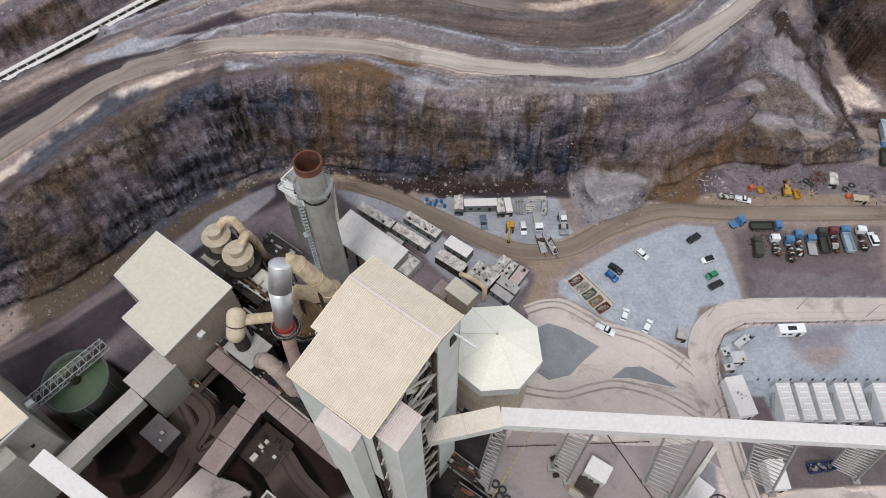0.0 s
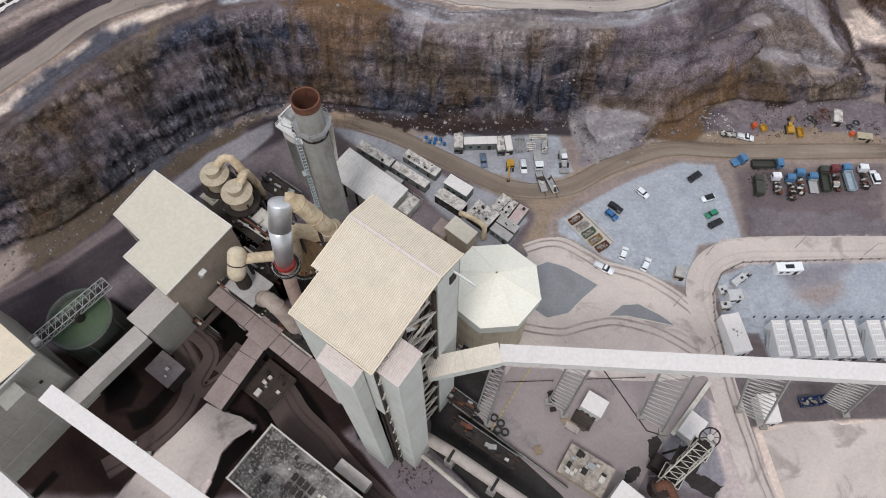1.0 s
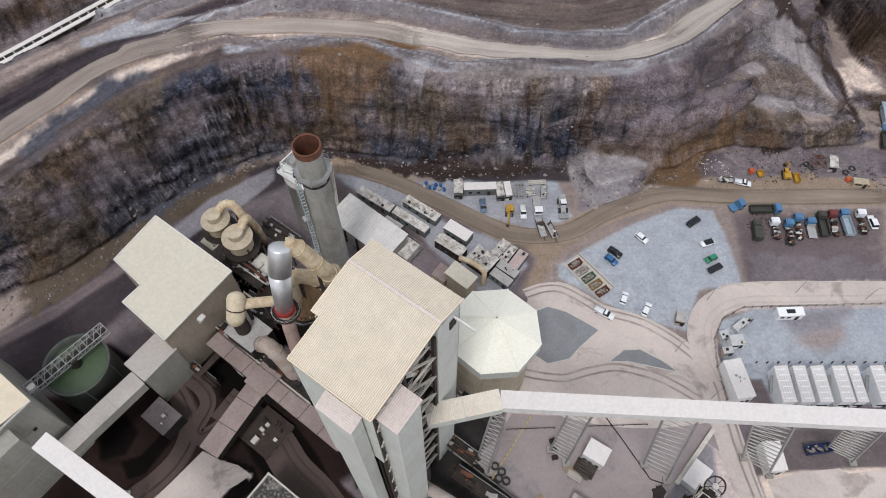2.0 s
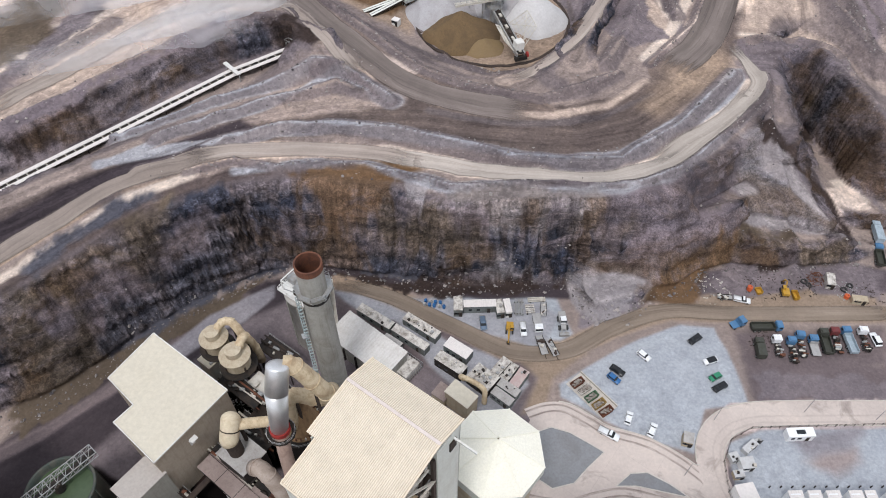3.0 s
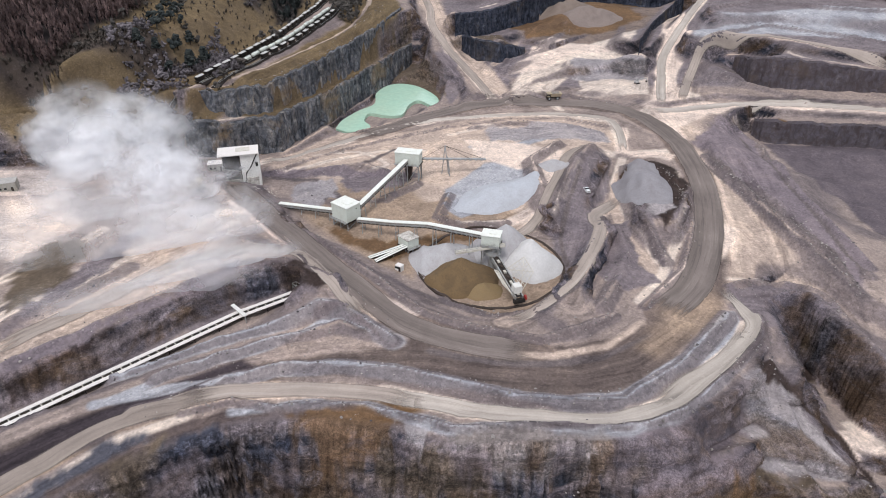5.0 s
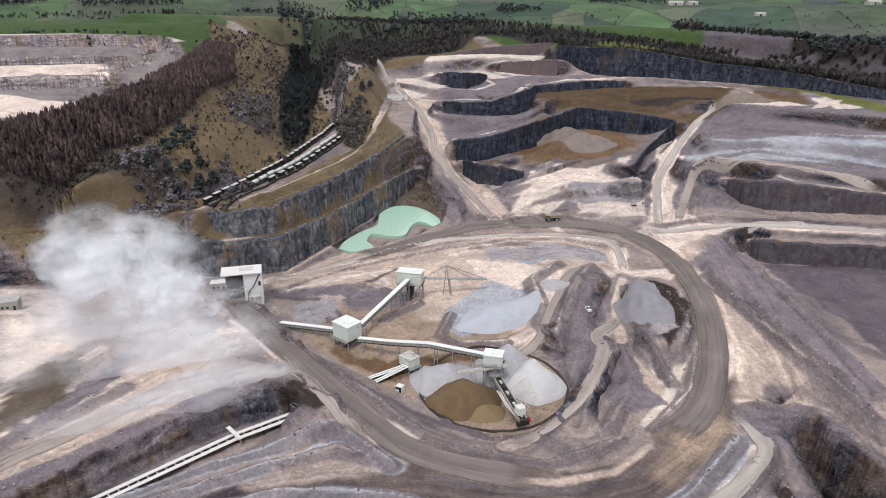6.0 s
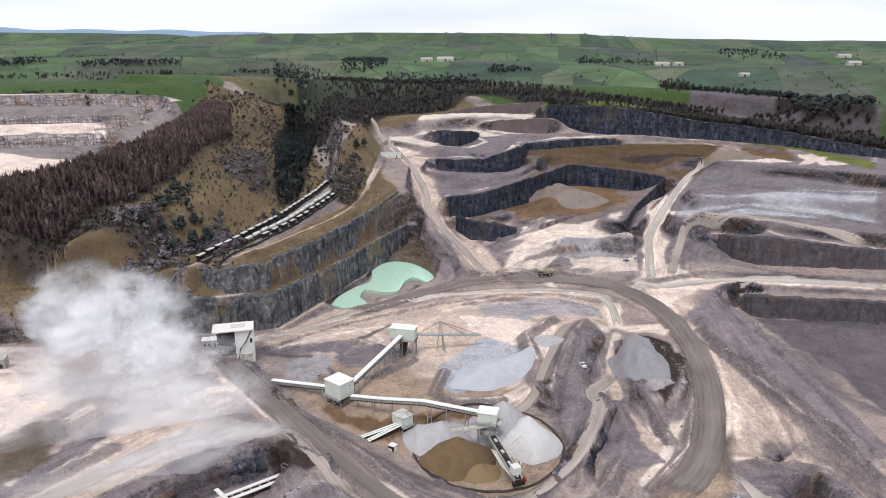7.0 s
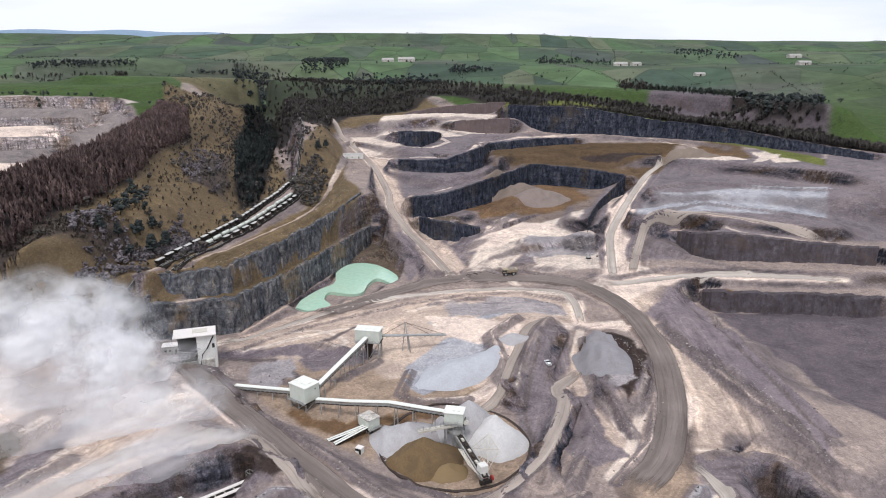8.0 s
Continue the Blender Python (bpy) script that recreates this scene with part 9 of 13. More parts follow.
# ---- dark steelwork, pipes and plant crowded between the buildings
def steel_deck(label, a, b, w, z, seed, gear=6):
    """A walkway deck on legs with handrails, pipes and small plant."""
    a, b = Vector((*a, 0)), Vector((*b, 0))
    c, d = (a + b) / 2, b - a
    t = thing("steel_platform", label, "platform", pose(c.x, c.y, 0, 0, 0, math.degrees(math.atan2(d.y, d.x))), "steel platforms")
    L, rng = d.length, random.Random(seed)
    part("deck", slab(0, 0, z, L, w, 0.14), DARKSTEEL, t)
    for s in (-1, 1):
        part("hand_rail", rail_run(bmesh.new(), [(-L / 2, s * w / 2, z), (L / 2, s * w / 2, z)], 1.1, 1.9, 0.05), DUSTY if s < 0 else STEEL, t)
        part("edge_beam", girder(bmesh.new(), (-L / 2, s * (w / 2 - 0.1), z - 0.3), (L / 2, s * (w / 2 - 0.1), z - 0.3), 0.22, 0.45), DUSTY, t)
    n = max(2, int(L / 5))
    for k in range(n + 1):
        for s in (-1, 1):
            part("leg", beam(bmesh.new(), (-L / 2 + L * k / n, s * (w / 2 - 0.2), -0.1), (-L / 2 + L * k / n, s * (w / 2 - 0.2), z - 0.5), 0.28), DUSTY, t)
    for k in range(gear):
        x, y, s = rng.uniform(-0.42, 0.42) * L, rng.uniform(-0.3, 0.3) * w, rng.uniform(0.5, 1.3)
        m = rng.choice((DUSTY, STEEL, PALESTEEL, RUST, DARKSTEEL))
        if rng.random() < 0.5:
            part("machine_box", slab(x, y, z + 0.07 + s * 0.4, s * rng.uniform(0.8, 1.8), s, s * 0.8, rng.uniform(0, 30), 0.04), m, t)
        else:
            part("motor", pipe(bmesh.new(), [(x - s, y, z + 0.5), (x + s, y + 0.2, z + 0.5)], 0.38, 12), m, t, round_over=True)
    for k in range(3):
        y = (k - 1) * w * 0.27 + rng.uniform(-0.2, 0.2)
        h = z - 1.2 + rng.uniform(0, 1.9)
        part("pipe_run", pipe(bmesh.new(), [(-L / 2 - 1, y, h), (L * rng.uniform(-0.2, 0.2), y, h), (L / 2 + 1, y + rng.uniform(-0.4, 0.4), h)], rng.uniform(0.14, 0.3), 10), rng.choice((DUSTY, PALESTEEL, RUST)), t, round_over=True)
    return t


# edge of the concrete yard: gutter, wall, store, puddles and barrier chains
OILMUD = coat("black oily wet mud", (0.018, 0.013, 0.012), (0.05, 0.038, 0.034), 0.5, 0.5, scale=0.5)


def ragged(pts, seed):
    """Outline broken into short uneven steps, for puddles."""
    rng, out = random.Random(seed), []
    for k, (x, y) in enumerate(pts):
        u, v = pts[(k + 1) % len(pts)]
        for i in range(5):
            out.append((x + (u - x) * i / 5 + rng.uniform(-0.28, 0.28), y + (v - y) * i / 5 + rng.uniform(-0.28, 0.28)))
    return out


apron("black oily puddle beside the lattice elevator", ragged([(51.2, 34.6), (53.5, 35.8), (54.6, 34.2), (53.0, 31.4), (52.2, 28.6), (50.7, 30.4)], 3), OILMUD, 0.075, 0, "puddle")
apron("black oily puddle at the elevator foot", ragged([(45.1, 27.5), (48.3, 28.6), (48.4, 26.9), (46.8, 25.0), (44.7, 24.0), (43.6, 24.6)], 4), OILMUD, 0.075, 0, "puddle")
apron("black wet mud behind the lattice elevator", ragged([(57.2, 27.4), (61.0, 27.0), (64.8, 25.7), (68.0, 23.4), (65.2, 20.9), (60.2, 23.4)], 5), OILMUD, 0.075, 0, "puddle")
t = thing("drain_channel", "narrow black drain channel along the concrete yard", "drain", pose(45, 47.7, 0))
for p, q in (((-3.3, 5.3), (0, 0)), ((0, 0), (6.2, -10.7)), ((6.2, -10.7), (9.8, -11.9))):
    part("channel", girder(bmesh.new(), (*p, 0.06), (*q, 0.06), 0.32, 0.06), DARKSTEEL, t)
t = thing("yard_wall", "low pale concrete wall between gravel and yard", "wall", pose(63, 42.4, 0))
part("wall", girder(bmesh.new(), (5.7, 6.6, 0.55), (-5.8, -6.6, 0.55), 0.9, 1.2), KERB, t)
part("coping", girder(bmesh.new(), (5.8, 6.7, 1.2), (-5.9, -6.7, 1.2), 1.1, 0.16), PALESTEEL, t)
plinth_block("yard_store", "small store with pale sloping roof beside the elevator", 61.8, 37.2, 4.4, 6.4, 3.4, CLAD, ROOF_WHITE, rz=-41)
for x, y, L in ((22.4, 49.4, 12.2), (44.6, 50.2, 15.4)):
    t = thing("barrier_chain", "dark barrier rail on posts across the yard", "barrier", pose(x, y, 0, 0, 0, 2), "yard barriers")
    part("rail", beam(bmesh.new(), (-L / 2, 0, 1.0), (L / 2, 0, 1.0), 0.16), DARKSTEEL, t)
    for k in range(6):
        part("post", beam(bmesh.new(), (-L / 2 + k * L / 5, 0, 0), (-L / 2 + k * L / 5, 0, 1.1), 0.14), DARKSTEEL, t)
for x, y, z in ((27.7, 46.4, 20), (27.9, 44.4, -5), (28.0, 42.2, 10)):
    t = thing("crate", "dark open timber crate beside the trestle foot", "crate", pose(x, y, 0.05, 0, 0, z), "crates by the trestle")
    part("base", slab(0, 0, 0.12, 1.5, 1.1, 0.24), PALESTEEL, t)
    for k in (-1, 1):
        part("side_board", slab(k * 0.7, 0, 0.55, 0.12, 1.1, 0.7), DUSTY, t)
        part("end_board", slab(0, k * 0.5, 0.55, 1.28, 0.1, 0.7), DUSTY, t)
    part("load", slab(0, 0, 0.5, 1.1, 0.7, 0.5), DARKSTEEL, t)
steel_deck("dark steel walkway with pipes beside the low gallery", (-58.5, 74.6), (-46.8, 65.6), 3.2, 8.0, 1, 8)
steel_deck("dark steel walkway with pipes under the dusty duct", (-46.4, 65.2), (-33.0, 55.0), 3.2, 8.0, 2, 8)
steel_deck("grimy platform of plant behind the fan house", (-53.0, 82.0), (-43.0, 74.6), 5.0, 10.0, 3, 9)
steel_deck("cluttered dark platform between mill and dust drums", (-58.0, 92.5), (-47.0, 84.4), 4.4, 13.5, 4, 12)
steel_deck("rusty platform round the brown cone", (-42.0, 87.0), (-33.0, 80.0), 4.6, 16.0, 5, 10)
steel_deck("platform with machinery behind the dust drums", (-50.5, 106.0), (-41.0, 99.0), 5.0, 9.0, 6, 12)
steel_deck("dark platform at the foot of the tan mill", (-64.0, 105.5), (-56.0, 100.0), 5.0, 12.0, 7, 10)
steel_deck("walkway along the edge of the dark yard", (-66.5, 66.0), (-59.0, 60.4), 2.0, 4.0, 8, 3)
steel_deck("low walkway with pipes beside the kiln bay", (-2.0, 48.0), (8.0, 40.6), 3.0, 6.0, 9, 8)
steel_deck("dark walkway over the sunken kiln bay", (3.0, 38.0), (17.0, 28.4), 3.4, 5.0, 10, 10)
steel_deck("dusty walkway beside the octagonal silo foot", (4.5, 56.0), (12.0, 50.4), 3.2, 7.0, 11, 8)


def gas_cone():
    t = thing("brown_cone_vessel", "rust-brown conical gas vessel ringed with bolts", "vessel", pose(-34.6, 76.6, 0))
    bm = bmesh.new()
    lathe(bm, 0, 0, [(1.6, 8), (4.0, 15), (4.6, 17), (4.6, 18.2), (5.0, 18.2), (5.0, 18.6), (4.4, 18.7), (2.1, 28), (1.9, 31)], 28)
    part("shell", bm, coat("rust-brown dusty shell", (0.30, 0.19, 0.10), (0.13, 0.07, 0.04), 0.7, 0.9, scale=0.3), t, round_over=False)
    for k in range(26):
        a = 2 * math.pi * k / 26
        part("bolt", cyl(bmesh.new(), 4.8 * math.cos(a), 4.8 * math.sin(a), 18.5, 19.3, 0.22, 0.22, 8), RUST if k % 3 else PALESTEEL, t)
    for k in range(4):
        a = 0.4 + k * math.pi / 2
        part("leg", beam(bmesh.new(), (4.3 * math.cos(a), 4.3 * math.sin(a), 0), (4.3 * math.cos(a), 4.3 * math.sin(a), 17), 0.5), DUSTY, t)
    ring = [(6.0 * math.cos(k * math.pi / 6), 6.0 * math.sin(k * math.pi / 6), 17.2) for k in range(13)]
    bm = bmesh.new()
    lathe(bm, 0, 0, [(4.7, 17.0), (6.1, 17.0), (6.1, 17.15), (4.7, 17.15)], 24)
    part("ring_deck", bm, DARKSTEEL, t)
    part("ring_rail", rail_run(bmesh.new(), ring, 1.1, 1.7, 0.05), STEEL, t)
    return t


gas_cone()


def pallet_stack(x, y, rz, n, mat, label):
    t = thing("pallet_stack", label, "pallet", pose(x, y, 0.06, 0, 0, rz), "pallets in the yard")
    for k in range(n):
        part("board", slab(-0.9 + k % 6 * 0.36, 0, 0.1 + (k // 6) * 0.22, 0.26, 2.2, 0.12), mat, t)
    return t


TIMBER = coat("weathered dark timber", (0.075, 0.058, 0.048), (0.16, 0.13, 0.11), 0.6, 0.9, scale=0.8)
PALEWOOD = coat("pale pallet timber", (0.36, 0.27, 0.19), (0.2, 0.15, 0.11), 0.6, 0.9, scale=0.8)
pallet_stack(35.4, 41.2, -33, 30, TIMBER, "dark rack of stacked timbers beside the store hut")
pallet_stack(36.7, 39.5, -33, 30, TIMBER, "dark rack of stacked timbers beside the store hut")
pallet_stack(33.9, 39.8, -33, 24, TIMBER, "dark rack of stacked timbers beside the store hut")
pallet_stack(35.1, 38.1, -33, 24, TIMBER, "dark rack of stacked timbers beside the store hut")
pallet_stack(31.1, 39.8, -30, 12, PALEWOOD, "stack of pale pallets in the yard")
pallet_stack(32.0, 38.8, -30, 18, PALEWOOD, "stack of pale pallets in the yard")
pallet_stack(33.2, 37.7, -30, 12, PALEWOOD, "stack of pale pallets in the yard")
pallet_stack(23.6, 32.2, 20, 12, PALEWOOD, "heap of brown boards on the concrete")

t = thing("edge_marking", "worn yellow edge blocks along the sunken kiln bay", "marking", pose(17.6, 44.5, 0.06))
YELLOW = coat("worn yellow paint", (0.50, 0.38, 0.10), (0.40, 0.34, 0.27), 0.7, 0.9, scale=0.7)
for k in range(15):
    part("block", slab(5.6 - k * 0.78, 9.0 - k * 1.16, 0.12, 0.32, 0.95, 0.22, -34), YELLOW, t)


# ---- beaten haul roads of the quarry, laid over the land
def beaten(name, base, dark, light):
    m, nt, b, vec = begin(name, 0.95)
    b.inputs["Specular IOR Level"].default_value = 0.15
    at = nt.nodes.new("ShaderNodeAttribute"); at.attribute_name = "lane"
    rut = grain(nt, stretched(nt, at.outputs["Vector"], (0.75, 0.022, 0.0)), 1.0, 6, 0.68)
    wide = grain(nt, stretched(nt, at.outputs["Vector"], (0.22, 0.012, 0.0)), 1.0, 3, 0.5)
    big = grain(nt, vec, 0.05, 8, 0.66, 0.4)
    fine = grain(nt, vec, 1.3, 6, 0.68)
    col = mixed(nt, "MIX", ramp(nt, rut, [(0.34, 0.75), (0.47, 0.0)]), base, dark)
    col = mixed(nt, "MIX", ramp(nt, rut, [(0.54, 0.0), (0.68, 0.7)]), col, light)
    col = mixed(nt, "MULTIPLY", 0.8, col, ramp(nt, wide, [(0.35, 0.78), (0.65, 1.18)]))
    col = mixed(nt, "MULTIPLY", 0.7, col, ramp(nt, big, [(0.34, 0.82), (0.66, 1.14)]))
    col = mixed(nt, "MULTIPLY", 0.5, col, ramp(nt, fine, [(0.3, 0.84), (0.7, 1.12)]))
    col = mixed(nt, "MULTIPLY", 1.0, col, (0.83, 0.815, 0.82))
    nt.links.new(col, b.inputs["Base Color"])
    bumped(nt, b, rut, 0.25, 0.15)
    # dust worn thin towards the edges and the ends
    fd = nt.nodes.new("ShaderNodeAttribute"); fd.attribute_name = "wear"
    ragged = nt.nodes.new("ShaderNodeMath"); ragged.operation = "MULTIPLY_ADD"; ragged.inputs[1].default_value = 0.9
    nt.links.new(rut, ragged.inputs[0]); nt.links.new(fd.outputs["Fac"], ragged.inputs[2])
    thin = nt.nodes.new("ShaderNodeBsdfTransparent")
    lay = nt.nodes.new("ShaderNodeMixShader")
    nt.links.new(ramp(nt, ragged.outputs[0], [(0.52, 0.0), (0.95, 1.0)]), lay.inputs[0])
    nt.links.new(thin.outputs[0], lay.inputs[1]); nt.links.new(b.outputs[0], lay.inputs[2])
    nt.links.new(lay.outputs[0], nt.nodes["Material Output"].inputs[0])
    return m


BEATEN = {"pale": (beaten("cream beaten limestone road", (0.50, 0.445, 0.39), (0.33, 0.285, 0.25), (0.60, 0.54, 0.48)), "cream beaten limestone haul road with wheel streaks"),
          "sand": (beaten("sandy beaten road", (0.40, 0.34, 0.295), (0.27, 0.225, 0.195), (0.50, 0.44, 0.39)), "sandy quarry road with wheel streaks"),
          "buff": (beaten("buff beaten road", (0.31, 0.26, 0.225), (0.19, 0.158, 0.142), (0.40, 0.345, 0.30)), "buff quarry road with wheel streaks"),
          "brown": (beaten("brown beaten haul road", (0.215, 0.18, 0.162), (0.125, 0.103, 0.096), (0.31, 0.265, 0.235)), "brown quarry haul road with dark wheel streaks"),
          "track": (beaten("tan beaten track", (0.285, 0.23, 0.18), (0.18, 0.142, 0.112), (0.36, 0.30, 0.245)), "tan earth track past the lorries")}


def beaten_road(kind, pts, width, lift):
    mat, label = BEATEN[kind]
    way = curve_pts([Vector((x, y, 0)) for x, y in pts], 8)
    # even steps of about two metres
    line, left = [way[0]], 0.0
    for a, b in zip(way, way[1:]):
        n = max(1, int((b - a).length / 2.0))
        line += [a.lerp(b, (k + 1) / n) for k in range(n)]
    n = max(4, int(width / 1.0))
    co, lane, wear, run = [], [], [], 0.0
    total = sum((b - a).length for a, b in zip(line, line[1:]))
    for i, p in enumerate(line):
        d = (line[min(i + 2, len(line) - 1)] - line[max(i - 2, 0)]).normalized()
        s = Vector((d.y, -d.x, 0))
        run += (p - line[i - 1]).length if i else 0
        sway = 0.5 * noise.noise(Vector((run * 0.06, lift * 50, 0)))
        for k in range(n + 1):
            o = (k / n - 0.5) * (width + sway * (1 if k in (0, n) else 0))
            q = p + s * o
            edge = -0.25 if k in (0, n) else 0.0
            co.append((q.x, q.y, spot(q.x, q.y) + lift + edge))
            lane.append((o + lift * 300, run, 0.0))
            wear.append(min(1.0, (width / 2 - abs(o)) / 1.8, run / 22, (total - run) / 22))
    w = n + 1
    me = bpy.data.meshes.new("haul_road")
    me.from_pydata(co, [], [(i * w + k, (i + 1) * w + k, (i + 1) * w + k + 1, i * w + k + 1) for i in range(len(line) - 1) for k in range(n)])
    for p in me.polygons:
        p.use_smooth = True
    at = me.attributes.new("lane", "FLOAT_VECTOR", "POINT")
    at.data.foreach_set("vector", np.array(lane, np.float32).ravel())
    at = me.attributes.new("wear", "FLOAT", "POINT")
    at.data.foreach_set("value", np.array(wear, np.float32))
    me.materials.append(mat)
    return tagged(new("haul_road", me), label, "road", kind="structure")


count = 0
for kind, width, soft, pts in COVERS:
    if kind in BEATEN and 5.3 <= width <= 15 and len(pts) > 4 and pts[:, 1].min() > 60:
        count += 1
        if kind == "pale" and pts[:, 1].min() > 415:
            kind = "sand"
        beaten_road(kind, pts, width * 0.95, 0.14 + 0.012 * count)


# ---- vehicles
def paint_coat(name, c, rough=0.3):
    return coat(name, c, tuple(v * 0.5 + 0.05 for v in c), 0.55 if rough > 0.4 else 0.25, rough, scale=0.9)


PAINTS = {"black": paint_coat("black car paint", (0.012, 0.013, 0.016)), "white": paint_coat("white car paint", (0.80, 0.81, 0.82)), "blue": paint_coat("blue car paint", (0.03, 0.13, 0.32)),
          "green": paint_coat("green car paint", (0.03, 0.22, 0.12)), "cab_blue": paint_coat("blue lorry paint", (0.08, 0.20, 0.36), 0.5), "olive": paint_coat("olive lorry paint", (0.05, 0.052, 0.04), 0.6),
          "red": paint_coat("dull red lorry paint", (0.17, 0.035, 0.035), 0.6), "pale_blue": paint_coat("pale blue tipper paint", (0.36, 0.43, 0.48), 0.6), "yellow": paint_coat("yellow plant paint", (0.50, 0.28, 0.03), 0.5),
          "orange": paint_coat("orange plastic", (0.55, 0.10, 0.03), 0.6), "tan": paint_coat("tan plant paint", (0.40, 0.32, 0.22), 0.7), "grey": paint_coat("dusty grey plant paint", (0.38, 0.37, 0.36), 0.7), "steel_blue": paint_coat("slate blue car paint", (0.13, 0.18, 0.25), 0.35)}
LAMP_GLASS = coat("lamp lens", (0.7, 0.7, 0.68), (0.5, 0.5, 0.5), 0.2, 0.2, scale=2)
WHEELS = {}


def wheel(parent, x, y, r, w):
    key = (round(r, 2), round(w, 2))
    if key not in WHEELS:
        bm = bmesh.new()
        bmesh.ops.create_cone(bm, cap_ends=True, segments=14, radius1=r, radius2=r, depth=w, matrix=Matrix.Rotation(radians(90), 4, "X"))
        me = bpy.data.meshes.new("wheel")
        bm.to_mesh(me)
        bm.free()
        me.materials.append(RUBBER)
        bm = bmesh.new()
        bmesh.ops.create_cone(bm, cap_ends=True, segments=10, radius1=r * 0.55, radius2=r * 0.55, depth=w + 0.03, matrix=Matrix.Rotation(radians(90), 4, "X"))
        rim = bpy.data.meshes.new("rim")
        bm.to_mesh(rim)
        bm.free()
        rim.materials.append(STEEL)
        WHEELS[key] = (me, rim)
    o = new("wheel", WHEELS[key][0])
    o.parent, o.location = parent, (x, y, r)
    k = new("rim", WHEELS[key][1])
    k.parent = o
    return o


def hull(bm, rings):
    """A closed shape through rings of four corners: (z, x0, x1, half width)."""
    vs = [[bm.verts.new(p) for p in ((x0, -w, z), (x1, -w, z), (x1, w, z), (x0, w, z))] for z, x0, x1, w in rings]
    bm.faces.new(vs[0][::-1])
    bm.faces.new(vs[-1])
    for a, b in zip(vs, vs[1:]):
        for k in range(4):
            bm.faces.new((a[k], a[(k + 1) % 4], b[(k + 1) % 4], b[k]))
    bmesh.ops.recalc_face_normals(bm, faces=bm.faces)
    return bm


def car(label, x, y, rz, colour, L=4.5, W=1.85, H=1.5, roof=None, bed=False, name="car"):
    t = thing(name, label, "car" if not bed else "pickup", pose(x, y, spot(x, y) + 0.02, 0, 0, rz), "parked cars")
    m = PAINTS[colour]
    bm = hull(bmesh.new(), [(0.22, -L * 0.47, L * 0.47, W * 0.46), (0.5, -L / 2, L / 2, W / 2), (0.8, -L * 0.495, L * 0.485, W / 2), (0.98, -L * 0.48, L * 0.42, W * 0.46)])
    bmesh.ops.bevel(bm, geom=list(bm.edges), offset=0.06, segments=2, affect="EDGES")
    part("body", bm, m, t, round_over=True)
    a, b = (-L * 0.43, L * 0.24) if not bed else (-L * 0.05, L * 0.26)
    part("glasshouse", hull(bmesh.new(), [(0.94, a, b, W * 0.45), (H - 0.1, a + L * 0.07, b - L * 0.13, W * 0.39)]), GLASS_DARK, t)
    part("roof", hull(bmesh.new(), [(H - 0.14, a + L * 0.06, b - L * 0.12, W * 0.4), (H, a + L * 0.08, b - L * 0.14, W * 0.37)]), PAINTS[roof] if roof else m, t)
    if bed:
        bm = bmesh.new()
        box(bm, -L * 0.28, 0, 0.86, L * 0.40, W * 0.96, 0.1)
        for s in (-1, 1):
            box(bm, -L * 0.28, s * W * 0.46, 1.05, L * 0.42, 0.06, 0.4)
        box(bm, -L * 0.49, 0, 1.05, 0.06, W * 0.9, 0.4)
        part("load_bed", bm, PAINTS["grey"], t)
    for sx in (-0.31, 0.31):
        for s in (-1, 1):
            wheel(t, sx * L, s * (W / 2 - 0.1), 0.33, 0.22)
    for s in (-1, 1):
        part("headlight", slab(L * 0.485, s * W * 0.35, 0.68, 0.08, 0.34, 0.14), LAMP_GLASS, t)
        part("mirror", slab(b - L * 0.08, s * (W / 2 + 0.06), 1.0, 0.14, 0.16, 0.12), m, t)
    return t


car("black car parked on the muddy works road", -20.5, 21.3, -38, "black", 4.5, 1.9, 1.5)
car("bright blue car parked on the muddy works road", -15.4, 18.3, -38, "blue", 4.3, 1.85, 1.5)
car("black off-road car parked on grey gravel", 75.0, 111.6, 214, "black", 4.7, 1.95, 1.75)
car("white car with black roof on grey gravel", 77.8, 104.3, 198, "white", 4.3, 1.85, 1.5, "black")
car("bright green hatchback on grey gravel", 77.9, 99.0, 207, "green", 4.0, 1.8, 1.5)
car("black estate car on grey gravel", 78.4, 95.8, 207, "black", 4.7, 1.9, 1.55)
car("white saloon car alone in the car park", 58.8, 106.1, -47, "white", 4.4, 1.85, 1.45)
car("black car beside a blue one", 50.3, 101.1, -40, "black", 4.5, 1.9, 1.55)
car("bright blue hatchback beside a black car", 48.9, 98.6, -46, "blue", 4.1, 1.85, 1.5)
car("white hatchback near the car park entrance", 51.0, 86.3, 67, "white", 4.2, 1.85, 1.5)
car("white saloon near the car park entrance", 56.8, 82.8, 60, "white", 4.5, 1.85, 1.45)
car("white flatbed pickup on the access road", 44.9, 81.8, -31, "white", 6.0, 2.0, 1.9, None, True, "pickup_truck")
car("slate blue pickup beside the containers", 12.3, 117.4, -85, "steel_blue", 5.0, 1.9, 1.7, None, True, "pickup_truck")
car("white pickup in the scrap yard", 92.9, 125.9, -16, "white", 5.2, 1.9, 1.75, None, True, "pickup_truck")
car("white panel van at the end of the lorries", 128.6, 111.4, 94, "white", 4.9, 2.0, 1.95, None, False, "van")
car("white pickup among plant machines", 24.3, 115.3, -88, "white", 5.0, 1.9, 1.7, None, True, "pickup_truck")
car("white pickup on the quarry track", 66.6, 292, 100, "white", 5.2, 2.0, 1.8, None, True, "pickup_truck")


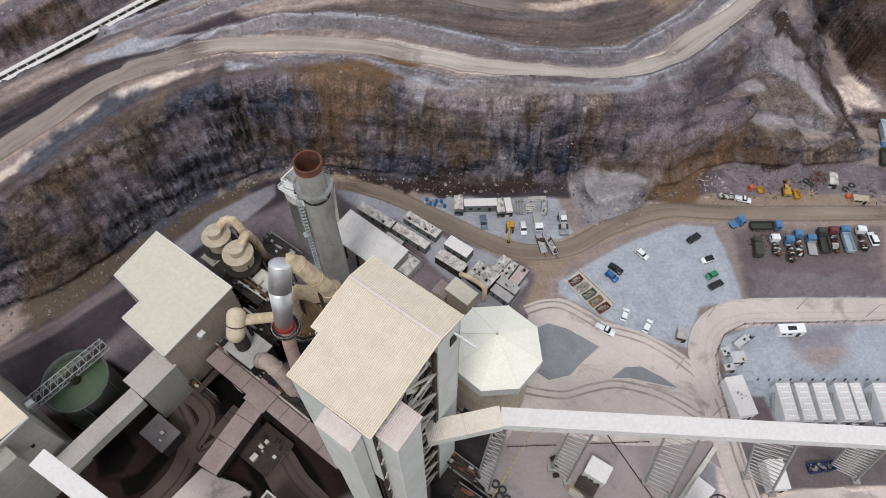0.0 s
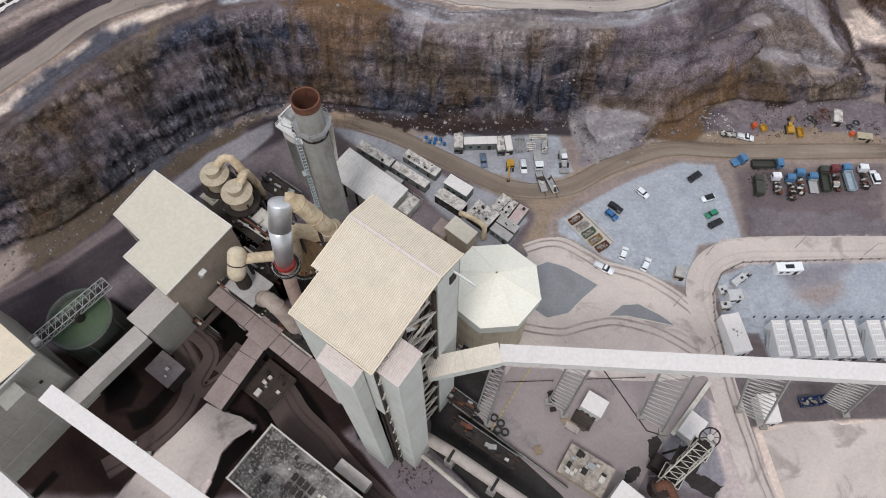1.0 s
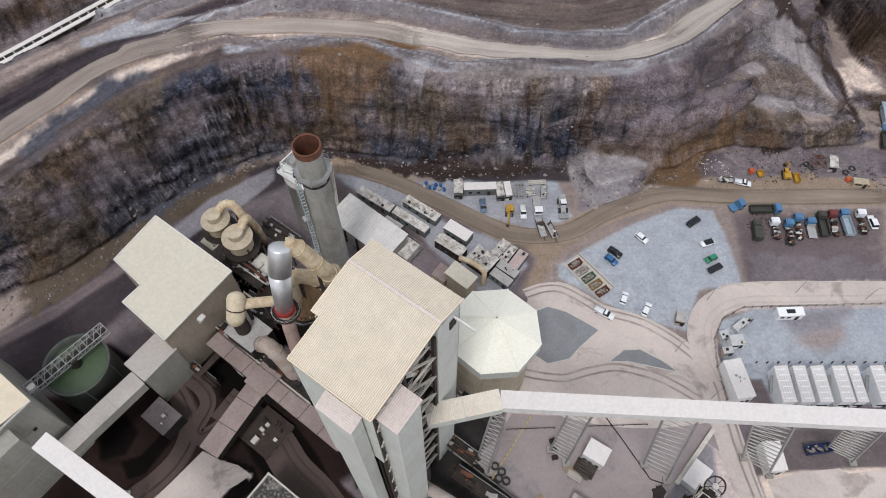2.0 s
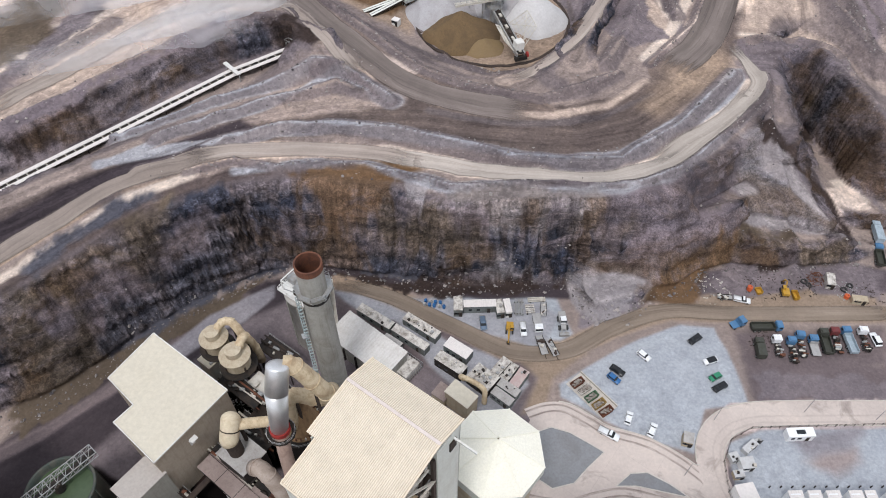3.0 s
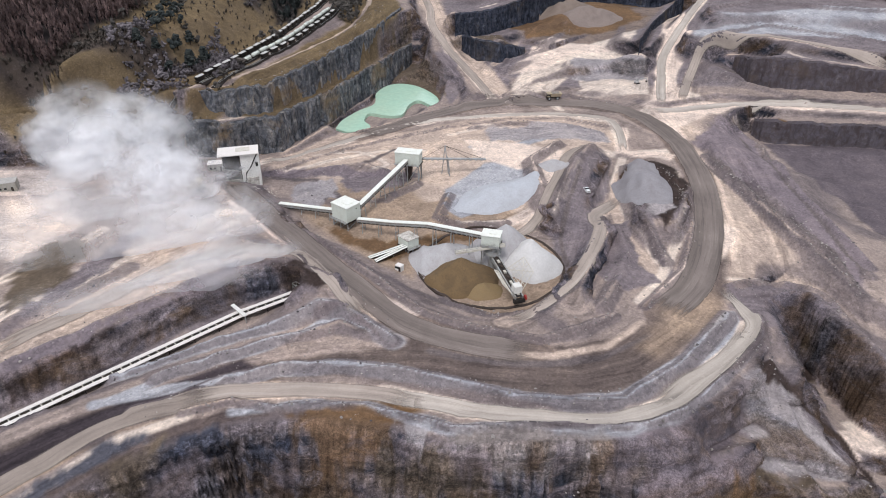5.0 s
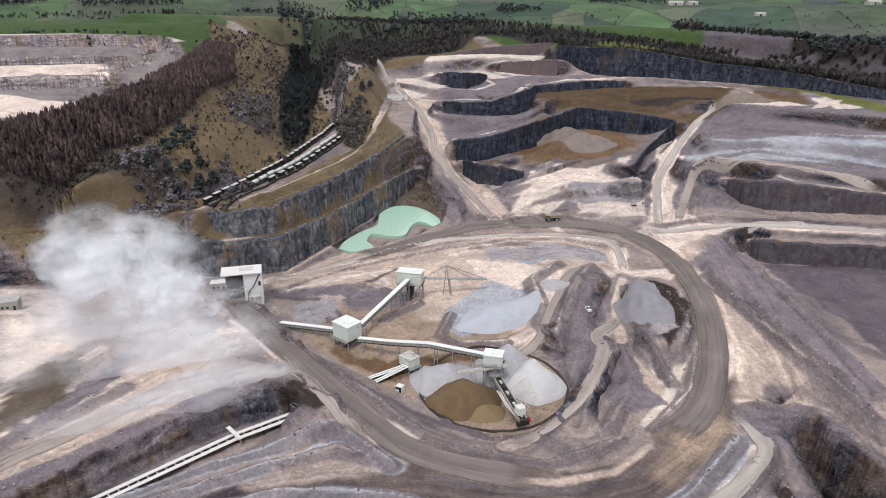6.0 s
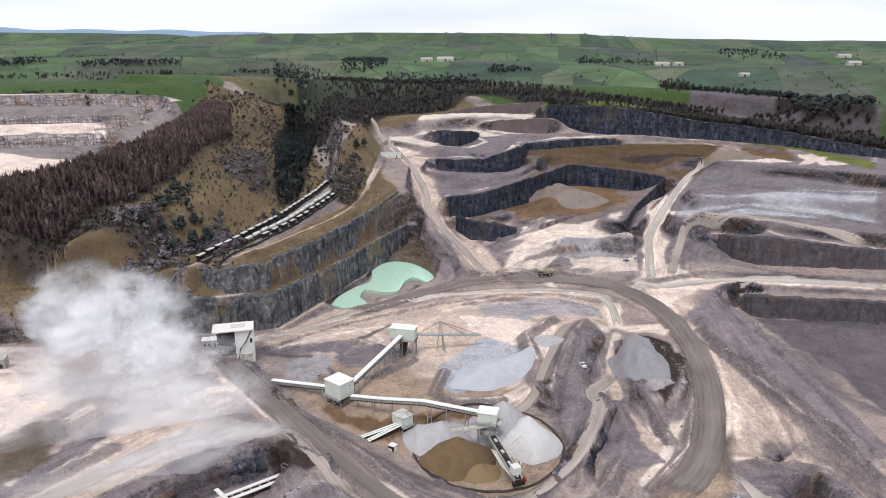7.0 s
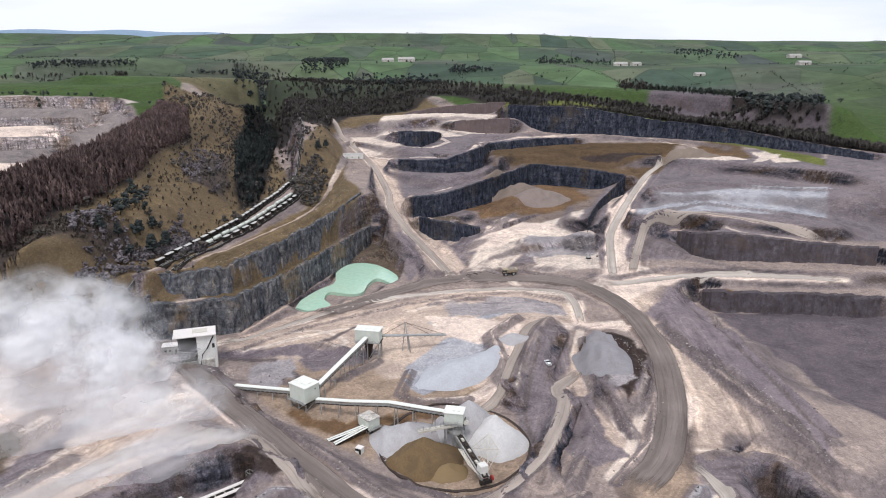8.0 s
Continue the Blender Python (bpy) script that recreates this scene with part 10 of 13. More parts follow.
def lorry(label, x, y, rz, cab, body="chassis", tint="grey", L=8.0, name="lorry"):
    t = thing(name, label, "lorry", pose(x, y, spot(x, y) + 0.02, 0, 0, rz), "parked lorries")
    W = 2.45
    c = L / 2
    part("chassis", slab(-0.2, 0, 0.85, L - 0.6, 0.9, 0.28), DARKSTEEL, t)
    bm = slab(c - 1.0, 0, 1.85, 1.9, W, 2.1, 0, 0.1)
    cabo = part("cab", bm, PAINTS[cab], t)
    part("windscreen", slab(c - 0.03, 0, 2.2, 0.06, W * 0.86, 0.8), GLASS_DARK, cabo)
    for s in (-1, 1):
        part("side_window", slab(c - 0.8, s * (W / 2 + 0.005), 2.2, 0.9, 0.04, 0.7), GLASS_DARK, cabo)
        part("headlight", slab(c - 0.03, s * 0.9, 1.05, 0.07, 0.35, 0.2), LAMP_GLASS, t)
    part("roof_deflector", slab(c - 1.2, 0, 3.0, 1.1, W * 0.7, 0.25), PAINTS[cab], cabo)
    b0, b1 = -c, c - 2.3
    if body == "tipper":
        bm = bmesh.new()
        box(bm, (b0 + b1) / 2, 0, 1.15, b1 - b0, W, 0.12)
        for s in (-1, 1):
            box(bm, (b0 + b1) / 2, s * (W / 2 - 0.06), 1.75, b1 - b0, 0.1, 1.1)
        box(bm, b1 - 0.06, 0, 1.85, 0.12, W - 0.1, 1.3)
        box(bm, b0 + 0.06, 0, 1.7, 0.12, W - 0.1, 1.0)
        part("tipper_body", bm, PAINTS[tint], t)
        for k in range(4):
            for s in (-1, 1):
                part("rib", slab(b0 + 0.6 + k * (b1 - b0 - 1.2) / 3, s * (W / 2 + 0.04), 1.75, 0.14, 0.08, 1.1), PAINTS[tint], t)
    elif body == "flat":
        part("flat_bed", slab((b0 + b1) / 2, 0, 1.2, b1 - b0, W, 0.16), PAINTS[tint], t)
        part("headboard", slab(b1, 0, 1.8, 0.1, W, 1.1), PAINTS[tint], t)
    elif body == "box":
        part("box_body", slab((b0 + b1) / 2, 0, 2.1, b1 - b0, W, 2.1, 0, 0.05), PAINTS[tint], t)
    else:
        rng = random.Random(int(x * 9))
        for s in (-1, 1):
            part("side_rail", slab((b0 + b1) / 2, s * 0.5, 1.05, b1 - b0, 0.14, 0.24), DARKSTEEL, t)
        for k in range(13):
            part("chassis_unit", slab(b0 + 0.5 + k * (b1 - b0 - 0.9) / 12, rng.uniform(-0.6, 0.6), 1.2 + rng.uniform(-0.1, 0.3), rng.uniform(0.2, 0.6), rng.uniform(0.4, 1.9), rng.uniform(0.2, 0.6)), rng.choice((PALESTEEL, DUSTY, STEEL, RUST, DARKSTEEL)), t)
    axles = (c - 1.3, b0 + 1.2, b0 + 2.5) if L > 6.5 else (c - 1.2, b0 + 1.1)
    for ax in axles:
        for s in (-1, 1):
            wheel(t, ax, s * (W / 2 - 0.2), 0.5, 0.34)
    return t


for a in (("brown-bodied tipper lorry with a blue cab", 97.1, 115.5, 0, "cab_blue", "tipper", "olive", 9.2),
          ("small blue van body on rough ground", 88.9, 116.8, 21, "cab_blue", "flat", "cab_blue", 4.6),
          ("olive green lorry with box body", 92.9, 107.8, 84, "olive", "box", "olive", 6.4),
          ("stripped lorry with white cab", 98.7, 108.5, 90, "white", "chassis", "grey", 6.8),
          ("stripped lorry with blue cab", 102.5, 107.2, 84, "cab_blue", "chassis", "tan", 8.4),
          ("stripped lorry with blue cab", 105.7, 109.1, 84, "cab_blue", "chassis", "tan", 8.4),
          ("flatbed lorry with blue cab", 109.3, 108.7, 86, "cab_blue", "flat", "grey", 6.4),
          ("olive tipper lorry with deep empty body", 113.0, 110.1, 86, "olive", "tipper", "olive", 8.2),
          ("dull red stripped lorry", 116.5, 110.4, 87, "red", "chassis", "red", 8.4),
          ("pale blue tipper lorry with empty body", 120.2, 110.6, 90, "cab_blue", "tipper", "pale_blue", 8.6),
          ("stripped lorry with white cab", 125.0, 110.8, 86, "white", "chassis", "grey", 8.0),
          ("dark blue tipper lorry at the pit track", 141.5, 142.4, 78, "cab_blue", "tipper", "olive", 8.4),
          ("blue lorry on the pit track", 143.0, 150.5, 80, "pale_blue", "box", "pale_blue", 8.4),
          ("white lorry coupled to scrap trailers", 28.7, 117.2, -88, "white", "flat", "grey", 6.8)):
    lorry(*a)


def trailer(label, x, y, rz, L=5.5, W=2.2, tint="grey"):
    t = thing("trailer", label, "trailer", pose(x, y, spot(x, y) + 0.02, 0, 0, rz), "trailers")
    part("deck", slab(0, 0, 0.8, L, W, 0.15), PAINTS[tint], t)
    for s in (-1, 1):
        part("side_rail", slab(0, s * W / 2, 1.0, L, 0.1, 0.35), DARKSTEEL, t)
        wheel(t, -L * 0.2, s * (W / 2 - 0.15), 0.42, 0.28)
    part("drawbar", beam(bmesh.new(), (L / 2, 0, 0.7), (L / 2 + 1.4, 0, 0.5), 0.16), DARKSTEEL, t)
    rng = random.Random(int(x * 3 + y))
    for k in range(6):
        part("load_item", slab(rng.uniform(-0.4, 0.4) * L, rng.uniform(-0.3, 0.3) * W, 1.1, rng.uniform(0.4, 1.3), rng.uniform(0.4, 1.2), rng.uniform(0.3, 0.7), rng.uniform(0, 90)), rng.choice((PALESTEEL, STEEL, DUSTY, KERB)), t)
    return t


trailer("scrap-laden flat trailer behind a pickup", 87.8, 126.8, -8, 4.5, 1.8)
trailer("trailer stacked with pale scrap", 29.3, 109.6, -78, 6.5, 2.2)
trailer("trailer stacked with pale scrap", 32.2, 108.8, -70, 6.0, 2.0)
trailer("small trailer of steel parts", 31.0, 122.4, 83, 5.0, 1.8)


def rack(label, x, y, rz, L, W, n=7, mat=None):
    t = thing("pipe_rack", label, "rack", pose(x, y, spot(x, y), 0, 0, rz), "steel racks")
    for s in (-0.35, 0.35):
        part("bearer", slab(s * L, 0, 0.25, 0.3, W, 0.5), DARKSTEEL, t)
    for k in range(n):
        part("bar", slab(0, -W / 2 + (k + 0.5) * W / n, 0.7 + 0.15 * (k % 2), L, W / n * 0.6, 0.3), mat or PALESTEEL, t)
    return t


rack("steel sections stacked on bearers", 23.6, 123.2, 86, 6.0, 2.8, 6, STEEL)
rack("pale boards stacked on bearers", 26.9, 122.6, 4, 2.8, 3.4, 5, CABPALE)
rack("pale pipes laid at the cliff foot", 29.2, 126.0, 3, 5.5, 1.6, 4)
rack("timber pallets stacked in the yard", 35.2, 39.5, -32, 5.2, 3.6, 9, DARKSTEEL)
rack("pale pallets of bagged stone", 32.4, 37.6, -32, 3.6, 1.6, 4, KERB)


def digger(label, x, y, rz, tint, reach=4.5, name="excavator"):
    t = thing(name, label, "digger", pose(x, y, spot(x, y), 0, 0, rz), "plant machines")
    for s in (-1, 1):
        part("track", slab(0, s * 0.95, 0.4, 3.2, 0.5, 0.75, 0, 0.18), RUBBER, t)
    part("house", slab(-0.5, 0, 1.4, 2.6, 2.1, 1.1, 0, 0.1), PAINTS[tint], t)
    c = part("cab", slab(0.4, 0.6, 2.2, 1.3, 0.95, 1.5, 0, 0.06), PAINTS[tint], t)
    part("window", slab(0.5, 0.62, 2.4, 1.2, 0.99, 0.7), GLASS_DARK, c)
    part("boom", pipe(bmesh.new(), [(0.8, -0.3, 1.6), (2.2, -0.3, 3.4), (reach, -0.3, 2.4)], 0.24, 8), PAINTS[tint], t)
    part("stick", beam(bmesh.new(), (reach, -0.3, 2.5), (reach + 0.5, -0.3, 0.7), 0.3), PAINTS[tint], t)
    part("bucket", slab(reach + 0.4, -0.3, 0.5, 0.8, 0.9, 0.8, 0, 0.1), DARKSTEEL, t)
    return t


digger("yellow tracked excavator beside the containers", 20.2, 115.3, 265, "yellow")
digger("yellow and black backhoe in the scrap yard", 107.0, 128.8, 84, "yellow", 3.6)


def loader(label, x, y, rz, tint, name="wheel_loader"):
    t = thing(name, label, "loader", pose(x, y, spot(x, y), 0, 0, rz), "plant machines")
    part("rear_body", slab(-1.8, 0, 1.6, 3.2, 2.2, 1.4, 0, 0.1), PAINTS[tint], t)
    c = part("cab", slab(0, 0, 2.6, 1.6, 1.7, 1.9, 0, 0.08), PAINTS["white"], t)
    part("window", slab(0, 0, 2.8, 1.66, 1.74, 0.8), GLASS_DARK, c)
    part("front_frame", slab(1.6, 0, 1.2, 1.8, 1.2, 0.8), PAINTS[tint], t)
    for s in (-1, 1):
        part("lift_arm", beam(bmesh.new(), (0.9, s * 0.6, 1.8), (3.4, s * 0.6, 0.8), 0.26), PAINTS[tint], t)
        wheel(t, 1.6, s * 1.1, 0.8, 0.6)
        wheel(t, -1.6, s * 1.1, 0.8, 0.6)
    part("bucket", slab(3.9, 0, 0.7, 1.1, 3.0, 1.1, 0, 0.12), STEEL, t)
    return t


loader("dusty white wheel loader with wide bucket", 36.3, 117.2, -88, "grey")


def dumper(label, x, y, rz):
    t = thing("dump_truck", label, "dump truck", pose(x, y, spot(x, y) + 0.05, 0, 0, rz), "dump trucks")
    part("chassis", slab(0, 0, 1.6, 8.4, 3.0, 0.8), DARKSTEEL, t)
    bm = hull(bmesh.new(), [(2.2, -4.6, 1.6, 1.9), (4.2, -5.4, 2.0, 2.4)])
    part("skip_body", bm, PAINTS["tan"], t)
    part("canopy", slab(3.0, 0, 4.3, 2.6, 4.2, 0.25), PAINTS["tan"], t)
    c = part("cab", slab(3.2, 0.9, 3.0, 1.8, 1.6, 1.7, 0, 0.08), PAINTS["tan"], t)
    part("window", slab(3.3, 0.92, 3.2, 1.8, 1.62, 0.7), GLASS_DARK, c)
    part("load", slab(-1.6, 0, 4.2, 5.0, 3.6, 0.7, 0, 0.3), JUNK, t)
    for ax, n in ((2.8, 1), (-2.6, 1)):
        for s in (-1, 1):
            wheel(t, ax, s * 1.7, 1.15, 0.9)
    return t


dumper("dusty tan quarry dump truck on the haul road", 69.3, 428.6, 190)
dumper("dusty tan quarry dump truck near the crusher", -111.3, 284.8, 70)

# scrap yard clutter, each piece its own thing
def drum(label, x, y, tint, r=0.6, h=1.3, name="drum"):
    t = thing(name, label, "drum", pose(x, y, spot(x, y)), "yard drums")
    bm = bmesh.new()
    lathe(bm, 0, 0, [(0.01, 0), (r, 0), (r, h * 0.3), (r * 1.05, h * 0.33), (r, h * 0.36), (r, h * 0.64), (r * 1.05, h * 0.67), (r, h * 0.7), (r, h), (0.01, h * 0.97)], 14)
    part("shell", bm, PAINTS[tint], t)
    part("cap", cyl(bmesh.new(), r * 0.4, 0, h * 0.97, h * 1.05, 0.12, 0.12, 8), DARKSTEEL, t)
    return t


drum("orange plastic tank in the scrap yard", 96.5, 130.2, "orange", 0.8, 1.6)
drum("red drum lying among scrap", 125.9, 127.1, "orange", 0.8, 1.2)
skip_bin("small_skip", "small bright yellow skip in the scrap yard", 99.1, 129.3, 2.0, 2.2, 1.2, 10, PAINTS["yellow"], "", None)
skip_bin("small_skip", "small yellow machine bucket in the scrap yard", 109.9, 127.5, 1.8, 3.2, 1.4, 0, PAINTS["yellow"], "", None)
cabin("old_caravan", "old pale caravan among scrap", 122.2, 132.6, 2.4, 4.6, 2.4, -14, CABPALE, CABPALE, False, "", "caravan")
cabin("tan_box", "tan steel box beside the track", 128.8, 125.4, 4.4, 2.2, 1.8, -9, TANWALL, TANWALL, False, "", "box")
for k in range(9):
    drum("blue plastic drum at the cliff foot", -5.5 + (k % 5) * 1.5 + 0.4 * (k // 5), 124.5 + 1.3 * (k // 5) - 0.25 * (k % 5), "blue" if k % 3 else "grey", 0.5, 1.1)


def tyre(x, y, r=1.1, lean=0.0):
    t = thing("scrap_tyre", "worn black tyre lying on the ground", "tyre", pose(x, y, spot(x, y) + 0.2, lean, 0, 0), "scrap tyres")
    bm = bmesh.new()
    lathe(bm, 0, 0, [(r * 0.55, -0.15), (r * 0.9, -0.2), (r, -0.05), (r, 0.15), (r * 0.9, 0.3), (r * 0.55, 0.25), (r * 0.55, -0.15)], 16)
    part("carcass", bm, RUBBER, t, round_over=True)
    return t


for p in ((128.6, 131.5), (126.2, 130.0), (114.5, 130.4), (113.4, 131.6), (13.8, 37.2), (14.6, 38.8), (12.8, 36.0), (15.6, 36.6), (13.0, 40.2)):
    tyre(*p)


def scrap_heap(label, x, y, r, h, n, mats, seed):
    """A heap of odd pieces, too many to count."""
    rng = random.Random(seed)
    bm = bmesh.new()
    z0 = spot(x, y)
    for k in range(n):
        a, d = rng.uniform(0, 6.28), r * math.sqrt(rng.random())
        s = rng.uniform(0.12, 0.5)
        px, py = d * math.cos(a), d * math.sin(a)
        top = max(0.05, h * (1 - d / r)) * rng.uniform(0.3, 1.0)
        box(bm, px, py, spot(x + px, y + py) - z0 + top, s * rng.uniform(0.6, 2.4), s * 0.5, s * 0.4, rng.uniform(0, 180))
    o = part("scrap_heap", bm, mats)
    o.location = (x, y, z0)
    return tagged(o, label, "scrap", kind="stuff")


scrap_heap("dark tangled scrap metal on bare ground", 119.0, 134.6, 3.0, 1.6, 90, RUST, 3)
scrap_heap("loose pale timber and debris beside the track", 85, 130.0, 5.5, 0.3, 50, PALESTEEL, 5)
scrap_heap("scattered machine parts in the scrap yard", 113.0, 130.5, 4.5, 0.5, 70, DUSTY, 6)
scrap_heap("scattered scrap by the tyres", 127.2, 129.2, 4.0, 0.6, 70, STEEL, 7)
scrap_heap("scattered debris in the scrap yard", 101, 131, 6.0, 0.3, 50, DUSTY, 8)
scrap_heap("pale debris at the back of the scrap yard", 133, 128, 5.0, 0.4, 60, DUSTY, 9)
scrap_heap("steel offcuts between the lorries", 95, 111.5, 4.0, 0.4, 50, DUSTY, 10)
scrap_heap("machine parts on the tower yard", -6.5, 27.5, 5, 0.6, 90, DUSTY, 11)
scrap_heap("clutter of pipes beside the mill building", -56, 90, 4.5, 1.0, 90, STEEL, 12)


# ---- the quarry plant
def belt_line():
    t = thing("overland_conveyor", "long overland conveyor with two pale covered belts", "conveyor", pose(-54, 215.5, 0))
    o = Vector((-54, 215.5, 0))
    pts = [Vector((-220, 67.0, spot(-220, 67) + 1.5)), Vector((-132.2, 146.4, spot(-132, 146) + 1.6)), Vector((-72.8, 202.8, 29.2)), Vector((-54.0, 215.5, 29.8))]
    for a, b in zip(pts, pts[1:]):
        d = (b - a).normalized()
        s = Vector((-d.y, d.x, 0)).normalized()
        for off in (-1.5, 1.5):
            part("belt_cover", girder(bmesh.new(), a - o + s * off, b - o + s * off, 1.5, 0.25), ROOF_WHITE, t)
        part("walkway", girder(bmesh.new(), a - o - Vector((0, 0, 0.4)), b - o - Vector((0, 0, 0.4)), 4.0, 0.2), DARKSTEEL, t)
        n = int((b - a).length / 3)
        for k in range(n):
            p = a.lerp(b, k / n) - o
            part("cross_tie", girder(bmesh.new(), p - s * 0.7, p + s * 0.7, 0.35, 0.2), PALESTEEL, t)
            if k % 3 == 0:
                q = p - Vector((0, 0, 0.5))
                g = spot(p.x + o.x, p.y + o.y) - 0.3
                for off in (-1.8, 1.8):
                    part("leg", beam(bmesh.new(), q + s * off, Vector((q.x + s.x * off, q.y + s.y * off, g)), 0.25), DARKSTEEL, t)
    e = pts[-1] - o
    part("head_frame", rail_run(bmesh.new(), [e + Vector((-2.5, 2.6, -0.6)), e + Vector((2.4, -2.4, -0.6)), e + Vector((3.4, -0.6, -0.6)), e + Vector((-1.2, 3.6, -0.6)), e + Vector((-2.5, 2.6, -0.6))], 3.0, 2.2, 0.12), STEEL, t)
    part("drive_drum", pipe(bmesh.new(), [e + Vector((-2.0, 2.0, 0)), e + Vector((2.0, -2.0, 0))], 0.6, 12), DARKSTEEL, t)
    m = pts[2] - o
    part("service_bridge", girder(bmesh.new(), m + Vector((-3.2, 3.4, 1.6)), m + Vector((3.2, -3.4, 1.6)), 1.4, 0.35), CLAD_WHITE, t)
    for s in (-1, 1):
        part("bridge_post", beam(bmesh.new(), m + Vector((-3.0 * s, 3.2 * s, -2.4)), m + Vector((-3.0 * s, 3.2 * s, 1.5)), 0.3), STEEL, t)
    return t


belt_line()


def legged_house(name, label, x, y, rz, sx, sy, z0, z1, wall, roof, braces=True, openside=False):
    g = spot(x, y)
    t = thing(name, label, "plant house", pose(x, y, g, 0, 0, rz))
    part("housing", slab(0, 0, (z0 + z1) / 2 - g, sx, sy, z1 - z0), wall, t)
    part("roof", slab(0, 0, z1 - g + 0.14, sx + 0.5, sy + 0.5, 0.28), roof, t)
    part("roof_hatch", slab(sx * 0.1, 0, z1 - g + 0.4, sx * 0.4, sy * 0.4, 0.3), roof, t)
    part("floor_beam", slab(0, 0, z0 - g - 0.25, sx + 0.6, sy + 0.6, 0.5), DARKSTEEL, t)
    for ax in (-1, 0, 1):
        for ay in (-1, 1):
            part("leg", beam(bmesh.new(), (ax * sx * 0.46, ay * sy * 0.46, -0.6), (ax * sx * 0.46, ay * sy * 0.46, z0 - g), 0.5), STEEL, t)
    if braces:
        for ay in (-1, 1):
            for a, b in ((-1, 0), (0, 1)):
                part("brace", beam(bmesh.new(), (a * sx * 0.46, ay * sy * 0.46, 0), (b * sx * 0.46, ay * sy * 0.46, z0 - g - 0.3), 0.28), STEEL, t)
        for ax in (-1, 1):
            part("brace", beam(bmesh.new(), (ax * sx * 0.46, -sy * 0.46, 0), (ax * sx * 0.46, sy * 0.46, z0 - g - 0.3), 0.28), STEEL, t)
        part("chute", hull(bmesh.new(), [(0.2, -0.8, 0.8, 0.8), (z0 - g - 0.3, -2.0, 2.0, 1.8)]), DUSTY, t)
    part("vent", slab(sx / 2 + 0.05, sy * 0.2, (z1 + z0) / 2 - g + 1.5, 0.12, 0.5, 0.5), DARKSTEEL, t)
    part("walkway", slab(0, -sy / 2 - 0.7, z0 - g, sx + 0.4, 1.2, 0.12), STEEL, t)
    part("walkway_rail", rail_run(bmesh.new(), [(-sx / 2, -sy / 2 - 1.2, z0 - g), (sx / 2, -sy / 2 - 1.2, z0 - g)], 1.1, 1.5, 0.06), STEEL, t)
    return t


PALEGREEN = coat("pale sage cladding", (0.60, 0.63, 0.57), (0.45, 0.43, 0.37), 0.35, 0.55, scale=0.2)
SAGEROOF = coat("white-green roof", (0.74, 0.75, 0.70), (0.52, 0.48, 0.40), 0.35, 0.6, scale=0.2)
legged_house("transfer_house", "pale sage transfer house on steel legs", -41.6, 266.4, -40, 9.4, 8.0, 34.5, 41.2, PALEGREEN, SAGEROOF)
legged_house("screen_house", "pale sage screen house on steel legs", -16.6, 312.5, -14, 12.0, 6.0, 39.5, 45.2, PALEGREEN, SAGEROOF)
legged_house("head_house", "pale head house above the stockpile", 18.6, 232.2, -14, 7.0, 5.4, 41.5, 45.6, PALEGREEN, SAGEROOF, False)
legged_house("feeder_house", "small grey-green feeder house over two belts", -14.2, 247.6, 40, 5.6, 6.4, 31.6, 35.4, PALEGREEN, CABPALE, False)


def open_gallery(label, pts, w=1.9, h=1.7, post=9.0):
    t = thing("belt_gallery", label, "conveyor", pose(pts[0][0], pts[0][1], 0), "quarry belt galleries")
    o = Vector((pts[0][0], pts[0][1], 0))
    for a, b in zip(pts, pts[1:]):
        a, b = Vector(a) - o, Vector(b) - o
        d = (b - a).normalized()
        s = Vector((-d.y, d.x, 0)).normalized() * (w / 2)
        up = Vector((0, 0, h))
        part("roof", girder(bmesh.new(), a + up, b + up, w + 0.3, 0.2), SAGEROOF, t)
        part("belt_bed", girder(bmesh.new(), a, b, w, 0.4), DARKSTEEL, t)
        n = max(2, int((b - a).length / 2.2))
        for sd in (-1, 1):
            part("top_chord", girder(bmesh.new(), a + s * sd + up * 0.92, b + s * sd + up * 0.92, 0.2, 0.2), PALESTEEL, t)
            part("side_panel", girder(bmesh.new(), a + s * sd * 0.97 + up * 0.42, b + s * sd * 0.97 + up * 0.42, 0.08, h * 0.45), STEEL, t)
            for k in range(n):
                p, q = a.lerp(b, k / n) + s * sd, a.lerp(b, (k + 1) / n) + s * sd
                part("truss_post", beam(bmesh.new(), p, p + up, 0.14), STEEL, t)
                part("truss_brace", beam(bmesh.new(), p, q + up, 0.12), STEEL, t)
        m = max(1, int((b - a).length / post))
        for k in range(m + 1):
            p = a.lerp(b, (k + 0.35) / (m + 1))
            g = spot(p.x + o.x, p.y + o.y)
            if p.z - g > 1.5:
                for sd in (-1, 1):
                    part("trestle_leg", beam(bmesh.new(), p + s * sd, Vector((p.x + s.x * sd * 1.5, p.y + s.y * sd * 1.5, g - 0.5)), 0.28), STEEL, t)
                part("trestle_tie", beam(bmesh.new(), Vector((p.x + s.x * 1.2, p.y + s.y * 1.2, (p.z + g) / 2)), Vector((p.x - s.x * 1.2, p.y - s.y * 1.2, (p.z + g) / 2)), 0.2), STEEL, t)
    return t


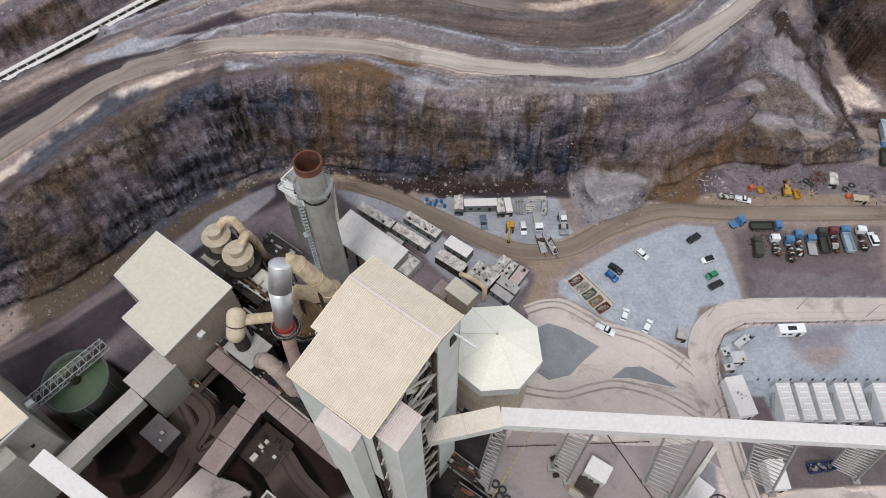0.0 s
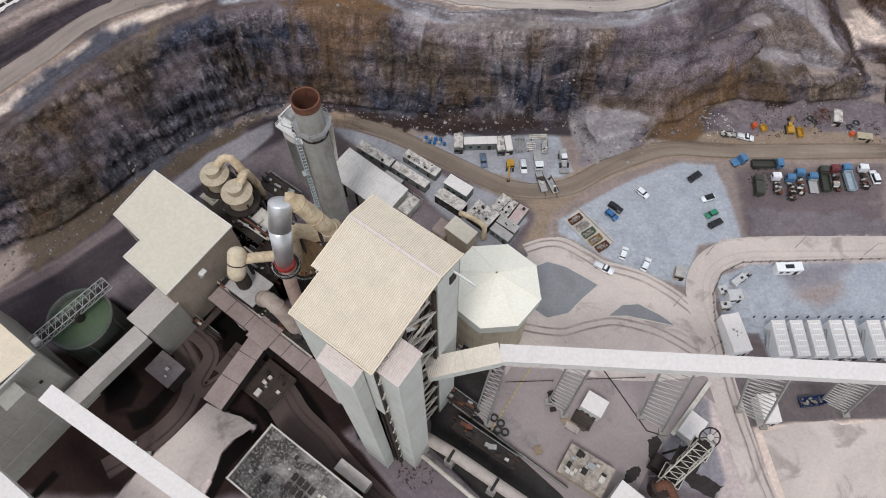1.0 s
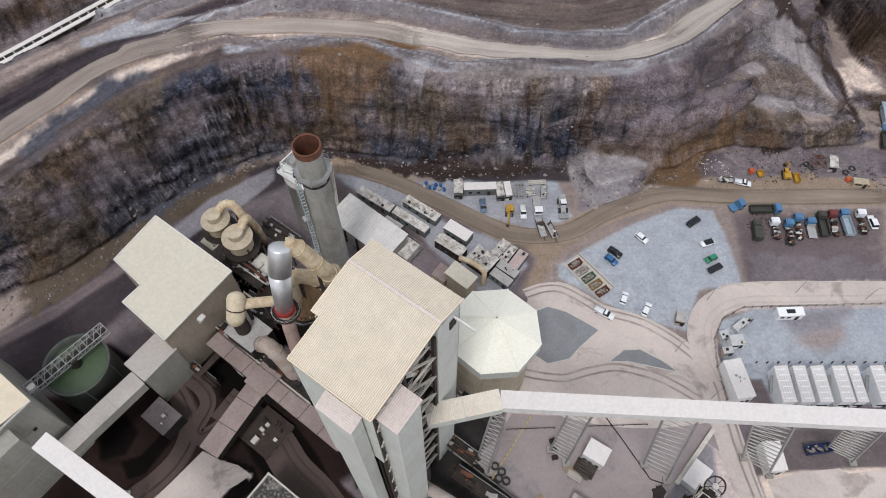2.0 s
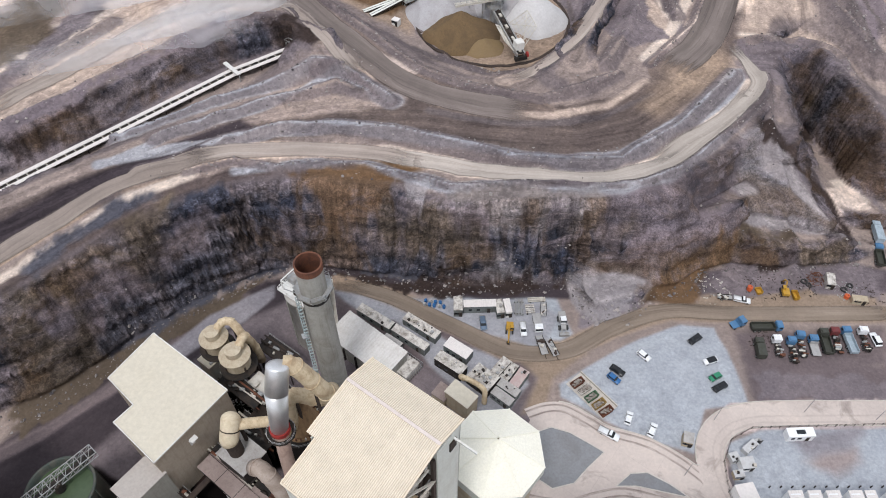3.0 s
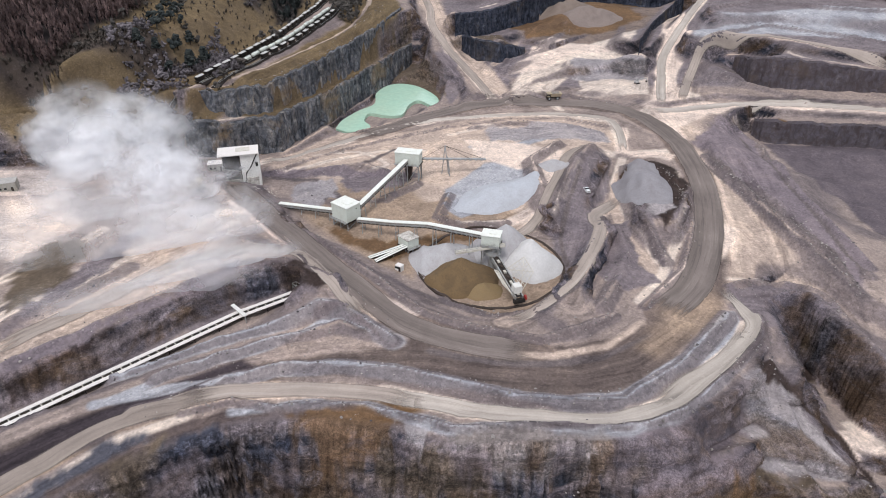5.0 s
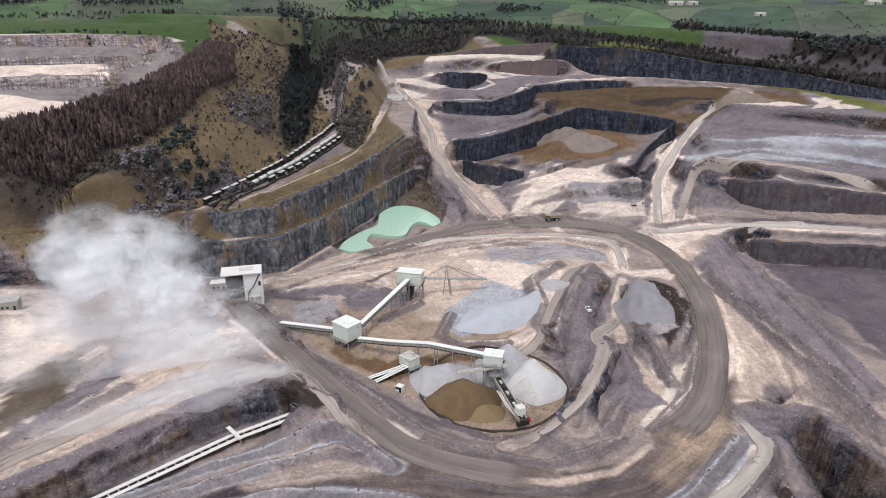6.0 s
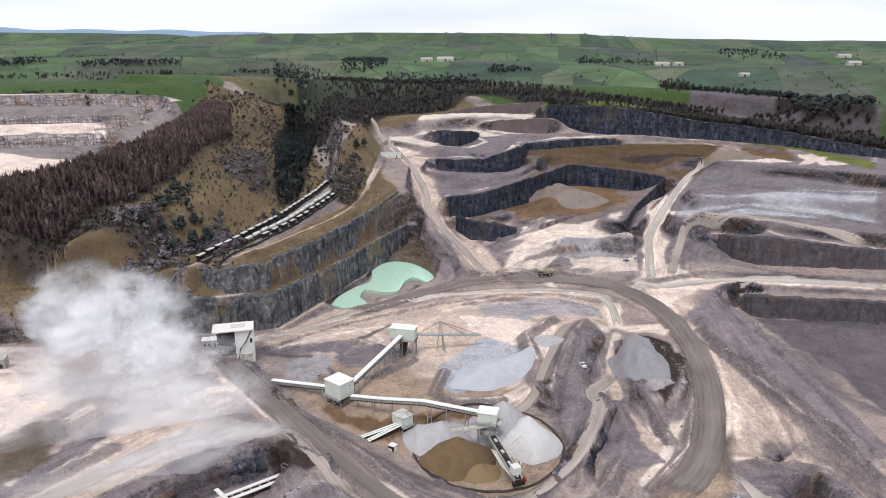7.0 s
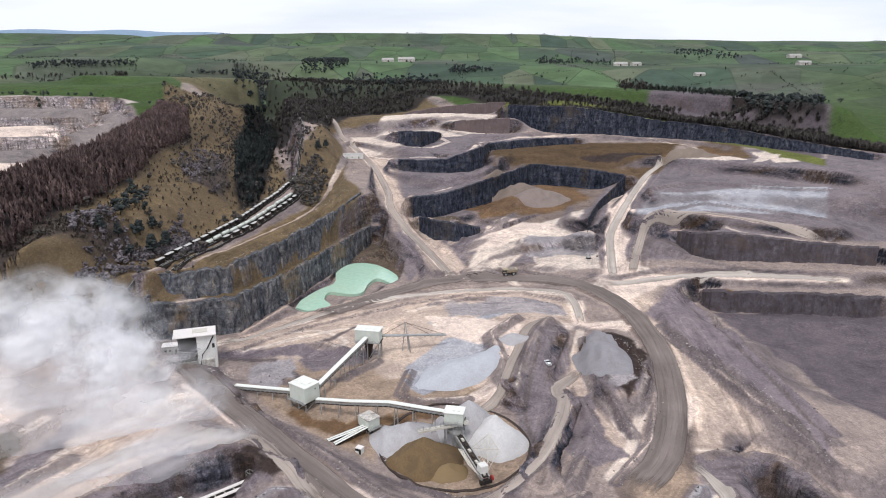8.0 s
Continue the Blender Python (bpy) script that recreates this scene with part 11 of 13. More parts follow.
open_gallery("pale-roofed gallery rising to the screen house", [(-36.5, 270.5, 36.5), (-17.6, 308.5, 41.0)])
open_gallery("pale-roofed gallery running into the quarry bank", [(-46.8, 270.0, 34.4), (-73.5, 280.5, 32.2)])
open_gallery("bowed pale-roofed gallery to the stockpile head house", [(-36.2, 261.5, 34.6), (-22, 255.5, 36.4), (-6, 249.0, 39.0), (15.6, 234.4, 42.4)])
for off in (-1.4, 1.4):
    t = thing("feed_belt", "short feeder belt with pale covers", "conveyor", pose(-14, 244, 0), "feeder belts")
    a, b = Vector((-0.5 + off, 1.0 + off * 0.4, 32.6)), Vector((-14.2 + off, -7.6 - off * 0.9, 30.9))
    for s in (-0.55, 0.55):
        part("cover", girder(bmesh.new(), a + Vector((s * 0.5, -s, 0.5)), b + Vector((s * 0.5, -s, 0.5)), 0.8, 0.18), SAGEROOF, t)
    part("bed", girder(bmesh.new(), a, b, 1.8, 0.5), DARKSTEEL, t)
    for f in (0.15, 0.5, 0.9):
        p = a.lerp(b, f)
        part("leg", beam(bmesh.new(), p, Vector((p.x, p.y, spot(p.x - 14, p.y + 244) - 0.4)), 0.3), STEEL, t)
cabin("belt_hut", "small white control hut beside the track", -17.0, 230.4, 2.6, 2.2, 2.2, -30, CLAD_WHITE, ROOF_WHITE, False, "", "hut")


def boom_stacker():
    g = spot(1, 318)
    t = thing("radial_stacker", "dark lattice boom stacker with raised mast", "conveyor", pose(1.0, 317, g))
    part("boom_belt", girder(bmesh.new(), (-12, -3.5, 9.6), (20, 2.0, 7.0), 1.8, 0.5), STEEL, t)
    bm = bmesh.new()
    for k in range(12):
        p = Vector((-12, -3.5, 9.6)).lerp(Vector((20, 2.0, 7.0)), k / 12)
        q = Vector((-12, -3.5, 9.6)).lerp(Vector((20, 2.0, 7.0)), (k + 1) / 12)
        beam(bm, p + Vector((0, 0, -1.2)), q, 0.16)
        beam(bm, p, p + Vector((0, 0, -1.2)), 0.14)
    part("boom_truss", bm, STEEL, t)
    for s in (-1.6, 1.6):
        part("mast_leg", beam(bmesh.new(), (s, 0, 0), (0, 0, 15), 0.4), STEEL, t)
        part("portal_leg", beam(bmesh.new(), (2.2, s * 1.6, 0), (1.2, s, 8.4), 0.4), STEEL, t)
    for e in ((-11, -3.3, 9.8), (12, 0.6, 7.9), (19, 1.9, 7.2)):
        part("stay", beam(bmesh.new(), (0, 0, 14.8), e, 0.14), DARKSTEEL, t)
    return t


boom_stacker()


def reclaimer():
    c = Vector((19.2, 231.0, 0))
    g = spot(19.2, 231)
    t = thing("bridge_reclaimer", "grey slewing stacker and bridge reclaimer across the stockpile", "machine", Matrix.Translation((c.x, c.y, g)))
    part("column", cyl(bmesh.new(), 0, 0, -0.5, 11, 1.6, 1.3, 20), STEEL, t)
    bm = bmesh.new()
    lathe(bm, 0, 0, [(1.4, 7.0), (3.1, 7.0), (3.1, 7.9), (2.6, 8.2), (1.3, 8.2)], 24)
    part("slew_ring", bm, STEEL, t)
    ring = [(3.2 * math.cos(k * math.pi / 6), 3.2 * math.sin(k * math.pi / 6), 7.9) for k in range(13)]
    part("ring_rail", rail_run(bmesh.new(), ring, 1.1, 1.6, 0.06), STEEL, t)
    # discharge boom
    a, b = Vector((4.5, -0.4, 11.0)), Vector((-14.5, -3.2, 9.2))
    part("stacking_boom", girder(bmesh.new(), a, b, 1.9, 0.8), PALESTEEL, t)
    part("boom_rail", rail_run(bmesh.new(), [a + Vector((0, 0.9, 0.4)), b + Vector((0, 0.9, 0.4))], 1.0, 2.0, 0.06), STEEL, t)
    part("boom_rail", rail_run(bmesh.new(), [a + Vector((0, -0.9, 0.4)), b + Vector((0, -0.9, 0.4))], 1.0, 2.0, 0.06), STEEL, t)
    # bridge down to the ring track
    a, b = Vector((0.4, -1.0, 6.4)), Vector((8.4, -23.0, 2.0))
    d = (b - a).normalized()
    s = Vector((-d.y, d.x, 0)).normalized()
    for off in (-1.4, 1.4):
        part("bridge_girder", girder(bmesh.new(), a + s * off, b + s * off, 0.5, 1.5), STEEL, t)
    part("bridge_deck", girder(bmesh.new(), a + Vector((0, 0, 0.6)), b + Vector((0, 0, 0.6)), 2.4, 0.2), DARKSTEEL, t)
    for k in range(8):
        p = a.lerp(b, (k + 0.5) / 8) + Vector((0, 0, 0.9))
        part("scraper_unit", slab(p.x, p.y, p.z, 1.6, 0.9, 0.6, -70), PALESTEEL if k % 2 else DUSTY, t)
    for side in (-1, 1):
        # rake frame leaning out over the heap
        base0, base1 = a.lerp(b, 0.35) + s * side * 1.6, a.lerp(b, 0.9) + s * side * 1.6
        out = s * side * (7.5 if side > 0 else 4.5) + Vector((0, 0, 6.0 if side > 0 else 3.0))
        tip0, tip1 = a.lerp(b, 0.45) + out, a.lerp(b, 0.8) + out
        bm = bmesh.new()
        for p, q in ((base0, tip0), (base1, tip1), (tip0, tip1), (base0, tip1), (base1, tip0), (base0, base1)):
            beam(bm, p, q, 0.22)
        for k in range(1, 6):
            beam(bm, base0.lerp(base1, k / 6), tip0.lerp(tip1, k / 6), 0.14)
            beam(bm, base0.lerp(tip0, k / 6), base1.lerp(tip1, k / 6), 0.12)
        part("rake_frame", bm, PALESTEEL, t, "pale steel rake frame")
    e = b - d * 2.5
    part("end_house", slab(e.x, e.y, e.z + 2.4, 3.0, 3.0, 2.8, -70, 0.1), CLAD_WHITE, t, "white drive house")
    part("end_carriage", slab(b.x, b.y, 0.9, 4.4, 1.4, 1.4, 20), DARKSTEEL, t)
    part("cable_reel", pipe(bmesh.new(), [b + Vector((2.0, 0.4, 0)), b + Vector((2.5, 0.6, 0))], 1.0, 14), RED, t, "red cable reel")
    return t


reclaimer()


STONE_GREY = coat("pale crushed limestone", (0.40, 0.385, 0.39), (0.29, 0.26, 0.255), 0.6, 0.95, scale=0.12)
STONE_BROWN = coat("brown clay stone", (0.15, 0.098, 0.05), (0.085, 0.058, 0.035), 0.7, 0.95, scale=0.12)
t = thing("ring_track", "circular concrete track round the stockpile", "track", pose(19.0, 235.0, spot(19.0, 235.0)))
bm = bmesh.new()
ring = []
for k in range(96):
    a = 2 * math.pi * k / 96
    row = []
    for r, up in ((27.9, -0.4), (28.0, 0.22), (29.2, 0.22), (29.3, -0.4)):
        px, py = r * math.cos(a), r * math.sin(a)
        g = spot(19.0 + 28.6 * math.cos(a), 235.0 + 28.6 * math.sin(a)) - spot(19.0, 235.0)
        row.append(bm.verts.new((px, py, g + up)))
    ring.append(row)
for p, q in zip(ring, ring[1:] + ring[:1]):
    for k in range(3):
        bm.faces.new((p[k], p[k + 1], q[k + 1], q[k]))
bmesh.ops.recalc_face_normals(bm, faces=bm.faces)
part("kerb_ring", bm, DUSTY, t)


def grey_mound(label, x, y, rx, ry, h, rz, mat, seed, steep=1.2):
    bm = bmesh.new()
    n, m = 48, 14
    rows = []
    z0 = spot(x, y)
    for i in range(m + 1):
        f = i / m
        row = []
        for k in range(n):
            a = 2 * math.pi * k / n
            w = 1 + 0.22 * noise.noise(Vector((math.cos(a) * 1.3, math.sin(a) * 1.3, seed)))
            px, py = rx * f * w * math.cos(a), ry * f * w * math.sin(a)
            c, s = math.cos(radians(rz)), math.sin(radians(rz))
            qx, qy = px * c - py * s, px * s + py * c
            hh = h * (1 - f ** steep) * (1 + (0.4 if steep > 1.1 else 0.12) * noise.noise(Vector((qx * 0.12, qy * 0.12, seed + 3)))) + 0.2 * noise.noise(Vector((qx * 0.6, qy * 0.6, seed)))
            row.append(bm.verts.new((qx, qy, spot(x + qx, y + qy) - z0 + hh - (0.5 if i == m else 0))))
        rows.append(row)
    for a, b in zip(rows[1:], rows[2:]):
        for k in range(n):
            bm.faces.new((a[k], b[k], b[(k + 1) % n], a[(k + 1) % n]))
    top = bm.verts.new((0, 0, h))
    for v in rows[0]:
        bm.verts.remove(v)
    for k in range(n):
        bm.faces.new((top, rows[1][k], rows[1][(k + 1) % n]))
    bmesh.ops.recalc_face_normals(bm, faces=bm.faces)
    o = part("stone_mound", bm, mat, round_over=True)
    o.location = (x, y, z0)
    return tagged(o, label, "stockpile", "tipped stone mounds")


STONE_BLUE = coat("blue-grey chippings", (0.43, 0.44, 0.47), (0.33, 0.32, 0.33), 0.5, 0.95, scale=0.08)
STONE_PALE = coat("pale fine limestone", (0.56, 0.54, 0.53), (0.42, 0.40, 0.39), 0.5, 0.95, scale=0.1)
STONE_OCHRE = coat("ochre clay stone", (0.21, 0.145, 0.075), (0.20, 0.14, 0.08), 0.7, 0.95, scale=0.15)
grey_mound("tall cone of grey crushed limestone", 1, 238, 15, 15, 9.0, 0, STONE_GREY, 11, 1.0)
grey_mound("broad cone of dark brown clayey stone", 7.0, 225.0, 14.5, 12, 10.0, -10, STONE_BROWN, 12, 1.05)
grey_mound("low heap of ochre clayey stone", 15.0, 217.0, 8.5, 6.5, 3.6, 0, STONE_OCHRE, 13, 1.05)
grey_mound("tall cone of streaked grey limestone", 25, 243, 15, 15, 13.0, 0, STONE_GREY, 14, 1.0)
grey_mound("pale cone of fine limestone", 34.5, 235, 13, 12.5, 11.5, 0, STONE_PALE, 15, 1.0)
grey_mound("broad pale blue-grey mound of chippings", 26, 292, 24, 13, 5.5, 28, STONE_BLUE, 2)
grey_mound("dark grey heap of tipped stone", 93, 296, 13, 22, 6.0, 5, coat("dark tipped stone", (0.27, 0.255, 0.268), (0.19, 0.17, 0.175), 0.6, 0.95, scale=0.12), 3)
grey_mound("broad brown heap of spoil in the pit", 95, 590, 30, 16, 9, 10, coat("brown pit spoil", (0.20, 0.155, 0.13), (0.13, 0.098, 0.08), 0.6, 0.95, scale=0.08), 21)
grey_mound("long brown ridge of tipped spoil", 275, 655, 32, 12, 8, -10, coat("tan ridge spoil", (0.215, 0.17, 0.14), (0.14, 0.11, 0.09), 0.6, 0.95, scale=0.08), 22)
grey_mound("low brown heap of stone", 118, 575, 26, 18, 6, 5, coat("brown-grey spoil", (0.22, 0.175, 0.155), (0.14, 0.11, 0.1), 0.6, 0.95, scale=0.1), 8)
grey_mound("low dark heap beside the haul road", 55, 318, 8, 7, 3, 0, STONE_GREY, 6)


def crusher():
    t = thing("crusher_building", "white crusher building with wide roof over a dark tipping bay", "building", pose(-97.5, 311, 28.5, 0, 0, 14))
    h = 17.5
    part("clad_block", slab(4.4, 0, h / 2, 8.6, 9.6, h), CLAD_WHITE, t)
    part("rear_wall", slab(-4.2, 4.6, h / 2, 8.4, 0.4, h), CLAD_WHITE, t)
    part("far_cheek", slab(-8.3, 2.6, h / 2 + 3, 0.4, 4.2, h - 6), DARKWALL, t)
    # added near-black panels stand in for the shade inside the open bay
    part("inner_lining", slab(-4.2, 4.2, h / 2 + 2, 8.0, 0.3, h - 5), DARKSTEEL, t)
    part("inner_lining", slab(-0.1, 0, h / 2 + 2, 0.3, 8.8, h - 5), DARKSTEEL, t)
    part("roof", slab(-0.6, -0.3, h + 0.2, 19.0, 11.0, 0.4), ROOF_WHITE, t)
    part("roof_hatch", slab(1.6, 0.4, h + 0.55, 6.5, 4.2, 0.3), PALESTEEL, t)
    part("inner_floor", slab(-4.2, 0, 7, 8, 8.6, 0.5), DARKSTEEL, t)
    for k in range(14):
        part("ramp_slat", slab(-7.8 + k * 0.58, -4.4, 7.4 - k * 0.12, 0.26, 0.26, 6.0), STEEL, t)
    part("ramp_rail", beam(bmesh.new(), (-8.0, -4.5, 10.5), (-0.1, -4.5, 8.9), 0.35), STEEL, t)
    part("cable_duct", pipe(bmesh.new(), [(1.2, -4.95, 3), (2.2, -4.95, 8), (4.6, -4.95, 11), (7.8, -4.95, 17)], 0.28, 8), DARKSTEEL, t)
    part("retaining_wall", slab(-4.4, -4.8, 2.4, 8.4, 0.6, 5.2), CONCRETE, t)
    part("chute", prism(bmesh.new(), [(2.5, -5.6), (6.8, -5.6), (7.6, -4.8), (2.0, -4.8)], 0, 5.5), CABPALE, t)
    part("door", slab(7.4, -4.85, 12.0, 1.1, 0.12, 2.2), DARKSTEEL, t)
    return t


crusher()
cabin("crusher_shed", "small pale-roofed shed under the cliff", -112, 318, 8, 5, 3.6, 10, CONCRETE, ROOF_WHITE, False, "", "shed")
cabin("quarry_office", "long pale quarry office with dark windows", -46.3, 690, 20, 7, 4.5, 4, CLAD_WHITE, ROOF_GREY, False, "", "building")
cabin("quarry_garage", "dark roofed garage on the pale quarry floor", -190, 276, 8, 6, 4, 20, CONCRETE, ROOF_GREY, False, "", "building")
digger("dark excavator on the quarry bench", 127, 449, 30, "grey", 7.5)
scrap_heap("pale boulders below the crusher", -84, 299, 6, 0.8, 60, KERB, 31)


# ---- railway: train of hoppers and rakes of tank wagons
WAGON_PALE = coat("pale hopper load", (0.50, 0.49, 0.47), (0.34, 0.32, 0.30), 0.5, 0.9, scale=0.4)


def wagon(label, x, y, rz, tank=False):
    t = thing("rail_wagon", label, "wagon", pose(x, y, spot(x, y) + 0.9, 0, 0, rz), "rail wagons")
    part("underframe", slab(0, 0, 0.4, 7.2, 2.2, 0.4), DARKSTEEL, t)
    if tank:
        bm = bmesh.new()
        pipe(bm, [(-3.4, 0, 1.7), (-3.1, 0, 1.7), (3.1, 0, 1.7), (3.4, 0, 1.7)], [0.7, 1.1, 1.1, 0.7], 14)
        part("barrel", bm, PALEGREEN, t, round_over=True)
        part("manhole", cyl(bmesh.new(), 0, 0, 2.7, 3.1, 0.4, 0.4, 10), STEEL, t)
    else:
        part("hopper", hull(bmesh.new(), [(0.6, -2.6, 2.6, 0.9), (2.7, -3.4, 3.4, 1.3)]), DARKSTEEL, t)
        part("load", hull(bmesh.new(), [(2.65, -3.1, 3.1, 1.15), (3.2, -2.4, 2.4, 0.5)]), WAGON_PALE, t)
    for ax in (-2.6, -1.5, 1.5, 2.6):
        part("wheelset", pipe(bmesh.new(), [(ax, -0.9, -0.1), (ax, 0.9, -0.1)], 0.45, 10), DARKSTEEL, t)
    return t


def along(pts, step, start=0.0):
    way = curve_pts([Vector(p) for p in pts], 12)
    need, out = start, []
    for a, b in zip(way, way[1:]):
        L = (b - a).length
        while need < L:
            p = a.lerp(b, need / L)
            out.append((p.x, p.y, math.degrees(math.atan2(b.y - a.y, b.x - a.x))))
            need += step
        need -= L
    return out


RAIL_A = [(-160, 320, 0), (-130, 367.9, 0), (-110.9, 432.1, 0), (-98, 510, 0), (-90, 590, 0), (-97, 720, 0), (-125, 880, 0)]
RAIL_B = [(-128, 362, 0), (-115.0, 393.5, 0), (-101, 440, 0), (-91.6, 487.0, 0), (-84.5, 530, 0), (-84, 570, 0)]


def railway(label, pts):
    t = thing("railway_track", label, "railway", pose(pts[0][0], pts[0][1], 0))
    o = Vector((pts[0][0], pts[0][1], 0))
    way = [Vector((x, y, spot(x, y))) for x, y, _ in along(pts, 6)]
    part("ballast", pipe(bmesh.new(), [p - o + Vector((0, 0, -0.7)) for p in way], 1.5, 8), DARKWALL, t)
    for off in (-0.72, 0.72):
        rail = []
        for k, p in enumerate(way):
            d = (way[min(k + 1, len(way) - 1)] - way[max(k - 1, 0)]).normalized()
            rail.append(p - o + Vector((-d.y, d.x, 0)) * off + Vector((0, 0, 0.85)))
        part("rail", pipe(bmesh.new(), rail, 0.12, 6), STEEL, t)
    return t


railway("main railway line on dark ballast along the valley", RAIL_A)
railway("railway siding on dark ballast beside the main line", RAIL_B)
railway("railway siding on dark ballast beside the main line", [(x + 5.5, y + 2, z) for x, y, z in RAIL_B])
for x, y, rz in along(RAIL_A[1:5], 8.6):
    wagon("dark hopper wagon heaped with pale stone", x, y, rz)
for x, y, rz in along(RAIL_B[1:5], 9.4, 8):
    wagon("pale green tank wagon on a siding", x, y, rz, True)
for x, y, rz in along([(a + 5.5, b + 2, 0) for a, b, _ in RAIL_B[1:5]], 11.6, 16):
    wagon("dark hopper wagon on a siding", x, y, rz)


# ---- pond
POND = [(-63.2, 390.5), (-61, 403.9), (-53.1, 420.4), (-44.2, 433.5), (-44.6, 454.6), (-38.8, 469.7), (-29.1, 474.9), (-15.6, 467.2), (-3.5, 445.1), (-5.6, 429.1), (-15.9, 440.4), (-21.9, 431.3), (-25.3, 414.2), (-34.4, 412.1), (-45.5, 416.2), (-47.7, 404), (-43.1, 392.4), (-54.1, 385)]
WATER = coat("milky turquoise quarry water", (0.40, 0.60, 0.47), (0.46, 0.58, 0.44), 0.6, 0.12, scale=0.03)
o = part("water", prism(bmesh.new(), [(p.x, p.y) for p in curve_pts([Vector((x, y, 0)) for x, y in POND + POND[:1]], 6)[:-1]], 23.5, 26.6), WATER)
tagged(o, "milky turquoise quarry pond below a rock face", "water", kind="structure")


# ---- crisp worked faces of the upper quarry: foot x, foot y, foot height, crest height
def face_material(name, warm, pale=1.0):
    m, nt, b, vec = begin(name, 0.95)
    b.inputs["Specular IOR Level"].default_value = 0.12
    warp = nt.nodes.new("ShaderNodeTexNoise"); warp.inputs["Scale"].default_value = 0.09; warp.inputs["Detail"].default_value = 5
    nt.links.new(vec, warp.inputs["Vector"])
    jag = nt.nodes.new("ShaderNodeVectorMath"); jag.operation = "MULTIPLY_ADD"; jag.inputs[1].default_value = (7.0, 7.0, 7.0)
    nt.links.new(warp.outputs["Color"], jag.inputs[0]); nt.links.new(vec, jag.inputs[2])
    joints = grain(nt, stretched(nt, jag.outputs[0], (0.3, 0.3, 0.06)), 1.0, 8, 0.72, 0.6)
    beds = grain(nt, stretched(nt, jag.outputs[0], (0.02, 0.02, 0.22)), 1.0, 7, 0.68, 0.5)
    blot = grain(nt, vec, 0.035, 7, 0.66, 0.9)
    crack = grain(nt, vec, 0.35, 9, 0.74, 0.8)
    cell = nt.nodes.new("ShaderNodeTexVoronoi"); cell.inputs["Scale"].default_value = 0.5
    nt.links.new(stretched(nt, jag.outputs[0], (1.0, 1.0, 0.7)), cell.inputs["Vector"])
    pick = nt.nodes.new("ShaderNodeSeparateColor"); nt.links.new(cell.outputs["Color"], pick.inputs[0])
    col = ramp(nt, joints, [(0.32, (0.008, 0.010, 0.016)), (0.46, (0.026, 0.030, 0.044)), (0.6, (0.05, 0.053, 0.068)), (0.76, (0.13, 0.118, 0.118))])
    col = mixed(nt, "MULTIPLY", 0.55, col, ramp(nt, beds, [(0.36, 0.5), (0.62, 1.4)]))
    col = mixed(nt, "MULTIPLY", 0.9, col, ramp(nt, crack, [(0.34, 0.4), (0.48, 1.0), (0.66, 1.6)]))
    col = mixed(nt, "MULTIPLY", 0.8, col, ramp(nt, pick.outputs[0], [(0.0, 0.6), (1.0, 1.45)]))
    col = mixed(nt, "MIX", ramp(nt, blot, [(0.57, 0.0), (0.68, 0.6)]), col, (0.085, 0.064, 0.046))
    col = mixed(nt, "MIX", warm, col, (0.20, 0.145, 0.135))
    if pale != 1.0:
        col = mixed(nt, "MULTIPLY", 1.0, col, (pale, pale * 0.90, pale * 0.70))
    nt.links.new(col, b.inputs["Base Color"])
    bumped(nt, b, crack, 0.9, 1.2)
    return m


FACEROCK = face_material("jointed dark limestone face", 0.0)
FACESLATE = face_material("blue-grey jointed limestone face", 0.0, 3.0)
FACEDARK = face_material("brown-black bench face", 0.3)
FACEBROWN = face_material("weathered brown limestone face", 0.6)


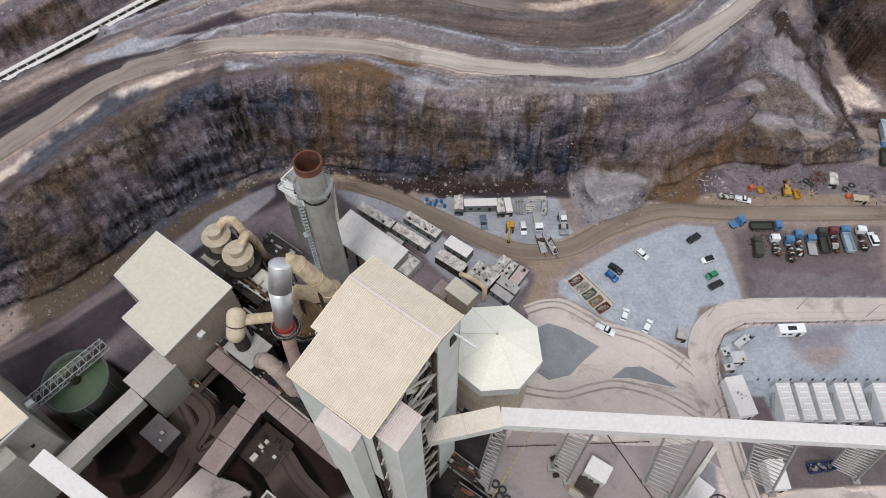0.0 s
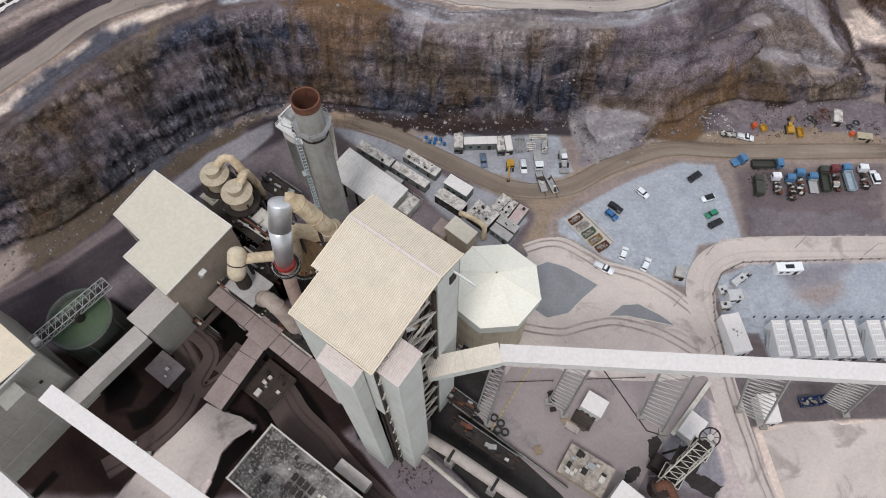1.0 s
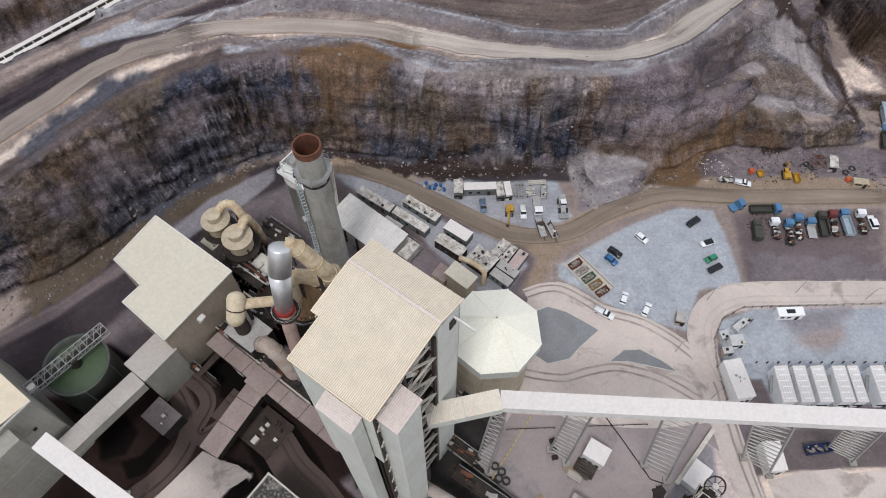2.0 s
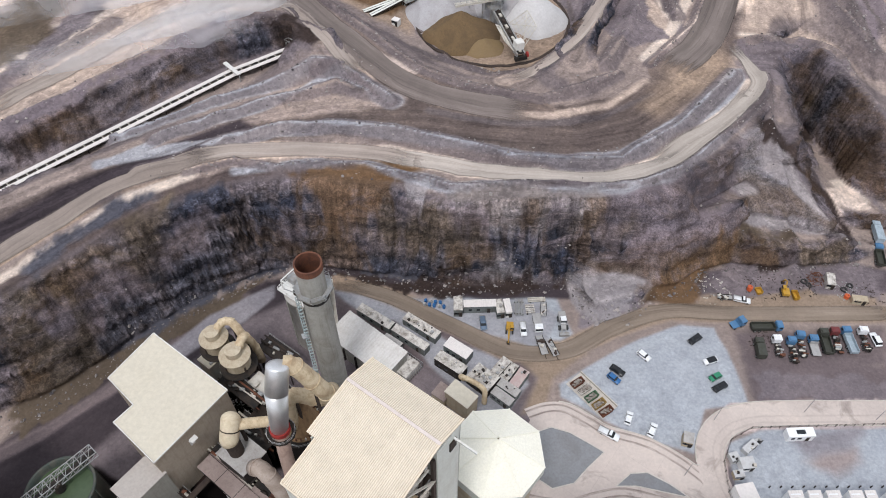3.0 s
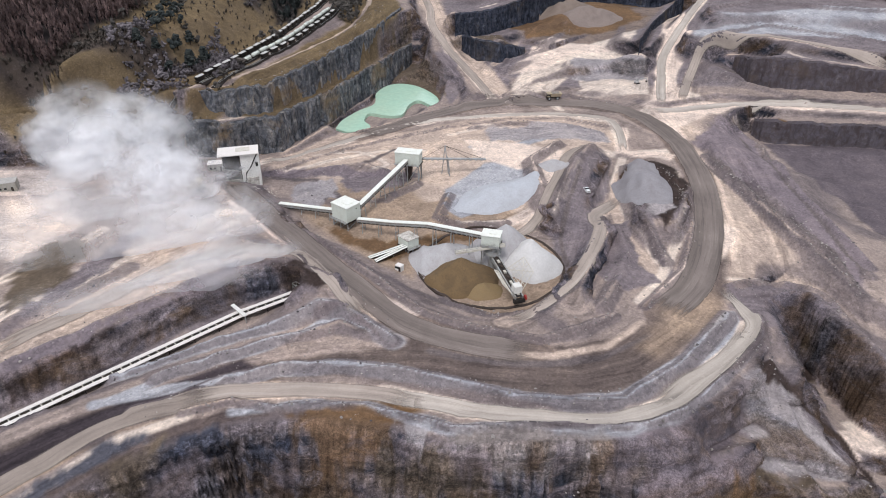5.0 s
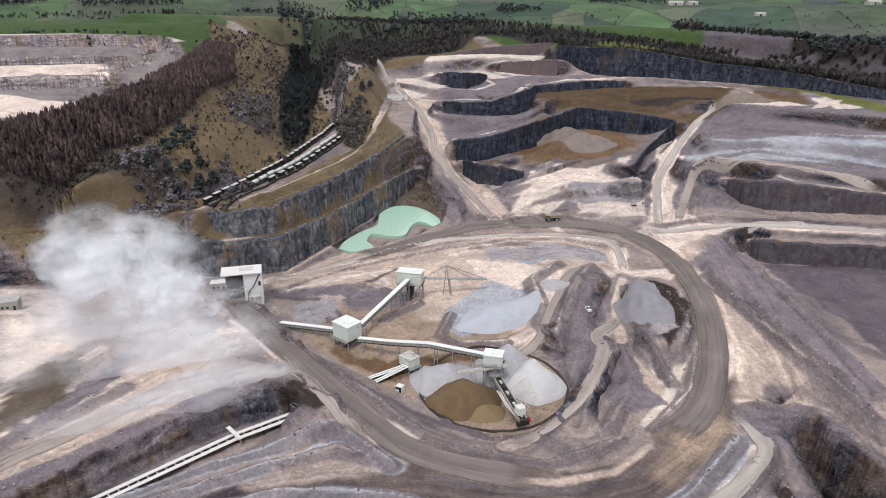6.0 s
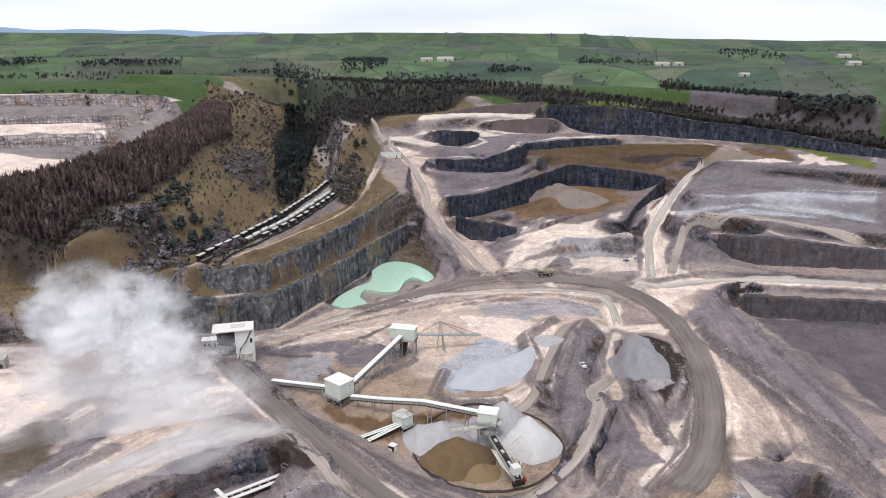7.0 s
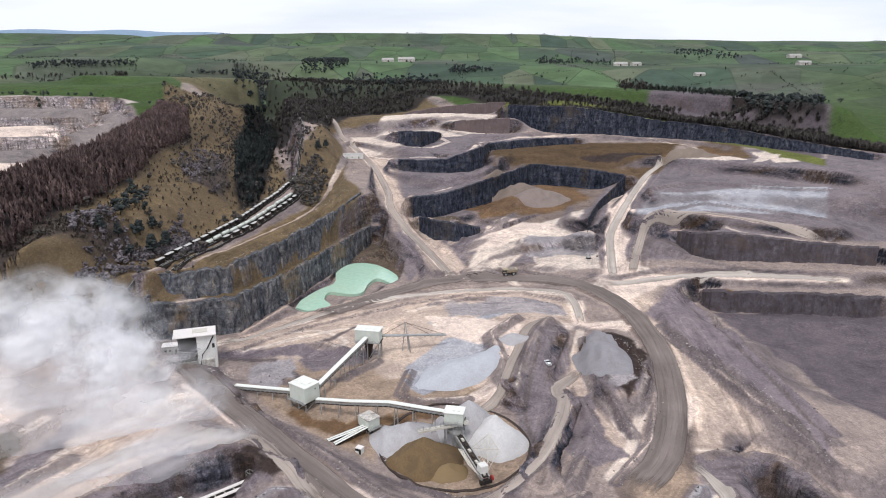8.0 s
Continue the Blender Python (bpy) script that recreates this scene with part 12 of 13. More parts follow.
def rock_face(label, line, mat=None, fall=3.0, rugged=1.0):
    me = bpy.data.meshes.new("quarry_face")
    pts = [Vector(p[:3]) for p in line]
    top = [p[3] for p in line]
    cols = []
    for i in range(len(pts) - 1):
        n = max(2, int((pts[i + 1] - pts[i]).length / 1.6))
        for k in range(n):
            f = k / n
            cols.append((pts[i].lerp(pts[i + 1], f), top[i] * (1 - f) + top[i + 1] * f))
    cols.append((pts[-1], top[-1]))
    rows = 9
    x = np.array([[c.x for c, _ in cols]] * (rows + 2), np.float32)
    y = np.array([[c.y for c, _ in cols]] * (rows + 2), np.float32)
    lo = np.array([c.z for c, _ in cols], np.float32)
    hi = np.array([t for _, t in cols], np.float32)
    z = np.empty_like(x)
    inward = np.stack([x, y], -1) / np.sqrt(x * x + y * y)[..., None]
    back = np.zeros_like(x)
    for r in range(rows + 2):
        f = min(r / (rows - 1), 1.0)
        z[r] = lo - 2.5 * (r == 0) + (hi - lo) * f
        back[r] = 2.5 * f - 3.0 + (0 if r < rows else 5.0 if r == rows else 15.0) - 1.2 * (r == 0)
        if r > rows:
            z[r] -= fall
    s = np.cumsum(np.hypot(np.diff(x[0], prepend=x[0, 0]), np.diff(y[0], prepend=y[0, 0])))
    S = np.repeat(s[None], rows + 2, 0).astype(np.float32)
    lumps = 1.5 * value_noise(S, z * 0.35, 9, 71, 3, 0.6) + 0.8 * (1 - 2 * np.abs(value_noise(S, z * 0.25, 4.5, 73, 2)))
    lumps = lumps * rugged
    rim = 1.1 * rugged * value_noise(S, S * 0, 5, 77, 3, 0.6)
    z[rows - 1:] += np.minimum(rim[rows - 1:], 0.3)
    out = inward * (back + lumps)[..., None]
    co = np.stack([x + out[..., 0], y + out[..., 1], z], -1).reshape(-1, 3)
    n = x.shape[1]
    fs = [(r * n + k, r * n + k + 1, (r + 1) * n + k + 1, (r + 1) * n + k) for r in range(rows + 1) for k in range(n - 1)]
    me.from_pydata(co.tolist(), [], fs)
    me.materials.append(mat or FACEROCK)
    return tagged(new("quarry_face", me), label, "rock face", kind="structure")


rock_face("long dark blue-grey limestone wall under the quarry rim", [(132.3, 863.5, 72.3, 101.7), (173.9, 817.3, 72.3, 103.6), (202.3, 807.4, 72.3, 104.1), (239.6, 800.9, 72.3, 98.8), (292.1, 778.9, 72.3, 90.6), (324.3, 755.1, 72.3, 89.3), (360.0, 727.3, 72.3, 86.0), (386.4, 681.7, 72.3, 82.2), (411.1, 652.1, 72.3, 79.3), (432.7, 612.9, 72.3, 77.9)])
rock_face("low dark rock step below the rim", [(92.8, 727.7, 67.0, 74.1), (130.1, 738.3, 67.0, 76.2), (160.3, 749.2, 67.0, 75.9), (190.7, 757.6, 67.0, 75.2)])
rock_face("dark jointed limestone wall of the deep pit", [(120.6, 644.1, 47.5, 66.3), (139.4, 640.6, 47.5, 65.5), (164.7, 628.6, 47.5, 64.8), (182.2, 617.0, 47.5, 63.5), (198.7, 604.2, 47.5, 62.5)])
rock_face("weathered limestone wall along the pit side", [(8.8, 524.5, 47.0, 62.3), (20.5, 523.3, 47.0, 63.1), (37.4, 536.9, 47.0, 63.2), (53.9, 553.8, 47.0, 64.3), (71.3, 570.3, 47.0, 66.4), (99.9, 612.6, 47.0, 66.0), (120.4, 643.0, 47.0, 65.8)])
rock_face("dark brown bench wall beside the grey plateau", [(200.6, 481.0, 35.6, 43.3), (201.5, 451.2, 35.6, 50.7), (208.2, 442.8, 35.6, 53.0), (218.1, 441.2, 35.6, 53.0), (220.3, 439.6, 35.6, 52.9), (246.9, 434.8, 35.6, 50.7), (265.5, 432.5, 35.6, 49.1), (285.0, 430.2, 35.6, 47.2), (313.1, 422.6, 35.6, 46.7)], FACEDARK, 3.0, 1.4)
rock_face("brown and black wall of the sunken east pit", [(189.3, 405.9, 17.6, 25.2), (191.4, 397.1, 17.6, 28.2), (198.0, 391.1, 17.6, 29.9), (226.2, 388.2, 17.6, 29.3), (247.2, 385.3, 17.6, 29.4), (260.1, 382.4, 17.6, 29.6), (287.0, 377.4, 17.6, 29.6)], FACEDARK, 3.0, 1.4)
rock_face("dark rock step of the oval terrace", [(-2.1, 746.3, 71.0, 85.1), (21.8, 735.2, 71.0, 86.5), (37.1, 763.6, 71.0, 82.1), (47.4, 806.9, 71.0, 75.4)])
rock_face("dark rock step below the terrace road", [(-1.8, 633.8, 65.0, 73.6), (18.7, 622.3, 65.0, 74.5), (42.1, 614.9, 65.0, 76.8), (63.0, 622.4, 65.0, 82.3), (77.6, 646.0, 65.0, 83.6), (94.3, 733.0, 65.0, 74.2)])
rock_face("dark side wall of the deep pit", [(200.1, 604.8, 46.0, 61.7), (183.7, 586.6, 46.0, 54.4), (159.5, 545.2, 46.0, 51.0), (133.4, 478.9, 46.0, 55.0)])
rock_face("overgrown dark wall at the foot of the ramp", [(13.5, 511.1, 40.0, 49.7), (23.4, 487.9, 40.0, 53.5), (39.6, 483.9, 40.0, 51.2), (58.8, 504.7, 40.0, 42.3)])
rock_face("lower tier of blue-grey jointed cliff above the pond", [(-134, 342, 29, 47.3), (-110.9, 345.1, 29, 47.1), (-87.3, 354.5, 29, 47.4), (-75.5, 384.3, 28, 45.2), (-65.6, 407, 27, 44.6), (-51.8, 442.9, 27, 44), (-35.7, 483.5, 27, 43.3), (-22.8, 518, 29, 41.6)], FACESLATE, 4.0, 2.0)
rock_face("upper tier of blue-grey jointed cliff above the pond", [(-139, 354, 46, 60.1), (-114, 358, 46, 60.2), (-95, 366, 46, 60.1), (-86.5, 382, 46, 60.5), (-77, 404, 46, 60.9), (-66, 430, 45.5, 61.5), (-53, 462, 45, 62.3), (-41, 497, 44, 63.6), (-31, 535, 44, 64.1)], FACESLATE, 4.0, 2.0)
rock_face("brown weathered wall under the rim field", [(7.4, 933.3, 82.0, 85.7), (47.3, 933.4, 82.0, 92.6), (96.3, 924.1, 82.0, 98.2), (137.4, 914.9, 82.0, 101.0)], FACEBROWN)
rock_face("brown weathered wall above the white terrace", [(65.3, 837.6, 75.0, 85.4), (93.7, 809.6, 75.0, 90.2), (125.8, 802.9, 75.0, 91.8)], FACEBROWN)


# ---- woods, hedges and bushes
def tree_form(kind, rng):
    """Vertices and triangles of one tree, about one unit high."""
    vs, fs = [], []

    def ring_stack(cx, cy, rings, seg, jag):
        start = len(vs)
        for r, z in rings:
            for k in range(seg):
                a = 2 * math.pi * (k + rng.uniform(-0.25, 0.25)) / seg
                q = r * rng.uniform(1 - jag, 1 + jag)
                vs.append((cx + q * math.cos(a), cy + q * math.sin(a), z + rng.uniform(-0.5, 0.5) * jag * r))
        for i in range(len(rings) - 1):
            for k in range(seg):
                a, b = start + i * seg + k, start + i * seg + (k + 1) % seg
                fs.append((a, b, b + seg))
                fs.append((a, b + seg, a + seg))

    ring_stack(0, 0, [(0.025, -0.05), (0.016, 0.5), (0.004, 0.98)], 4, 0.1)
    if kind in ("bare", "larch"):
        spread = 0.34 if kind == "bare" else 0.2
        for k in range(20 if kind == "bare" else 16):
            a, z = rng.uniform(0, 6.28), rng.uniform(0.12, 0.62)
            out = spread * rng.uniform(0.35, 1.0) * (1.15 - z if kind == "larch" else 1.0)
            x, y, w = out * math.cos(a), out * math.sin(a), rng.uniform(0.05, 0.12)
            rise = rng.uniform(0.12, 0.42) if kind == "bare" else rng.uniform(0.14, 0.36)
            n = len(vs)
            vs.extend([(-w * math.sin(a) + x * 0.2, w * math.cos(a) + y * 0.2, z), (w * math.sin(a) + x * 0.2, -w * math.cos(a) + y * 0.2, z + 0.03), (x, y, z + rise), (x * 0.75 - 0.03, y * 0.75 + 0.03, z + rise * 0.4)])
            fs.extend([(n, n + 1, n + 2), (n, n + 3, n + 2)])
        return np.array(vs, np.float32), np.array(fs, np.int64)
    if kind == "conifer":
        for k in range(4):
            z = 0.16 + k * 0.2
            r = 0.21 * (1 - k / 4.6)
            ring_stack(0, 0, [(r, z), (r * 0.35, z + 0.18), (0.004, z + 0.28)], 6, 0.45)
    else:
        for k in range(9 if kind == "broad" else 3):
            a, d = rng.uniform(0, 6.28), rng.uniform(0.06, 0.3)
            x, y, z, r = d * math.cos(a), d * math.sin(a), rng.uniform(0.38, 0.85), rng.uniform(0.10, 0.2) * (1 if kind == "broad" else 1.35)
            ring_stack(x, y, [(0.01, z - r), (r, z - r * 0.2), (r * 0.8, z + r * 0.5), (0.01, z + r)], 5 if kind == "broad" else 4, 0.45)
            vs.extend([(0.0, 0.0, 0.3), (0.02, 0.0, 0.3), (x, y, z)])
            n = len(vs)
            fs.append((n - 3, n - 2, n - 1))
    return np.array(vs, np.float32), np.array(fs, np.int64)


def planted(name, label, kind, places, mat, category="wood"):
    """One wood of many trees: (x, y, height) each."""
    rng = random.Random(len(places))
    forms = [tree_form(kind, rng) for _ in range(6)]
    vs, fs, n = [], [], 0
    for x, y, h in places:
        v, f = forms[rng.randrange(6)]
        a = rng.uniform(0, 6.28)
        c, s = math.cos(a), math.sin(a)
        w = h * rng.uniform(0.85, 1.2)
        p = np.stack([(v[:, 0] * c - v[:, 1] * s) * w + x, (v[:, 0] * s + v[:, 1] * c) * w + y, v[:, 2] * h + spot(x, y)], 1)
        vs.append(p)
        fs.append(f + n)
        n += len(v)
    me = bpy.data.meshes.new(name)
    me.from_pydata(np.concatenate(vs).tolist(), [], np.concatenate(fs).tolist())
    me.materials.append(mat)
    return tagged(new(name, me), label, category, kind="stuff")


def leaf_mat(name, lo, hi):
    m, nt, b, vec = begin(name, 0.95)
    g = nt.nodes.new("ShaderNodeNewGeometry")
    col = ramp(nt, g.outputs["Random Per Island"], [(0.0, lo), (1.0, hi)])
    col = mixed(nt, "MULTIPLY", 0.8, col, ramp(nt, grain(nt, vec, 0.05, 4), [(0.35, 0.6), (0.65, 1.35)]))
    nt.links.new(col, b.inputs["Base Color"])
    return m


LARCH = leaf_mat("bare larch twigs", (0.075, 0.052, 0.052), (0.20, 0.135, 0.125))
TWIGS = leaf_mat("bare winter twigs", (0.035, 0.032, 0.030), (0.095, 0.083, 0.074))
# evergreen colours pushed towards blue to imitate distance haze
EVERGREEN = leaf_mat("dark evergreen needles", (0.015, 0.020, 0.022), (0.044, 0.05, 0.046))
HEDGE = leaf_mat("hedgerow twigs", (0.026, 0.034, 0.029), (0.062, 0.072, 0.056))
GORSE = leaf_mat("dry scrub", (0.05, 0.042, 0.036), (0.12, 0.10, 0.085))


def scatter(pts, n, lo, hi, seed):
    rng = np.random.RandomState(seed)
    a, b = pts.min(0), pts.max(0)
    out = []
    while len(out) < n:
        x, y = rng.uniform(a[0], b[0], 400), rng.uniform(a[1], b[1], 400)
        ok = inside(x.astype(np.float32), y.astype(np.float32), pts)
        out += [(float(p), float(q), float(rng.uniform(lo, hi))) for p, q in zip(x[ok], y[ok])]
    return out[:n]


woods = [pts for kind, width, soft, pts in COVERS if kind == "wood"]
planted("rim_hedge", "dark line of trees behind the quarry rim", "bare", scatter(woods[5], 3000, 6, 10, 24), TWIGS)
planted("larch_wood", "bare purple-brown larch plantation along the ridge", "larch", scatter(woods[0], 4600, 6, 11.5, 1), LARCH)
planted("valley_wood", "dark evergreen wood in the valley bottom", "bare", scatter(woods[1], 1500, 5, 9, 2), EVERGREEN)
planted("rim_wood", "bare brown woodland along the quarry rim", "bare", scatter(woods[2], 2600, 5, 9, 3), TWIGS)
planted("far_wood", "bare dark woodland beyond the quarry", "bare", scatter(woods[4], 1600, 6, 10, 4), HEDGE)
planted("dale_wood", "bare dark woodland filling the upper valley", "bare", scatter(woods[3], 1500, 5, 9, 14), TWIGS)
dry = [pts for kind, width, soft, pts in COVERS if kind == "dry"][4]
planted("hillside_scrub", "sparse scrub and bushes on the dry hillside", "bare", scatter(dry, 3000, 1.0, 3.0, 5), GORSE)
planted("hillside_trees", "scattered bare trees on the dry hillside", "broad", scatter(dry, 260, 3, 7, 6), TWIGS)
THICKET = leaf_mat("grey-purple bare thicket", (0.07, 0.06, 0.066), (0.17, 0.15, 0.16))
planted("thicket", "grey-purple bare thicket on the dry hillside", "broad", scatter(np.array([(-190.6, 613.2), (-185.7, 657.2), (-153.8, 613.3), (-127.1, 495.7), (-132.5, 469.5), (-157.2, 509.7)], np.float32), 150, 2.5, 5, 60), THICKET, "bushes")
planted("thicket", "grey-purple bare thicket above the railway", "broad", scatter(np.array([(-178.3, 376.5), (-169.1, 402.0), (-140.7, 384.8), (-125.2, 327.5), (-136.8, 309.9), (-156.9, 327.4)], np.float32), 260, 2.5, 5.5, 61), THICKET, "bushes")
planted("thicket", "grey bushes on the dry hillside", "broad", scatter(np.array([(-138.6, 408.7), (-139.2, 441.3), (-122.2, 398.9), (-120.2, 363.4)], np.float32), 120, 2, 4, 62), THICKET, "bushes")
planted("thicket", "dark evergreens clumped on the hillside", "broad", scatter(np.array([(-165.3, 405.9), (-178.2, 460.0), (-162.9, 460.0), (-147.2, 405.9), (-147.8, 370.5)], np.float32), 22, 5, 9, 63), EVERGREEN, "bushes")
planted("thicket", "dark bushes beside the haul ramp", "broad", scatter(np.array([(-93.8, 590.6), (-74.5, 650.4), (-59.9, 590.7), (-62.1, 511.4), (-81.1, 525.6)], np.float32), 160, 3, 7, 64), TWIGS, "bushes")
planted("thicket", "brown scrub on the valley side", "broad", scatter(np.array([(-135.1, 784.3), (-110.8, 860.6), (-72.9, 751.0), (-74.7, 596.7), (-100.7, 618.0)], np.float32), 160, 2, 5, 65), TWIGS, "bushes")
planted("thicket", "brown scrub below the knoll", "broad", scatter(np.array([(-219.0, 871.1), (-213.0, 974.7), (-144.4, 686.9), (-160.0, 658.7)], np.float32), 120, 2, 5, 66), GORSE, "bushes")
# hedgerows and copses over the pastures
rng = random.Random(12)
hedge = []
for k in range(150):
    x, y = rng.uniform(-1, 1), rng.uniform(1150, 3000)
    x *= y * 0.72
    a = rng.choice((rng.uniform(-0.25, 0.25), rng.uniform(1.2, 1.9)))
    L = rng.uniform(80, 320)
    n = int(L / rng.uniform(4, 7))
    for i in range(n):
        f = i / n
        hedge.append((x + f * L * math.cos(a) + rng.uniform(-2, 2), y + f * L * math.sin(a) + rng.uniform(-2, 2), rng.choice((1.6, 2.0, 2.4, 2.8, 5))))
planted("hedgerow", "dark hedgerows dividing the far pastures", "bush", hedge, HEDGE, "hedge")
planted("copse", "dark copse on the far pasture", "bush", scatter(np.array([(-755, 1520), (-723, 1581), (-604, 1698), (-593, 1665), (-737, 1506)], np.float32), 110, 8, 12, 100), EVERGREEN, "wood")
planted("copse", "dark copse on the far pasture", "bush", scatter(np.array([(-890, 1450), (-839, 1547), (-808, 1509), (-868, 1413)], np.float32), 60, 8, 12, 101), EVERGREEN, "wood")
planted("copse", "dark wood at the head of the valley", "bush", scatter(np.array([(-243, 1750), (-240, 1902), (-159, 2092), (-121, 1781), (-174, 1744)], np.float32), 260, 8, 12, 102), EVERGREEN, "wood")
planted("copse", "dark copse round the farm", "bush", scatter(np.array([(118, 1717), (141, 1764), (224, 1719), (220, 1686), (122, 1696)], np.float32), 70, 8, 12, 103), EVERGREEN, "wood")
planted("copse", "dark trees round the far farm", "bush", scatter(np.array([(398, 2114), (449, 2206), (650, 2134), (624, 2045), (352, 1793)], np.float32), 110, 7, 11, 104), EVERGREEN, "wood")
planted("copse", "dark trees by the far lane", "bush", scatter(np.array([(857, 2250), (1006, 2491), (1055, 2155), (1006, 2084), (859, 2161)], np.float32), 90, 7, 11, 105), EVERGREEN, "wood")
planted("copse", "dark copse behind the quarry rim", "bare", scatter(np.array([(297, 962), (479, 1519), (524, 1496), (359, 1000), (318, 934)], np.float32), 170, 8, 13, 106), TWIGS, "wood")
planted("copse", "brown belt of trees beyond the white quarry", "bare", scatter(np.array([(-829, 1345), (-729, 1462), (-585, 1602), (-385, 1050), (-703, 1429), (-812, 1314)], np.float32), 420, 6, 10, 107), TWIGS, "wood")
planted("copse", "dark wood filling the gorge", "bush", scatter(np.array([(-384, 1707), (-309, 1736), (-204, 1196), (-229, 1193), (-248, 1175), (-262, 1181)], np.float32), 300, 8, 12, 108), EVERGREEN, "wood")
planted("copse", "dark wood on the gorge side", "bush", scatter(np.array([(-126, 1166), (-118, 1722), (94, 1664), (63, 1101), (-24, 1085), (-111, 1099)], np.float32), 420, 7, 12, 109), EVERGREEN, "wood")
planted("copse", "bare brown trees on the gorge side", "bare", scatter(np.array([(-203, 1176), (-114, 977), (-6, 1078), (61, 1071), (-6, 1002), (-89, 882), (-125, 837)], np.float32), 380, 6, 10, 110), TWIGS, "wood")
planted("copse", "dark woodland beyond the rim", "bush", scatter(np.array([(395, 831), (776, 1265), (436, 704), (394, 758)], np.float32), 380, 8, 12, 111), EVERGREEN, "wood")
planted("copse", "bare woodland beyond the rim", "bare", scatter(np.array([(314, 767), (390, 829), (435, 698), (411, 653), (358, 728)], np.float32), 330, 6, 10, 112), TWIGS, "wood")
planted("copse", "dark conifers along the ridge crest", "bush", scatter(np.array([(-470, 1682), (-336, 1736), (-334, 1724), (-465, 1664)], np.float32), 40, 7, 11, 113), EVERGREEN, "wood")
planted("thicket", "dark thicket on the lower hillside", "bare", scatter(np.array([(-226, 343), (-193, 397), (-149, 390), (-154, 371), (-222, 331)], np.float32), 300, 2, 4.5, 114), GORSE, "wood")
planted("valley_wood", "dark evergreen wood reaching down to the railway", "bare", scatter(np.array([(-152, 667), (-179, 932), (-131, 716), (-110, 581), (-105, 516), (-114, 495), (-126, 535)], np.float32), 420, 5, 9, 140), EVERGREEN)
planted("thicket", "grey-purple thicket above the railway", "bare", scatter(np.array([(-157, 373), (-129, 420), (-110, 386), (-141, 379)], np.float32), 260, 2.5, 5, 115), THICKET, "wood")
lone = [(rng.uniform(-0.7, 0.7) * y, y, rng.uniform(5, 10)) for y in [rng.uniform(1120, 2600) for _ in range(70)]]
planted("field_trees", "single trees dotted over the far pastures", "bush", lone, HEDGE)
west = [(x, y, h) for x, y, h in scatter(np.array([(-560, 900), (-420, 860), (-300, 860), (-280, 880), (-420, 890), (-560, 930)], np.float32), 40, 4, 8, 9)]
planted("wall_trees", "small trees along the field above the white quarry", "broad", west, HEDGE)


def single_tree(label, x, y, h, mat, seed):
    rng = random.Random(seed)
    t = thing("tree", label, "tree", pose(x, y, spot(x, y) - 0.1), "hillside evergreens")
    part("trunk", pipe(bmesh.new(), [(0, 0, 0), (0.1, 0.05, h * 0.4), (0.0, 0.1, h * 0.9)], [h * 0.04, h * 0.028, 0.03], 8), DARKWALL, t)
    for k in range(5):
        a = k * 1.257
        part("limb", pipe(bmesh.new(), [(0, 0, h * (0.3 + 0.08 * k)), (h * 0.2 * math.cos(a), h * 0.2 * math.sin(a), h * (0.5 + 0.08 * k))], [h * 0.015, 0.03], 6), DARKWALL, t)
    bm = bmesh.new()
    for k in range(150):
        a, u = rng.uniform(0, 6.28), rng.random()
        z = h * (0.28 + 0.7 * u)
        r = h * 0.32 * math.sqrt(rng.random()) * (1.15 - 0.8 * u)
        s = h * rng.uniform(0.05, 0.1)
        bmesh.ops.create_icosphere(bm, subdivisions=1, radius=s, matrix=Matrix.Translation((r * math.cos(a), r * math.sin(a), z)) @ Matrix.Rotation(rng.uniform(0, 3), 4, "X") @ Matrix.Diagonal((1.3, 0.8, 0.6, 1)))
    for v in bm.verts:
        v.co += Vector((rng.uniform(-1, 1), rng.uniform(-1, 1), rng.uniform(-1, 1))) * h * 0.02
    part("crown", bm, mat, t)
    return t


for k, (x, y, h) in enumerate(((-142, 392, 11), (-150, 398, 9), (-137, 401, 10), (-146, 408, 8), (-157, 385, 8), (-163, 378, 9), (-70, 668, 8), (-76, 655, 9))):
    single_tree("dark evergreen tree standing on the dry hillside", x, y, h, EVERGREEN, 40 + k)


# ---- farms far off
def barn(x, y, L, D, h, rz, roof):
    t = thing("farm_barn", "distant pale farm barn among pastures", "barn", pose(x, y, spot(x, y) - 0.5, 0, 0, rz), "farm buildings")
    part("wall", slab(0, 0, h / 2, L, D, h), CABPALE, t)
    part("roof", prism(bmesh.new(), [(-L / 2 - 0.4, -D / 2 - 0.4), (L / 2 + 0.4, -D / 2 - 0.4), (L / 2 + 0.4, 0), (-L / 2 - 0.4, 0)], h, lambda px, py: h + 0.3 + (D / 2 + py) * 0.5 if py < 0 else h + 0.3 + D * 0.25), roof, t)
    part("roof", prism(bmesh.new(), [(-L / 2 - 0.4, 0), (L / 2 + 0.4, 0), (L / 2 + 0.4, D / 2 + 0.4), (-L / 2 - 0.4, D / 2 + 0.4)], h, lambda px, py: h + 0.3 + (D / 2 - py) * 0.5 if py > 0 else h + 0.3 + D * 0.25), roof, t)
    part("door", slab(0, -D / 2 - 0.1, h * 0.4, 4, 0.2, h * 0.8), DARKSTEEL, t)
    return t


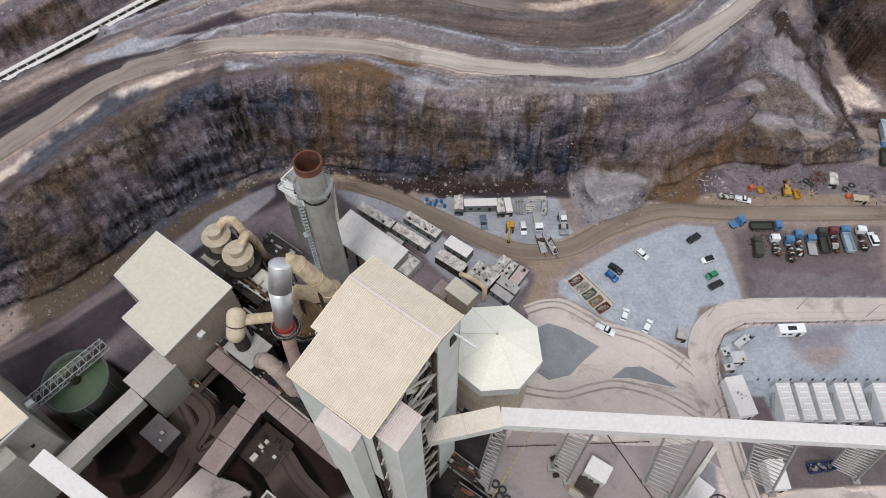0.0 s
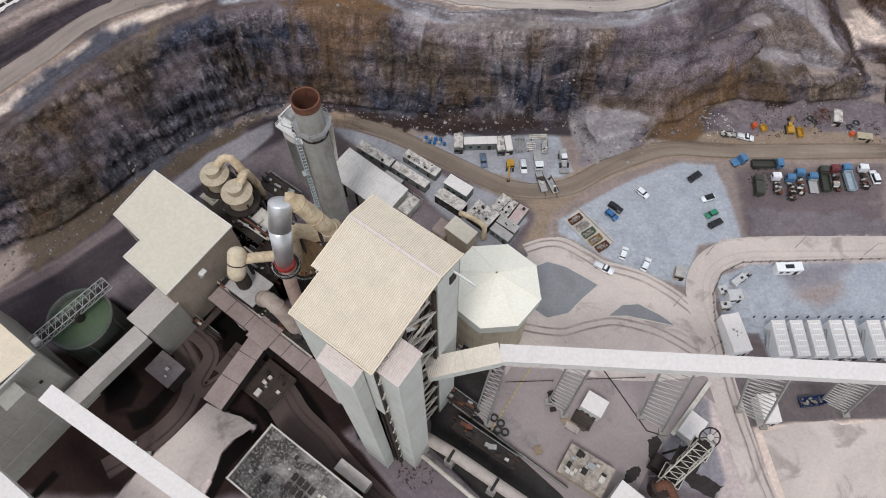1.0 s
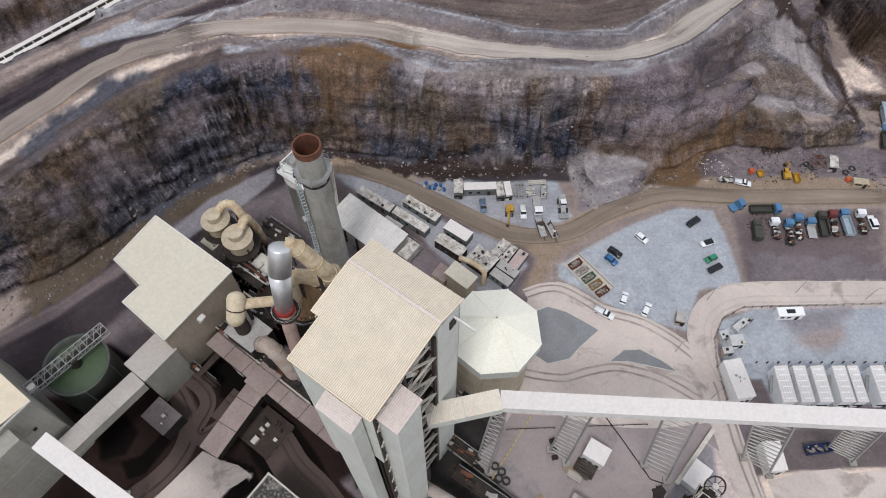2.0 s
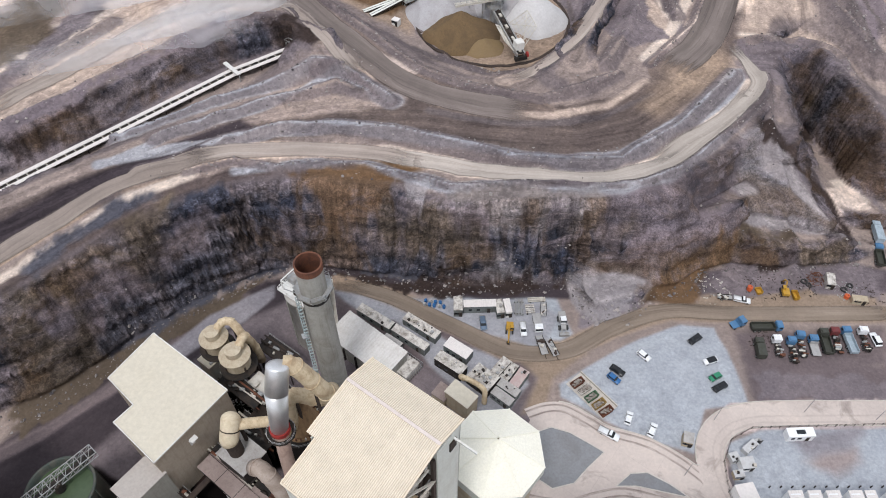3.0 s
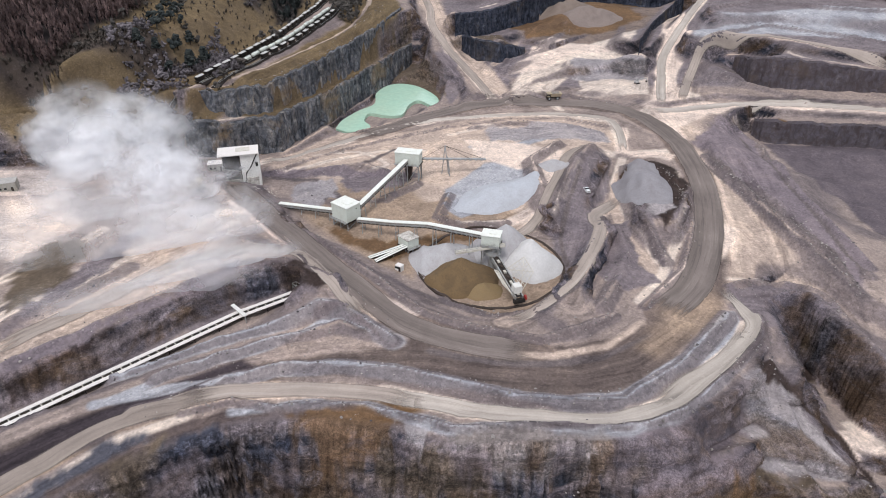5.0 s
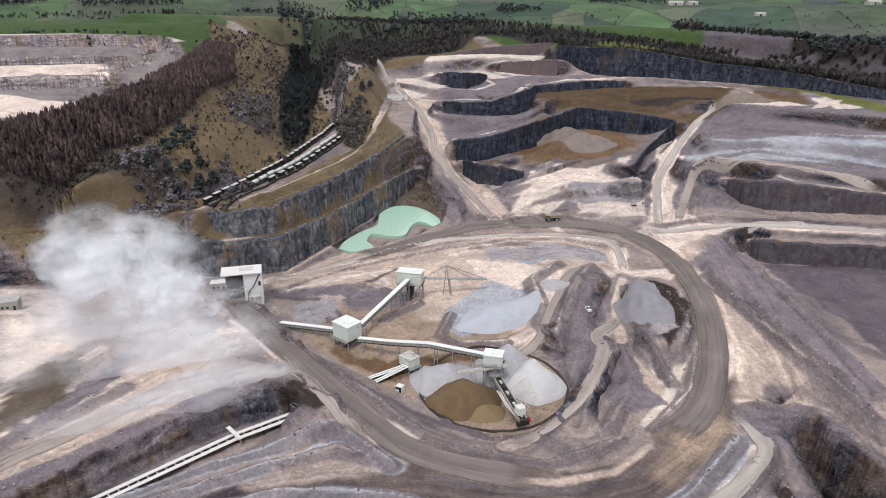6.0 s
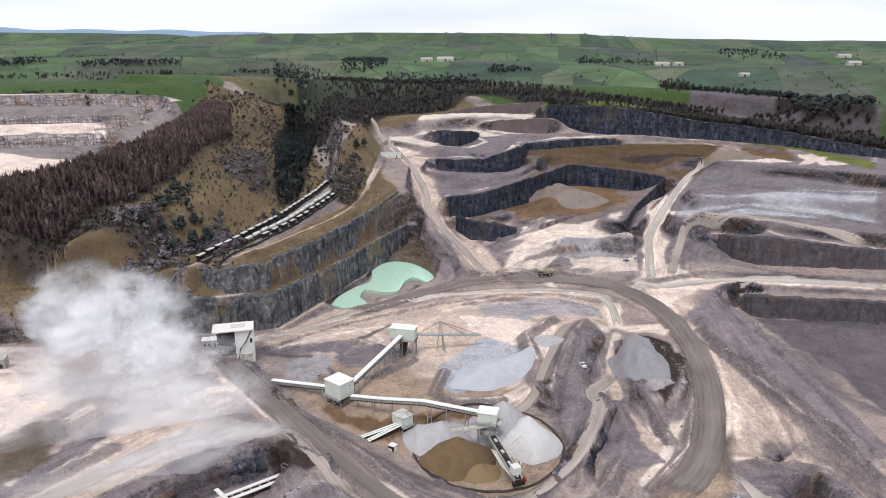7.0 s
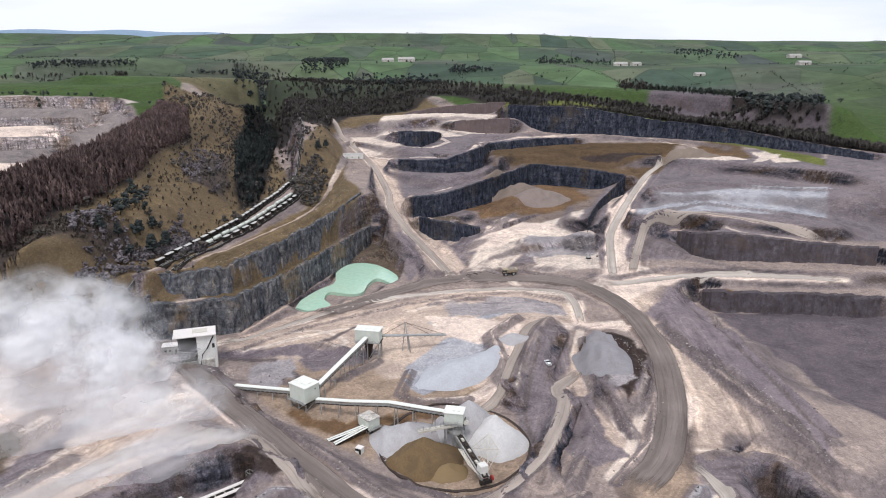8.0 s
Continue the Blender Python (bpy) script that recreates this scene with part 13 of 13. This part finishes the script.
for x, y, L, D, h, rz in ((20, 1880, 42, 20, 7, 5), (-28, 1890, 30, 16, 6, 10), (560, 1800, 34, 16, 6, -12), (610, 1830, 26, 14, 6, 20), (900, 1560, 30, 14, 6, 8), (985, 1700, 24, 12, 6, -20), (1180, 2100, 40, 18, 7, 5), (-190, 1420, 16, 9, 6, 30), (640, 1500, 22, 10, 5, 4)):
    barn(x, y, L, D, h, rz, ROOF_GREY)


# ---- hills on the skyline, their blue painted in for distance haze
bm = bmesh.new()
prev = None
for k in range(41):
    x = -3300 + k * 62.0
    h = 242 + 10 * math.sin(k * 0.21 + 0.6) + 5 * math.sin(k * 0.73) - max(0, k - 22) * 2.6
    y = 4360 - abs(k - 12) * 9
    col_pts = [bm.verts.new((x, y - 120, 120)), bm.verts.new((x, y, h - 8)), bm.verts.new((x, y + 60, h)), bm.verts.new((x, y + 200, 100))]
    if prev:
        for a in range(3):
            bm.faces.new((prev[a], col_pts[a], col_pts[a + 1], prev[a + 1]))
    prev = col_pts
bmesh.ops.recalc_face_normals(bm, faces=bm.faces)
tagged(part("backdrop", bm, coat("distant blue moor", (0.23, 0.31, 0.41), (0.18, 0.25, 0.33), 0.4, 1.0, scale=0.004)), "distant moorland on the skyline, blue painted in for haze", "hills", kind="structure")


# ---- dust cloud blown from the crusher yard
def dust_material():
    m = bpy.data.materials.new("pale dust cloud")
    m.use_nodes = True
    nt = m.node_tree
    nt.nodes.clear()
    out = nt.nodes.new("ShaderNodeOutputMaterial")
    at = nt.nodes.new("ShaderNodeAttribute"); at.attribute_name = "thickness"
    dif = nt.nodes.new("ShaderNodeBsdfDiffuse"); dif.inputs[0].default_value = (0.9, 0.9, 0.92, 1)
    tra = nt.nodes.new("ShaderNodeBsdfTranslucent"); tra.inputs[0].default_value = (0.9, 0.9, 0.92, 1)
    mix = nt.nodes.new("ShaderNodeMixShader"); mix.inputs[0].default_value = 0.5
    nt.links.new(dif.outputs[0], mix.inputs[1]); nt.links.new(tra.outputs[0], mix.inputs[2])
    clear = nt.nodes.new("ShaderNodeBsdfTransparent")
    c = nt.nodes.new("ShaderNodeTexCoord")
    wisp = grain(nt, c.outputs["Object"], 0.045, 6, 0.56, 0.25)
    mul = nt.nodes.new("ShaderNodeMath"); mul.operation = "MULTIPLY"
    nt.links.new(at.outputs["Fac"], mul.inputs[0])
    nt.links.new(ramp(nt, wisp, [(0.34, 0.12), (0.47, 0.7), (0.62, 1.0)]), mul.inputs[1])
    fin = nt.nodes.new("ShaderNodeMixShader")
    nt.links.new(mul.outputs[0], fin.inputs[0]); nt.links.new(clear.outputs[0], fin.inputs[1]); nt.links.new(mix.outputs[0], fin.inputs[2])
    nt.links.new(fin.outputs[0], out.inputs[0])
    return m


DUST = dust_material()
cloud_thing = thing("dust_cloud", "pale drifting dust cloud over the crusher yard", "dust", pose(-130, 270, 30))


def billow(cx, cy, cz, w, h, bulge, dens, seed):
    """One soft billow: a strongly domed, crumpled skin that thins out to nothing at its rim."""
    n = 56
    u = np.linspace(-1, 1, n)
    U, V = np.meshgrid(u, u)
    r = np.sqrt(U ** 2 + V ** 2)
    crumple = value_noise((U * 2.2 + seed).astype(np.float32), (V * 2.2 - seed).astype(np.float32), 1.0, seed, 4, 0.55)
    dome = np.sqrt(np.clip(1 - r ** 2 * 0.8, 0, 1))
    x = U * w
    z = V * h
    y = -dome * bulge + crumple * bulge * 0.5 + (1 - dome) * bulge * 0.3
    th = np.clip(1 - smooth(0.35, 0.95, r + 0.55 * crumple), 0, 1) * (1 - smooth(0.8, 1.0, r))
    me = bpy.data.meshes.new("billow")
    c, s = math.cos(radians(25)), math.sin(radians(25))
    co = np.stack([(x * c - y * s).ravel() + cx + 130, (x * s + y * c).ravel() + cy - 270, z.ravel() + cz - 30], 1)
    i = np.arange(n * n).reshape(n, n)
    q = np.stack([i[:-1, :-1], i[:-1, 1:], i[1:, 1:], i[1:, :-1]], -1).reshape(-1, 4)
    me.from_pydata(co.tolist(), [], q.tolist())
    for p in me.polygons:
        p.use_smooth = True
    at = me.attributes.new("thickness", "FLOAT", "POINT")
    at.data.foreach_set("value", (th * dens).astype(np.float32).ravel())
    me.materials.append(DUST)
    o = new("billow", me)
    o.parent = cloud_thing
    o.visible_shadow = False
    return o


billow(-138, 284, 60, 42, 31, 16, 0.95, 3)
billow(-152, 292, 67, 34, 24, 14, 0.95, 17)
billow(-120, 274, 55, 30, 23, 12, 0.9, 7)
billow(-130, 270, 50, 52, 24, 10, 0.55, 11)
billow(-102, 246, 46, 38, 24, 9, 0.62, 23)
billow(-84, 224, 39, 40, 15, 6, 0.58, 29)
billow(-122, 236, 47, 62, 26, 8, 0.4, 31)
billow(-104, 206, 41, 50, 16, 6, 0.36, 37)


# ---- loose stones on the banks, along the windrows and below the faces
def rubble(label, places, mat, seed):
    rng = np.random.RandomState(seed)
    base = np.array([(1, 0, 0), (-1, 0, 0), (0, 1, 0), (0, -1, 0), (0, 0, 1), (0, 0, -1), (0.6, 0.6, 0.5), (-0.6, -0.6, 0.5)], np.float32)
    tris = np.array([(0, 6, 4), (0, 2, 6), (2, 4, 6), (2, 1, 4), (1, 7, 4), (1, 3, 7), (3, 4, 7), (3, 0, 4), (2, 0, 5), (1, 2, 5), (3, 1, 5), (0, 3, 5)], np.int64)
    vs, fs = [], []
    for k, (x, y, s) in enumerate(places):
        v = base * rng.uniform(0.6, 1.3, (8, 1)) * s * np.array([1, rng.uniform(0.6, 1.2), rng.uniform(0.5, 0.9)])
        a = rng.uniform(0, 6.28)
        c, q = math.cos(a), math.sin(a)
        vs.append(np.stack([v[:, 0] * c - v[:, 1] * q + x, v[:, 0] * q + v[:, 1] * c + y, v[:, 2] + spot(x, y) + s * 0.2], 1))
        fs.append(tris + 8 * k)
    me = bpy.data.meshes.new("rubble")
    me.from_pydata(np.concatenate(vs).tolist(), [], np.concatenate(fs).tolist())
    me.materials.append(mat)
    return tagged(new("rubble", me), label, "stones", kind="stuff")


STONES = leaf_mat("broken limestone", (0.07, 0.062, 0.066), (0.34, 0.305, 0.285))
rng = np.random.RandomState(8)
places = []
for h, w, pts in WINDROWS:
    for a, b in zip(pts, pts[1:]):
        L = float(np.hypot(*(b - a)))
        for k in range(int(L * 1.6)):
            f, o = rng.rand(), rng.randn() * w * 1.1
            places.append((a[0] + (b[0] - a[0]) * f - (b[1] - a[1]) / L * o, a[1] + (b[1] - a[1]) * f + (b[0] - a[0]) / L * o, rng.choice((0.18, 0.26, 0.36, 0.55), p=(0.4, 0.3, 0.2, 0.1))))
rubble("broken limestone lying along the spoil banks", places, STONES, 1)
foot = LEVELS[0][1]
places = []
for a, b in zip(foot, foot[1:]):
    L = float(np.hypot(*(b - a)[:2]))
    if a[1] < 60 or L > 60:
        continue
    for k in range(int(L * 5)):
        f, o = rng.rand(), abs(rng.randn()) * 6
        x, y = a[0] + (b[0] - a[0]) * f, a[1] + (b[1] - a[1]) * f
        d = math.hypot(x, y)
        places.append((x * (1 + o / d), y * (1 + o / d), rng.choice((0.15, 0.25, 0.4, 0.7), p=(0.45, 0.3, 0.2, 0.05))))
rubble("fallen limestone at the foot of the near cliff", places, STONES, 2)
